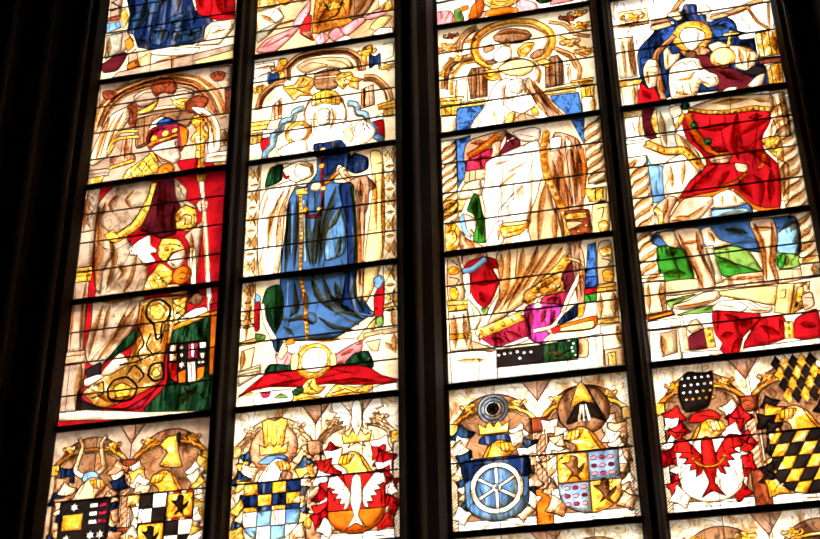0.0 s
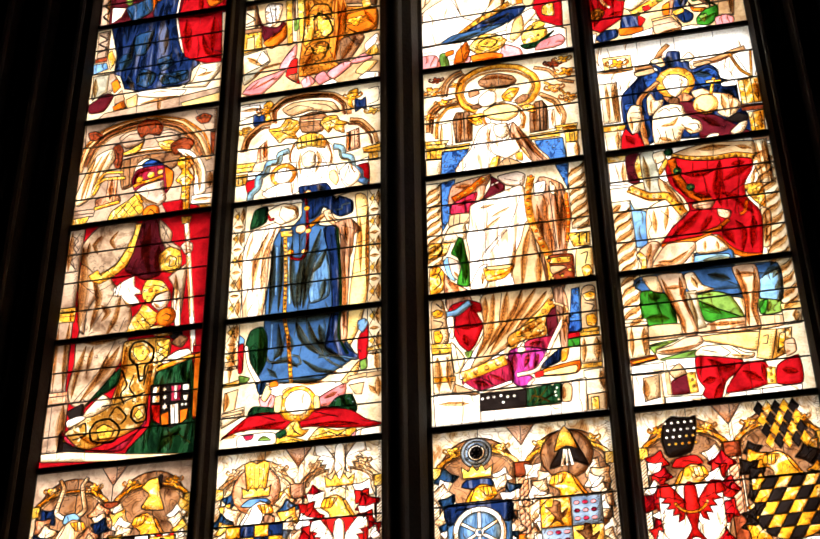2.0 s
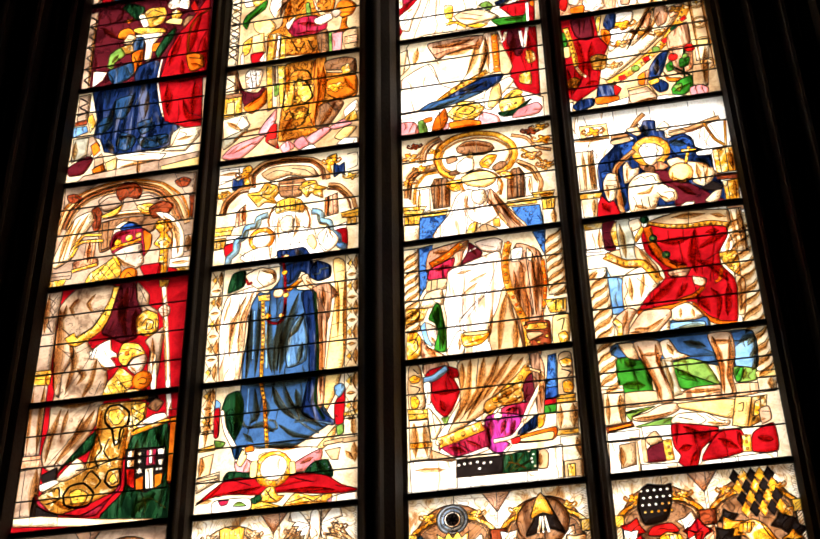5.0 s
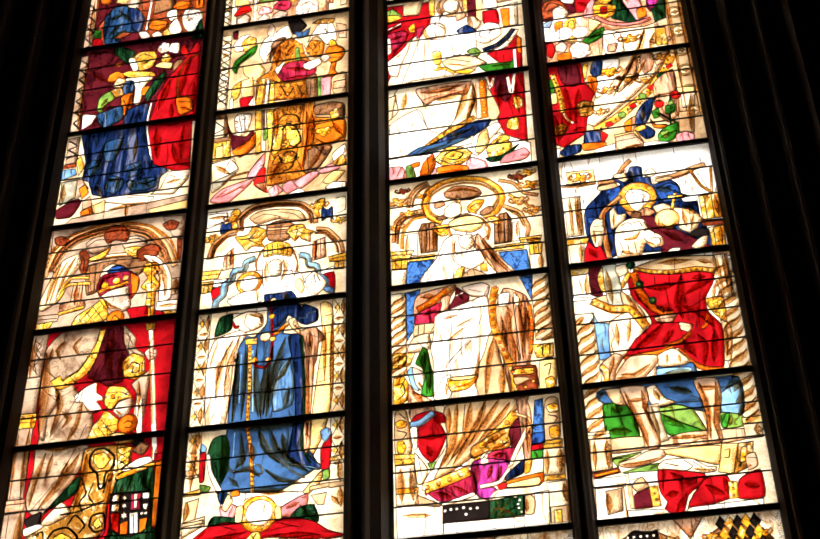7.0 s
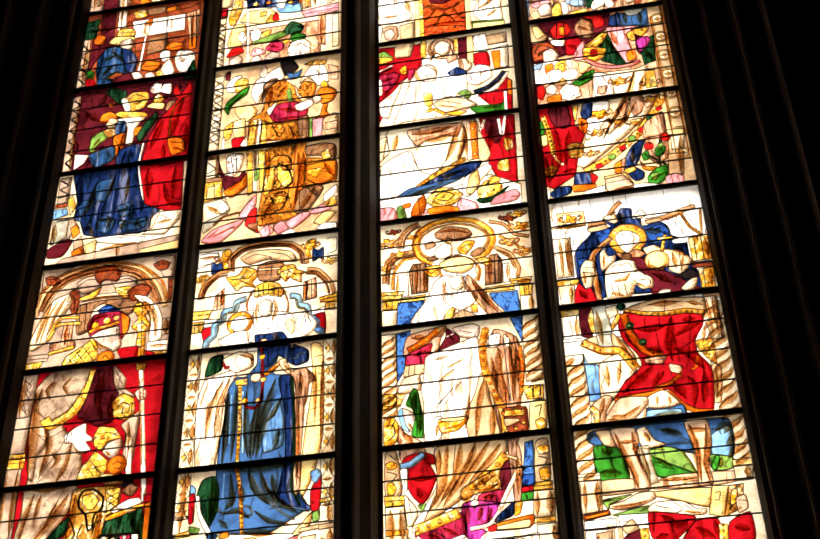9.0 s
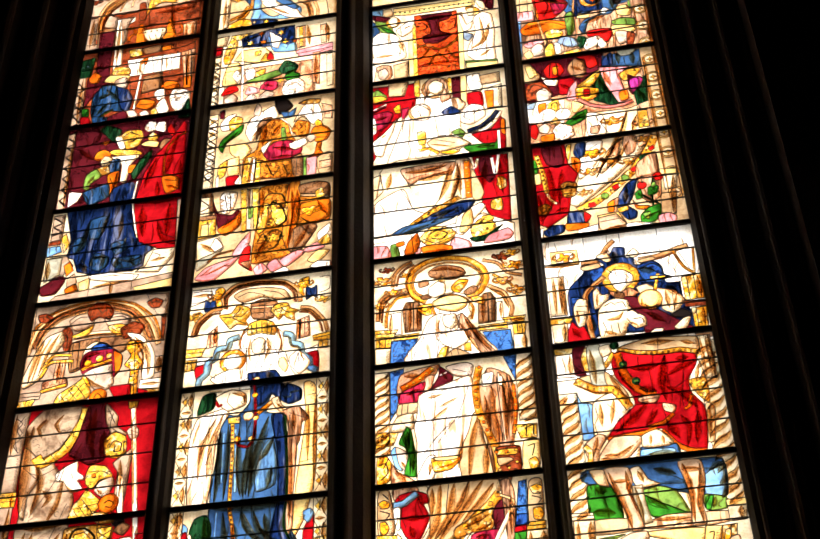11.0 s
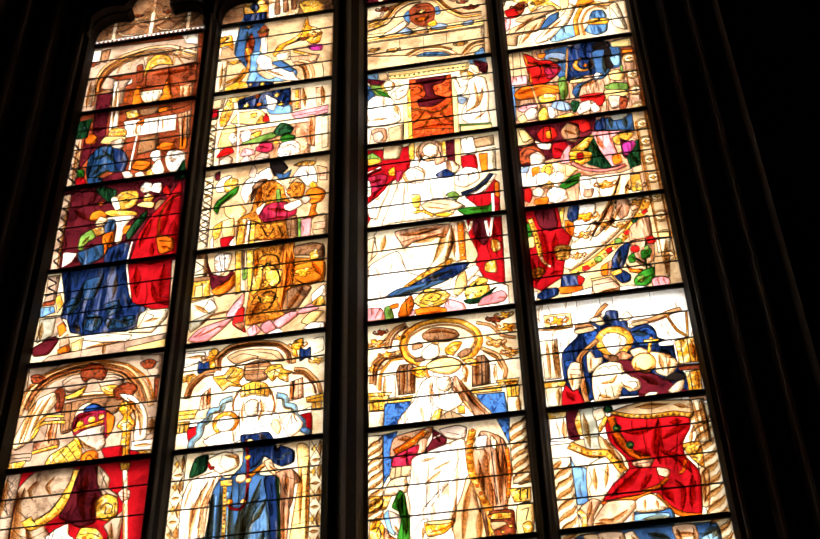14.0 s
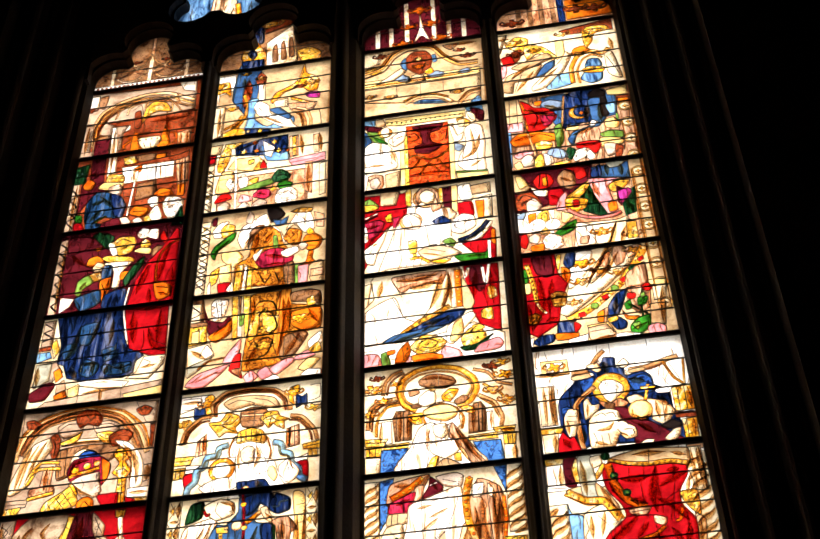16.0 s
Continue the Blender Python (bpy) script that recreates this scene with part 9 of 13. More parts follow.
piece(2, "gold", (48.1, 570.5), (52.2, 580.5), (66.5, 588.4), (71.8, 595.6), (75, 609.1), (76.6, 620.2), (78.9, 602.5), (84.5, 598.3), (90.2, 591.4), (88.7, 577.8), (81.5, 576.7), (74, 583.9), (59.6, 578.9), (51, 567.1))
stroke(2, (55.9, 579.7), (70.3, 586.2), (76.1, 606), width=0.94)
stroke(2, (77.1, 600), (86.6, 589.4), (81.3, 582.3), width=0.94)
leaf_scroll(2, "gold", 83.9, 588.6, 4.6, 40)
leaf_scroll(2, "russet", 73.9, 585.3, 3.6, 40)
piece(2, "purple", (77.9, 574.8), (90.6, 574.6), (90.7, 566.4), (81.7, 568.4))
piece(2, "pearl", (50.9, 569.8), (63.5, 571.1), (63.9, 560.1), (53.1, 561.2), curve=False)
piece(2, "straw", (65.3, 573.5), (85.5, 561.6), (83.8, 558.5), (66.3, 569.1), curve=False)
piece(2, "rose", (63.8, 564.2), (89.1, 561.3), (85.7, 551.3), (65.9, 555.7), curve=False)
ribbon(2, "straw", 3.4, (11.5, 533), (21.6, 544), (27.1, 556.1), (28.2, 569.4), (24.5, 584))
ribbon(2, "straw", 3, (9.1, 541.4), (19.6, 547.1), (24.4, 556.7))
leaf_scroll(2, "gold", 14.6, 567, 4, 40)
piece(2, "gold", (8.6, 536.2), (19.9, 541.7), (30.1, 536.9), (27.8, 529.5), (11.8, 529))
soft(2, 3, 2, (14.6, 540.2), (24.7, 551.3))
piece(2, "sky", (28.8, 574.8), (37.9, 575.5), (35.5, 551.6), (47, 538.5), (68, 547.2), (70.1, 538.8), (57.9, 533.5), (39.9, 537.4), (27.4, 537.5), (29.1, 553))
piece(2, "white", (33.9, 565.4), (38, 572.7), (47.5, 565.2), (49.8, 553.8), (64.4, 548), (70.2, 536.1), (73.9, 531.4), (57.8, 536.2), (39, 553.5))
stroke(2, (38.4, 564.4), (48.3, 548.8), (64.6, 542.6), width=0.68)
piece(2, "gown", (47.7, 559.7), (56.7, 560.4), (68, 547.2), (64.6, 543.9), (53.4, 553))
soft(2, 3, 2, (40.8, 553.1), (61.2, 538.1))
ribbon(2, "wash", 4, (67.7, 555.3), (75, 551), (79, 536.8), (78.4, 526.5))
ribbon(2, "pearl", 3, (71.2, 557.2), (80.3, 552.5), (84.3, 538.3), (83.7, 526.7))
stroke(2, (75.1, 548.3), (80.1, 528.7), width=0.81)
stroke(2, (82.1, 554.8), (91.1, 550.1), (93.3, 531.1), width=0.81)
soft(2, 3, 2, (69.6, 552.2), (76.1, 545.4), (77.9, 526.6))
piece(2, "navy", (20.6, 518.1), (44.2, 523.4), (65.3, 524.1), (67.4, 493.2), (47, 502.4), (22.2, 506.3), curve=False)
piece(2, "navy", (27.2, 540.1), (50.7, 533.7), (47.6, 525.3), (29.8, 526.5), curve=False)
piece(2, "sky", (42.8, 516), (59.2, 502.4), (66.1, 503.5), (67.4, 493.2), (49, 495.7))
piece(2, "white", (44.3, 520.8), (55.3, 510.8), (52.4, 498.8), (47, 502.4), curve=False)
star(2, "lemon", 40.9, 534, 3.4)
star(2, "lemon", 30.7, 535.4, 2.6)
star(2, "lemon", 29, 509.9, 4)
star(2, "orange", 39.6, 509, 3.6)
star(2, "orange", 37.6, 519.7, 3.4)
star(2, "lemon", 54.1, 517.5, 4)
star(2, "lemon", 58.1, 506.4, 4)
star(2, "orange", 66.1, 504.8, 2.6)
soft(2, 3, 2, (21.8, 512.7), (42.5, 521.2))
piece(2, "straw", (12.3, 522.4), (30, 522.6), (19.8, 515.7), (11.8, 516.1), curve=False)
piece(2, "straw", (8.2, 505.4), (12.5, 519.8), (18.2, 513.5), (17.2, 502.3), (12.9, 489.4), (7.3, 493))
stroke(2, (11.2, 499.7), (15.5, 514), width=0.81)
piece(2, "gold", (7, 498.1), (12.1, 499.5), (13.7, 489.2), (8.5, 489))
piece(2, "rose", (-3, 512.8), (5.8, 513.5), (6, 499.5), (-1.9, 498.6), curve=False)
piece(2, "ruby", (-1.9, 510), (5.2, 510.3), (5, 501), (-1.1, 500.2), curve=False)
piece(2, "wash", (-3.7, 521.9), (10.5, 522.8), (8.7, 510.4), (-2, 511.3), curve=False)
piece(2, "pink", (66.5, 493.4), (97.5, 496.9), (97.6, 486.9), (70.2, 485.1), curve=False)
stroke(2, (67.5, 489.4), (97.2, 491.5), width=0.81)
piece(2, "rose", (66.3, 521.3), (74.2, 522.2), (75, 496.6), (68.1, 495.5), curve=False)
piece(2, "straw", (69, 520.8), (72.5, 521.3), (73.3, 497), (70.2, 497.1), curve=False)
piece(2, "rose", (86.5, 519.6), (91.8, 519.8), (92.3, 498), (88, 497.7), curve=False)
soft(2, 4, 3, (76, 521.9), (78.5, 497.1))
soft(2, 4, 3, (91.8, 521.1), (94, 497.7))
piece(2, "rose", (81.3, 487.8), (87.3, 487.8), (87.5, 450.2), (81.5, 453.8), curve=False)
soft(2, 4, 2, (84, 484.8), (84.9, 450.7))
piece(2, "pearl", (92.6, 483), (97.7, 484.4), (98.4, 448.1), (93.4, 446.7), curve=False)
piece(2, "cream", (22.5, 502.4), (41.7, 502.2), (49.2, 491.9), (37.5, 484.4), (16.2, 491.2), curve=False)
piece(2, "straw", (38.2, 486.7), (43, 495.7), (47, 484.9))
piece(2, "scarlet", (43.4, 488.2), (46.3, 497.5), (49.5, 486.9))
piece(2, "straw", (33.2, 499), (38.4, 499.2), (37.8, 494.3), (33.5, 493.9))
piece(2, "pearl", (-3.6, 497.7), (5.2, 498.4), (6, 442.5), (-1.5, 440.5), curve=False)
stroke(2, (-2.5, 495), (5.3, 486), (-2.1, 480.1), (5.5, 471.2), (-1.8, 465.4), (5.8, 456.8), (-1.5, 451), (5.9, 443.7), width=1.22)
stroke(2, (5.2, 493.4), (-1.6, 484.9), (5.5, 476.1), (-1.7, 470.2), (5.8, 462.7), (-1.6, 457), (5.9, 448.4), width=1.22)
disc(2, "straw", 0.9, 490.6, 1.6, THIN)
disc(2, "straw", 1.7, 475.6, 1.6, THIN)
disc(2, "straw", 2.3, 461, 1.6, THIN)
ribbon(2, "white", 2, (22.3, 505), (24.4, 477.2), (25.6, 441.1))
piece(2, "cream", (7.6, 466), (11.3, 487.2), (21.7, 487.6), (23.2, 465.3), (13, 462.5))
piece(2, "hair", (15.7, 474.1), (19.5, 480.6), (23.5, 472.5), (21.6, 463.2))
piece(2, "hair", (25.8, 476.9), (30.6, 483.3), (35.4, 475), (33.4, 465.7), (28.2, 466.7))
piece(2, "straw", (35.4, 475), (43.1, 477.1), (41.8, 468.9), (35, 467.8))
piece(2, "moss", (26.6, 464.6), (38.3, 469.6), (53.5, 473.8), (57.2, 468.2), (43.8, 463.6))
piece(2, "forest", (53.5, 473.8), (58.3, 482.6), (63.5, 481.6), (69.7, 475.4), (67.4, 468.6), (57.2, 468.2))
piece(2, "green", (59, 465.4), (64, 469.3), (71, 465.5), (70.3, 460.8), (61, 460.2))
stroke(2, (56.9, 475.6), (63.7, 476.6), (69, 473.1), width=0.94)
soft(2, 3, 2, (58.9, 467.9), (69.1, 470.7))
star(2, "lemon", 55.8, 461.3, 4.6)
piece(2, "hair", (57.3, 446.7), (59.4, 458.2), (69.4, 461), (75.5, 455), (75.1, 442.1), (63.5, 439.6))
stroke(2, (61.3, 453), (67.9, 456.5), (73.2, 450.7), width=0.81)
stroke(2, (63.3, 445.5), (71.6, 446.3), width=0.81)
piece(2, "scarlet", (7.7, 454), (13, 462.5), (19.1, 462.5), (22.1, 456), (10.4, 452.3))
piece(2, "flesh", (10.6, 448.7), (17.1, 453.4), (21.7, 448.9), (19.8, 439.9), (12.8, 442.4))
piece(2, "pink", (27.4, 452.5), (30.4, 459.1), (38.3, 455.2), (38.6, 450.4), (29.3, 449.8))
piece(2, "flesh", (27.9, 445.4), (32.6, 450.3), (37.1, 445.9), (35.8, 439.1), (29.9, 440.3))
piece(2, "crimson", (39.2, 455), (43.9, 462.4), (52.5, 460.7), (54.5, 454.4), (49.6, 450.6))
piece(2, "flesh", (38.8, 445.6), (44.4, 451.6), (51.4, 447.9), (50.1, 439.9), (41.7, 440.4))
soft(2, 2, 2, (42.3, 459.1), (51, 455))
soft(2, 2, 2, (10.1, 455.9), (20.3, 457.5))
stroke(2, (37.7, 436.5), (41.3, 446.3), (51.6, 443.1), width=0.81)
piece(2, "pearl", (-1.6, 432.1), (7.6, 432.7), (8, 354.5), (-0.8, 355), curve=False)
stroke(2, (-0.6, 429.6), (7.7, 421.2), (-0.3, 415.9), (7.9, 407.6), (0, 402.3), (7.8, 394.3), (-0, 389.1), (7.8, 381.2), (-0.2, 376.1), (8.2, 368.2), (0.1, 363.3), width=1.22)
stroke(2, (7.6, 426.9), (-0.3, 420.4), (8, 413.2), (0.1, 407.9), (7.8, 398.7), (-0.2, 394.6), (7.9, 386.6), (-0, 381.5), (8, 374.7), (0.1, 368.6), (7.9, 359.8), width=1.22)
disc(2, "straw", 3.6, 425.4, 1.8, THIN)
disc(2, "straw", 3.7, 411.7, 1.8, THIN)
disc(2, "straw", 3.8, 397.2, 1.8, THIN)
disc(2, "white", 3.7, 384.1, 1.8, THIN)
disc(2, "white", 3.9, 365.8, 2, THIN)
piece(2, "white", (9.4, 420.9), (14.6, 429.1), (22.1, 429.9), (19.9, 414.4), (11.6, 413.7))
piece(2, "straw", (16, 421.9), (20.6, 427.9), (27.5, 424.3), (26.4, 415.4), (18.3, 412.4))
piece(2, "maroon", (8.3, 434.9), (12.4, 436.4), (12.2, 427.2), (8.8, 427.8))
piece(2, "green", (9.6, 396.2), (12.3, 404.6), (24.8, 415.7), (28.8, 417.2), (26.9, 408.6), (16, 399.4), (13.4, 390))
soft(2, 3, 2, (12.8, 397.8), (25.1, 411.2))
piece(2, "white", (30.2, 408), (32.7, 421.1), (42.3, 428.4), (52.1, 433.5), (56, 421.2), (46.4, 413.9), (38.7, 404.2), (35.9, 395.8))
stroke(2, (37.8, 420.1), (45.8, 425.4), width=0.81)
stroke(2, (36.7, 411.3), (42.8, 419.2), width=0.81)
soft(2, 2, 2, (35.5, 402.5), (44.8, 414.3))
piece(2, "flesh", (35.7, 427.4), (38.4, 438.4), (42.1, 433.1), (40.9, 424.1))
piece(2, "black", (51.7, 440.5), (60.1, 441.2), (67.2, 430.6), (62.5, 424.6), (55.9, 423.5))
piece(2, "gown", (57.5, 425.5), (64.2, 424.2), (69.8, 427.8), (67.7, 419), (61.1, 418))
piece(2, "white", (67.9, 412.2), (72.5, 422.7), (77.2, 431), (85.5, 431.7), (89.8, 421.6), (90.9, 410.1), (82.9, 407.1), (76, 417.4))
piece(2, "oldgold", (71.3, 432.1), (78.7, 435.3), (88.7, 433.4), (87.2, 429), (77.2, 429.8))
stroke(2, (79, 426), (85.8, 417.9), width=0.81)
stroke(2, (74.3, 417.8), (79.4, 412.3), width=0.81)
piece(2, "rose", (89.7, 428.6), (98, 424.7), (98.3, 411), (92.5, 412.1), curve=False)
piece(2, "orange", (81.6, 396.2), (83, 402.6), (87.8, 406.2), (94.4, 402.7), (97.7, 397.7), (94.7, 389.4), (86.7, 387.6))
piece(2, "orange", (84.6, 376.1), (86.7, 386.5), (90.7, 386.9), (90.1, 379.4), (93.4, 373.4), (87.1, 372.4), (76.6, 375.4))
stroke(2, (83.1, 398.2), (96.1, 396.9), width=1.08)
stroke(2, (84.9, 393.4), (94.6, 391.6), width=0.81)
piece(2, "gold", (84.4, 409.1), (87.6, 411.9), (91.1, 405.6), (86.2, 404.3))
piece(2, "wash", (87.1, 371.3), (95, 376.4), (99, 373.5), (98.6, 352.4), (89.1, 356.2))
piece(2, "rose", (88.8, 367.8), (98.3, 368.3), (98.2, 360.9), (89, 360.4), curve=False)
piece(2, "cream", (18.6, 396.7), (31, 396.7), (36.3, 389.1), (30.4, 379.3), (20.1, 387.7))
piece(2, "cream", (16.4, 381.8), (26.9, 384.3), (29, 364.6), (19.3, 365.2), curve=False)
piece(2, "straw", (11.2, 376.3), (18.1, 381.5), (16.7, 366.7), (11.3, 363.4))
piece(2, "ruby", (17.7, 364.4), (28.2, 364.7), (25.6, 354.6), (19.2, 354.7))
piece(2, "white", (24.7, 356.9), (29, 364.6), (30.5, 353.8))
piece(2, "flesh", (9.7, 363.7), (11.8, 367.6), (12.8, 354.8), (10.5, 354.1))
piece(2, "amber", (43.3, 410), (52.8, 419.6), (63, 413.1), (66.8, 399), (73.8, 386.7), (76.4, 358.4), (71.8, 355), (46.2, 357.4), (31, 357.9), (30.3, 381.5), (39.6, 388.5))
piece(2, "shadow", (39.7, 415.2), (44.4, 421.1), (51, 421), (43.3, 410), (39.1, 397.4))
soft(2, 5, 2, (46.4, 413.9), (44.3, 392.1))
soft(2, 4, 2, (58.1, 411.8), (52, 401.7))
piece(2, "moss", (58.3, 407.2), (61.6, 407.7), (62.9, 395.3), (59.7, 393.6))
ribbon(2, "white", 1.6, (57.8, 418.6), (64.7, 410.5), (67.6, 398.8))
piece(2, "crimson", (45.7, 382), (47.7, 389.2), (55.6, 394.4), (67.1, 393.4), (75.4, 386.4), (74.1, 378), (61.4, 373.8), (51.7, 374.4))
soft(2, 4, 2, (52.7, 388.4), (70.7, 382.9))
soft(2, 3, 2, (51.6, 377.7), (69.3, 377.7))
piece(2, "white", (65.6, 390.4), (76.8, 393.8), (79.4, 387.9), (70.7, 382.9), (66.6, 384.7))
piece(2, "white", (43.6, 390), (51.4, 396.3), (47.9, 387), (45.6, 383.1))
piece(2, "flesh", (78.4, 394.6), (82.3, 397.2), (86.5, 393.1), (81.8, 388.5))
piece(2, "amber", (66.6, 403.4), (71.2, 413.8), (81.1, 409.7), (79.9, 396.5), (73.5, 395.5))
ribbon(2, "oldgold", 1.6, (36.8, 381.4), (48.5, 373.9), (67.8, 373.7))
piece(2, "shadow", (67.8, 374.8), (75.7, 377.7), (77.3, 356.1), (70.2, 355.3))
piece(2, "moss", (76.7, 373.2), (79.1, 373.8), (79.7, 354.7), (77.3, 354))
piece(2, "pink", (79.1, 372.8), (87.1, 373.5), (86.8, 355.5), (79.7, 354.7), curve=False)
piece(2, "straw", (31.9, 381.2), (36.8, 381.4), (35.2, 355.1), (29.7, 354), curve=False)
piece(2, "white", (37.8, 379.1), (40.2, 378.6), (39.2, 354.4), (36.5, 354.4), curve=False)
piece(2, "lemon", (40.6, 377.5), (43.9, 376.5), (44.1, 353.6), (40.1, 353.8), curve=False)
stroke(2, (48.7, 371.8), (54.1, 360.2), (58.5, 367.9), width=1.08)
stroke(2, (61.6, 369.5), (65.2, 360.4), (69.8, 365.9), width=1.08)
piece(2, "straw", (30, 349.7), (35.5, 349.8), (36.6, 308.2), (32.8, 306.9), curve=False)
piece(2, "lemon", (38.7, 349.3), (44.4, 348.3), (44.3, 308.9), (42, 308.3), curve=False)
piece(2, "pearl", (34.8, 348.9), (38.7, 349.3), (39.6, 309.7), (36.5, 310.2), curve=False)
piece(2, "shadow", (35.6, 348.8), (37.5, 348.4), (38.2, 331.9), (36.3, 332.2), curve=False)
piece(2, "moss", (36.8, 330.1), (40.6, 331.5), (40.4, 321.5), (37.4, 320))
piece(2, "shadow", (-1.9, 349), (8.4, 350.3), (10.1, 328.5), (-0.1, 328.2))
piece(2, "pearl", (-0.9, 346.7), (7.1, 346.4), (7.7, 328.9), (-0.1, 328.2), curve=False)
stroke(2, (0.1, 344.5), (7.1, 337.1), (0.3, 333.2), width=1.22)
piece(2, "hair", (14.5, 344.1), (18, 349.7), (27.8, 347), (25.6, 332), (19.7, 326.9), (16.4, 329.5))
stroke(2, (18.3, 345.5), (21, 330.7), width=0.94)
stroke(2, (22.4, 344.8), (23.2, 332.4), width=0.94)
piece(2, "maroon", (8.8, 345.1), (14, 329.9), (24.5, 326.1), (28.8, 331.5), (30.7, 327.1), (26.5, 319.8), (16, 313.5), (11.9, 326.2))
piece(2, "orange", (14.5, 313.8), (26.4, 321.8), (31.3, 329), (31.5, 315), (21.2, 306.8))
soft(2, 3, 2, (17.6, 313.3), (29.4, 323.3))
piece(2, "straw", (-1.3, 324.4), (12.8, 325.1), (14.1, 307.9), (0.3, 306.3), curve=False)
piece(2, "cream", (2.2, 319.8), (7.6, 320.5), (8.3, 308.9), (2.4, 308.9), curve=False)
piece(2, "shadow", (-1.7, 328.5), (12.5, 328.1), (13.3, 324.4), (-1.3, 324.4), curve=False)
piece(2, "amber", (45.1, 349.2), (72, 348.7), (74.8, 335.9), (97.5, 330), (98, 310), (85.9, 306.1), (77.5, 284.3), (62.6, 279.1), (50.7, 277.2), (41.5, 278.6), (43, 305.2), (45.5, 328.7))
piece(2, "ochre", (65.7, 347.7), (75.1, 350.3), (74.8, 315.8), (68.4, 285.7), (63.1, 302))
piece(2, "shadow", (74.5, 346.2), (87.8, 348.1), (97.2, 344.3), (97.5, 332), (85, 336.2), (75.5, 337.8))
piece(2, "orange", (75.9, 327.6), (97.6, 329), (97.2, 312.1), (84.3, 308.3), (76.3, 315.5))
leaf_scroll(2, "gold", 82.3, 320.5, 6, 40)
leaf_scroll(2, "straw", 55.7, 327, 7, 40)
leaf_scroll(2, "lemon", 57.9, 314.6, 5.5, 40)
leaf_scroll(2, "lemon", 57.1, 299.1, 5, 40)
piece(2, "lemon", (53.9, 331.3), (56.9, 334.9), (58.9, 326.4), (66.7, 325.1), (65.7, 313.3), (59.6, 310.4), (54.6, 319.1))
piece(2, "straw", (46.1, 330.6), (52.4, 331.6), (51.2, 309.8), (44.5, 305))
piece(2, "straw", (86.5, 338), (91.8, 341.2), (93.6, 332.7), (88.2, 331.6))
stroke(2, (48.2, 336.3), (51.8, 341.9), (61.3, 340.2), (64.9, 331.5), width=1.35)
stroke(2, (51, 327.7), (55.4, 333.1), (61.9, 327.9), (65.6, 315.3), (59.7, 308.4), width=1.35)
stroke(2, (52.3, 303.7), (58.3, 306.7), (63.1, 302), (59, 291), (53.1, 288.1), width=1.22)
stroke(2, (45, 297.1), (49.2, 304.2), (52.7, 295.9), width=1.08)
stroke(2, (76.6, 307.6), (83, 298.7), width=1.08)
soft(2, 5, 3, (69.1, 343), (71.7, 316.3), (66.8, 286))
soft(2, 4, 3, (73, 342.3), (74.9, 311.8))
soft(2, 4, 2, (46.8, 346.8), (46.9, 316.4))
soft(2, 5, 2, (82.8, 306.6), (71.4, 285.2))
soft(2, 4, 2, (88.3, 329.5), (96.3, 314.2))
soft(2, 4, 2, (52.5, 299.8), (44.5, 280))
piece(2, "shadow", (70.6, 304.7), (84.3, 308.3), (89, 303.6), (77.5, 284.3), (68.4, 285.7))
piece(2, "pearl", (-0.3, 304.4), (16.5, 307.6), (20.5, 295.2), (10.6, 285.3), (1.8, 281), curve=False)
soft(2, 4, 2, (3, 301.9), (14.6, 292.3))
piece(2, "white", (9.8, 295), (14.3, 306), (20.4, 297.2), (14.5, 293.3))
piece(2, "grey", (1.2, 286.8), (19.1, 293.5), (10.7, 283.4), (2.1, 277.2))
piece(2, "pink", (27.2, 288.4), (32.6, 299.1), (39.7, 307.7), (39, 294.2), (32.1, 283.8))
piece(2, "pink", (1.2, 269.8), (9.5, 279.8), (31.9, 285.8), (26.5, 277.2), (13.7, 266.1))
soft(2, 2, 2, (8.6, 272.4), (26.2, 281))
ribbon(2, "gold", 1.4, (9.2, 283.6), (16.3, 290.1), (28.4, 292.1))
piece(2, "scarlet", (32.3, 280), (36, 292.8), (40.6, 294), (40.6, 280.6), (42.7, 270.9))
piece(2, "rose", (33.9, 279.8), (41.4, 280.5), (40.3, 273.1))
piece(2, "pink", (43.4, 272.7), (49.1, 277.4), (54, 271), (46.8, 265.6))
piece(2, "pink", (53, 274.9), (59.6, 279.5), (64.5, 271.3), (57.2, 267.7))
piece(2, "pink", (62, 277.3), (74.4, 284.8), (80.6, 281.9), (67.5, 270.8))
piece(2, "white", (57.2, 266.8), (66, 271), (69.9, 266.7), (60.4, 263.5))
piece(2, "pink", (79, 284), (89.3, 290), (94.8, 284.4), (83.6, 281.4))
piece(2, "white", (89.1, 297.8), (98, 306), (99.8, 296), (90.9, 289.8))
piece(2, "straw", (89.3, 290), (96.7, 296.5), (99.2, 288.4), (94, 286.4))
piece(2, "cream", (82.3, 274.1), (89.6, 282.4), (98.6, 280.9), (89.9, 271))
piece(2, "orange", (90, 265.4), (98.8, 271.5), (99.6, 265.8))
piece(2, "white", (84, 268.2), (89.8, 272.9), (98.8, 271.5), (99, 262.2), curve=False)

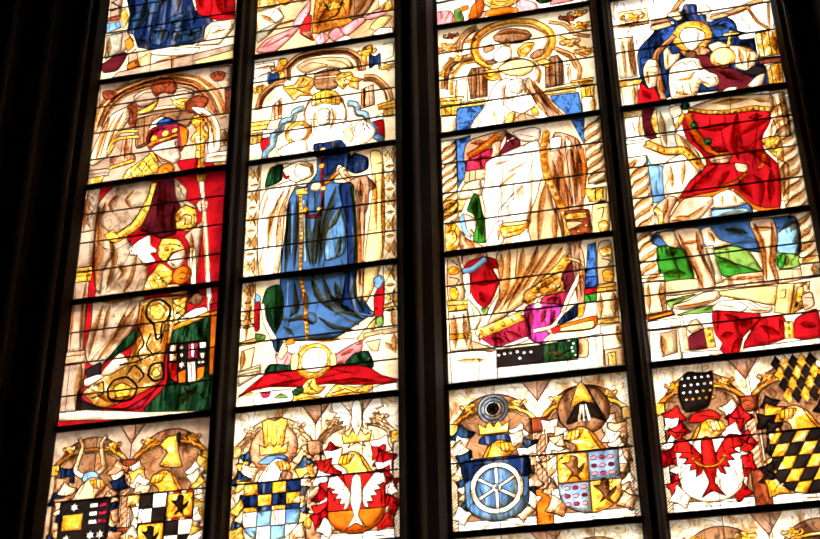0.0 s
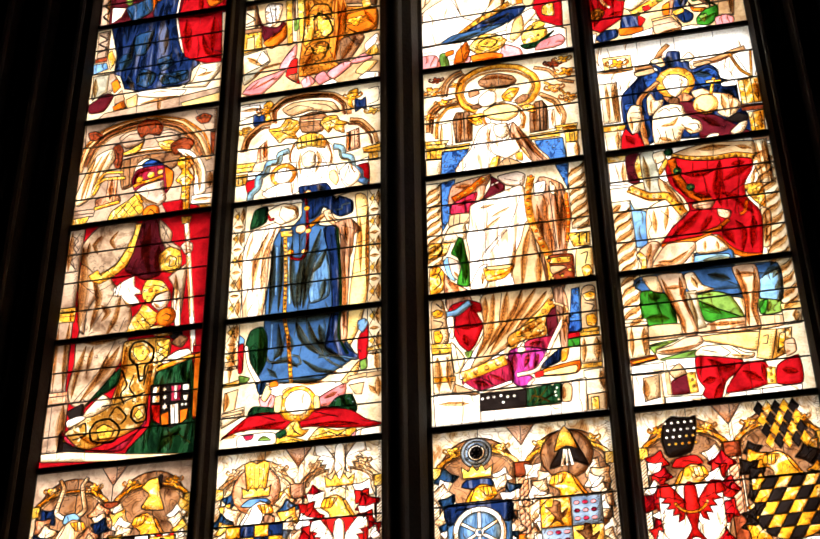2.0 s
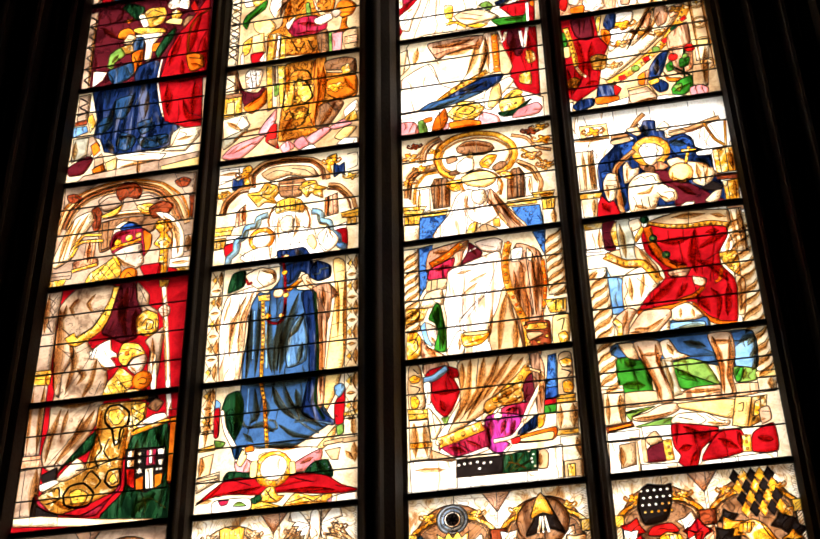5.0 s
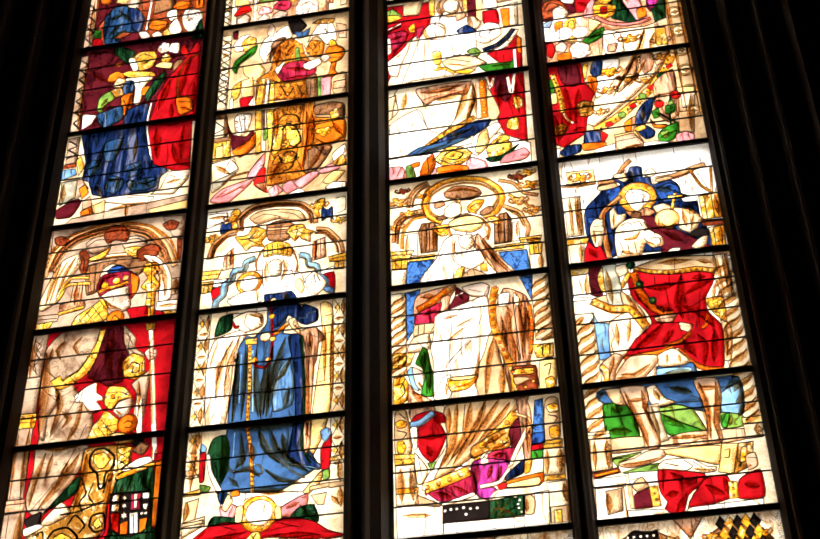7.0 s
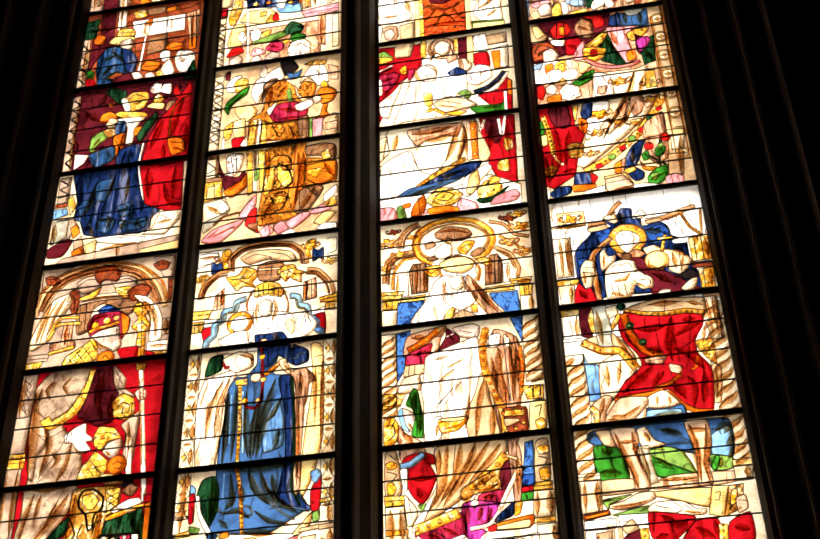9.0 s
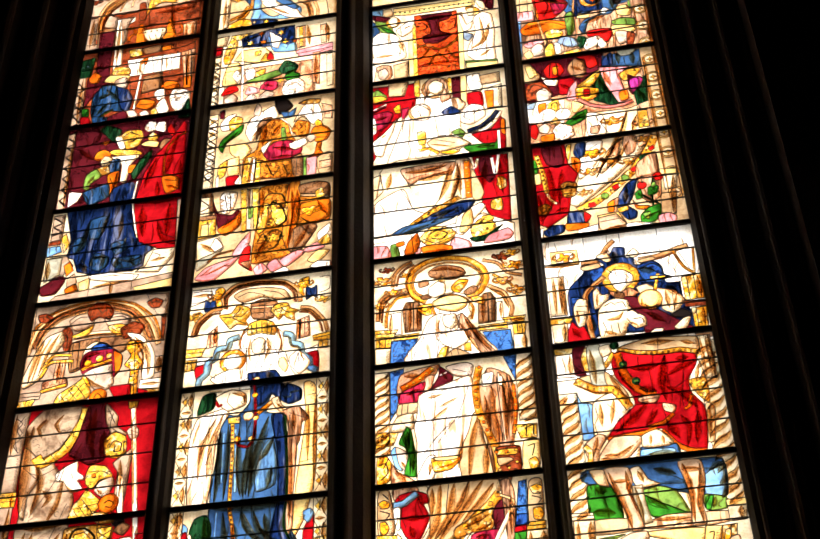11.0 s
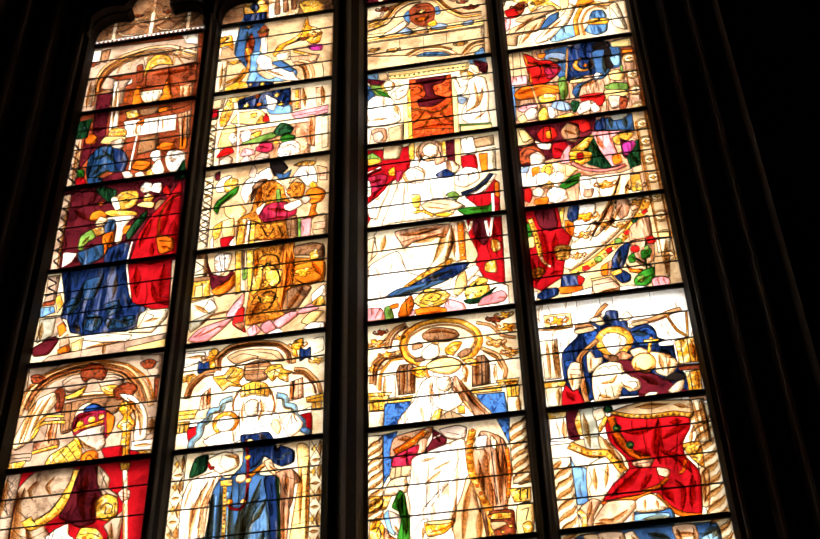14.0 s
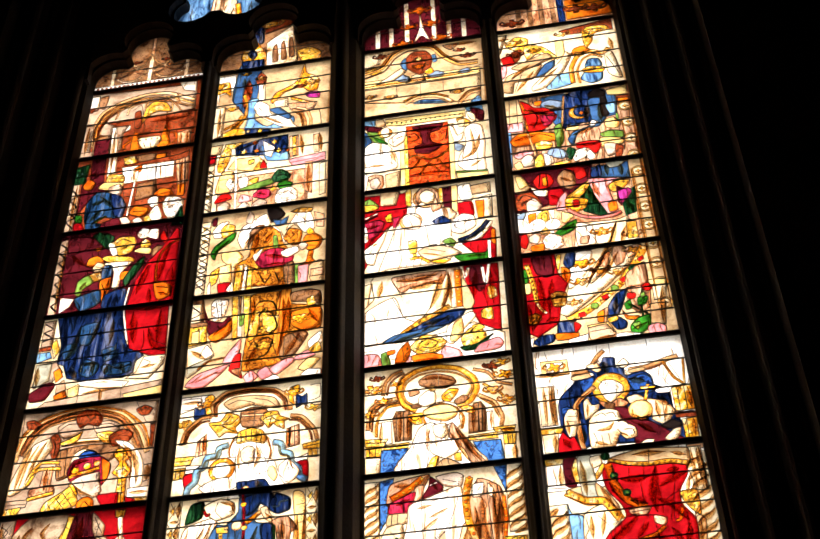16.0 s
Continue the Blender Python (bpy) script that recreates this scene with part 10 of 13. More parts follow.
# adoration, third light: seated figure under a red cloth of honour, and an old king
rect(3, "white", 0, 102.5, 264.4, 530)
rect(3, "stone", 0, 102.5, 529, 617)
shape(3, "damask", (-1, 557.1), (98.3, 562), (98.2, 544.2), (-1, 543), curve=False)
band(3, "pale", [(-1, 569.2), (99.3, 573.2)], 3.5, curve=False)
band(3, "pale", [(20.9, 531.6), (26.8, 545.4), (46.1, 549.3), (66.8, 541.8), (75.6, 528.3)], 3.8)
shape(3, "azure", (34.2, 534.4), (47.7, 539.3), (62.6, 532.3), (62.8, 527.1), (34.1, 527.3))
band(3, "pale", [(81.4, 530.5), (89.4, 539.7), (98, 541.3)], 2.6)
shape(3, "azure", (87.1, 531.6), (96.9, 538.1), (97.8, 530.9))
band(3, "pale", [(-1, 551.8), (5.7, 541.8), (11.7, 530.7)], 2.7)
shape(3, "azure", (-1, 542.4), (3.7, 538.7), (7.5, 530.7), (-1, 530.8), curve=False)
shape(3, "steel", (23.3, 573.8), (35.3, 585.4), (46.8, 576.7), (49, 570.1))
shape(3, "steel", (50.5, 569.2), (68.2, 577.9), (79.7, 575.3), (66.1, 571.7))
shape(3, "steel", (31.1, 595), (35.7, 604), (38.7, 590.2))
shape(3, "steel", (58.4, 603.4), (64.5, 597.3), (60.8, 588.2))
band(3, "pale", [(-1, 577.1), (19.6, 585.3), (26.2, 608.7), (45.9, 615.8), (65.4, 604.9), (70.8, 583.4), (97.5, 574.2)], 3.5)
disc(3, "orange", 47.3, 595, 9.8)
disc(3, "russet", 47.3, 593.5, 6.6)
star(3, "gold", 47.4, 597.5, 4.3)
leaf_scroll(3, "russet", 14.8, 608.9, 6.8, 25)
leaf_scroll(3, "ornament", 9.7, 590.7, 7.1, 0)
leaf_scroll(3, "ornament", 87.5, 595, 6.6, 35)
shape(3, "russet", (73.2, 604), (93.4, 606.2), (92.7, 593.8), (76.7, 593.8))
disc(3, "black", 94, 570.5, 2.7, ry=3)
rect(3, "maroon", 0, 102.5, 617, 720)
[band(3, "pale", [(u, 617), (u, 680)], 4.0, THIN) for u in (12, 24, 38, 62, 75, 88)]
[ring(3, "crimson", u, 640, 10, 12, 0, 180, THIN) for u in (18, 82)]
shape(3, "white", (44, 622), (49, 640), (50, 662), (53, 640), (58, 622), (51, 630))
[leaf_scroll(3, "orange", u, w, s) for u, w, s in ((50, 667, 7), (40, 645, 5), (60, 646, 5), (34, 622, 6), (68, 624, 6))]
rect(3, "pearl", 0, 102.5, 264.4, 528.9)
piece(3, "sky", (-2.2, 526.4), (9.2, 526.5), (9.1, 517.8), (-1.7, 515.2), curve=False)
piece(3, "wash", (9.2, 525.2), (15.8, 525.8), (17.4, 517.2), (10.8, 516.9))
piece(3, "gown", (-1.7, 515.2), (3.3, 509.2), (6.5, 498.8), (-1.7, 490.9))
piece(3, "cream", (17.5, 525.4), (83.5, 523.4), (83.6, 515.2), (31.4, 514.9), (17.9, 517.1), curve=False)
beads(3, "moss", 0.8, 4, (19.1, 520.6), (31.5, 518.4), (56.2, 519.4), (82.5, 519.2))
stroke(3, (17.9, 521.3), (82.5, 519.2), width=0.68)
piece(3, "sky", (83.6, 526.4), (97.6, 527), (98.1, 520.7), (85, 521.6), curve=False)
piece(3, "tapestry", (34.3, 512.8), (68.7, 511.8), (68.4, 441.3), (35.9, 441.5), curve=False)
piece(3, "maroon", (39.6, 511.2), (64.1, 511.3), (62.2, 503.9), (54, 500.8), (55.2, 490.9), (63.1, 484.5), (53.2, 477.1), (42, 479.4), (40.6, 486.8), (47.1, 490.2), (45.9, 502.5))
stroke(3, (34.4, 502.6), (41, 503.6), (44.9, 496.7), (39.1, 494.3), width=1.08)
stroke(3, (58.8, 499.8), (67, 502.9), (66.6, 493.3), (61.7, 490.7), width=1.08)
ribbon(3, "orange", 1.6, (35.5, 478.4), (45, 471.8), (40, 463.5), (36.7, 461.8))
ribbon(3, "orange", 1.6, (69.2, 478.5), (59.3, 471.1), (65.2, 458.3), (68.3, 457.7))
ribbon(3, "orange", 1.6, (44.5, 453.4), (52, 465.7), (60.3, 454.7))
ribbon(3, "gold", 1.2, (35.4, 473.7), (41.9, 477.1), (52.9, 470.1), (62.6, 472.8), (68.5, 481))
soft(3, 5, 2, (37.8, 506.7), (64, 507.2))
soft(3, 5, 2, (38.9, 484.8), (63.2, 486.8))
soft(3, 4, 2, (38.2, 454.7), (68.1, 453.2))
stroke(3, (36.5, 452.7), (50.7, 452.1), (67.1, 448.8), width=0.81)
piece(3, "cream", (29.2, 484.5), (33.7, 484.7), (35.5, 441.6), (29.2, 441.7), curve=False)
piece(3, "lemon", (32.5, 503), (35.3, 503.3), (36, 441.9), (32.8, 441.7), curve=False)
piece(3, "cream", (68.9, 508.6), (73.2, 508.9), (72, 442.2), (68.4, 441.3), curve=False)
piece(3, "maroon", (-0.8, 521.2), (14.9, 515.3), (11.5, 509.9), (3.3, 512.9))
piece(3, "moss", (2.5, 513), (13.2, 509.5), (17.2, 498.9), (11.4, 495.3), (4.9, 504))
piece(3, "green", (6.6, 506), (14.8, 500.7), (19.6, 494.8), (14.7, 494.7))
disc(3, "straw", 17.3, 508.6, 6, THIN)
piece(3, "pearl", (13.2, 512), (17.4, 516), (21.1, 512.7), (20.5, 504.3), (15.6, 504.1))
piece(3, "white", (-0.9, 490.7), (6.5, 498.8), (19.6, 493.6), (25.9, 480.4), (26.9, 466.2), (14.4, 461.8), (-1.7, 466.2))
piece(3, "white", (19.6, 498.4), (28, 506.4), (34.5, 507.4), (32.7, 495.7), (24.4, 490.2))
stroke(3, (1.6, 485.4), (14.5, 478), (25.7, 468.7), width=0.68)
stroke(3, (6.5, 494), (19.5, 484.1), width=0.68)
stroke(3, (-0, 471.7), (11.2, 467), width=0.68)
stroke(3, (22.9, 495.3), (31.2, 503.2), width=0.68)
soft(3, 3, 2, (3.2, 471), (17.7, 470.4))
soft(3, 3, 2, (21.1, 488.5), (25.7, 471))
soft(3, 2, 2, (24.6, 499.8), (32.8, 501.7))
piece(3, "wash", (16.8, 459), (28.8, 461.2), (28.4, 441.9), (17.3, 441.8), curve=False)
piece(3, "cloak", (2.3, 457.3), (8, 460.8), (15.1, 458.2), (15.8, 447.8), (11, 441.9))
piece(3, "flesh", (4.7, 454.5), (10.3, 456.8), (13.5, 450.5), (10.3, 444.3), (5.5, 446.4))
piece(3, "white", (-1.7, 462.7), (3.2, 459.4), (1.5, 443.8), (-1.6, 443.3))
piece(3, "straw", (75.6, 513.2), (80.6, 514.6), (86.9, 509.6), (86.5, 503.5), (80.1, 503.7))
piece(3, "pearl", (77.2, 511.7), (82.1, 512.3), (82, 504.5), (77.7, 504.2))
piece(3, "white", (81.5, 499.8), (88.3, 505.6), (96.1, 501.5), (97.8, 481.9), (96.4, 465.8), (96.5, 449.7), (83.6, 448.9), (74.7, 458.7), (76.8, 469.8), (82.2, 482.8))
piece(3, "white", (69.7, 507.2), (73.6, 503.9), (76.3, 493.6), (81.4, 497.4), (79.3, 488.2), (72.8, 487.2))
piece(3, "steel", (73.5, 484.7), (80.5, 480.8), (77, 474.5), (73.2, 477.6))
piece(3, "maroon", (87.7, 525.5), (98.8, 519.3), (97.2, 506.1), (90.3, 513.7))
piece(3, "pearl", (84.2, 521.3), (90.5, 517.4), (91.7, 508.5), (87, 512))
soft(3, 3, 2, (86.4, 501.1), (88.3, 476.8), (84.6, 468.2))
soft(3, 4, 2, (94, 492.3), (88, 472.2), (78.1, 464.9))
soft(3, 3, 2, (93.7, 461.7), (83.9, 454.5))
stroke(3, (89.6, 500.4), (93.3, 480.5), (84.4, 463.6), width=0.68)
stroke(3, (82.2, 482.8), (78.3, 467.2), width=0.68)
piece(3, "moss", (72.8, 452.2), (97.7, 449.4), (98, 441.4), (73.1, 441.9), curve=False)
piece(3, "cream", (73.5, 449.8), (97.6, 447.6), (97.6, 442.6), (73.7, 444.1), curve=False)
piece(3, "ruby", (-1.6, 437.1), (14.1, 436.2), (29.8, 435.4), (34.6, 436.7), (34, 410.4), (19.9, 400.2), (13.7, 388.7), (-0.9, 356.4), curve=False)
piece(3, "moss", (-1.6, 430.4), (4.7, 433.6), (11.7, 424.5), (3.1, 422.9))
piece(3, "straw", (-0.9, 427), (7.8, 426.4), (11.7, 422.3), (1.5, 419.9))
piece(3, "wash", (12.6, 439.9), (28.3, 437.9), (24.9, 423.1), (12.5, 424.4), curve=False)
ribbon(3, "white", 1.4, (-0.9, 411.7), (10.8, 417))
ribbon(3, "black", 1.2, (-0.9, 408.9), (10.8, 414.4))
piece(3, "crimson", (-0.9, 406.3), (10.8, 409.4), (16.2, 405.2), (10.7, 393.5), (3, 390.7))
soft(3, 3, 2, (1.5, 401.5), (12.3, 403.8))
piece(3, "gold", (16.2, 411.6), (20.9, 415.1), (21.6, 406.3), (17.7, 406))
piece(3, "crimson", (22.4, 409.4), (27.8, 410.5), (26.8, 400), (22.2, 398.7), curve=False)
piece(3, "white", (-1.6, 404.3), (2.2, 402.5), (3, 388.6), (-0.9, 387.2))
piece(3, "white", (-0.1, 378.7), (7.5, 385.6), (13.7, 392.9), (18.4, 400.5), (15.2, 386.3), (10.5, 374.7), (7.4, 363), (1.4, 366.1))
soft(3, 2, 2, (6, 381.7), (10.6, 385.1))
stroke(3, (2.9, 369.9), (8.2, 375.1), width=0.68)
piece(3, "maroon", (61.1, 435.9), (69, 436.6), (69.4, 412.3), (61.6, 409.4), curve=False)
piece(3, "ruby", (71.9, 416.1), (83.4, 416.1), (84.1, 400.8), (73.5, 402.8))
piece(3, "cream", (68.2, 436.7), (72.9, 436.9), (72.2, 407.4), (67.7, 407.2), curve=False)
piece(3, "white", (73.6, 435.6), (82.9, 436), (84.3, 418.1), (75.8, 418.6), (73.2, 426.8))
stroke(3, (74.9, 430.9), (82.5, 427.2), width=0.68)
piece(3, "wash", (82.8, 433.8), (98.4, 435.2), (98.4, 424.1), (83.8, 423.6), curve=False)
piece(3, "pearl", (88.2, 419.5), (99, 421.7), (98.3, 398.1), (88.4, 397.9), curve=False)
piece(3, "orange", (85.7, 416.7), (92.6, 416.4), (91.8, 398.3), (87, 398.1), curve=False)
piece(3, "white", (34.2, 421.2), (45.2, 425.7), (60.3, 414), (66.7, 402), (66.3, 376.9), (67.1, 362.4), (55, 356.5), (19.3, 356.8), (10.4, 354.4), (19.7, 383.4), (24.5, 399.3), (32.4, 410.7))
disc(3, "straw", 49.2, 427.1, 11.5, THIN)
disc(3, "pearl", 49.1, 426.3, 10.2, THIN)
piece(3, "cloak", (39.9, 429), (44, 438.2), (53.4, 437.4), (59.3, 427.4), (60.3, 414), (52.5, 411.2), (51.4, 424.5), (43.6, 421.6), (40.3, 415.7))
piece(3, "pearl", (43, 430.6), (48.7, 436.1), (55, 430.4), (54.4, 421.7), (48.9, 419.5), (44.4, 423.7))
stroke(3, (43, 430.6), (41.9, 419.8), width=0.68)
stroke(3, (55.5, 430.3), (57.3, 416.8), width=0.68)
piece(3, "lemon", (32.7, 437), (37, 438.4), (36.5, 420.8), (32.7, 421.5))
piece(3, "beige", (60.3, 414), (66.4, 412.8), (71.4, 405.4), (66.6, 399.9), (61.5, 405.2))
piece(3, "straw", (58, 434.3), (61.1, 435.9), (61.2, 418.2), (58.9, 418.6))
piece(3, "navy", (52.1, 400.5), (59.9, 405.4), (66.5, 398.8), (64.1, 396.1), (56.5, 396.5))
disc(3, "cream", 36.1, 403.6, 9, THIN)
disc(3, "white", 36.2, 404.6, 7.6, THIN)
piece(3, "white", (29.2, 404.9), (36.3, 411.1), (43.8, 404.2), (42.8, 394.8), (33.6, 395.5))
stroke(3, (33.9, 408.3), (36.8, 399.2), width=0.68)
soft(3, 2, 1, (32.2, 397.9), (42.9, 398))
ribbon(3, "lemon", 3, (37.1, 381.2), (38.2, 365.6))
ribbon(3, "lemon", 2.6, (34.4, 364.2), (41.9, 364.9), (49.2, 358.5))
piece(3, "lemon", (33.4, 382.9), (40.1, 381.7), (39.8, 370.4), (34.6, 370.3))
piece(3, "gold", (49.2, 359.5), (56.7, 362.2), (64.8, 358.7), (58, 355.9))
piece(3, "pearl", (40.6, 371.3), (51.3, 376.5), (64.6, 372), (73.2, 364.3), (67.1, 362.4), (50.7, 360.3), (43.4, 365.6))
stroke(3, (46.7, 373.2), (61.4, 367.5), width=0.68)
stroke(3, (52.7, 375.2), (55.9, 378.8), width=0.68)
soft(3, 2, 2, (43.5, 368.7), (58.3, 364))
piece(3, "moss", (58.9, 378.2), (65, 381.2), (69.3, 376.3), (66.8, 371.6))
piece(3, "white", (66.5, 397.8), (75.2, 404.7), (84.1, 400.8), (85, 390.1), (74.1, 383.7), (66.8, 387.2))
stroke(3, (73.4, 400.7), (68.5, 393.2), (74.3, 387.9), width=0.81)
stroke(3, (81, 399.3), (74.5, 392), width=0.81)
soft(3, 2, 2, (74.7, 396.2), (82.3, 395.8))
ribbon(3, "white", 3.4, (70.6, 373), (82.7, 375.9), (92.2, 384.5), (96.5, 393.2))
ribbon(3, "navy", 3.8, (70.8, 377.1), (81.4, 380.3), (90.1, 388), (94.3, 394.2))
piece(3, "ruby", (73.6, 373.4), (88.7, 376.8), (96.1, 387.9), (99.5, 383.1), (98.1, 350.7), (80.6, 364), curve=False)
piece(3, "green", (67.1, 362), (76, 362.8), (90.8, 362.1), (93.6, 371.8), (93.6, 355.5), (85.9, 354.9), (72.7, 355.3))
soft(3, 3, 2, (75.9, 359.8), (90.6, 359.1))
piece(3, "orange", (95.9, 383.8), (98.9, 384.3), (98.9, 368.8), (95.8, 371.4))
ribbon(3, "white", 2, (93.7, 373.8), (93.3, 354.6))
piece(3, "ruby", (71.1, 351.6), (98.8, 349.6), (97.2, 284.2), (82.4, 293.9), (78.1, 305.8), (75.8, 329.1), curve=False)
piece(3, "maroon", (78.3, 350.3), (87, 348.7), (88.9, 330.7), (84.1, 323.8), (77.6, 336.6))
soft(3, 5, 2, (82.5, 345.6), (79.4, 316.9))
soft(3, 4, 2, (92.7, 345.7), (93.3, 310.8))
ribbon(3, "white", 2.4, (71.8, 351.5), (74.1, 339.2), (77.1, 348.5))
ribbon(3, "white", 2.4, (87, 347.7), (88.9, 330.7), (92.2, 349.8))
disc(3, "gold", 92.6, 321.4, 3.4, THIN)
disc(3, "gold", 89.3, 303.9, 3.4, THIN)
piece(3, "straw", (90.2, 328.5), (95.7, 325.6), (95.9, 317.9), (90.8, 315.9))
piece(3, "straw", (84.5, 306.6), (91.7, 308.2), (91.7, 297), (84.1, 299.2))
piece(3, "pearl", (-1.6, 342.6), (5.8, 345.2), (2.8, 322.3), (-0.9, 319.1), curve=False)
piece(3, "pearl", (7.3, 350.9), (63.7, 350.9), (63.5, 331.2), (56.1, 309.5), (46, 307.4), (27.1, 293.8), (12.7, 287), (-0.9, 285.5), (-0.9, 318.2), (7.2, 329.3))
piece(3, "white", (-0.9, 315.3), (21.9, 328.7), (28.8, 308.4), (38.7, 301.2), (28.5, 292.7), (12.7, 287), (-0.9, 285.5))
piece(3, "cloak", (21.5, 348.4), (43, 349.6), (60.6, 348.5), (57.2, 336.2), (48.5, 337.8), (35.2, 336.2), (27.8, 331.6), (21.4, 342.5))
soft(3, 5, 2, (23.6, 344.1), (38.4, 343.5), (54.7, 346.5))
soft(3, 5, 2, (33.7, 334.5), (45.5, 336.3), (55.9, 340.4))
soft(3, 5, 2, (57.6, 346), (54, 329), (47.6, 312.8))
soft(3, 4, 2, (62, 345.2), (60.5, 327.9), (56.2, 311.4))
soft(3, 4, 2, (13.3, 345.9), (10.2, 328.8))
stroke(3, (22.1, 342.4), (27.7, 327.7), width=0.68)
stroke(3, (54.3, 336.7), (47.7, 314.7), (38.7, 301.2), width=0.81)
stroke(3, (5.8, 345.2), (7.2, 329.3), width=0.68)
stroke(3, (20.4, 329), (28.8, 308.4), width=0.68)
piece(3, "beige", (60.7, 349.5), (71, 349.6), (73.3, 337.3), (70.7, 314.6), (63.4, 312.1), (63.5, 329.3))
soft(3, 4, 2, (62, 347.2), (62.9, 316))
ribbon(3, "orange", 4.6, (68.7, 348), (68.6, 330.3), (69.1, 312))
beads(3, "gold", 1.2, 6, (68.6, 347), (68.6, 330.3), (69.2, 313))
piece(3, "wash", (71.9, 339.5), (77.1, 326.9), (80, 314.9), (76.1, 308), (71.3, 312.6))
ribbon(3, "straw", 4.2, (62.1, 314.2), (51.8, 308.4), (40.2, 302.8), (27, 292.9))
beads(3, "oldgold", 1.2, 6, (60.6, 313.5), (51.8, 308.4), (40.2, 302.8), (29.9, 294.3))
piece(3, "navy", (62.6, 310.3), (73.3, 309.4), (70.1, 303.4), (61.3, 297.4), (47.1, 296.1), (37.1, 294), (31.4, 295), (44.4, 302.1), (53.2, 306.2))
piece(3, "gown", (12.7, 287), (21.3, 292.9), (34.2, 294.5), (44.2, 296.5), (58.4, 296), (41.2, 289.7), (26.9, 286.5), (18.3, 283.3))
soft(3, 4, 2, (41.5, 298.9), (58.8, 303.4))
soft(3, 3, 2, (21.3, 287.4), (41.3, 292.4))
ribbon(3, "sky", 1, (41.3, 293.3), (52.9, 300.7), (61.7, 304.8))
piece(3, "white", (-0.9, 285.5), (12.7, 286.1), (26.9, 285.6), (59.6, 290.3), (78.3, 296.5), (99.2, 283.8), (98.4, 261.6), (-0.2, 266.5), curve=False)
piece(3, "white", (59.9, 295.8), (76, 306.2), (80, 301.7), (69.4, 288.7), (63.3, 278.8), (58.5, 281.4))
piece(3, "cream", (64.2, 296.9), (70.1, 301.5), (70.8, 288.5), (64.8, 280.4), (60.7, 282.8))
piece(3, "lemon", (68.5, 283.4), (75.2, 291.4), (83.5, 289.1), (86.6, 283.2), (81.3, 275.9), (70.2, 275.9))
piece(3, "lemon", (76.7, 293), (82.4, 293.9), (85.6, 289.7), (77.8, 287.3))
beads(3, "oldgold", 1, 5, (70.4, 279.5), (77.4, 281), (85.3, 283.4))
stroke(3, (69.3, 286), (75, 287.8), (78, 291), width=0.94)
piece(3, "forest", (67.4, 275.4), (78.6, 276.3), (88.7, 282.8), (90.8, 283.4), (81.1, 272.3), (71.3, 271.2))
piece(3, "pink", (76.8, 269.4), (81.3, 275.9), (94.1, 280.1), (97.9, 275), (94.8, 270.1), (82.3, 268.6))
piece(3, "pink", (54, 273.1), (57.7, 277.9), (67.2, 272.8), (68.3, 266.3), (54.4, 265))
piece(3, "pink", (-0.2, 278.1), (9.8, 277.4), (12.5, 267.2), (-0.2, 266.5))
piece(3, "pink", (28, 271.9), (33.7, 271.9), (32.8, 267.5), (27.9, 267.4))
piece(3, "moss", (11.9, 277.1), (16.2, 278.2), (18.8, 268), (13.2, 265.6))
piece(3, "orange", (21.6, 267.5), (23.9, 277.9), (31.2, 285.8), (33.1, 276.4), (29.4, 268.1))
piece(3, "straw", (32.4, 280.1), (41.2, 289.7), (52.5, 287.8), (58.5, 281.4), (51.9, 273.4), (39.3, 272.7))
stroke(3, (38.9, 282.7), (45.3, 286.2), (52.3, 282.4), (47.9, 277.7), (40.9, 279.7), width=1.08)
stroke(3, (35.3, 279.7), (43.6, 274.8), (54.9, 278.3), width=0.81)
piece(3, "orange", (33.7, 272.7), (46.3, 273.4), (55.3, 270.2), (53.7, 265.1), (40.5, 265.4), (34.9, 267.2))
piece(3, "orange", (16.2, 279.1), (21.8, 280), (21.8, 276.4), (16.8, 275.4))
soft(3, 2, 2, (35, 268.1), (53.1, 267.9))
stroke(3, (26.9, 284.7), (28, 270.1), width=0.68)
rect(3, "wash", 0, 102.5, 529.5, 616.5)
piece(3, "cream", (-2.7, 577.2), (98.9, 576.3), (99.1, 567.9), (-2.7, 567.6), curve=False)
piece(3, "wash", (-2.7, 566.2), (99, 566.6), (97.6, 535.9), (82.7, 533.9), (-2.7, 549.9), curve=False)
soft(3, 3, 2, (-2.4, 570.2), (45.7, 570.4), (98.6, 570.8))
stroke(3, (-2.4, 566.1), (98.3, 565.4), width=0.81)
stroke(3, (27.5, 567.7), (27.7, 554), width=0.54)
stroke(3, (47.7, 567.2), (47.5, 546.9), width=0.54)
stroke(3, (67.1, 567), (66.8, 550.7), width=0.54)
ribbon(3, "pearl", 3.4, (34.5, 541.8), (45.1, 547.5), (59, 546.5), (69.2, 540.8), (74.1, 535.8))
ribbon(3, "straw", 1.6, (32.8, 544.8), (45.1, 550.7), (59.1, 549.7), (71, 543.1))
ribbon(3, "pearl", 3, (79.1, 532), (88.3, 543.3), (98.1, 545.1))
ribbon(3, "straw", 1.4, (79.3, 535.9), (86.8, 546.3), (98, 548.6))
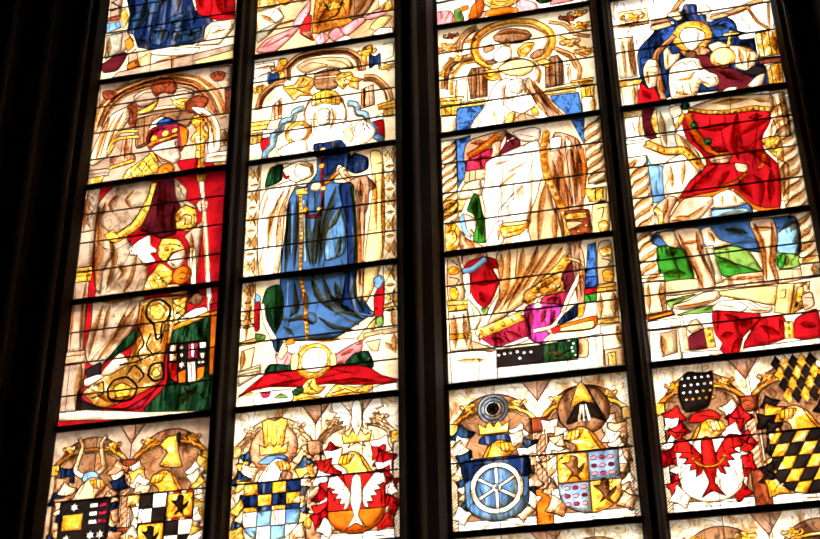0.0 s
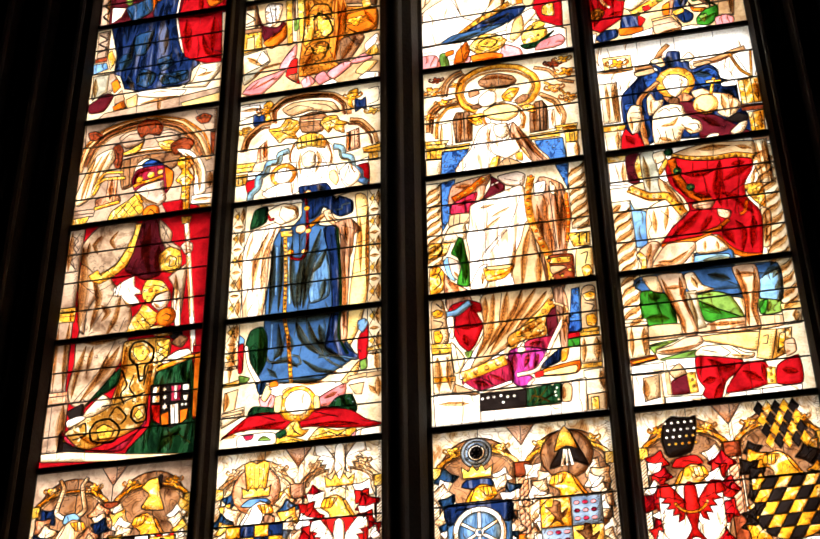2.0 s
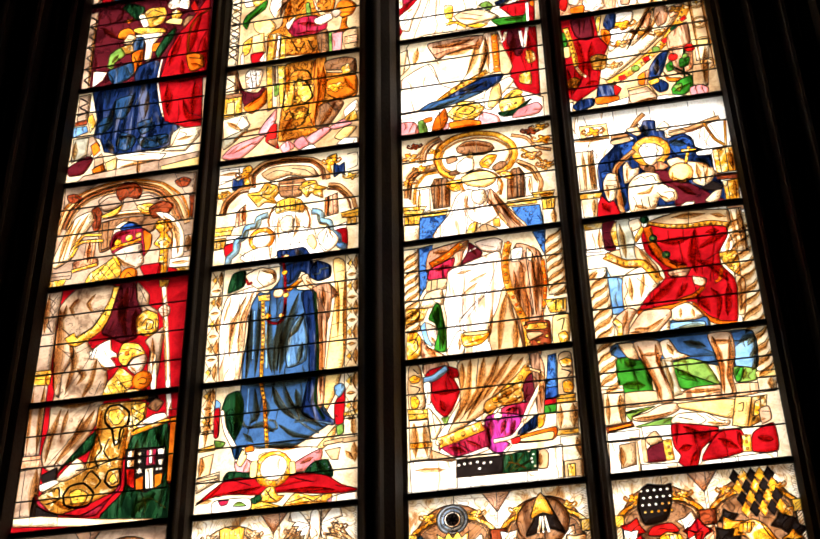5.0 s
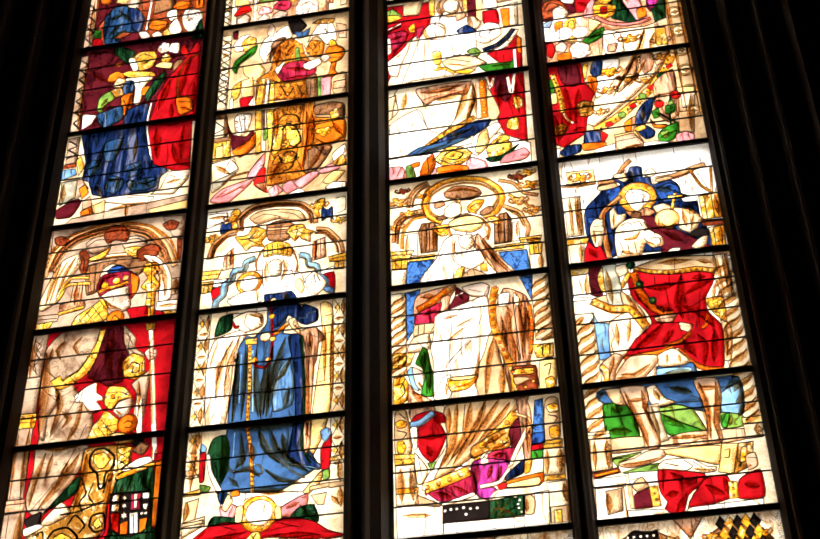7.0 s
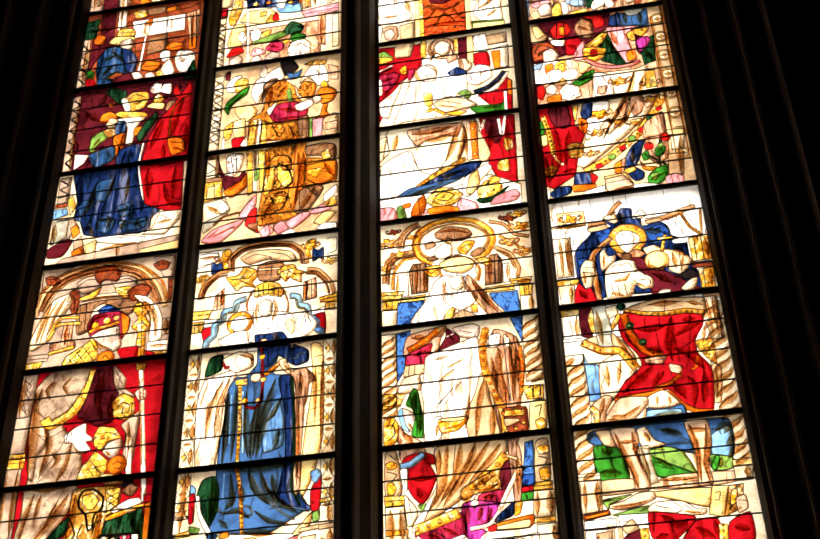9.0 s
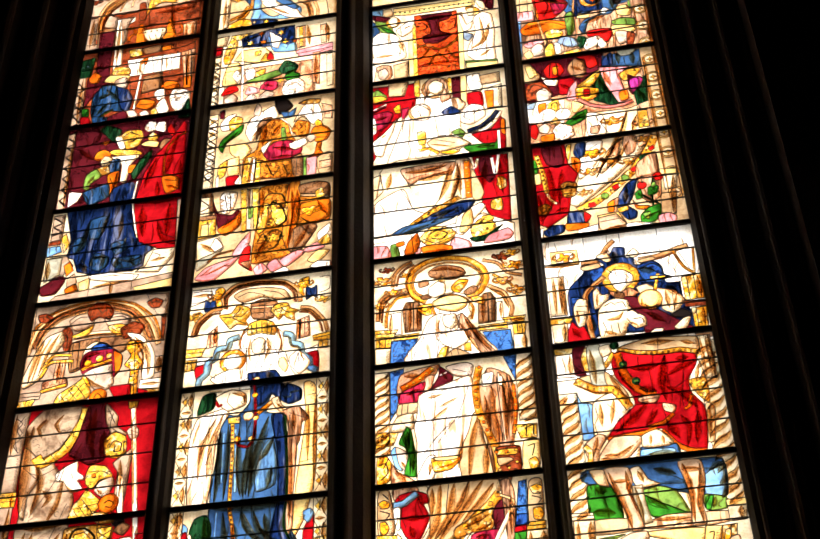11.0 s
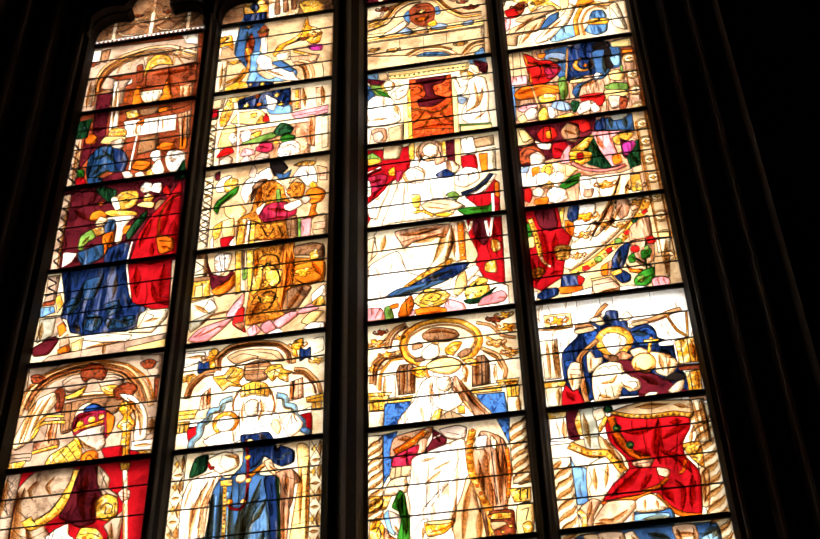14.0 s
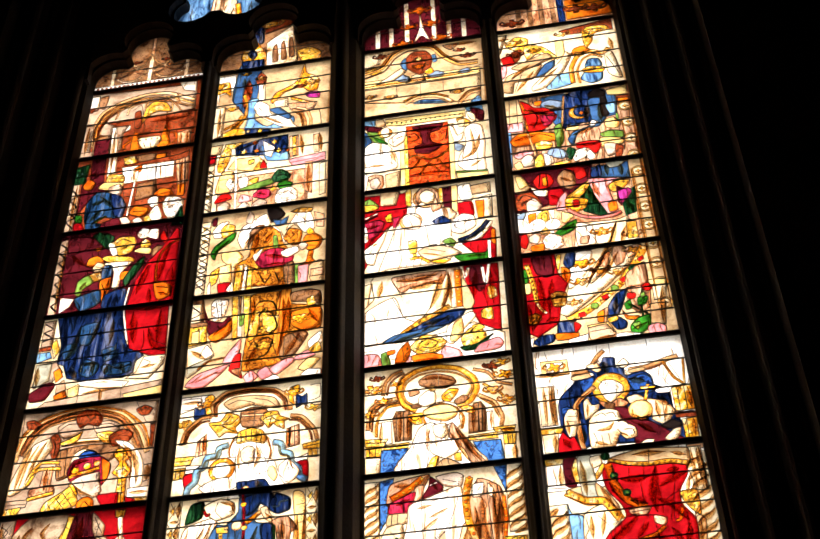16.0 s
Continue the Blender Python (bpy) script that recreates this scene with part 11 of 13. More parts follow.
piece(3, "azure", (41.4, 540.3), (48.5, 544.1), (62.3, 541.6), (69, 535.6))
piece(3, "azure", (88.6, 532.6), (95, 539.1), (97.6, 537.2), (97.2, 530.7))
leaf_scroll(3, "oldgold", 4.8, 556.4, 4, 40)
leaf_scroll(3, "oldgold", 22.4, 552.5, 4, 40)
leaf_scroll(3, "oldgold", 78.2, 548.2, 4, 40)
piece(3, "pearl", (-2.5, 614), (15.9, 614.1), (13.9, 598.7), (-2.4, 594), curve=False)
leaf_scroll(3, "russet", 14.9, 608.5, 5, 40)
piece(3, "lemon", (1.2, 593.1), (8.5, 595.7), (14.7, 588.6), (6.6, 584.9))
ribbon(3, "cream", 3, (-2.4, 586.9), (15.7, 592.6), (24.9, 607.6), (36, 615.1), (46.9, 615.5), (59.4, 610.5), (67.9, 596.1), (81.6, 583.1), (97.5, 582.2))
ribbon(3, "straw", 1.5, (-2.4, 591.1), (14.3, 596.4), (23.1, 610.3), (35.1, 619.1), (47, 619.2), (61.4, 613.5), (69.8, 599.4), (81.8, 587.2), (97.7, 586.4))
ribbon(3, "rose", 1.2, (-2.4, 581.3), (17.4, 588), (26.6, 602.9), (36.8, 610.6), (46.8, 611.1))
soft(3, 3, 2, (-2, 588.8), (15, 594.2), (24, 609), (35.6, 616.7), (46.9, 616.9), (60.4, 612), (68.9, 597.9), (81.7, 585.3))
piece(3, "azure", (31, 594.8), (35.7, 602.2), (38.2, 593.1), (36.2, 583.7))
piece(3, "azure", (57.3, 600), (61.8, 601.8), (63.3, 592.9), (59.7, 591))
piece(3, "steel", (25.3, 575), (33.5, 580.1), (40.4, 573), (36.8, 568.9))
piece(3, "steel", (52.8, 573), (61.9, 579.2), (68.8, 574.9), (65.1, 570.2))
piece(3, "steel", (79.4, 573.8), (88.4, 577.3), (90.8, 572.6), (84.5, 570.7))
piece(3, "pearl", (10.1, 571.6), (20.9, 580.2), (31.8, 588.9), (36.2, 583.7), (26.2, 574.8))
piece(3, "pearl", (40.5, 575.8), (49.5, 579.3), (52.7, 568.9), (43.8, 568.1))
piece(3, "russet", (37.2, 587.7), (36.6, 602), (43.1, 609.1), (53.9, 608), (59, 598.2), (56.7, 583.2), (47.6, 576.9))
stroke(3, (40.1, 595.5), (46.5, 599.7), (53.4, 592.4), (49.6, 583.4), width=1.08)
stroke(3, (42.1, 606.5), (53.8, 603.7), width=0.94)
leaf_scroll(3, "orange", 47.1, 588.2, 4, 40)
star(3, "lemon", 47.3, 598.1, 4)
piece(3, "gold", (51.3, 580.3), (57.6, 584.4), (60.1, 578.2), (54.7, 575.3))
leaf_scroll(3, "russet", 89.3, 594, 4.5, 40)
leaf_scroll(3, "russet", 82.5, 602.7, 3.5, 40)
piece(3, "shadow", (68.5, 611.8), (83, 612.7), (75.4, 604.4))
stroke(3, (90, 575.5), (99.1, 579), width=0.81)
soft(3, 4, 2, (75.7, 611.5), (97.3, 610.7))

# adoration, fourth light: a robed king with retinue and banners
rect(4, "white", 0, 100.2, 264.4, 353)
rect(4, "pale", 0, 100.2, 352, 617)
shape(4, "shadow", (77.2, 620.1), (99.4, 618.4), (99.3, 599.9), (83.8, 600), curve=False)
shape(4, "rose", (1.5, 573), (26, 576.1), (26, 550.1), (3.6, 541.5))
shape(4, "stone", (19.2, 574.1), (41.5, 576), (34.8, 551.5), (14.3, 539.1))
band(4, "lemon", [(6.7, 615), (9.3, 588.9), (1.7, 576.5)], 2.2, line=THIN)
shape(4, "gold", (23.9, 603.5), (37.4, 603.9), (40.5, 588.7), (29.4, 589.5))
shape(4, "stone", (54.2, 592.7), (61.9, 592.6), (60.3, 566.4), (53.5, 564.5), curve=False)
shape(4, "shadow", (87.8, 577.5), (96.7, 579), (98.3, 557.6), (91.1, 552.3))
band(4, "pale", [(26.4, 534.7), (48.2, 554.6), (58.8, 569.5)], 6.3)
band(4, "stone", [(-0.8, 556.1), (14.2, 566.5), (29.9, 569.9)], 5.6)
shape(4, "azure", (27.4, 545.7), (37.8, 560.4), (45.4, 566.3), (39.8, 553.1))
shape(4, "azure", (39.4, 535.5), (53.9, 547.1), (57.4, 535.5))
shape(4, "tapestry", (1.6, 581.8), (18.6, 593.9), (20.6, 585.5), (3.8, 575.3))
band(4, "lemon", [(8.9, 599.1), (19.7, 608.2), (29.3, 587.8), (44.1, 580.7), (48, 571)], 4.4)
shape(4, "ornament", (3.1, 596.8), (13.4, 613.4), (19.7, 608.2), (11.7, 591.2))
shape(4, "ornament", (49.4, 605.8), (60.3, 608.7), (59.3, 595.1), (50.2, 597.2))
disc(4, "lemon", 74.7, 549.9, 18, ry=26)
disc(4, "white", 74.6, 549.2, 13, ry=18.7)
shape(4, "azure", (65.4, 543.8), (69.3, 559.1), (77.4, 564.1), (83.5, 556.8), (82.9, 543.3), (74.1, 535.1))
shape(4, "lemon", (66.9, 551.7), (76.4, 555), (84.6, 548), (75.4, 546.3))
shape(4, "ornament", (66, 579.1), (73.4, 606.2), (78.6, 612.3), (86.6, 604.9), (83.7, 589.2), (85.6, 578), (76.5, 574.9))
band(4, "stone", [(97.6, 585.9), (98.7, 560.9), (99, 533.5)], 4.3)
rect(4, "rose", 0, 100.2, 617, 720)
[band(4, "shadow", [(u, 617), (u, 700)], 4.5, THIN) for u in (20, 30, 40, 50)]
rect(4, "navy", 54, 60, 617, 700)
rect(4, "orange", 61, 100.2, 622, 650)
[leaf_scroll(4, "russet", u, w, 7) for u, w in ((70, 636), (86, 634), (14, 628))]
rect(4, "wash", 0, 100.2, 264.4, 440.7)
rect(4, "cloak", 0, 100.2, 440.7, 528.9)
rect(4, "rose", 0, 88, 352.6, 440.7)
piece(4, "gown", (29.7, 525), (46.8, 526.2), (77.5, 526.7), (89.1, 516.6), (87.6, 492.5), (44.3, 485.1), (39.7, 486.1), (27.8, 513), curve=False)
piece(4, "steel", (28.2, 517.8), (36.6, 520.9), (45.8, 516.4), (45.1, 509.1), (32.3, 509.5))
soft(4, 5, 2, (31.2, 514.7), (43.3, 507.1))
piece(4, "wash", (-0.3, 526.7), (11.2, 527.9), (19.1, 524.9), (14.8, 491.5), (-0.8, 497.2), curve=False)
stroke(4, (3.8, 527), (2.4, 496.5), width=0.68)
stroke(4, (9.5, 527), (8.7, 495.2), width=0.68)
piece(4, "pink", (-1.5, 498.6), (12.9, 497.9), (12.8, 487.1), (-1.5, 487.7), curve=False)
piece(4, "sky", (-2.2, 487.9), (2.6, 488.1), (1.1, 447.6), (-2.1, 446), curve=False)
stroke(4, (-2.6, 471.4), (1.8, 471.7), width=0.54)
piece(4, "scarlet", (11.7, 524), (18.7, 519.9), (23.1, 514), (32.5, 511.9), (40.4, 501.6), (37.2, 493.8), (28.6, 486.1), (15.9, 486.4), (14, 501.3))
piece(4, "orange", (11.1, 526.6), (15.1, 515.8), (14.8, 491.5), (16.9, 488.6), (14.5, 508.5))
piece(4, "orange", (23.7, 521.3), (30.1, 521.1), (28, 515.4), (24.1, 516.3))
soft(4, 4, 2, (18.1, 512.6), (33.4, 504.4))
soft(4, 4, 2, (15, 493.8), (32.6, 494.8))
piece(4, "crimson", (27.2, 505.7), (39.7, 503), (35.5, 491.8), (29, 490.8))
stroke(4, (19.9, 514.7), (25.2, 501.3), (21, 490.1), width=1.08)
stroke(4, (29.2, 510.2), (34.1, 494.5), width=1.08)
ribbon(4, "orange", 1.4, (14.9, 513.3), (24, 506.4), (39.5, 500.6))
piece(4, "orange", (1, 477.7), (9.5, 485.4), (23.7, 484.7), (39, 479.1), (39.1, 472), (24.1, 470.5), (5.1, 469.8))
soft(4, 4, 2, (4.1, 477.1), (21.8, 480.4))
stroke(4, (7.6, 481.1), (25.1, 482.1), (37, 474.8), width=0.94)
piece(4, "straw", (20.2, 471.3), (27.5, 473.3), (34.1, 468.4), (31.1, 462), (21.8, 462.8))
stroke(4, (21.6, 468.7), (32.8, 466.8), width=0.68)
piece(4, "navy", (48.2, 524.6), (67.8, 526.4), (68, 513.9), (47.4, 484.4), (43.8, 487.6))
piece(4, "navy", (47.9, 524.6), (66.4, 514.3), (66.6, 487.4), (46.2, 488.3), curve=False)
disc(4, "gold", 57.8, 501, 8.2, THIN)
disc(4, "navy", 60.3, 502.1, 7, THIN)
star(4, "orange", 59.7, 499.8, 3)
soft(4, 5, 2, (64.1, 507.4), (63.5, 488.1))
piece(4, "black", (67.2, 521.5), (74.3, 527.5), (81.6, 520.8), (79.2, 513.9), (69.5, 513.6))
piece(4, "gown", (66.4, 514.3), (79.2, 513.9), (80, 494.1), (72.2, 481.5), (62.7, 481.1), (54.3, 475.8), (49.8, 462.7), (46, 470.5), (51.5, 478.8), (66.3, 485.1))
soft(4, 5, 2, (75.5, 509.8), (74.2, 485.8))
soft(4, 4, 2, (49.5, 474.5), (67.3, 480.1))
piece(4, "black", (76.1, 514.6), (81, 516), (81.5, 493.8), (75.1, 492.8))
piece(4, "sky", (79.7, 505.1), (86.9, 506), (86.4, 495.2), (81.6, 495))
piece(4, "moss", (86.1, 492.8), (87.9, 494.8), (87.7, 480.5), (85.1, 478.7))
disc(4, "pearl", 50.1, 527.4, 2.6, THIN)
ribbon(4, "pearl", 1.6, (47.8, 523.4), (39.9, 462.5))
piece(4, "cream", (46.9, 486.9), (57, 485.9), (54.8, 480.4), (45.5, 481.3), curve=False)
piece(4, "white", (63.1, 484.6), (67.6, 489.6), (71.2, 486.4), (67.6, 482.5))
piece(4, "cream", (76.8, 487.6), (84.1, 489.6), (88, 482.8), (85.6, 476.2), (76.6, 479.3))
piece(4, "moss", (71.1, 472.2), (79.2, 475.2), (88.9, 472), (88.8, 465), (75.1, 466.7))
piece(4, "moss", (36.6, 486.8), (43.2, 490.1), (42.7, 468.9), (37.4, 463))
piece(4, "scarlet", (51.6, 464.7), (61.1, 466.2), (70.2, 464.3), (70, 456.2), (65.5, 450.3), (60.2, 458.2), (52.5, 458.7))
soft(4, 3, 2, (52.9, 462.1), (68.3, 461.2))
piece(4, "cream", (70.4, 466.5), (75.2, 467.8), (88.6, 463.8), (87, 457.2), (75.9, 460.7), (71.5, 455.9))
piece(4, "flesh", (72.8, 460.2), (80.4, 459.8), (84.5, 455.5), (80.4, 447.2), (74.2, 446.2))
piece(4, "russet", (81.8, 458.3), (87.5, 454.8), (84.6, 444), (80.1, 444.9))
piece(4, "hair", (47.2, 451.8), (50.8, 456.8), (58.7, 458.6), (59.2, 449.3), (49.5, 444.5))
piece(4, "hair", (57.9, 451.8), (62.2, 455.5), (65.8, 446.8), (60.2, 444.5))
piece(4, "forest", (45.1, 461.4), (50.9, 457.9), (46.7, 447.3), (42.6, 452.7))
piece(4, "pink", (2.8, 459.8), (7.9, 464.6), (15.7, 464.1), (18.5, 460), (7.2, 455.5))
piece(4, "flesh", (7.9, 455.3), (13.8, 459.9), (18.8, 455.4), (17.3, 446.5), (9.5, 445.9))
piece(4, "cream", (2.1, 449.7), (7, 453.2), (9.5, 445.9), (4.7, 443.4))
piece(4, "steel", (28.4, 458), (32.9, 464), (41.8, 459.8), (44.9, 452.3), (39.3, 450), (31.9, 453.8))
stroke(4, (34.2, 461.4), (32, 454.9), width=0.81)
stroke(4, (38.7, 460.4), (39.4, 451.1), width=0.81)
piece(4, "flesh", (26.5, 453.8), (32, 454.9), (33.6, 447.7), (27.9, 444.4))
piece(4, "lemon", (18.7, 453.1), (24.6, 458.8), (25.7, 444.8), (18.6, 444))
piece(4, "straw", (32.7, 445.7), (43.7, 447.9), (45.6, 444.1), (33.8, 440.9))
piece(4, "hair", (26.1, 458.4), (30.5, 455.2), (31.2, 446), (26.4, 444.7))
ribbon(4, "pearl", 1.8, (15.8, 484.1), (19.8, 457.5))
piece(4, "cream", (81.9, 523.2), (98.4, 527), (98.3, 514.5), (82.7, 516.8), curve=False)
piece(4, "russet", (88.8, 514.2), (99.1, 514.4), (99.4, 504.4), (88.9, 503.1), curve=False)
piece(4, "orange", (90, 511.5), (97.9, 511.4), (98.1, 506.7), (90.2, 506.5), curve=False)
stroke(4, (83.7, 525.3), (98, 524.6), width=0.68)
for row in range(12): disc(4, "cream", 94.5, 292 + 19 * row, 5.6, THIN); disc(4, "pearl", 94.5, 292 + 19 * row, 4.2, THIN); star(4, "straw", 94.5, 292 + 19 * row, 2.6, 4)
soft(4, 3, 2, (98.5, 285), (98.5, 515))
soft(4, 3, 2, (90, 285), (90, 500))
piece(4, "maroon", (-1.1, 439), (20, 441.5), (61.2, 439.9), (57.5, 407.5), (24, 401.2), (-0.7, 393.2), curve=False)
piece(4, "wash", (-1.1, 437.9), (5.8, 437.7), (13, 422.9), (7.2, 417.4), (-1.8, 419.2))
piece(4, "cream", (1.8, 436.2), (7.1, 435.2), (11, 425.5), (4.6, 422.4))
piece(4, "russet", (-0.3, 408.1), (2.6, 416.2), (11.8, 417.6), (17.3, 411.1), (19.6, 402), (8.8, 399.8), (1.3, 399.2))
stroke(4, (2.1, 409.7), (7.1, 415.3), (12.9, 412), width=0.94)
stroke(4, (4.7, 404.9), (9.7, 410.4), (15.5, 407.1), width=0.94)
piece(4, "flesh", (7.9, 406.5), (14.3, 410.6), (19.8, 402), (16, 395.3), (8.5, 395.6))
piece(4, "scarlet", (15.1, 429.1), (21.1, 436.8), (28.5, 434.2), (30.8, 425.9), (25.6, 419.3), (18.1, 419.7))
stroke(4, (21, 435.7), (19, 421.7), width=0.94)
stroke(4, (25.5, 434.8), (25.7, 420.4), width=0.94)
piece(4, "orange", (22.1, 431), (26.7, 431.2), (25.2, 422.7), (22.2, 423.3))
piece(4, "white", (13, 422.9), (19.5, 418.3), (25.4, 417.1), (23.4, 411), (16, 413.5))
piece(4, "shadow", (34.4, 431.9), (39.6, 437.5), (46.6, 431.6), (46.9, 420.5), (43.3, 414.7), (36.1, 418.3), (33.1, 425.5))
piece(4, "scarlet", (39.7, 438.6), (47.5, 440.4), (54.8, 436.7), (56, 427.5), (50.4, 424.2), (47.6, 427), (46.8, 433.8))
soft(4, 3, 2, (35.7, 429.4), (44.2, 423.3))
piece(4, "ruby", (25.3, 416.1), (34.6, 417.5), (37.7, 411.4), (34.5, 401.3), (25.4, 400.9))
soft(4, 3, 2, (26.4, 411.5), (33.4, 405.8))
piece(4, "pink", (29.7, 397.9), (33.6, 407.9), (38.7, 413.4), (39.3, 404.6), (36.8, 394.4), (30.8, 394.5))
piece(4, "forest", (44.8, 414.4), (59.5, 424.6), (69.2, 405.2), (74.1, 385.1), (60.7, 383.5), (49.6, 389.9), curve=False)
soft(4, 5, 2, (52.4, 415.1), (61.9, 393.8))
piece(4, "straw", (38, 407), (44.6, 412.2), (56.2, 422), (58.3, 420.4), (51.7, 408.7), (45.2, 403.5))
stroke(4, (39.5, 406.8), (55.8, 418.7), width=0.81)
piece(4, "gold", (37.1, 405.1), (45.4, 405.6), (53.9, 401.8), (51.5, 393.7), (43.7, 389.9), (37.5, 394.3))
piece(4, "scarlet", (42.8, 402.9), (47.3, 402.4), (47, 395.7), (42.6, 395.9))
stroke(4, (37.4, 400.7), (52.8, 398.8), width=0.94)
beads(4, "orange", 1.2, 6, (37.6, 395.3), (43.9, 391.4), (51.7, 394.8))
piece(4, "pink", (55.7, 424.3), (78.6, 420.8), (70.2, 413.7), (73.4, 391.6), (74.8, 385), (66.7, 384.5), (60, 402.7), curve=False)
soft(4, 4, 2, (59, 420.3), (62.9, 402.2))
piece(4, "orange", (67.9, 394.8), (74.1, 396.8), (74.4, 387.2), (68.4, 386.2))
piece(4, "gown", (60, 435.6), (88.3, 437.7), (87.4, 419), (59.5, 424.6), curve=False)
piece(4, "navy", (59.5, 431.3), (67.2, 438.6), (67.1, 425.3), (59.5, 424.6))
soft(4, 4, 2, (71.6, 437.7), (71.5, 424.4))
soft(4, 4, 2, (82, 435.6), (81.8, 422.3))
piece(4, "grey", (71.7, 438.8), (85.3, 438.3), (81.7, 433.4), (74, 432.8))
piece(4, "straw", (70.2, 413.7), (76.7, 417.8), (87.1, 416.9), (83.3, 411.1), (78.2, 405.6), (72.4, 406.8))
piece(4, "forest", (78.1, 399.2), (89.9, 409.8), (87.7, 382.5), (79.3, 380), curve=False)
soft(4, 4, 2, (81.4, 396.4), (85.5, 382.9))
piece(4, "maroon", (76.1, 412.5), (84.2, 406.6), (77.8, 390.7), (75.4, 395.4), curve=False)
piece(4, "purple", (76.7, 405.9), (84.5, 408.7), (86.8, 403.9), (78, 392.8))
ribbon(4, "pink", 3.4, (38.2, 394.2), (46.3, 386.3), (57.6, 382), (69.3, 381.9), (77, 384.6))
stroke(4, (52.3, 387.2), (52.3, 380.9), width=0.54)
piece(4, "white", (-1.9, 397.6), (28, 396.1), (25.7, 371.5), (-1.9, 376.6), curve=False)
piece(4, "steel", (-2.2, 393.4), (7.1, 397), (5, 390), (-0.8, 391.1))
piece(4, "orange", (8.3, 393.6), (14.4, 394.5), (12.8, 384.3), (8.4, 385.1))
piece(4, "lemon", (15, 392.3), (23.5, 395.9), (22.8, 372), (15.5, 373.4))
piece(4, "straw", (17.9, 391.7), (22.5, 393), (21.4, 373.3), (17.1, 374.1))
disc(4, "white", 14.8, 381.8, 6.5, THIN)
disc(4, "white", 25.8, 380.8, 6, THIN)
stroke(4, (11.5, 386.6), (10.7, 377.4), width=0.81)
piece(4, "green", (26.4, 371.4), (33.7, 378.2), (43, 382.7), (42.8, 374.4), (35.7, 369.6), (29.7, 367.7))
soft(4, 3, 2, (31.6, 372.4), (41.8, 378.8))
piece(4, "cream", (33.6, 392.9), (41.9, 387.1), (35.3, 380), (32.6, 382.6))
piece(4, "hair", (17.2, 366.9), (22.8, 372), (31.1, 367.4), (31.7, 358.1), (24, 354.5), (17.2, 358.8))
piece(4, "flesh", (7.2, 370.8), (12.6, 373.9), (15.9, 369.2), (13.2, 363.6), (7.5, 365.6))
piece(4, "scarlet", (-0.8, 372.3), (5.3, 374.3), (6.9, 366.8), (4, 359.2), (-0.7, 364.1))
piece(4, "orange", (7.9, 361.5), (17.5, 362.8), (16.9, 355.8), (8.2, 356.4))
piece(4, "crimson", (-1.2, 376.5), (1.5, 372.9), (-1.2, 358.1), (-3.2, 360.5))
piece(4, "pearl", (42.5, 378.6), (71.7, 377.3), (80.7, 379.7), (86, 354.1), (86.3, 346.1), (72.7, 328.9), (58.2, 314.2), (41.2, 300.2), (27.6, 289.5), (21.8, 294.2), (30.2, 315.2), (38.2, 350.9), curve=False)
piece(4, "white", (42.5, 378.6), (53.8, 374.4), (54.6, 355.9), (41.6, 356.3))
piece(4, "white", (38, 349), (50.9, 348.6), (44.3, 328.1), (31.6, 315), (31.4, 326.6))
piece(4, "pearl", (43.9, 324.4), (54.2, 340.1), (65.4, 349.9), (60.2, 331.1), (47.4, 318))
piece(4, "cloak", (67.3, 353.6), (75.2, 348.1), (72, 334.9), (66, 332.1), (64.4, 342.2))
piece(4, "cloak", (57.4, 343.4), (63.5, 346.3), (58.6, 329.5), (50.8, 323.1))
piece(4, "cloak", (43.9, 364), (51.2, 364.7), (48.9, 357), (43.3, 358))
piece(4, "cloak", (75.2, 348.1), (85.4, 350.2), (81.4, 341.1), (75.3, 338.2))
leaf_scroll(4, "gold", 60.2, 367.1, 5.5, 40)
leaf_scroll(4, "gold", 42.6, 338.2, 6, 40)
leaf_scroll(4, "gold", 39.3, 321.3, 5, 40)
leaf_scroll(4, "oldgold", 66.7, 326.1, 5, 40)
leaf_scroll(4, "oldgold", 54.5, 330.2, 5, 40)
leaf_scroll(4, "gold", 33.1, 302.5, 4, 40)
leaf_scroll(4, "oldgold", 79.1, 345.4, 4.5, 40)
leaf_scroll(4, "oldgold", 48.5, 353, 4, 40)
leaf_scroll(4, "oldgold", 81.2, 361.1, 5, 40)
piece(4, "straw", (78.5, 373.9), (85.7, 373.6), (85.7, 357.2), (77.7, 356.7), curve=False)
soft(4, 5, 2, (71.4, 375.2), (64.2, 352.1), (44.9, 320.3))
soft(4, 5, 2, (78, 369.9), (72.9, 352.6))
soft(4, 4, 2, (60.7, 346.8), (44.9, 320.3))
soft(4, 4, 2, (69.1, 345.3), (53.4, 320.8))
stroke(4, (71.2, 373.2), (62.6, 350.4), (42.9, 315), width=0.94)
stroke(4, (48.1, 375.5), (56, 355.7), width=0.68)
piece(4, "navy", (29.2, 340.6), (32.3, 350), (38.8, 349.8), (36.7, 337.3), (32.2, 335.2))
piece(4, "orange", (27.4, 337), (32.2, 335.2), (33.8, 330), (30.8, 320.9), (27.2, 327.3))
soft(4, 3, 2, (29.3, 334.7), (30.3, 322.9))
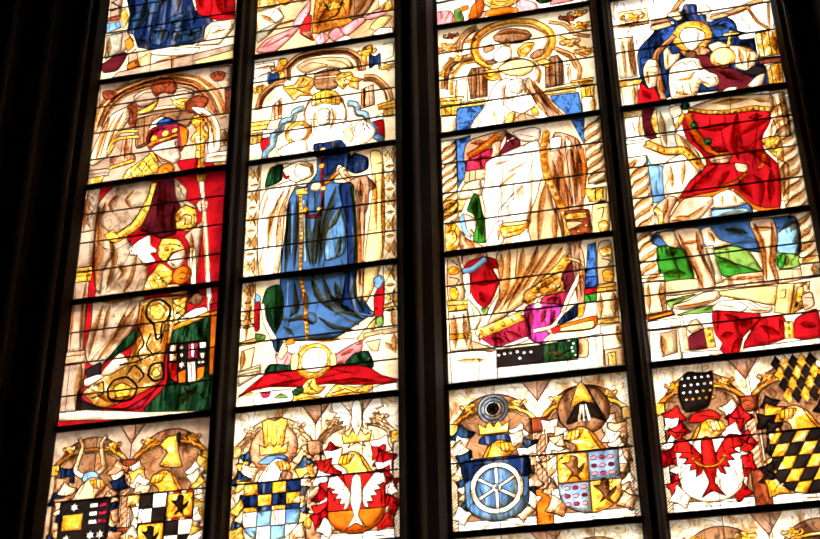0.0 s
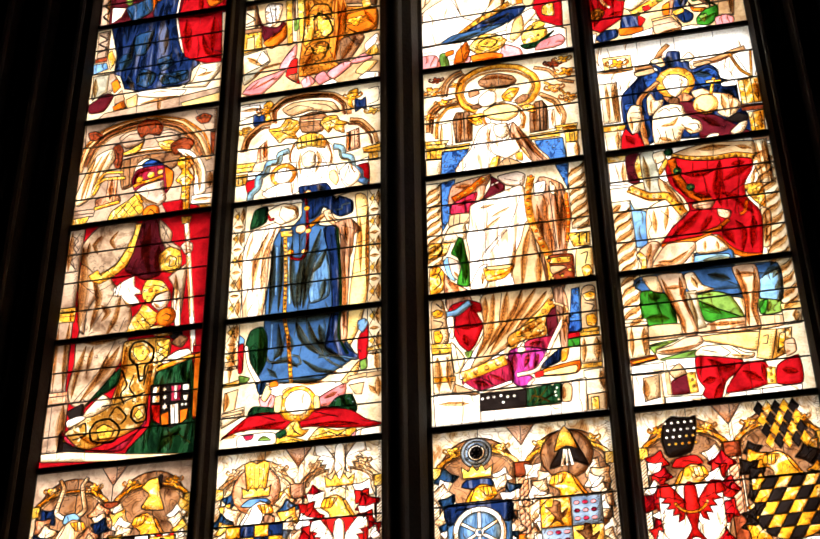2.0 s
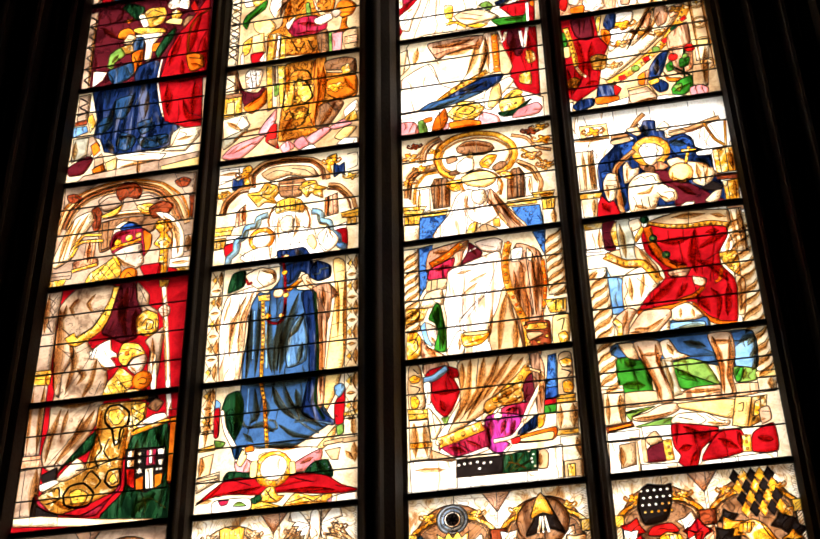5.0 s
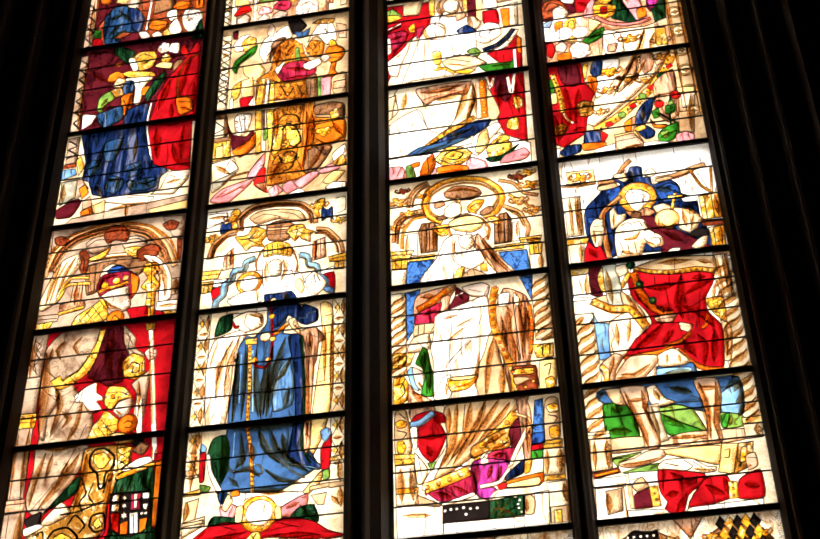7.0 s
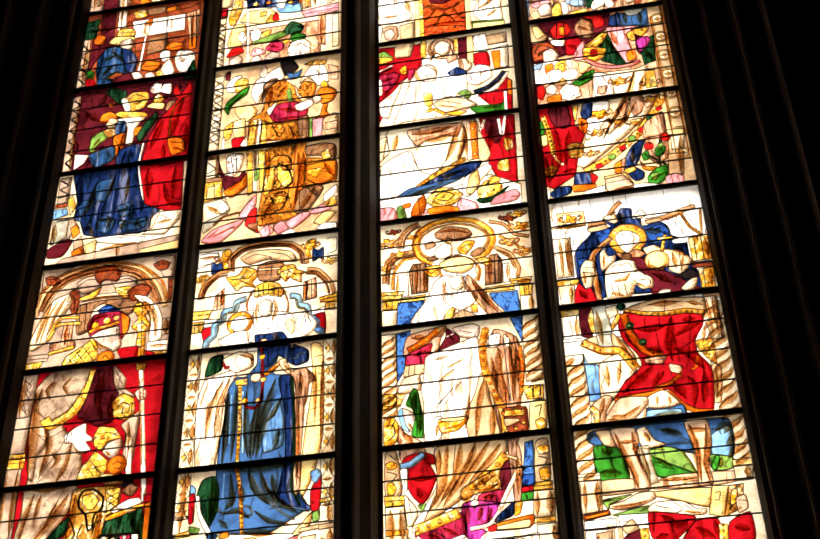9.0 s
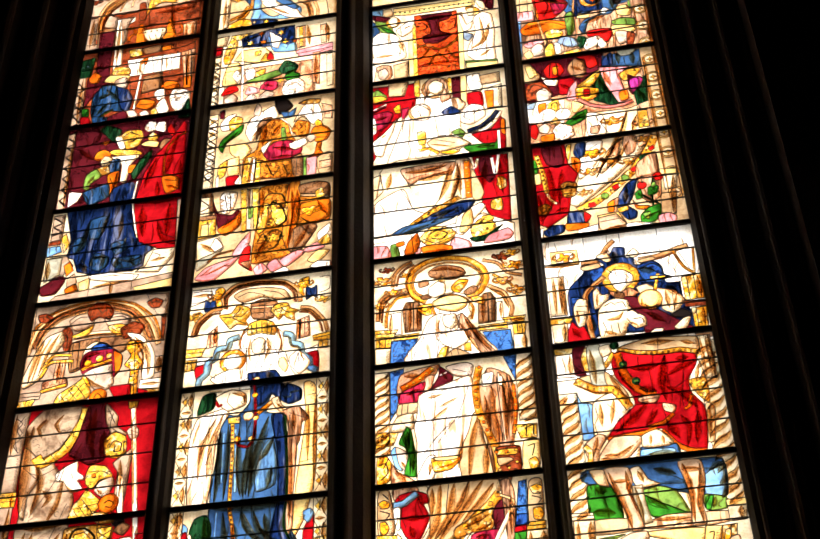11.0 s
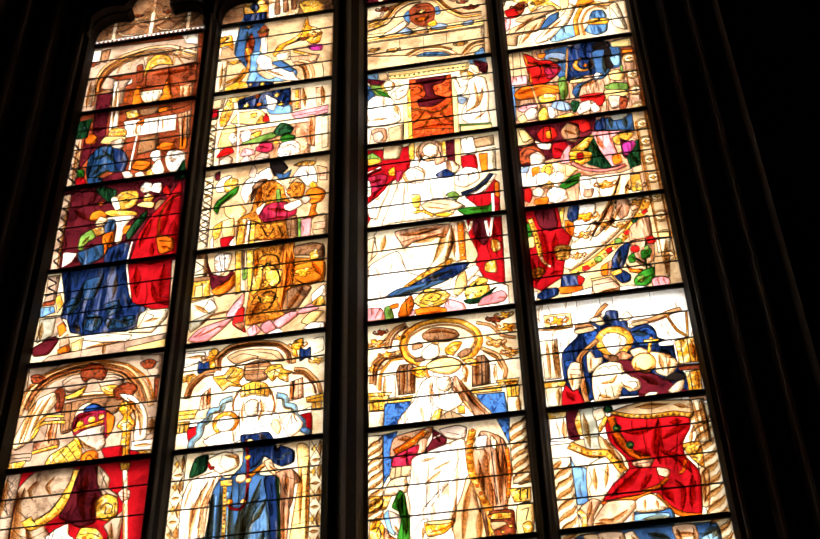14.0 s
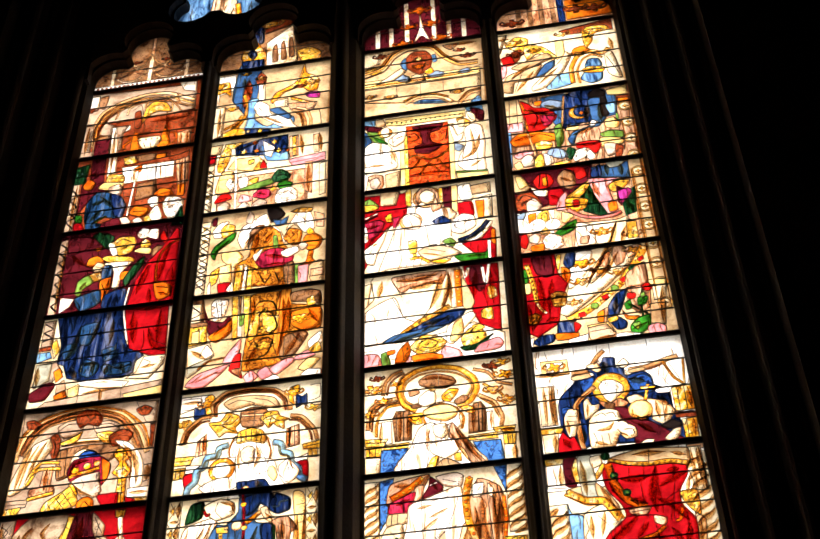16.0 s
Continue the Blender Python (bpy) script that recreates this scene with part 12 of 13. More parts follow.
piece(4, "lemon", (25, 349.3), (28.6, 349.7), (25.7, 334.4), (23.2, 337.8), curve=False)
piece(4, "ruby", (-0.2, 351.9), (23.8, 351.5), (24.7, 331.6), (30.8, 320.9), (25.1, 306.7), (20.9, 285.1), (5.5, 275), (-1, 279.7), (-0.3, 305.4), curve=False)
piece(4, "maroon", (7, 350.6), (20.7, 350.1), (21.9, 332.1), (15.9, 329.3), (9.2, 334.4))
soft(4, 6, 2, (10.3, 330.3), (10.8, 303.5), (3.4, 282.6))
soft(4, 5, 2, (20, 326.6), (15.6, 295.2))
soft(4, 5, 2, (1.1, 305.1), (1.9, 281))
soft(4, 4, 2, (12.2, 288.4), (20.8, 290.7))
piece(4, "green", (-1.3, 338.2), (3.1, 338.4), (2.8, 325.8), (-1.5, 326.5))
piece(4, "cream", (-0.9, 324.5), (4.2, 325.5), (4.1, 316), (-0.9, 315.9))
ribbon(4, "lemon", 3.6, (2.8, 343.4), (5.8, 327.2), (7.6, 306.8))
beads(4, "oldgold", 0.8, 4, (3, 342.9), (5.8, 327.2), (7.5, 307.8))
ribbon(4, "white", 2, (7.5, 305.9), (9.8, 299.9), (13.6, 295.6))
piece(4, "oldgold", (17.2, 311.8), (22.4, 314.7), (29.1, 311.6), (26.6, 300.8), (19, 301.1))
stroke(4, (18.2, 307.8), (22.7, 310.8), (27.4, 308.2), width=1.08)
stroke(4, (19.3, 303.9), (24.9, 303.9), width=1.08)
piece(4, "bronze", (-0.5, 294.2), (6, 296.8), (9.8, 292.5), (5.1, 285.9), (-0.3, 288.7))
ribbon(4, "straw", 6.5, (88, 347.8), (80.3, 333.4), (70, 318.8), (57.3, 306.8), (42, 294.5), (27.3, 286.8))
beads(4, "oldgold", 0.7, 4, (85.5, 345.2), (77.9, 330.9), (67.7, 317.3), (55.7, 305.2), (40.4, 292.9), (27.1, 285))
piece(4, "scarlet", (81.4, 336.1), (85.3, 338.8), (86.2, 335.3), (82.4, 333), curve=False)
piece(4, "scarlet", (66.4, 318.5), (70.3, 321.2), (72.6, 317.4), (68.4, 315.3), curve=False)
piece(4, "scarlet", (52.2, 304.8), (56.6, 306.9), (57.5, 303), (53.8, 300.8), curve=False)
piece(4, "scarlet", (34.8, 292), (39.1, 293.1), (40.3, 289.2), (35.7, 287.8), curve=False)
disc(4, "forest", 77, 327.2, 3.2, THIN)
disc(4, "moss", 62.3, 311.2, 3, THIN)
disc(4, "moss", 46.8, 297, 3, THIN)
piece(4, "cloak", (71.9, 323.2), (85.8, 332.4), (85.9, 313.1), (80, 310.4), (70.3, 310.2))
piece(4, "navy", (56, 295.8), (62.7, 305.8), (70, 308.3), (65.2, 292.4), (60, 284.1), (54.7, 285))
soft(4, 4, 2, (62.3, 302.2), (59.1, 287.9))
piece(4, "navy", (55.6, 281.2), (61.5, 284.8), (66.9, 279.3), (65.6, 274.1), (60, 273.2))
piece(4, "straw", (53.9, 284.2), (60.3, 285.9), (61.2, 282.1), (55.5, 280.3))
piece(4, "orange", (65, 290.6), (68.3, 284.5), (75.6, 283.3), (73.2, 280.1), (66.6, 282.1))
piece(4, "cloak", (49.9, 291.3), (55.8, 294), (52.9, 281.6), (50.2, 282.1))
piece(4, "orange", (47.7, 289.8), (52.8, 292.6), (51.5, 281.9), (47.5, 282.5))
piece(4, "navy", (21.1, 286.9), (31.3, 285.2), (31.7, 276.1), (23.2, 273), (18.7, 276.4))
piece(4, "scarlet", (31.3, 285.2), (35.7, 280.9), (31.5, 274.3), (30.6, 278.1))
piece(4, "orange", (18, 276.5), (33, 275), (31.8, 270.7), (18.8, 270.1))
piece(4, "navy", (1.7, 271.1), (8.4, 276.3), (16.6, 275.9), (16, 269.7), (6.2, 266.8))
piece(4, "white", (-0.8, 274.2), (2.8, 275.4), (1.4, 266.7), (-0.7, 266.2), curve=False)
piece(4, "cream", (39.7, 280.2), (54.2, 281.4), (58.5, 271.7), (41.5, 265.6), curve=False)
piece(4, "skin", (40.2, 278.3), (52.7, 279.9), (58.4, 270.8), (57.9, 267.3), (41.5, 265.6), (39.9, 269.4), curve=False)
soft(4, 3, 2, (41.6, 266.4), (58.2, 269.1))
stroke(4, (41.1, 274.6), (56.3, 275.7), width=0.68)
piece(4, "white", (25.6, 269.9), (39.6, 273), (38.8, 266), (25.2, 265.6), curve=False)
piece(4, "cloak", (70.3, 310.2), (87, 311), (84.9, 290.9), (76.5, 285), (69.5, 293.5), curve=False)
ribbon(4, "forest", 1.2, (68.6, 297.4), (74.6, 290.8), (81.9, 284.1))
ribbon(4, "forest", 1.4, (81.4, 310.1), (78.7, 295.6), (78.1, 281.1))
piece(4, "green", (67, 295.8), (71.5, 298.7), (71.9, 291.2), (67.7, 290.1))
piece(4, "green", (76.5, 299.7), (83.5, 300.4), (81.8, 293.3), (76.2, 292.4))
piece(4, "green", (68.5, 275.4), (74.7, 281.6), (83.2, 283.8), (82.6, 274.9), (77, 268.7), (69, 269.1))
piece(4, "moss", (79, 303), (82, 304.4), (82.1, 300.6), (79.2, 299.3))
piece(4, "moss", (70, 277), (75.6, 277.9), (73.3, 271.1))
disc(4, "scarlet", 72.7, 302.2, 3.4, THIN)
disc(4, "scarlet", 84.6, 308.6, 3.8, THIN)
soft(4, 3, 2, (69.3, 271.7), (80.9, 277))
piece(4, "cream", (86.2, 315), (97.9, 313.9), (97.3, 309.2), (86.9, 310.1), curve=False)
piece(4, "pearl", (88.1, 309), (97.7, 308.2), (95.9, 296.4), (87.7, 295.9), curve=False)
piece(4, "wash", (84.5, 292.8), (95.4, 292.8), (92.5, 273.3), (82.6, 274.9), curve=False)
piece(4, "pink", (80.4, 273.5), (87.4, 275), (92.2, 271.5), (90.8, 266.4), (80.7, 266.3))
soft(4, 4, 2, (94.9, 307.8), (90.8, 275.3))
piece(4, "white", (58.3, 270), (66.5, 270.4), (79.4, 266.5), (90.2, 266.5), (89.6, 263.1), (57.6, 264.7), curve=False)
rect(4, "pearl", 0, 100.2, 529.5, 616.5)
piece(4, "russet", (52.5, 608.2), (97.6, 616.1), (97.4, 600.2), (55.4, 601.7), curve=False)
piece(4, "cream", (47.8, 596.3), (54.8, 596.1), (54.6, 576.4), (47, 569.8), curve=False)
piece(4, "straw", (5.6, 599.2), (15.2, 608.4), (25.5, 603.1), (22.3, 586.7), (10.4, 592.4))
piece(4, "straw", (20.6, 587.1), (23.1, 596.5), (36.7, 590.4), (47.5, 575.2), (43.6, 570.6), (32.4, 581.6), (23.1, 575.3))
piece(4, "russet", (2.3, 577.4), (12, 589.2), (19.1, 590.3), (16.3, 576.9), (7.1, 570.7))
leaf_scroll(4, "gold", 12.8, 600.4, 5, 40)
leaf_scroll(4, "russet", 13.4, 584.6, 5, 40)
leaf_scroll(4, "gold", 29.3, 586.5, 4, 40)
piece(4, "scarlet", (0.9, 581.9), (9.8, 584), (12.4, 572.3), (3.6, 571.5))
piece(4, "pink", (-2.6, 570.2), (5.4, 571.1), (3.5, 557.8), (-2.8, 553.8))
piece(4, "wash", (8.6, 567.6), (23.1, 575.3), (39.4, 581.3), (43.9, 573.3), (27.6, 566), (16.9, 563))
piece(4, "wash", (-2, 540.2), (4.4, 557.6), (16.9, 563), (29.3, 565.6), (34.6, 567.1), (26.2, 550), (10.6, 548.1), (7.9, 535.4))
stroke(4, (3.8, 549.6), (16.7, 560.3), (36.8, 572.2), width=0.94)
stroke(4, (9.8, 537.6), (16.5, 557.6), width=0.81)
soft(4, 4, 2, (7.6, 554.2), (24.4, 569.5))
soft(4, 4, 2, (11.4, 537.2), (27.1, 560.6))
piece(4, "gown", (28.1, 552.2), (36.3, 566.7), (45.3, 570.2), (43.4, 559.6), (35.1, 553.4))
piece(4, "pearl", (23.6, 539.8), (33.2, 551.1), (48.4, 566.7), (54.9, 579.1), (59.4, 572.5), (50.4, 552.6), (35.3, 537.2), (24.8, 534.2))
soft(4, 3, 2, (28.9, 541.3), (47.9, 561.3))
piece(4, "sky", (35.2, 535.9), (46.8, 550.7), (57.1, 551), (57.4, 537.6), (41.7, 533.1))
ribbon(4, "straw", 4.4, (57.4, 537.6), (57.7, 556.3), (64.4, 571.3), (75.3, 575.7), (85, 570.6), (90.9, 576.2))
ribbon(4, "cream", 2, (63.2, 536.3), (62.4, 552.5), (68.2, 566.2), (76.4, 570.7), (84.4, 565.2))
piece(4, "orange", (59.4, 572.5), (62.1, 581.6), (71, 583.7), (75.5, 577), (66.4, 573.6))
piece(4, "azure", (68.8, 556.5), (72.4, 565.3), (80.9, 564.7), (83.3, 555.9), (76, 552.1))
piece(4, "azure", (63.8, 541.5), (68.9, 549.7), (82.3, 548), (81.1, 537.5), (72.2, 534.2))
piece(4, "gold", (65.7, 551.8), (71.3, 555.9), (84.6, 552.9), (82.2, 546.7), (70.4, 548))
piece(4, "pearl", (86.6, 568.9), (93.6, 570), (97.7, 536.4), (86.9, 544.2))
stroke(4, (87.9, 565.8), (96.4, 539.4), width=0.81)
piece(4, "straw", (70.8, 598), (75.5, 608.4), (91.3, 607.5), (94, 601), (81.4, 598.3), (78.4, 587.6), (72.4, 580.6))
leaf_scroll(4, "gold", 80, 601.5, 5.5, 40)
leaf_scroll(4, "gold", 54.7, 603.3, 4.5, 40)
stroke(4, (74.8, 594.2), (80.3, 604.3), (90.7, 603.2), width=1.08)
leaf_scroll(4, "oldgold", 64.7, 574, 4, 40)
soft(4, 4, 2, (92.6, 589.9), (93.9, 572.7))
piece(4, "pearl", (-2.4, 612.7), (8.4, 613), (1.3, 588.8), (-3.2, 587.1), curve=False)
soft(4, 3, 2, (-1, 606.5), (9.7, 606.9))

# details of the kneeling king, the throne and the standing king


# the row of arms: two painted bays to a light, each with crest, helmet, mantling and shield
def bay(n, u0, u1, field="shadow", cap="lemon"):
    """An arched bay, 88 cm high, with its floor; the crest stands under the arch."""
    w, c = u1 - u0, (u0 + u1) / 2
    rect(n, "mauve" if n == 1 else "pale", u0, u1, -88, 0)
    shape(n, field, (u0 + 4, -86), (u1 - 4, -86), (u1 - 4, -26), *arc(c, -27, w / 2 - 4, 0, 180, 14, 20), (u0 + 4, -26), curve=False)
    ring(n, cap, c, -27, w / 2 - 4, w / 2 - 0.5, 0, 180, LEADED, 0.52)
    ring(n, "pale", c, -27, w / 2 - 6.5, w / 2 - 5, 0, 180, THIN, 0.5)
    for s in (-1, 1):
        leaf_scroll(n, cap, c + s * w * 0.27, -14, 3.6, 40)
        ring(n, cap, c + s * w * 0.2, -22, 5.5, 7, 20 if s > 0 else 100, 80 if s > 0 else 160, THIN)
    rect(n, "mauve" if n == 1 else "white", u0, u1, -88, -81)
    for i in range(3):
        stroke(n, (u0 + 2, -82 - 2 * i), (u1 - 2, -82.4 - 2 * i), width=0.4)


def mantling(n, c, tones, seed):
    """Torn cloth leaves on both sides of helmet and shield, in two tones."""
    r = random.Random(seed)
    for s in (-1, 1):
        for i in range(11):
            d, w = 13 + 8 * r.random(), -32 - 4.6 * i + 2 * r.random()
            k, turn = 5.5 + 2.5 * r.random(), r.random() * 6
            pts = [(c + s * d + k * (1.0 if j % 2 else 0.62) * math.cos(turn + j * 0.785), w + k * (0.95 if j % 2 else 0.55) * math.sin(turn + j * 0.785)) for j in range(8)]
            shape(n, tones[(i + (s > 0)) % len(tones)], *pts)
            stroke(n, (c + s * d - 2, w - 3), (c + s * d, w), (c + s * d + 3, w + 2), width=0.5)


def helmet(n, c, w, tone="tan", flip=1):
    """Tournament helmet, turned to one side, with a barred visor."""
    f = flip
    shape(n, tone, (c - f * 13, w - 11), (c - f * 8, w - 3), (c - f * 4, w + 4), (c + f * 2, w + 8), (c + f * 9, w + 6), (c + f * 11, w + 1), (c + f * 6, w - 3), (c + f * 4, w - 12), (c - f * 4, w - 14))
    shape(n, "gold", (c + f * 1, w + 6), (c + f * 9, w + 6), (c + f * 11, w + 1), (c + f * 5, w + 0.5), line=THIN)
    for i in range(3):
        stroke(n, (c + f * (3 + 2.2 * i), w + 6), (c + f * (4 + 2.2 * i), w + 1), width=0.6)
    band(n, "lemon", [(c - f * 14, w - 11.5), (c - f * 6, w - 13.5), (c + f * 5, w - 13)], 2.6, THIN)
    stroke(n, (c - f * 9, w - 8), (c - f * 4, w), (c - f * 2, w + 5), width=0.7)


def crown(n, c, w, tone="lemon"):
    shape(n, tone, (c - 8, w), (c - 9, w + 7), (c - 5, w + 4), (c - 2.5, w + 8), (c, w + 4), (c + 2.5, w + 8), (c + 5, w + 4), (c + 9, w + 7), (c + 8, w), curve=False)


def shield_outline(c, w0, w1, half):
    return [(c - half, w1), (c + half, w1), (c + half, w0 + 13)] + arc(c, w0 + 13, half, 0, -180, 12, 13)[1:]


def clipped(n, tone, poly, c, w0, w1, half, line=LEADED):
    """The part of a convex charge that lies on the shield."""
    out = list(poly)
    edge = shield_outline(c, w0, w1, half)[::-1]
    for (ax, ay), (bx, by) in zip(edge, edge[1:] + edge[:1]):
        nxt = []
        side = lambda p: (bx - ax) * (p[1] - ay) - (by - ay) * (p[0] - ax)
        for p, q in zip(out, out[1:] + out[:1]):
            sp, sq = side(p), side(q)
            if sp >= 0:
                nxt.append(p)
            if sp * sq < 0:
                t = sp / (sp - sq)
                nxt.append((p[0] + (q[0] - p[0]) * t, p[1] + (q[1] - p[1]) * t))
        out = nxt
        if len(out) < 3:
            return
    shape(n, tone, *out, curve=False, line=line)


def checks(n, tones, c, w0, w1, half, cols, rows, skew=0.0):
    for i in range(-3 if skew else 0, cols + (3 if skew else 0)):
        for j in range(rows):
            x0, x1 = c - half + 2 * half * i / cols, c - half + 2 * half * (i + 1) / cols
            y0, y1 = w0 + (w1 - w0) * j / rows, w0 + (w1 - w0) * (j + 1) / rows
            clipped(n, tones[(i + j) % 2], [(x0 + skew * j, y0), (x1 + skew * j, y0), (x1 + skew * (j + 1), y1), (x0 + skew * (j + 1), y1)], c, w0, w1, half)


def eagle(n, tone, c, w, s):
    """Displayed eagle: body, spread feathered wings and tail."""
    for f in (-1, 1):
        pts = [(c + f * 1.5 * s, w + 3 * s), (c + f * 5 * s, w + 8 * s), (c + f * 7.5 * s, w + 11 * s), (c + f * 11 * s, w + 10.5 * s)]
        for i in range(5):
            pts += [(c + f * (12 - 1.7 * i) * s, w + (6.5 - 2.5 * i) * s), (c + f * (8.6 - 1.35 * i) * s, w + (5.5 - 2.0 * i) * s)]
        shape(n, tone, *pts, curve=False)
        for i in range(3):
            stroke(n, (c + f * 2 * s, w + 4 * s), (c + f * (8 - 2 * i) * s, w + (6 - 3.6 * i) * s), width=0.4)
    shape(n, tone, (c, w + 11 * s), (c + 2 * s, w + 9 * s), (c + 2.4 * s, w), (c + 1 * s, w - 6 * s), (c + 4 * s, w - 11 * s), (c, w - 9 * s), (c - 4 * s, w - 11 * s), (c - 1 * s, w - 6 * s), (c - 2.4 * s, w), (c - 2 * s, w + 9 * s))


def lion(n, tone, c, w, s):
    """A small rampant beast, as a plain silhouette."""
    shape(n, tone, (c - 3 * s, w - 5 * s), (c - 1 * s, w - 2 * s), (c - 3 * s, w + 1 * s), (c - 5 * s, w + 3 * s), (c - 2 * s, w + 3 * s), (c - 1 * s, w + 6 * s), (c + 2 * s, w + 5 * s), (c + 2 * s, w), (c + 5 * s, w + 2 * s), (c + 4 * s, w - 1 * s), (c + 2 * s, w - 3 * s), (c + 3 * s, w - 6 * s), (c, w - 3.5 * s), line=THIN)


def wheel(n, c, w, r, rim, spokes, field):
    disc(n, rim, c, w, r, k=24)
    disc(n, field, c, w, r * 0.8, k=24)
    for i in range(spokes):
        a = radians(90 + 360 * i / spokes)
        band(n, rim, [(c + r * 0.16 * math.cos(a), w + r * 0.16 * math.sin(a)), (c + r * 0.8 * math.cos(a), w + r * 0.8 * math.sin(a))], r * 0.13, curve=False)
    disc(n, rim, c, w, r * 0.17)
    disc(n, field, c, w, r * 0.07, THIN)


ARMS = {1: ("shadow", "gold"), 2: ("stone", "stone"), 3: ("shadow", "lemon"), 4: ("shadow", "gold")}
for n, (x0, x1) in LIGHTS.items():
    width = (x1 - x0) * 100
    m = width * 0.5
    field, cap = ARMS[n]
    for low in (0, -88.15):
        k = len(ART[n]), len(INK[n])
        bay(n, 0, m, field, cap)
        bay(n, m, width, field, cap)
        shape(n, "rose", (m - 9, -0.5), (m + 9, -0.5), (m, -14), curve=False)
        column(n, m - 3, m + 3, -66, -32, "twist", "rose")
        rect(n, "russet" if n != 2 else "rose", m - 4.5, m + 4.5, -33, -24)
        rect(n, "orange" if n == 3 else "russet" if n != 2 else "rose", m - 4.5, m + 4.5, -87, -66)
        column(n, 0, 3.5, -86, -24, "twist", "pale")
        column(n, width - 3.5, width, -86, -24, "twist", "pale")
        rect(n, "lemon", 0, 5, -30, -23)
        rect(n, "lemon", width - 5, width, -30, -23)
        if low:
            for pts, tone, line in ART[n][k[0]:]:
                pts[:] = [(u, w + low) for u, w in pts]
            for pts, _, _ in INK[n][k[1]:]:
                pts[:] = [(u, w + low) for u, w in pts]
W0, W1 = -82, -47
# first light: horns over a dark quartered shield; a hound over black, white and gold quarters
a, b = 25, 76
mantling(1, a, ("navy", "rose", "pale"), 1)
mantling(1, b, ("pale", "lemon", "white"), 2)
for s in (-1, 1):
    band(1, "pale", [(a + s * 2, -33), (a + s * 9, -28), (a + s * 7, -18), (a + s * 6, -12), (a + s * 9, -7)], 3.4, taper=0.7)
shape(1, "sky", (a - 4, -35), (a - 3, -30), (a + 3, -29), (a + 7, -33), (a + 2, -37))
helmet(1, a, -41, "tan")
shape(1, "black", *shield_outline(a, W0, W1, 16), curve=False)
rect(1, "gold", a - 14, a - 1, -65, -55)
for i, (u, w) in enumerate(((a - 7, -51), (a + 5, -69), (a + 11, -69), (a - 10, -70), (a - 4, -74))):
    star(1, "white", u, w, 3.2)
for i in range(6):
    rect(1, "crimson" if i % 2 else "white", a + 3 + 6 * (i % 2), a + 8 + 6 * (i % 2), -52 - 5 * (i // 2), -49.5 - 5 * (i // 2), THIN)
shape(1, "lemon", (b - 6, -30), (b - 2, -22), (b - 7, -17), (b - 2, -12), (b + 4, -12), (b + 5, -22), (b + 8, -32))
shape(1, "black", (b + 3, -11), (b + 6, -10), (b + 6, -17), (b + 4, -16), line=THIN)
helmet(1, b, -41, "gold", -1)
checks(1, ("white", "black"), b, W0, W1, 17, 4, 4)
for u, w in ((b + 8.5, -55.8), (b - 8.5, -73)):
    rect(1, "gold", u - 8, u + 8, w - 8, w + 8)
    lion(1, "black", u, w, 1.1)
for i in range(8):
    rect(1, "scarlet" if i % 2 else "white", b + 1 + 4 * (i % 4), b + 4 + 4 * (i % 4), -48.4 if i < 4 else -64.5, -46.6 if i < 4 else -62.7, THIN)
# second light: gold hat over blue and gold checks; white eagle over a red shield
a, b = 25, 75
mantling(2, a, ("blue", "lemon", "pale"), 3)
mantling(2, b, ("red", "white", "scarlet"), 4)
disc(2, "rose", a, -26, 15)
shape(2, "lemon", (a - 6, -25), (a - 8, -9), (a - 4, -7), (a, -9), (a + 4, -7), (a + 8, -9), (a + 6, -25), curve=False)
for i in range(4):
    stroke(2, (a - 4 + 2.6 * i, -24), (a - 4.5 + 3 * i, -10), width=0.4)
crown(2, a, -30, "lemon")
shape(2, "sky", (a - 9, -35), (a - 4, -31), (a + 6, -31), (a + 9, -34), (a, -36))
helmet(2, a, -41, "white")
shape(2, "cloak", (a + 2, -52), (a + 10, -52), (a + 12, -43), (a + 6, -41))
checks(2, ("gold", "navy"), a, W0, W1, 17, 4, 5)
checks(2, ("sky", "white"), a, W0, -64, 17, 4, 2)
eagle(2, "white", b, -16, 1.35)
crown(2, b, -28, "lemon")
helmet(2, b, -41, "lemon", -1)
shape(2, "scarlet", *shield_outline(b, W0, W1, 17), curve=False)
clipped(2, "orange", [(b - 18, -90), (b + 18, -90), (b + 18, -68), (b - 18, -68)], b, W0, W1, 17)
eagle(2, "white", b, -63, 1.45)
# third light: wheel crest over a white wheel on blue; cloaked crest over gold and blue quarters
a, b = 25.5, 76.5
mantling(3, a, ("blue", "white", "pale"), 5)
mantling(3, b, ("white", "pale", "stone"), 6)
wheel(3, a, -16, 9, "steel", 6, "steel")
disc(3, "white", a, -16, 5)
wheel(3, a, -16, 4.6, "white", 6, "black")
crown(3, a, -31, "lemon")
shape(3, "navy", (a - 9, -36), (a - 6, -32), (a + 7, -32), (a + 9, -36), (a, -38))
helmet(3, a, -43, "gold")
shape(3, "azure", *shield_outline(a, W0, W1 + 1, 18), curve=False)
shape(3, "navy", (a - 18, W1 + 1), (a + 18, W1 + 1), (a + 17, -58), (a, -52), (a - 17, -58))
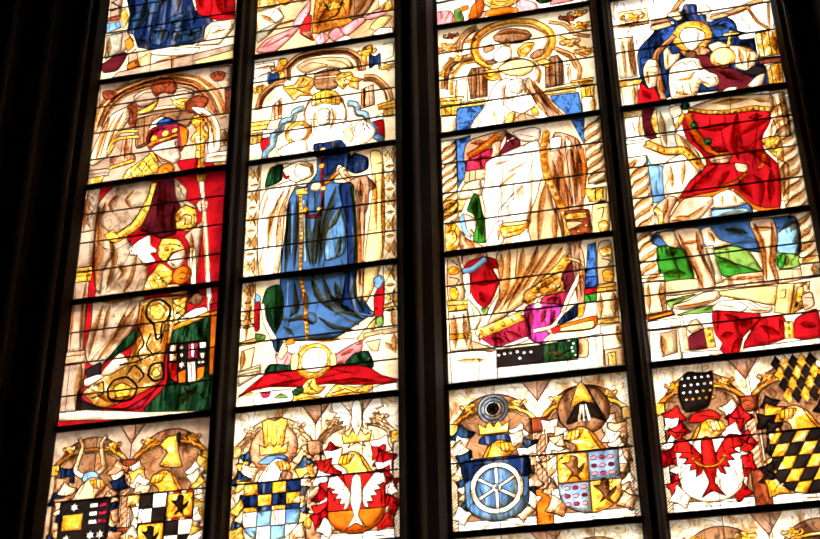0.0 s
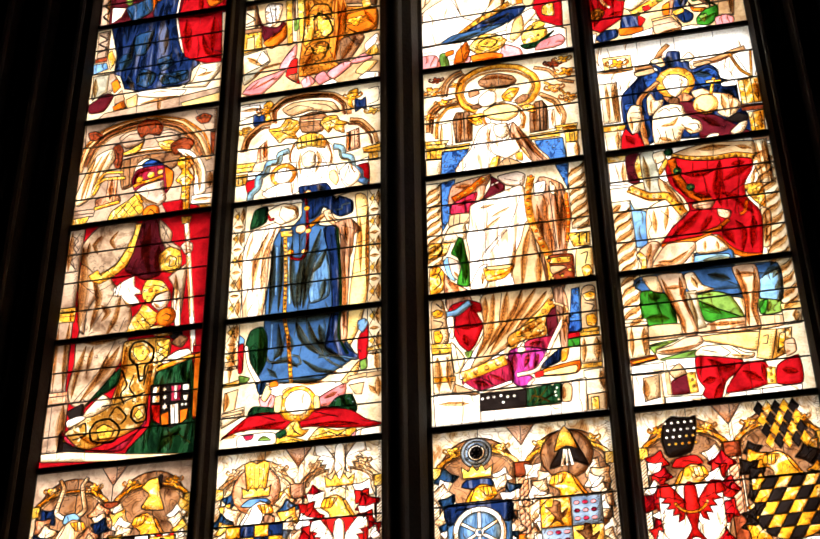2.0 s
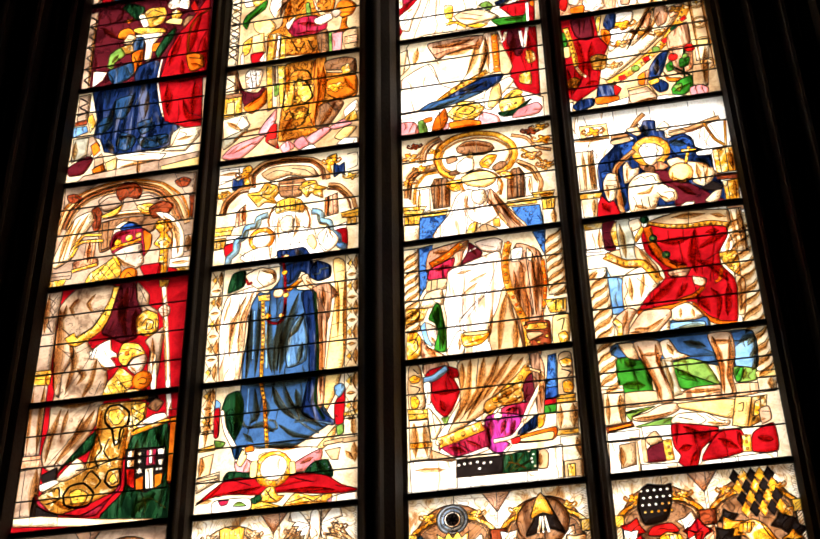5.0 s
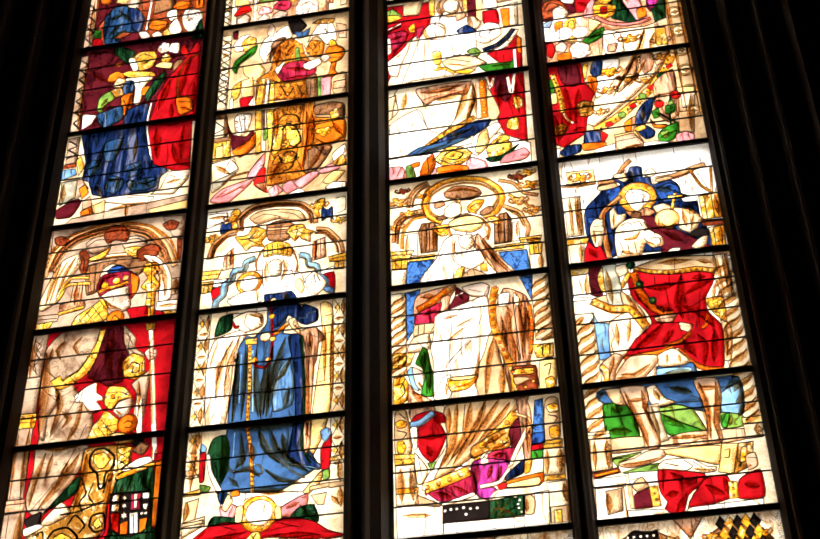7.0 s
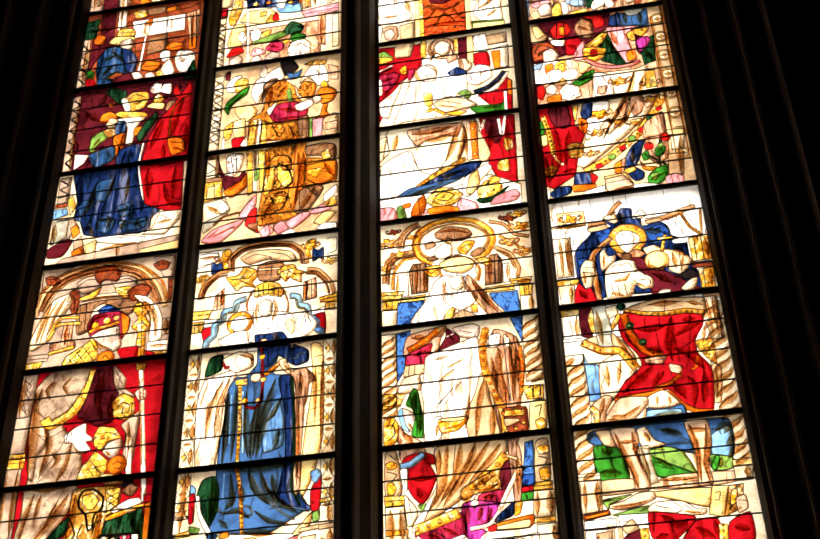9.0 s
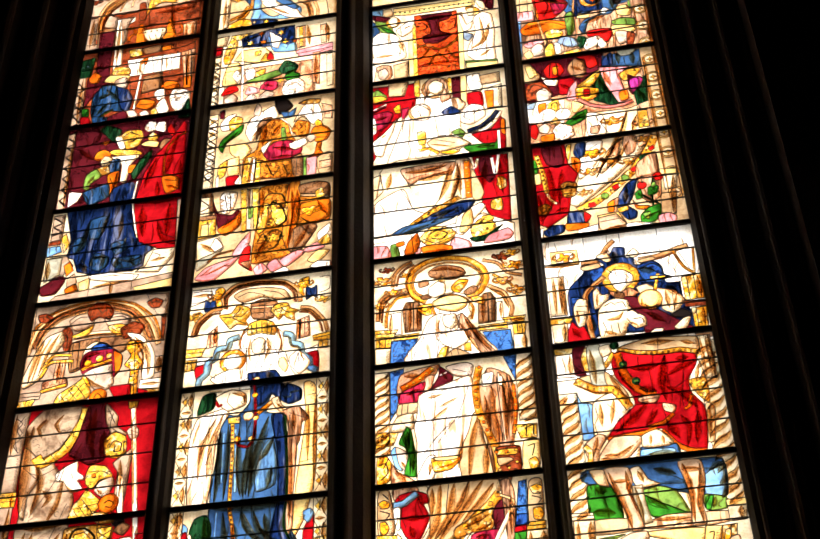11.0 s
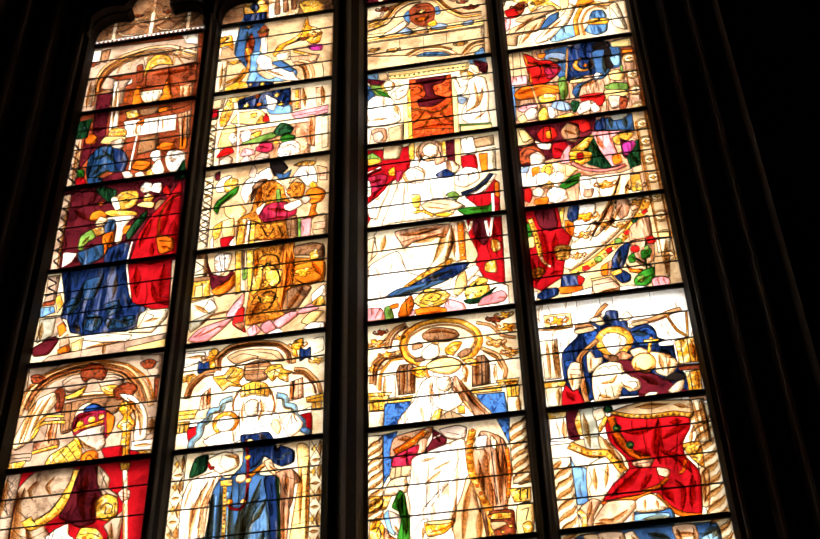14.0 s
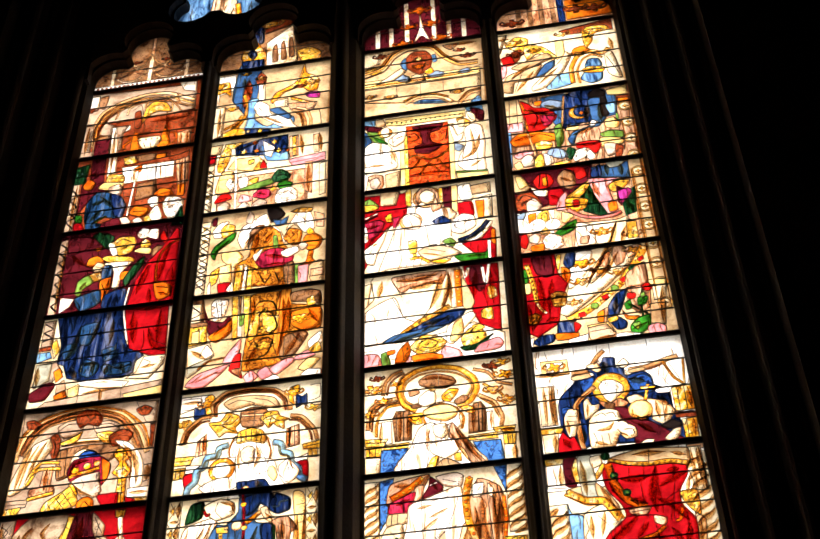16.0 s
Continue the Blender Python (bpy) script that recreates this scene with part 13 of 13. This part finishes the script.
wheel(3, a, -63, 15, "white", 6, "azure")
disc(3, "shadow", b, -22, 15)
shape(3, "black", (b - 10, -30), (b - 5, -20), (b - 2, -8), (b + 2, -7), (b + 6, -16), (b + 12, -30), (b + 4, -27))
shape(3, "lemon", (b - 7, -20), (b - 3, -8), (b, -5), (b + 4, -12), (b + 6, -19), (b, -17))
for s in (-1, 0, 1):
    band(3, "white", [(b + s, -19), (b + 3 * s, -29)], 1.6, THIN)
helmet(3, b, -40, "gold", -1)
for i, (tone, u, w) in enumerate((("gold", -1, -1), ("steel", 1, -1), ("steel", -1, 1), ("lemon", 1, 1))):
    y0, y1 = (-64, W1) if w < 0 else (-82, -64)
    clipped(3, tone, [(b + min(0, 17 * u), y0), (b + max(0, 17 * u), y0), (b + max(0, 17 * u), y1), (b + min(0, 17 * u), y1)], b, W0, W1, 17)
    if i in (0, 3):
        lion(3, "shadow", b + 8 * u, (-56 if w < 0 else -70.5), 1.25)
    else:
        for j in range(9):
            shape(3, "crimson" if j % 2 else "pink", *arc(b + u * (3.2 + 4.6 * (j % 3)), (-51 if w < 0 else -67) - 4.6 * (j // 3), 1.7, 0, 300, 5, 1.2), line=THIN)
# fourth light: black plume over a red eagle; black and gold lozenges
a, b = 25, 75.5
mantling(4, a, ("scarlet", "white", "red"), 7)
mantling(4, b, ("black", "gold", "black"), 8)
shape(4, "black", (a - 9, -30), (a - 12, -20), (a - 10, -10), (a - 5, -6), (a + 3, -8), (a + 8, -7), (a + 7, -18), (a + 3, -28))
for i in range(20):
    disc(4, "white" if i < 13 else "gold", a - 9 + 3.6 * (i % 5) + (i // 5) % 2, -10 - 4.2 * (i // 5), 0.9, THIN, k=6)
shape(4, "scarlet", (a - 8, -36), (a - 5, -31), (a + 5, -30), (a + 9, -35), (a, -37))
helmet(4, a, -43, "gold")
shape(4, "white", *shield_outline(a, W0, W1 + 1, 17), curve=False)
eagle(4, "scarlet", a, -62, 1.55)
ring(4, "gold", a, -53, 8.5, 10, 200, 340, THIN)
for i in range(5):
    for j in range(4):
        u, w = b - 8 + 4.6 * i + 1.2 * j, -7 - 6.5 * j
        shape(4, "gold" if (i + j) % 2 else "black", (u - 3.2, w), (u, w - 5), (u + 3.2, w), (u, w + 5), curve=False, line=THIN)
helmet(4, b, -40, "gold", -1)
checks(4, ("black", "gold"), b, W0, W1 + 1, 18, 5, 5, skew=4.5)
checks(4, ("white", "black"), b, W0, -72, 18, 5, 2, skew=5)

# round tracery lights: blue ground with a pale robed shape
for key in ("a", "b"):
    c = 720
    rect(key, "azure", -60, 60, c - 80, c + 80)
    shape(key, "beige", (-16, c - 60), (-12, c - 20), (-6, c + 30), (10, c + 30), (16, c - 20), (20, c - 60))
    shape(key, "white", (-14, c - 60), (-8, c - 40), (0, c - 20), (4, c - 60))
    band(key, "gold", [(16, c - 52), (19, c - 30), (15, c)], 5)
    band(key, "steel", [(24, c - 48), (44, c - 30), (54, c)], 12)
    band(key, "steel", [(-24, c - 44), (-44, c - 26), (-52, c)], 9)


BRIGHT = {"white", "linen", "pale", "hair", "flesh", "lemon", None}     # thin string leads between bright pieces
GROUNDS = ("pale", "stone", "white", "rose", "shadow", "linen", "beige", None)     # large plain pieces, cut by upright leads


# ---- cutting the drawings into panes, leads and painted lines ----
def cut(n, outline, bars, posts):
    """Cut the drawing n inside an outline (cm) into panes. Returns lists of panes, came quads and ink quads."""
    lo, hi = min(p[1] for p in outline) - 0.5, max(p[1] for p in outline) + 0.5
    lf, rt = min(p[0] for p in outline) - 0.5, max(p[0] for p in outline) + 0.5
    pieces = [(outline, None, LEADED)]
    for pts, tone, line in ART[n]:
        ys, xs = [p[1] for p in pts], [p[0] for p in pts]
        if max(ys) > lo and min(ys) < hi and max(xs) > lf and min(xs) < rt:
            pieces.append((pts, tone, line))
    verts, faces = [], []
    for pts, _, _ in pieces:
        k = len(verts)
        verts += [Vector(p) for p in pts]
        faces.append(list(range(k, k + len(pts))))
    edges = []
    for y in bars:
        edges.append((len(verts), len(verts) + 1))
        verts += [Vector((lf, y)), Vector((rt, y))]
    for x in posts:
        edges.append((len(verts), len(verts) + 1))
        verts += [Vector((x, lo)), Vector((x, hi))]
    edges += [(i, j) for lp in faces for i, j in zip(lp, lp[1:] + lp[:1])]
    v, _, f, _, _, _ = geometry.delaunay_2d_cdt(verts, edges, [], 0, 1e-4, False)
    mid = np.array([sum((v[i] for i in tri), Vector((0, 0))) / 3 for tri in f])
    tops = np.full(len(f), -1)
    glazed = within(mid, outline)
    tops[glazed] = 0
    for k, (pts, _, _) in enumerate(pieces[1:], 1):
        tops[glazed & within(mid, pts)] = k
    tops = tops.tolist()
    owner = {}
    for t, (tri, top) in enumerate(zip(f, tops)):
        if top >= 0:
            for a, b in zip(tri, list(tri[1:]) + [tri[0]]):
                owner[a, b] = t
    on_bar = lambda a, b: any(abs(v[a].y - y) < 2e-3 and abs(v[b].y - y) < 2e-3 for y in bars)
    on_post = lambda a, b, k: pieces[k][1] in GROUNDS and any(abs(v[a].x - x) < 2e-3 and abs(v[b].x - x) < 2e-3 for x in posts)
    group, lines, todo = {}, [], []
    for t, top in enumerate(tops):
        if top < 0 or t in group:
            continue
        group[t], todo = t, [t]
        while todo:
            c = todo.pop()
            tri = f[c]
            for a, b in zip(tri, list(tri[1:]) + [tri[0]]):
                o = owner.get((b, a))
                if o is not None and o not in group and tops[o] == tops[c] and not on_bar(a, b) and not on_post(a, b, tops[c]):
                    group[o] = t
                    todo.append(o)
    panes = {}
    for t, g in group.items():
        panes.setdefault(g, []).append(t)
    for (a, b), t in owner.items():
        o = owner.get((b, a))
        if o is None:
            lines.append((v[a], v[b], 1.0))
        elif a < b and group[o] != group[t]:
            if on_bar(a, b):
                lines.append((v[a], v[b], 0.75))
            elif tops[o] == tops[t]:
                lines.append((v[a], v[b], 0.5))
            else:
                fine = 0.72 if {pieces[tops[o]][1], pieces[tops[t]][1]} <= BRIGHT else 1.0
                lines.append((v[a], v[b], fine * pieces[max(tops[o], tops[t])][2]))
    return v, f, panes, {g: pieces[tops[g]][1] for g in panes}, lines


def strips(lines, place, y0, y1):
    """Raised bars of given width along flat line segments: a ridge face and two flanks each."""
    vs, fs = [], []
    for p, q, w in lines:
        d = q - p
        if d.length < 1e-3:
            continue
        d.normalize()
        s, p, q = Vector((-d.y, d.x)) * (w / 2), p - d * (w * 0.3), q + d * (w * 0.3)
        k = len(vs)
        for e, y in ((-1.0, y1), (-0.5, y0), (0.5, y0), (1.0, y1)):
            vs += [place(p + s * e, y), place(q + s * e, y)]
        fs += [[k + 2 * i, k + 2 * i + 1, k + 2 * i + 3, k + 2 * i + 2] for i in range(3)]
    return vs, [], fs


def glass_panel(n, outline, origin, label, bars=(), posts=()):
    """One framed panel of the window: panes, lead cames, painted lines and thin tie bars."""
    panel = tagged(new("stained_glass_panel"), label, "stained glass", "panels of the stained-glass window")
    u_mid, w_mid = sum(p[0] for p in outline) / len(outline), min(p[1] for p in outline)
    panel.location = (origin[0] + u_mid / 100, 0, origin[1] + w_mid / 100)
    low, high = w_mid - 5, max(p[1] for p in outline) + 5
    place = lambda p, y: ((p[0] - u_mid) / 100, y, (p[1] - w_mid) / 100)
    v, f, panes, tones, lines = cut(n, outline, bars, posts)
    loose = {}
    for g, tris in panes.items():
        area = sum(abs((v[f[t][1]] - v[f[t][0]]).cross(v[f[t][2]] - v[f[t][0]])) / 2 for t in tris)
        loose.setdefault((tones[g] or "pale", g if area > 2.2 else None), []).extend(tris)
    for (tone, g), tris in loose.items():
        ix, rim = {}, {}
        vs, fs = [], []
        for t in tris:
            for i in f[t]:
                if i not in ix:
                    ix[i] = len(vs)
                    vs.append(place(v[i], 0.0))
            tri = [ix[i] for i in f[t]]
            fs.append(tri)
            for a, b in zip(tri, tri[1:] + tri[:1]):
                rim[a, b] = 1
        edge = [(a, b) for a, b in rim if (b, a) not in rim]
        back = {}
        for a, b in edge:
            for i in (a, b):
                if i not in back:
                    back[i] = len(vs)
                    vs.append((vs[i][0], 0.004, vs[i][2]))
        fs += [[b, a, back[a], back[b]] for a, b in edge]
        pane = part("pane" if g is not None else "glass_scrap", (vs, [], fs), GLASS[tone], panel)
        if g is None:
            tagged(pane, kind="stuff")
    tagged(part("lead_came", strips(lines, place, -0.005, -0.0005), LEAD, panel, "dull grey lead came"), kind="stuff")
    def tops_at(mid):
        top = np.full(len(mid), -1)
        for k, (pts, _, _) in enumerate(ART[n]):
            ys = [p[1] for p in pts]
            if max(ys) > low and min(ys) < high:
                top[within(mid, pts)] = k
        top[~within(mid, outline)] = -2
        return top

    ink = []
    seg = [(a, b, width, own) for pts, width, own in INK[n] for a, b in zip(pts, pts[1:]) if low < a[1] < high]
    if seg:
        top = tops_at(np.array([((a[0] + b[0]) / 2, (a[1] + b[1]) / 2) for a, b, _, _ in seg]))
        ink = [(Vector(a), Vector(b), width) for (a, b, width, own), k in zip(seg, top) if k >= -1 and own in (None, k)]
    films = [m for m in MATT[n] if low < m[0][0][1] < high]
    if films:
        top = tops_at(np.array([np.mean(q, 0) for q, _, _ in films]))
        vs, fs = [], []
        for (q, k, own), t in zip(films, top):
            if t == own:
                fs.append(list(range(len(vs), len(vs) + 4)))
                vs += [place(p, -0.0008 - 0.0004 * k) for p in q]
        if fs:
            tagged(part("matting_paint", (vs, [], fs), MATTING, panel, "thin brown paint washes on the glass"), kind="stuff")
    washes = [q for q in SHADE[n] if low < q[0][0][1] < high]
    if washes:
        top = tops_at(np.array([np.mean(q, 0) for q, _ in washes]))
        fs = [list(range(4 * i, 4 * i + 4)) for i in range(int(np.sum(top > -2)))]
        vs = [place(p, -0.0030 - 0.0003 * k) for (q, k), t in zip(washes, top) if t > -2 for p in q]
        if fs:
            tagged(part("shading_paint", (vs, [], fs), SHADING, panel, "soft brown paint shading on the glass"), kind="stuff")
    if ink:
        tagged(part("grisaille_paint", strips(ink, place, -0.0022, -0.0004), PAINT, panel, "brown painted brush lines"), kind="stuff")
    return panel


def what(row):
    if row < -1:
        return "painted canopy of twin round arches"
    return {-1: "twin heraldic shields under helmets and painted arches", 3: "lower part of the adoration scene", 4: "middle of the adoration scene", 5: "crowd in the adoration scene", 6: "painted canopy over the adoration scene"}.get(row, "robed standing figure between painted columns")


for n, (x0, x1) in LIGHTS.items():
    width = (x1 - x0) * 100
    for row in range(-2, 7):
        w0, w1 = row * PANEL * 100, (row + 1) * PANEL * 100
        quarter = [w0 + (w1 - w0) * i / 4 for i in (1, 2, 3)] if row >= 0 else [w0 + (w1 - w0) * 0.47]
        glass_panel(n, [(0, w0), (width, w0), (width, w1), (0, w1)], (x0, BASE), "backlit stained-glass panel, " + what(row), quarter,
                    [width * k + 1.7 * ((row * 3 + n) % 3) for k in ((0.26, 0.5, 0.75) if row in (2, 6, -1, -2) else (0.36, 0.68))])
    head = [((x - x0) * 100, (z - BASE) * 100) for x, z in HEADS[n][:-1]] + [(0.0, 7 * PANEL * 100)]
    glass_panel(n, head, (x0, BASE), "cusped stained-glass head with painted canopy work", [7.28 * PANEL * 100])
for key, outline in OVER.items():
    cx = sum(p[0] for p in outline) / len(outline)
    glass_panel(key, [((x - cx) * 100, (z - BASE) * 100) for x, z in outline], (cx, BASE), "round blue and white stained-glass tracery light", [])


def glazing_bar(x0, x1, z, heavy, label):
    """Iron bar across a light: heavy ones are T-shaped with a flange outside and lugs, thin ones plain rods."""
    bm = bmesh.new()
    if heavy:
        box(bm, x0, x1, -0.018, 0.004, z - 0.019, z + 0.019, 0.004)
        box(bm, x0, x1, 0.006, 0.075, z - 0.006, z + 0.006)
    else:
        box(bm, x0, x1, -0.011, -0.006, z - 0.0032, z + 0.0032, 0.0015)
    bar = tagged(new("saddle_bar"), label, "iron bar", "iron bars of the window")
    bar.location = (0, 0, 0)
    part("rail", bm, IRON, bar)
    if heavy:
        for s in range(3):
            bm = bmesh.new()
            x = x0 + (x1 - x0) * (s + 0.5) / 3
            box(bm, x - 0.006, x + 0.006, -0.026, -0.0185, z - 0.012, z + 0.012, 0.002)
            part("wedge", bm, IRON, bar)
    return bar


for n, (x0, x1) in LIGHTS.items():
    for row in range(-2, 8):
        glazing_bar(x0, x1, height(row), True, "heavy black iron saddle bar between two glass panels")
        if row < 7:
            for q in ((1, 2, 3) if row >= 0 else (1.88,)):
                glazing_bar(x0, x1, height(row + q / 4), False, "thin black iron tie bar across a glass panel")

# plain stone closes the lights below the glass that is shown
for n, (x0, x1) in LIGHTS.items():
    bm = bmesh.new()
    box(bm, x0, x1, -0.05, 0.2, height(FIRST) - 0.02, height(-2) - 0.0215)
    tagged(part("parapet", bm, STONE), "dark plain stone panel under the glass", "parapet", kind="structure")
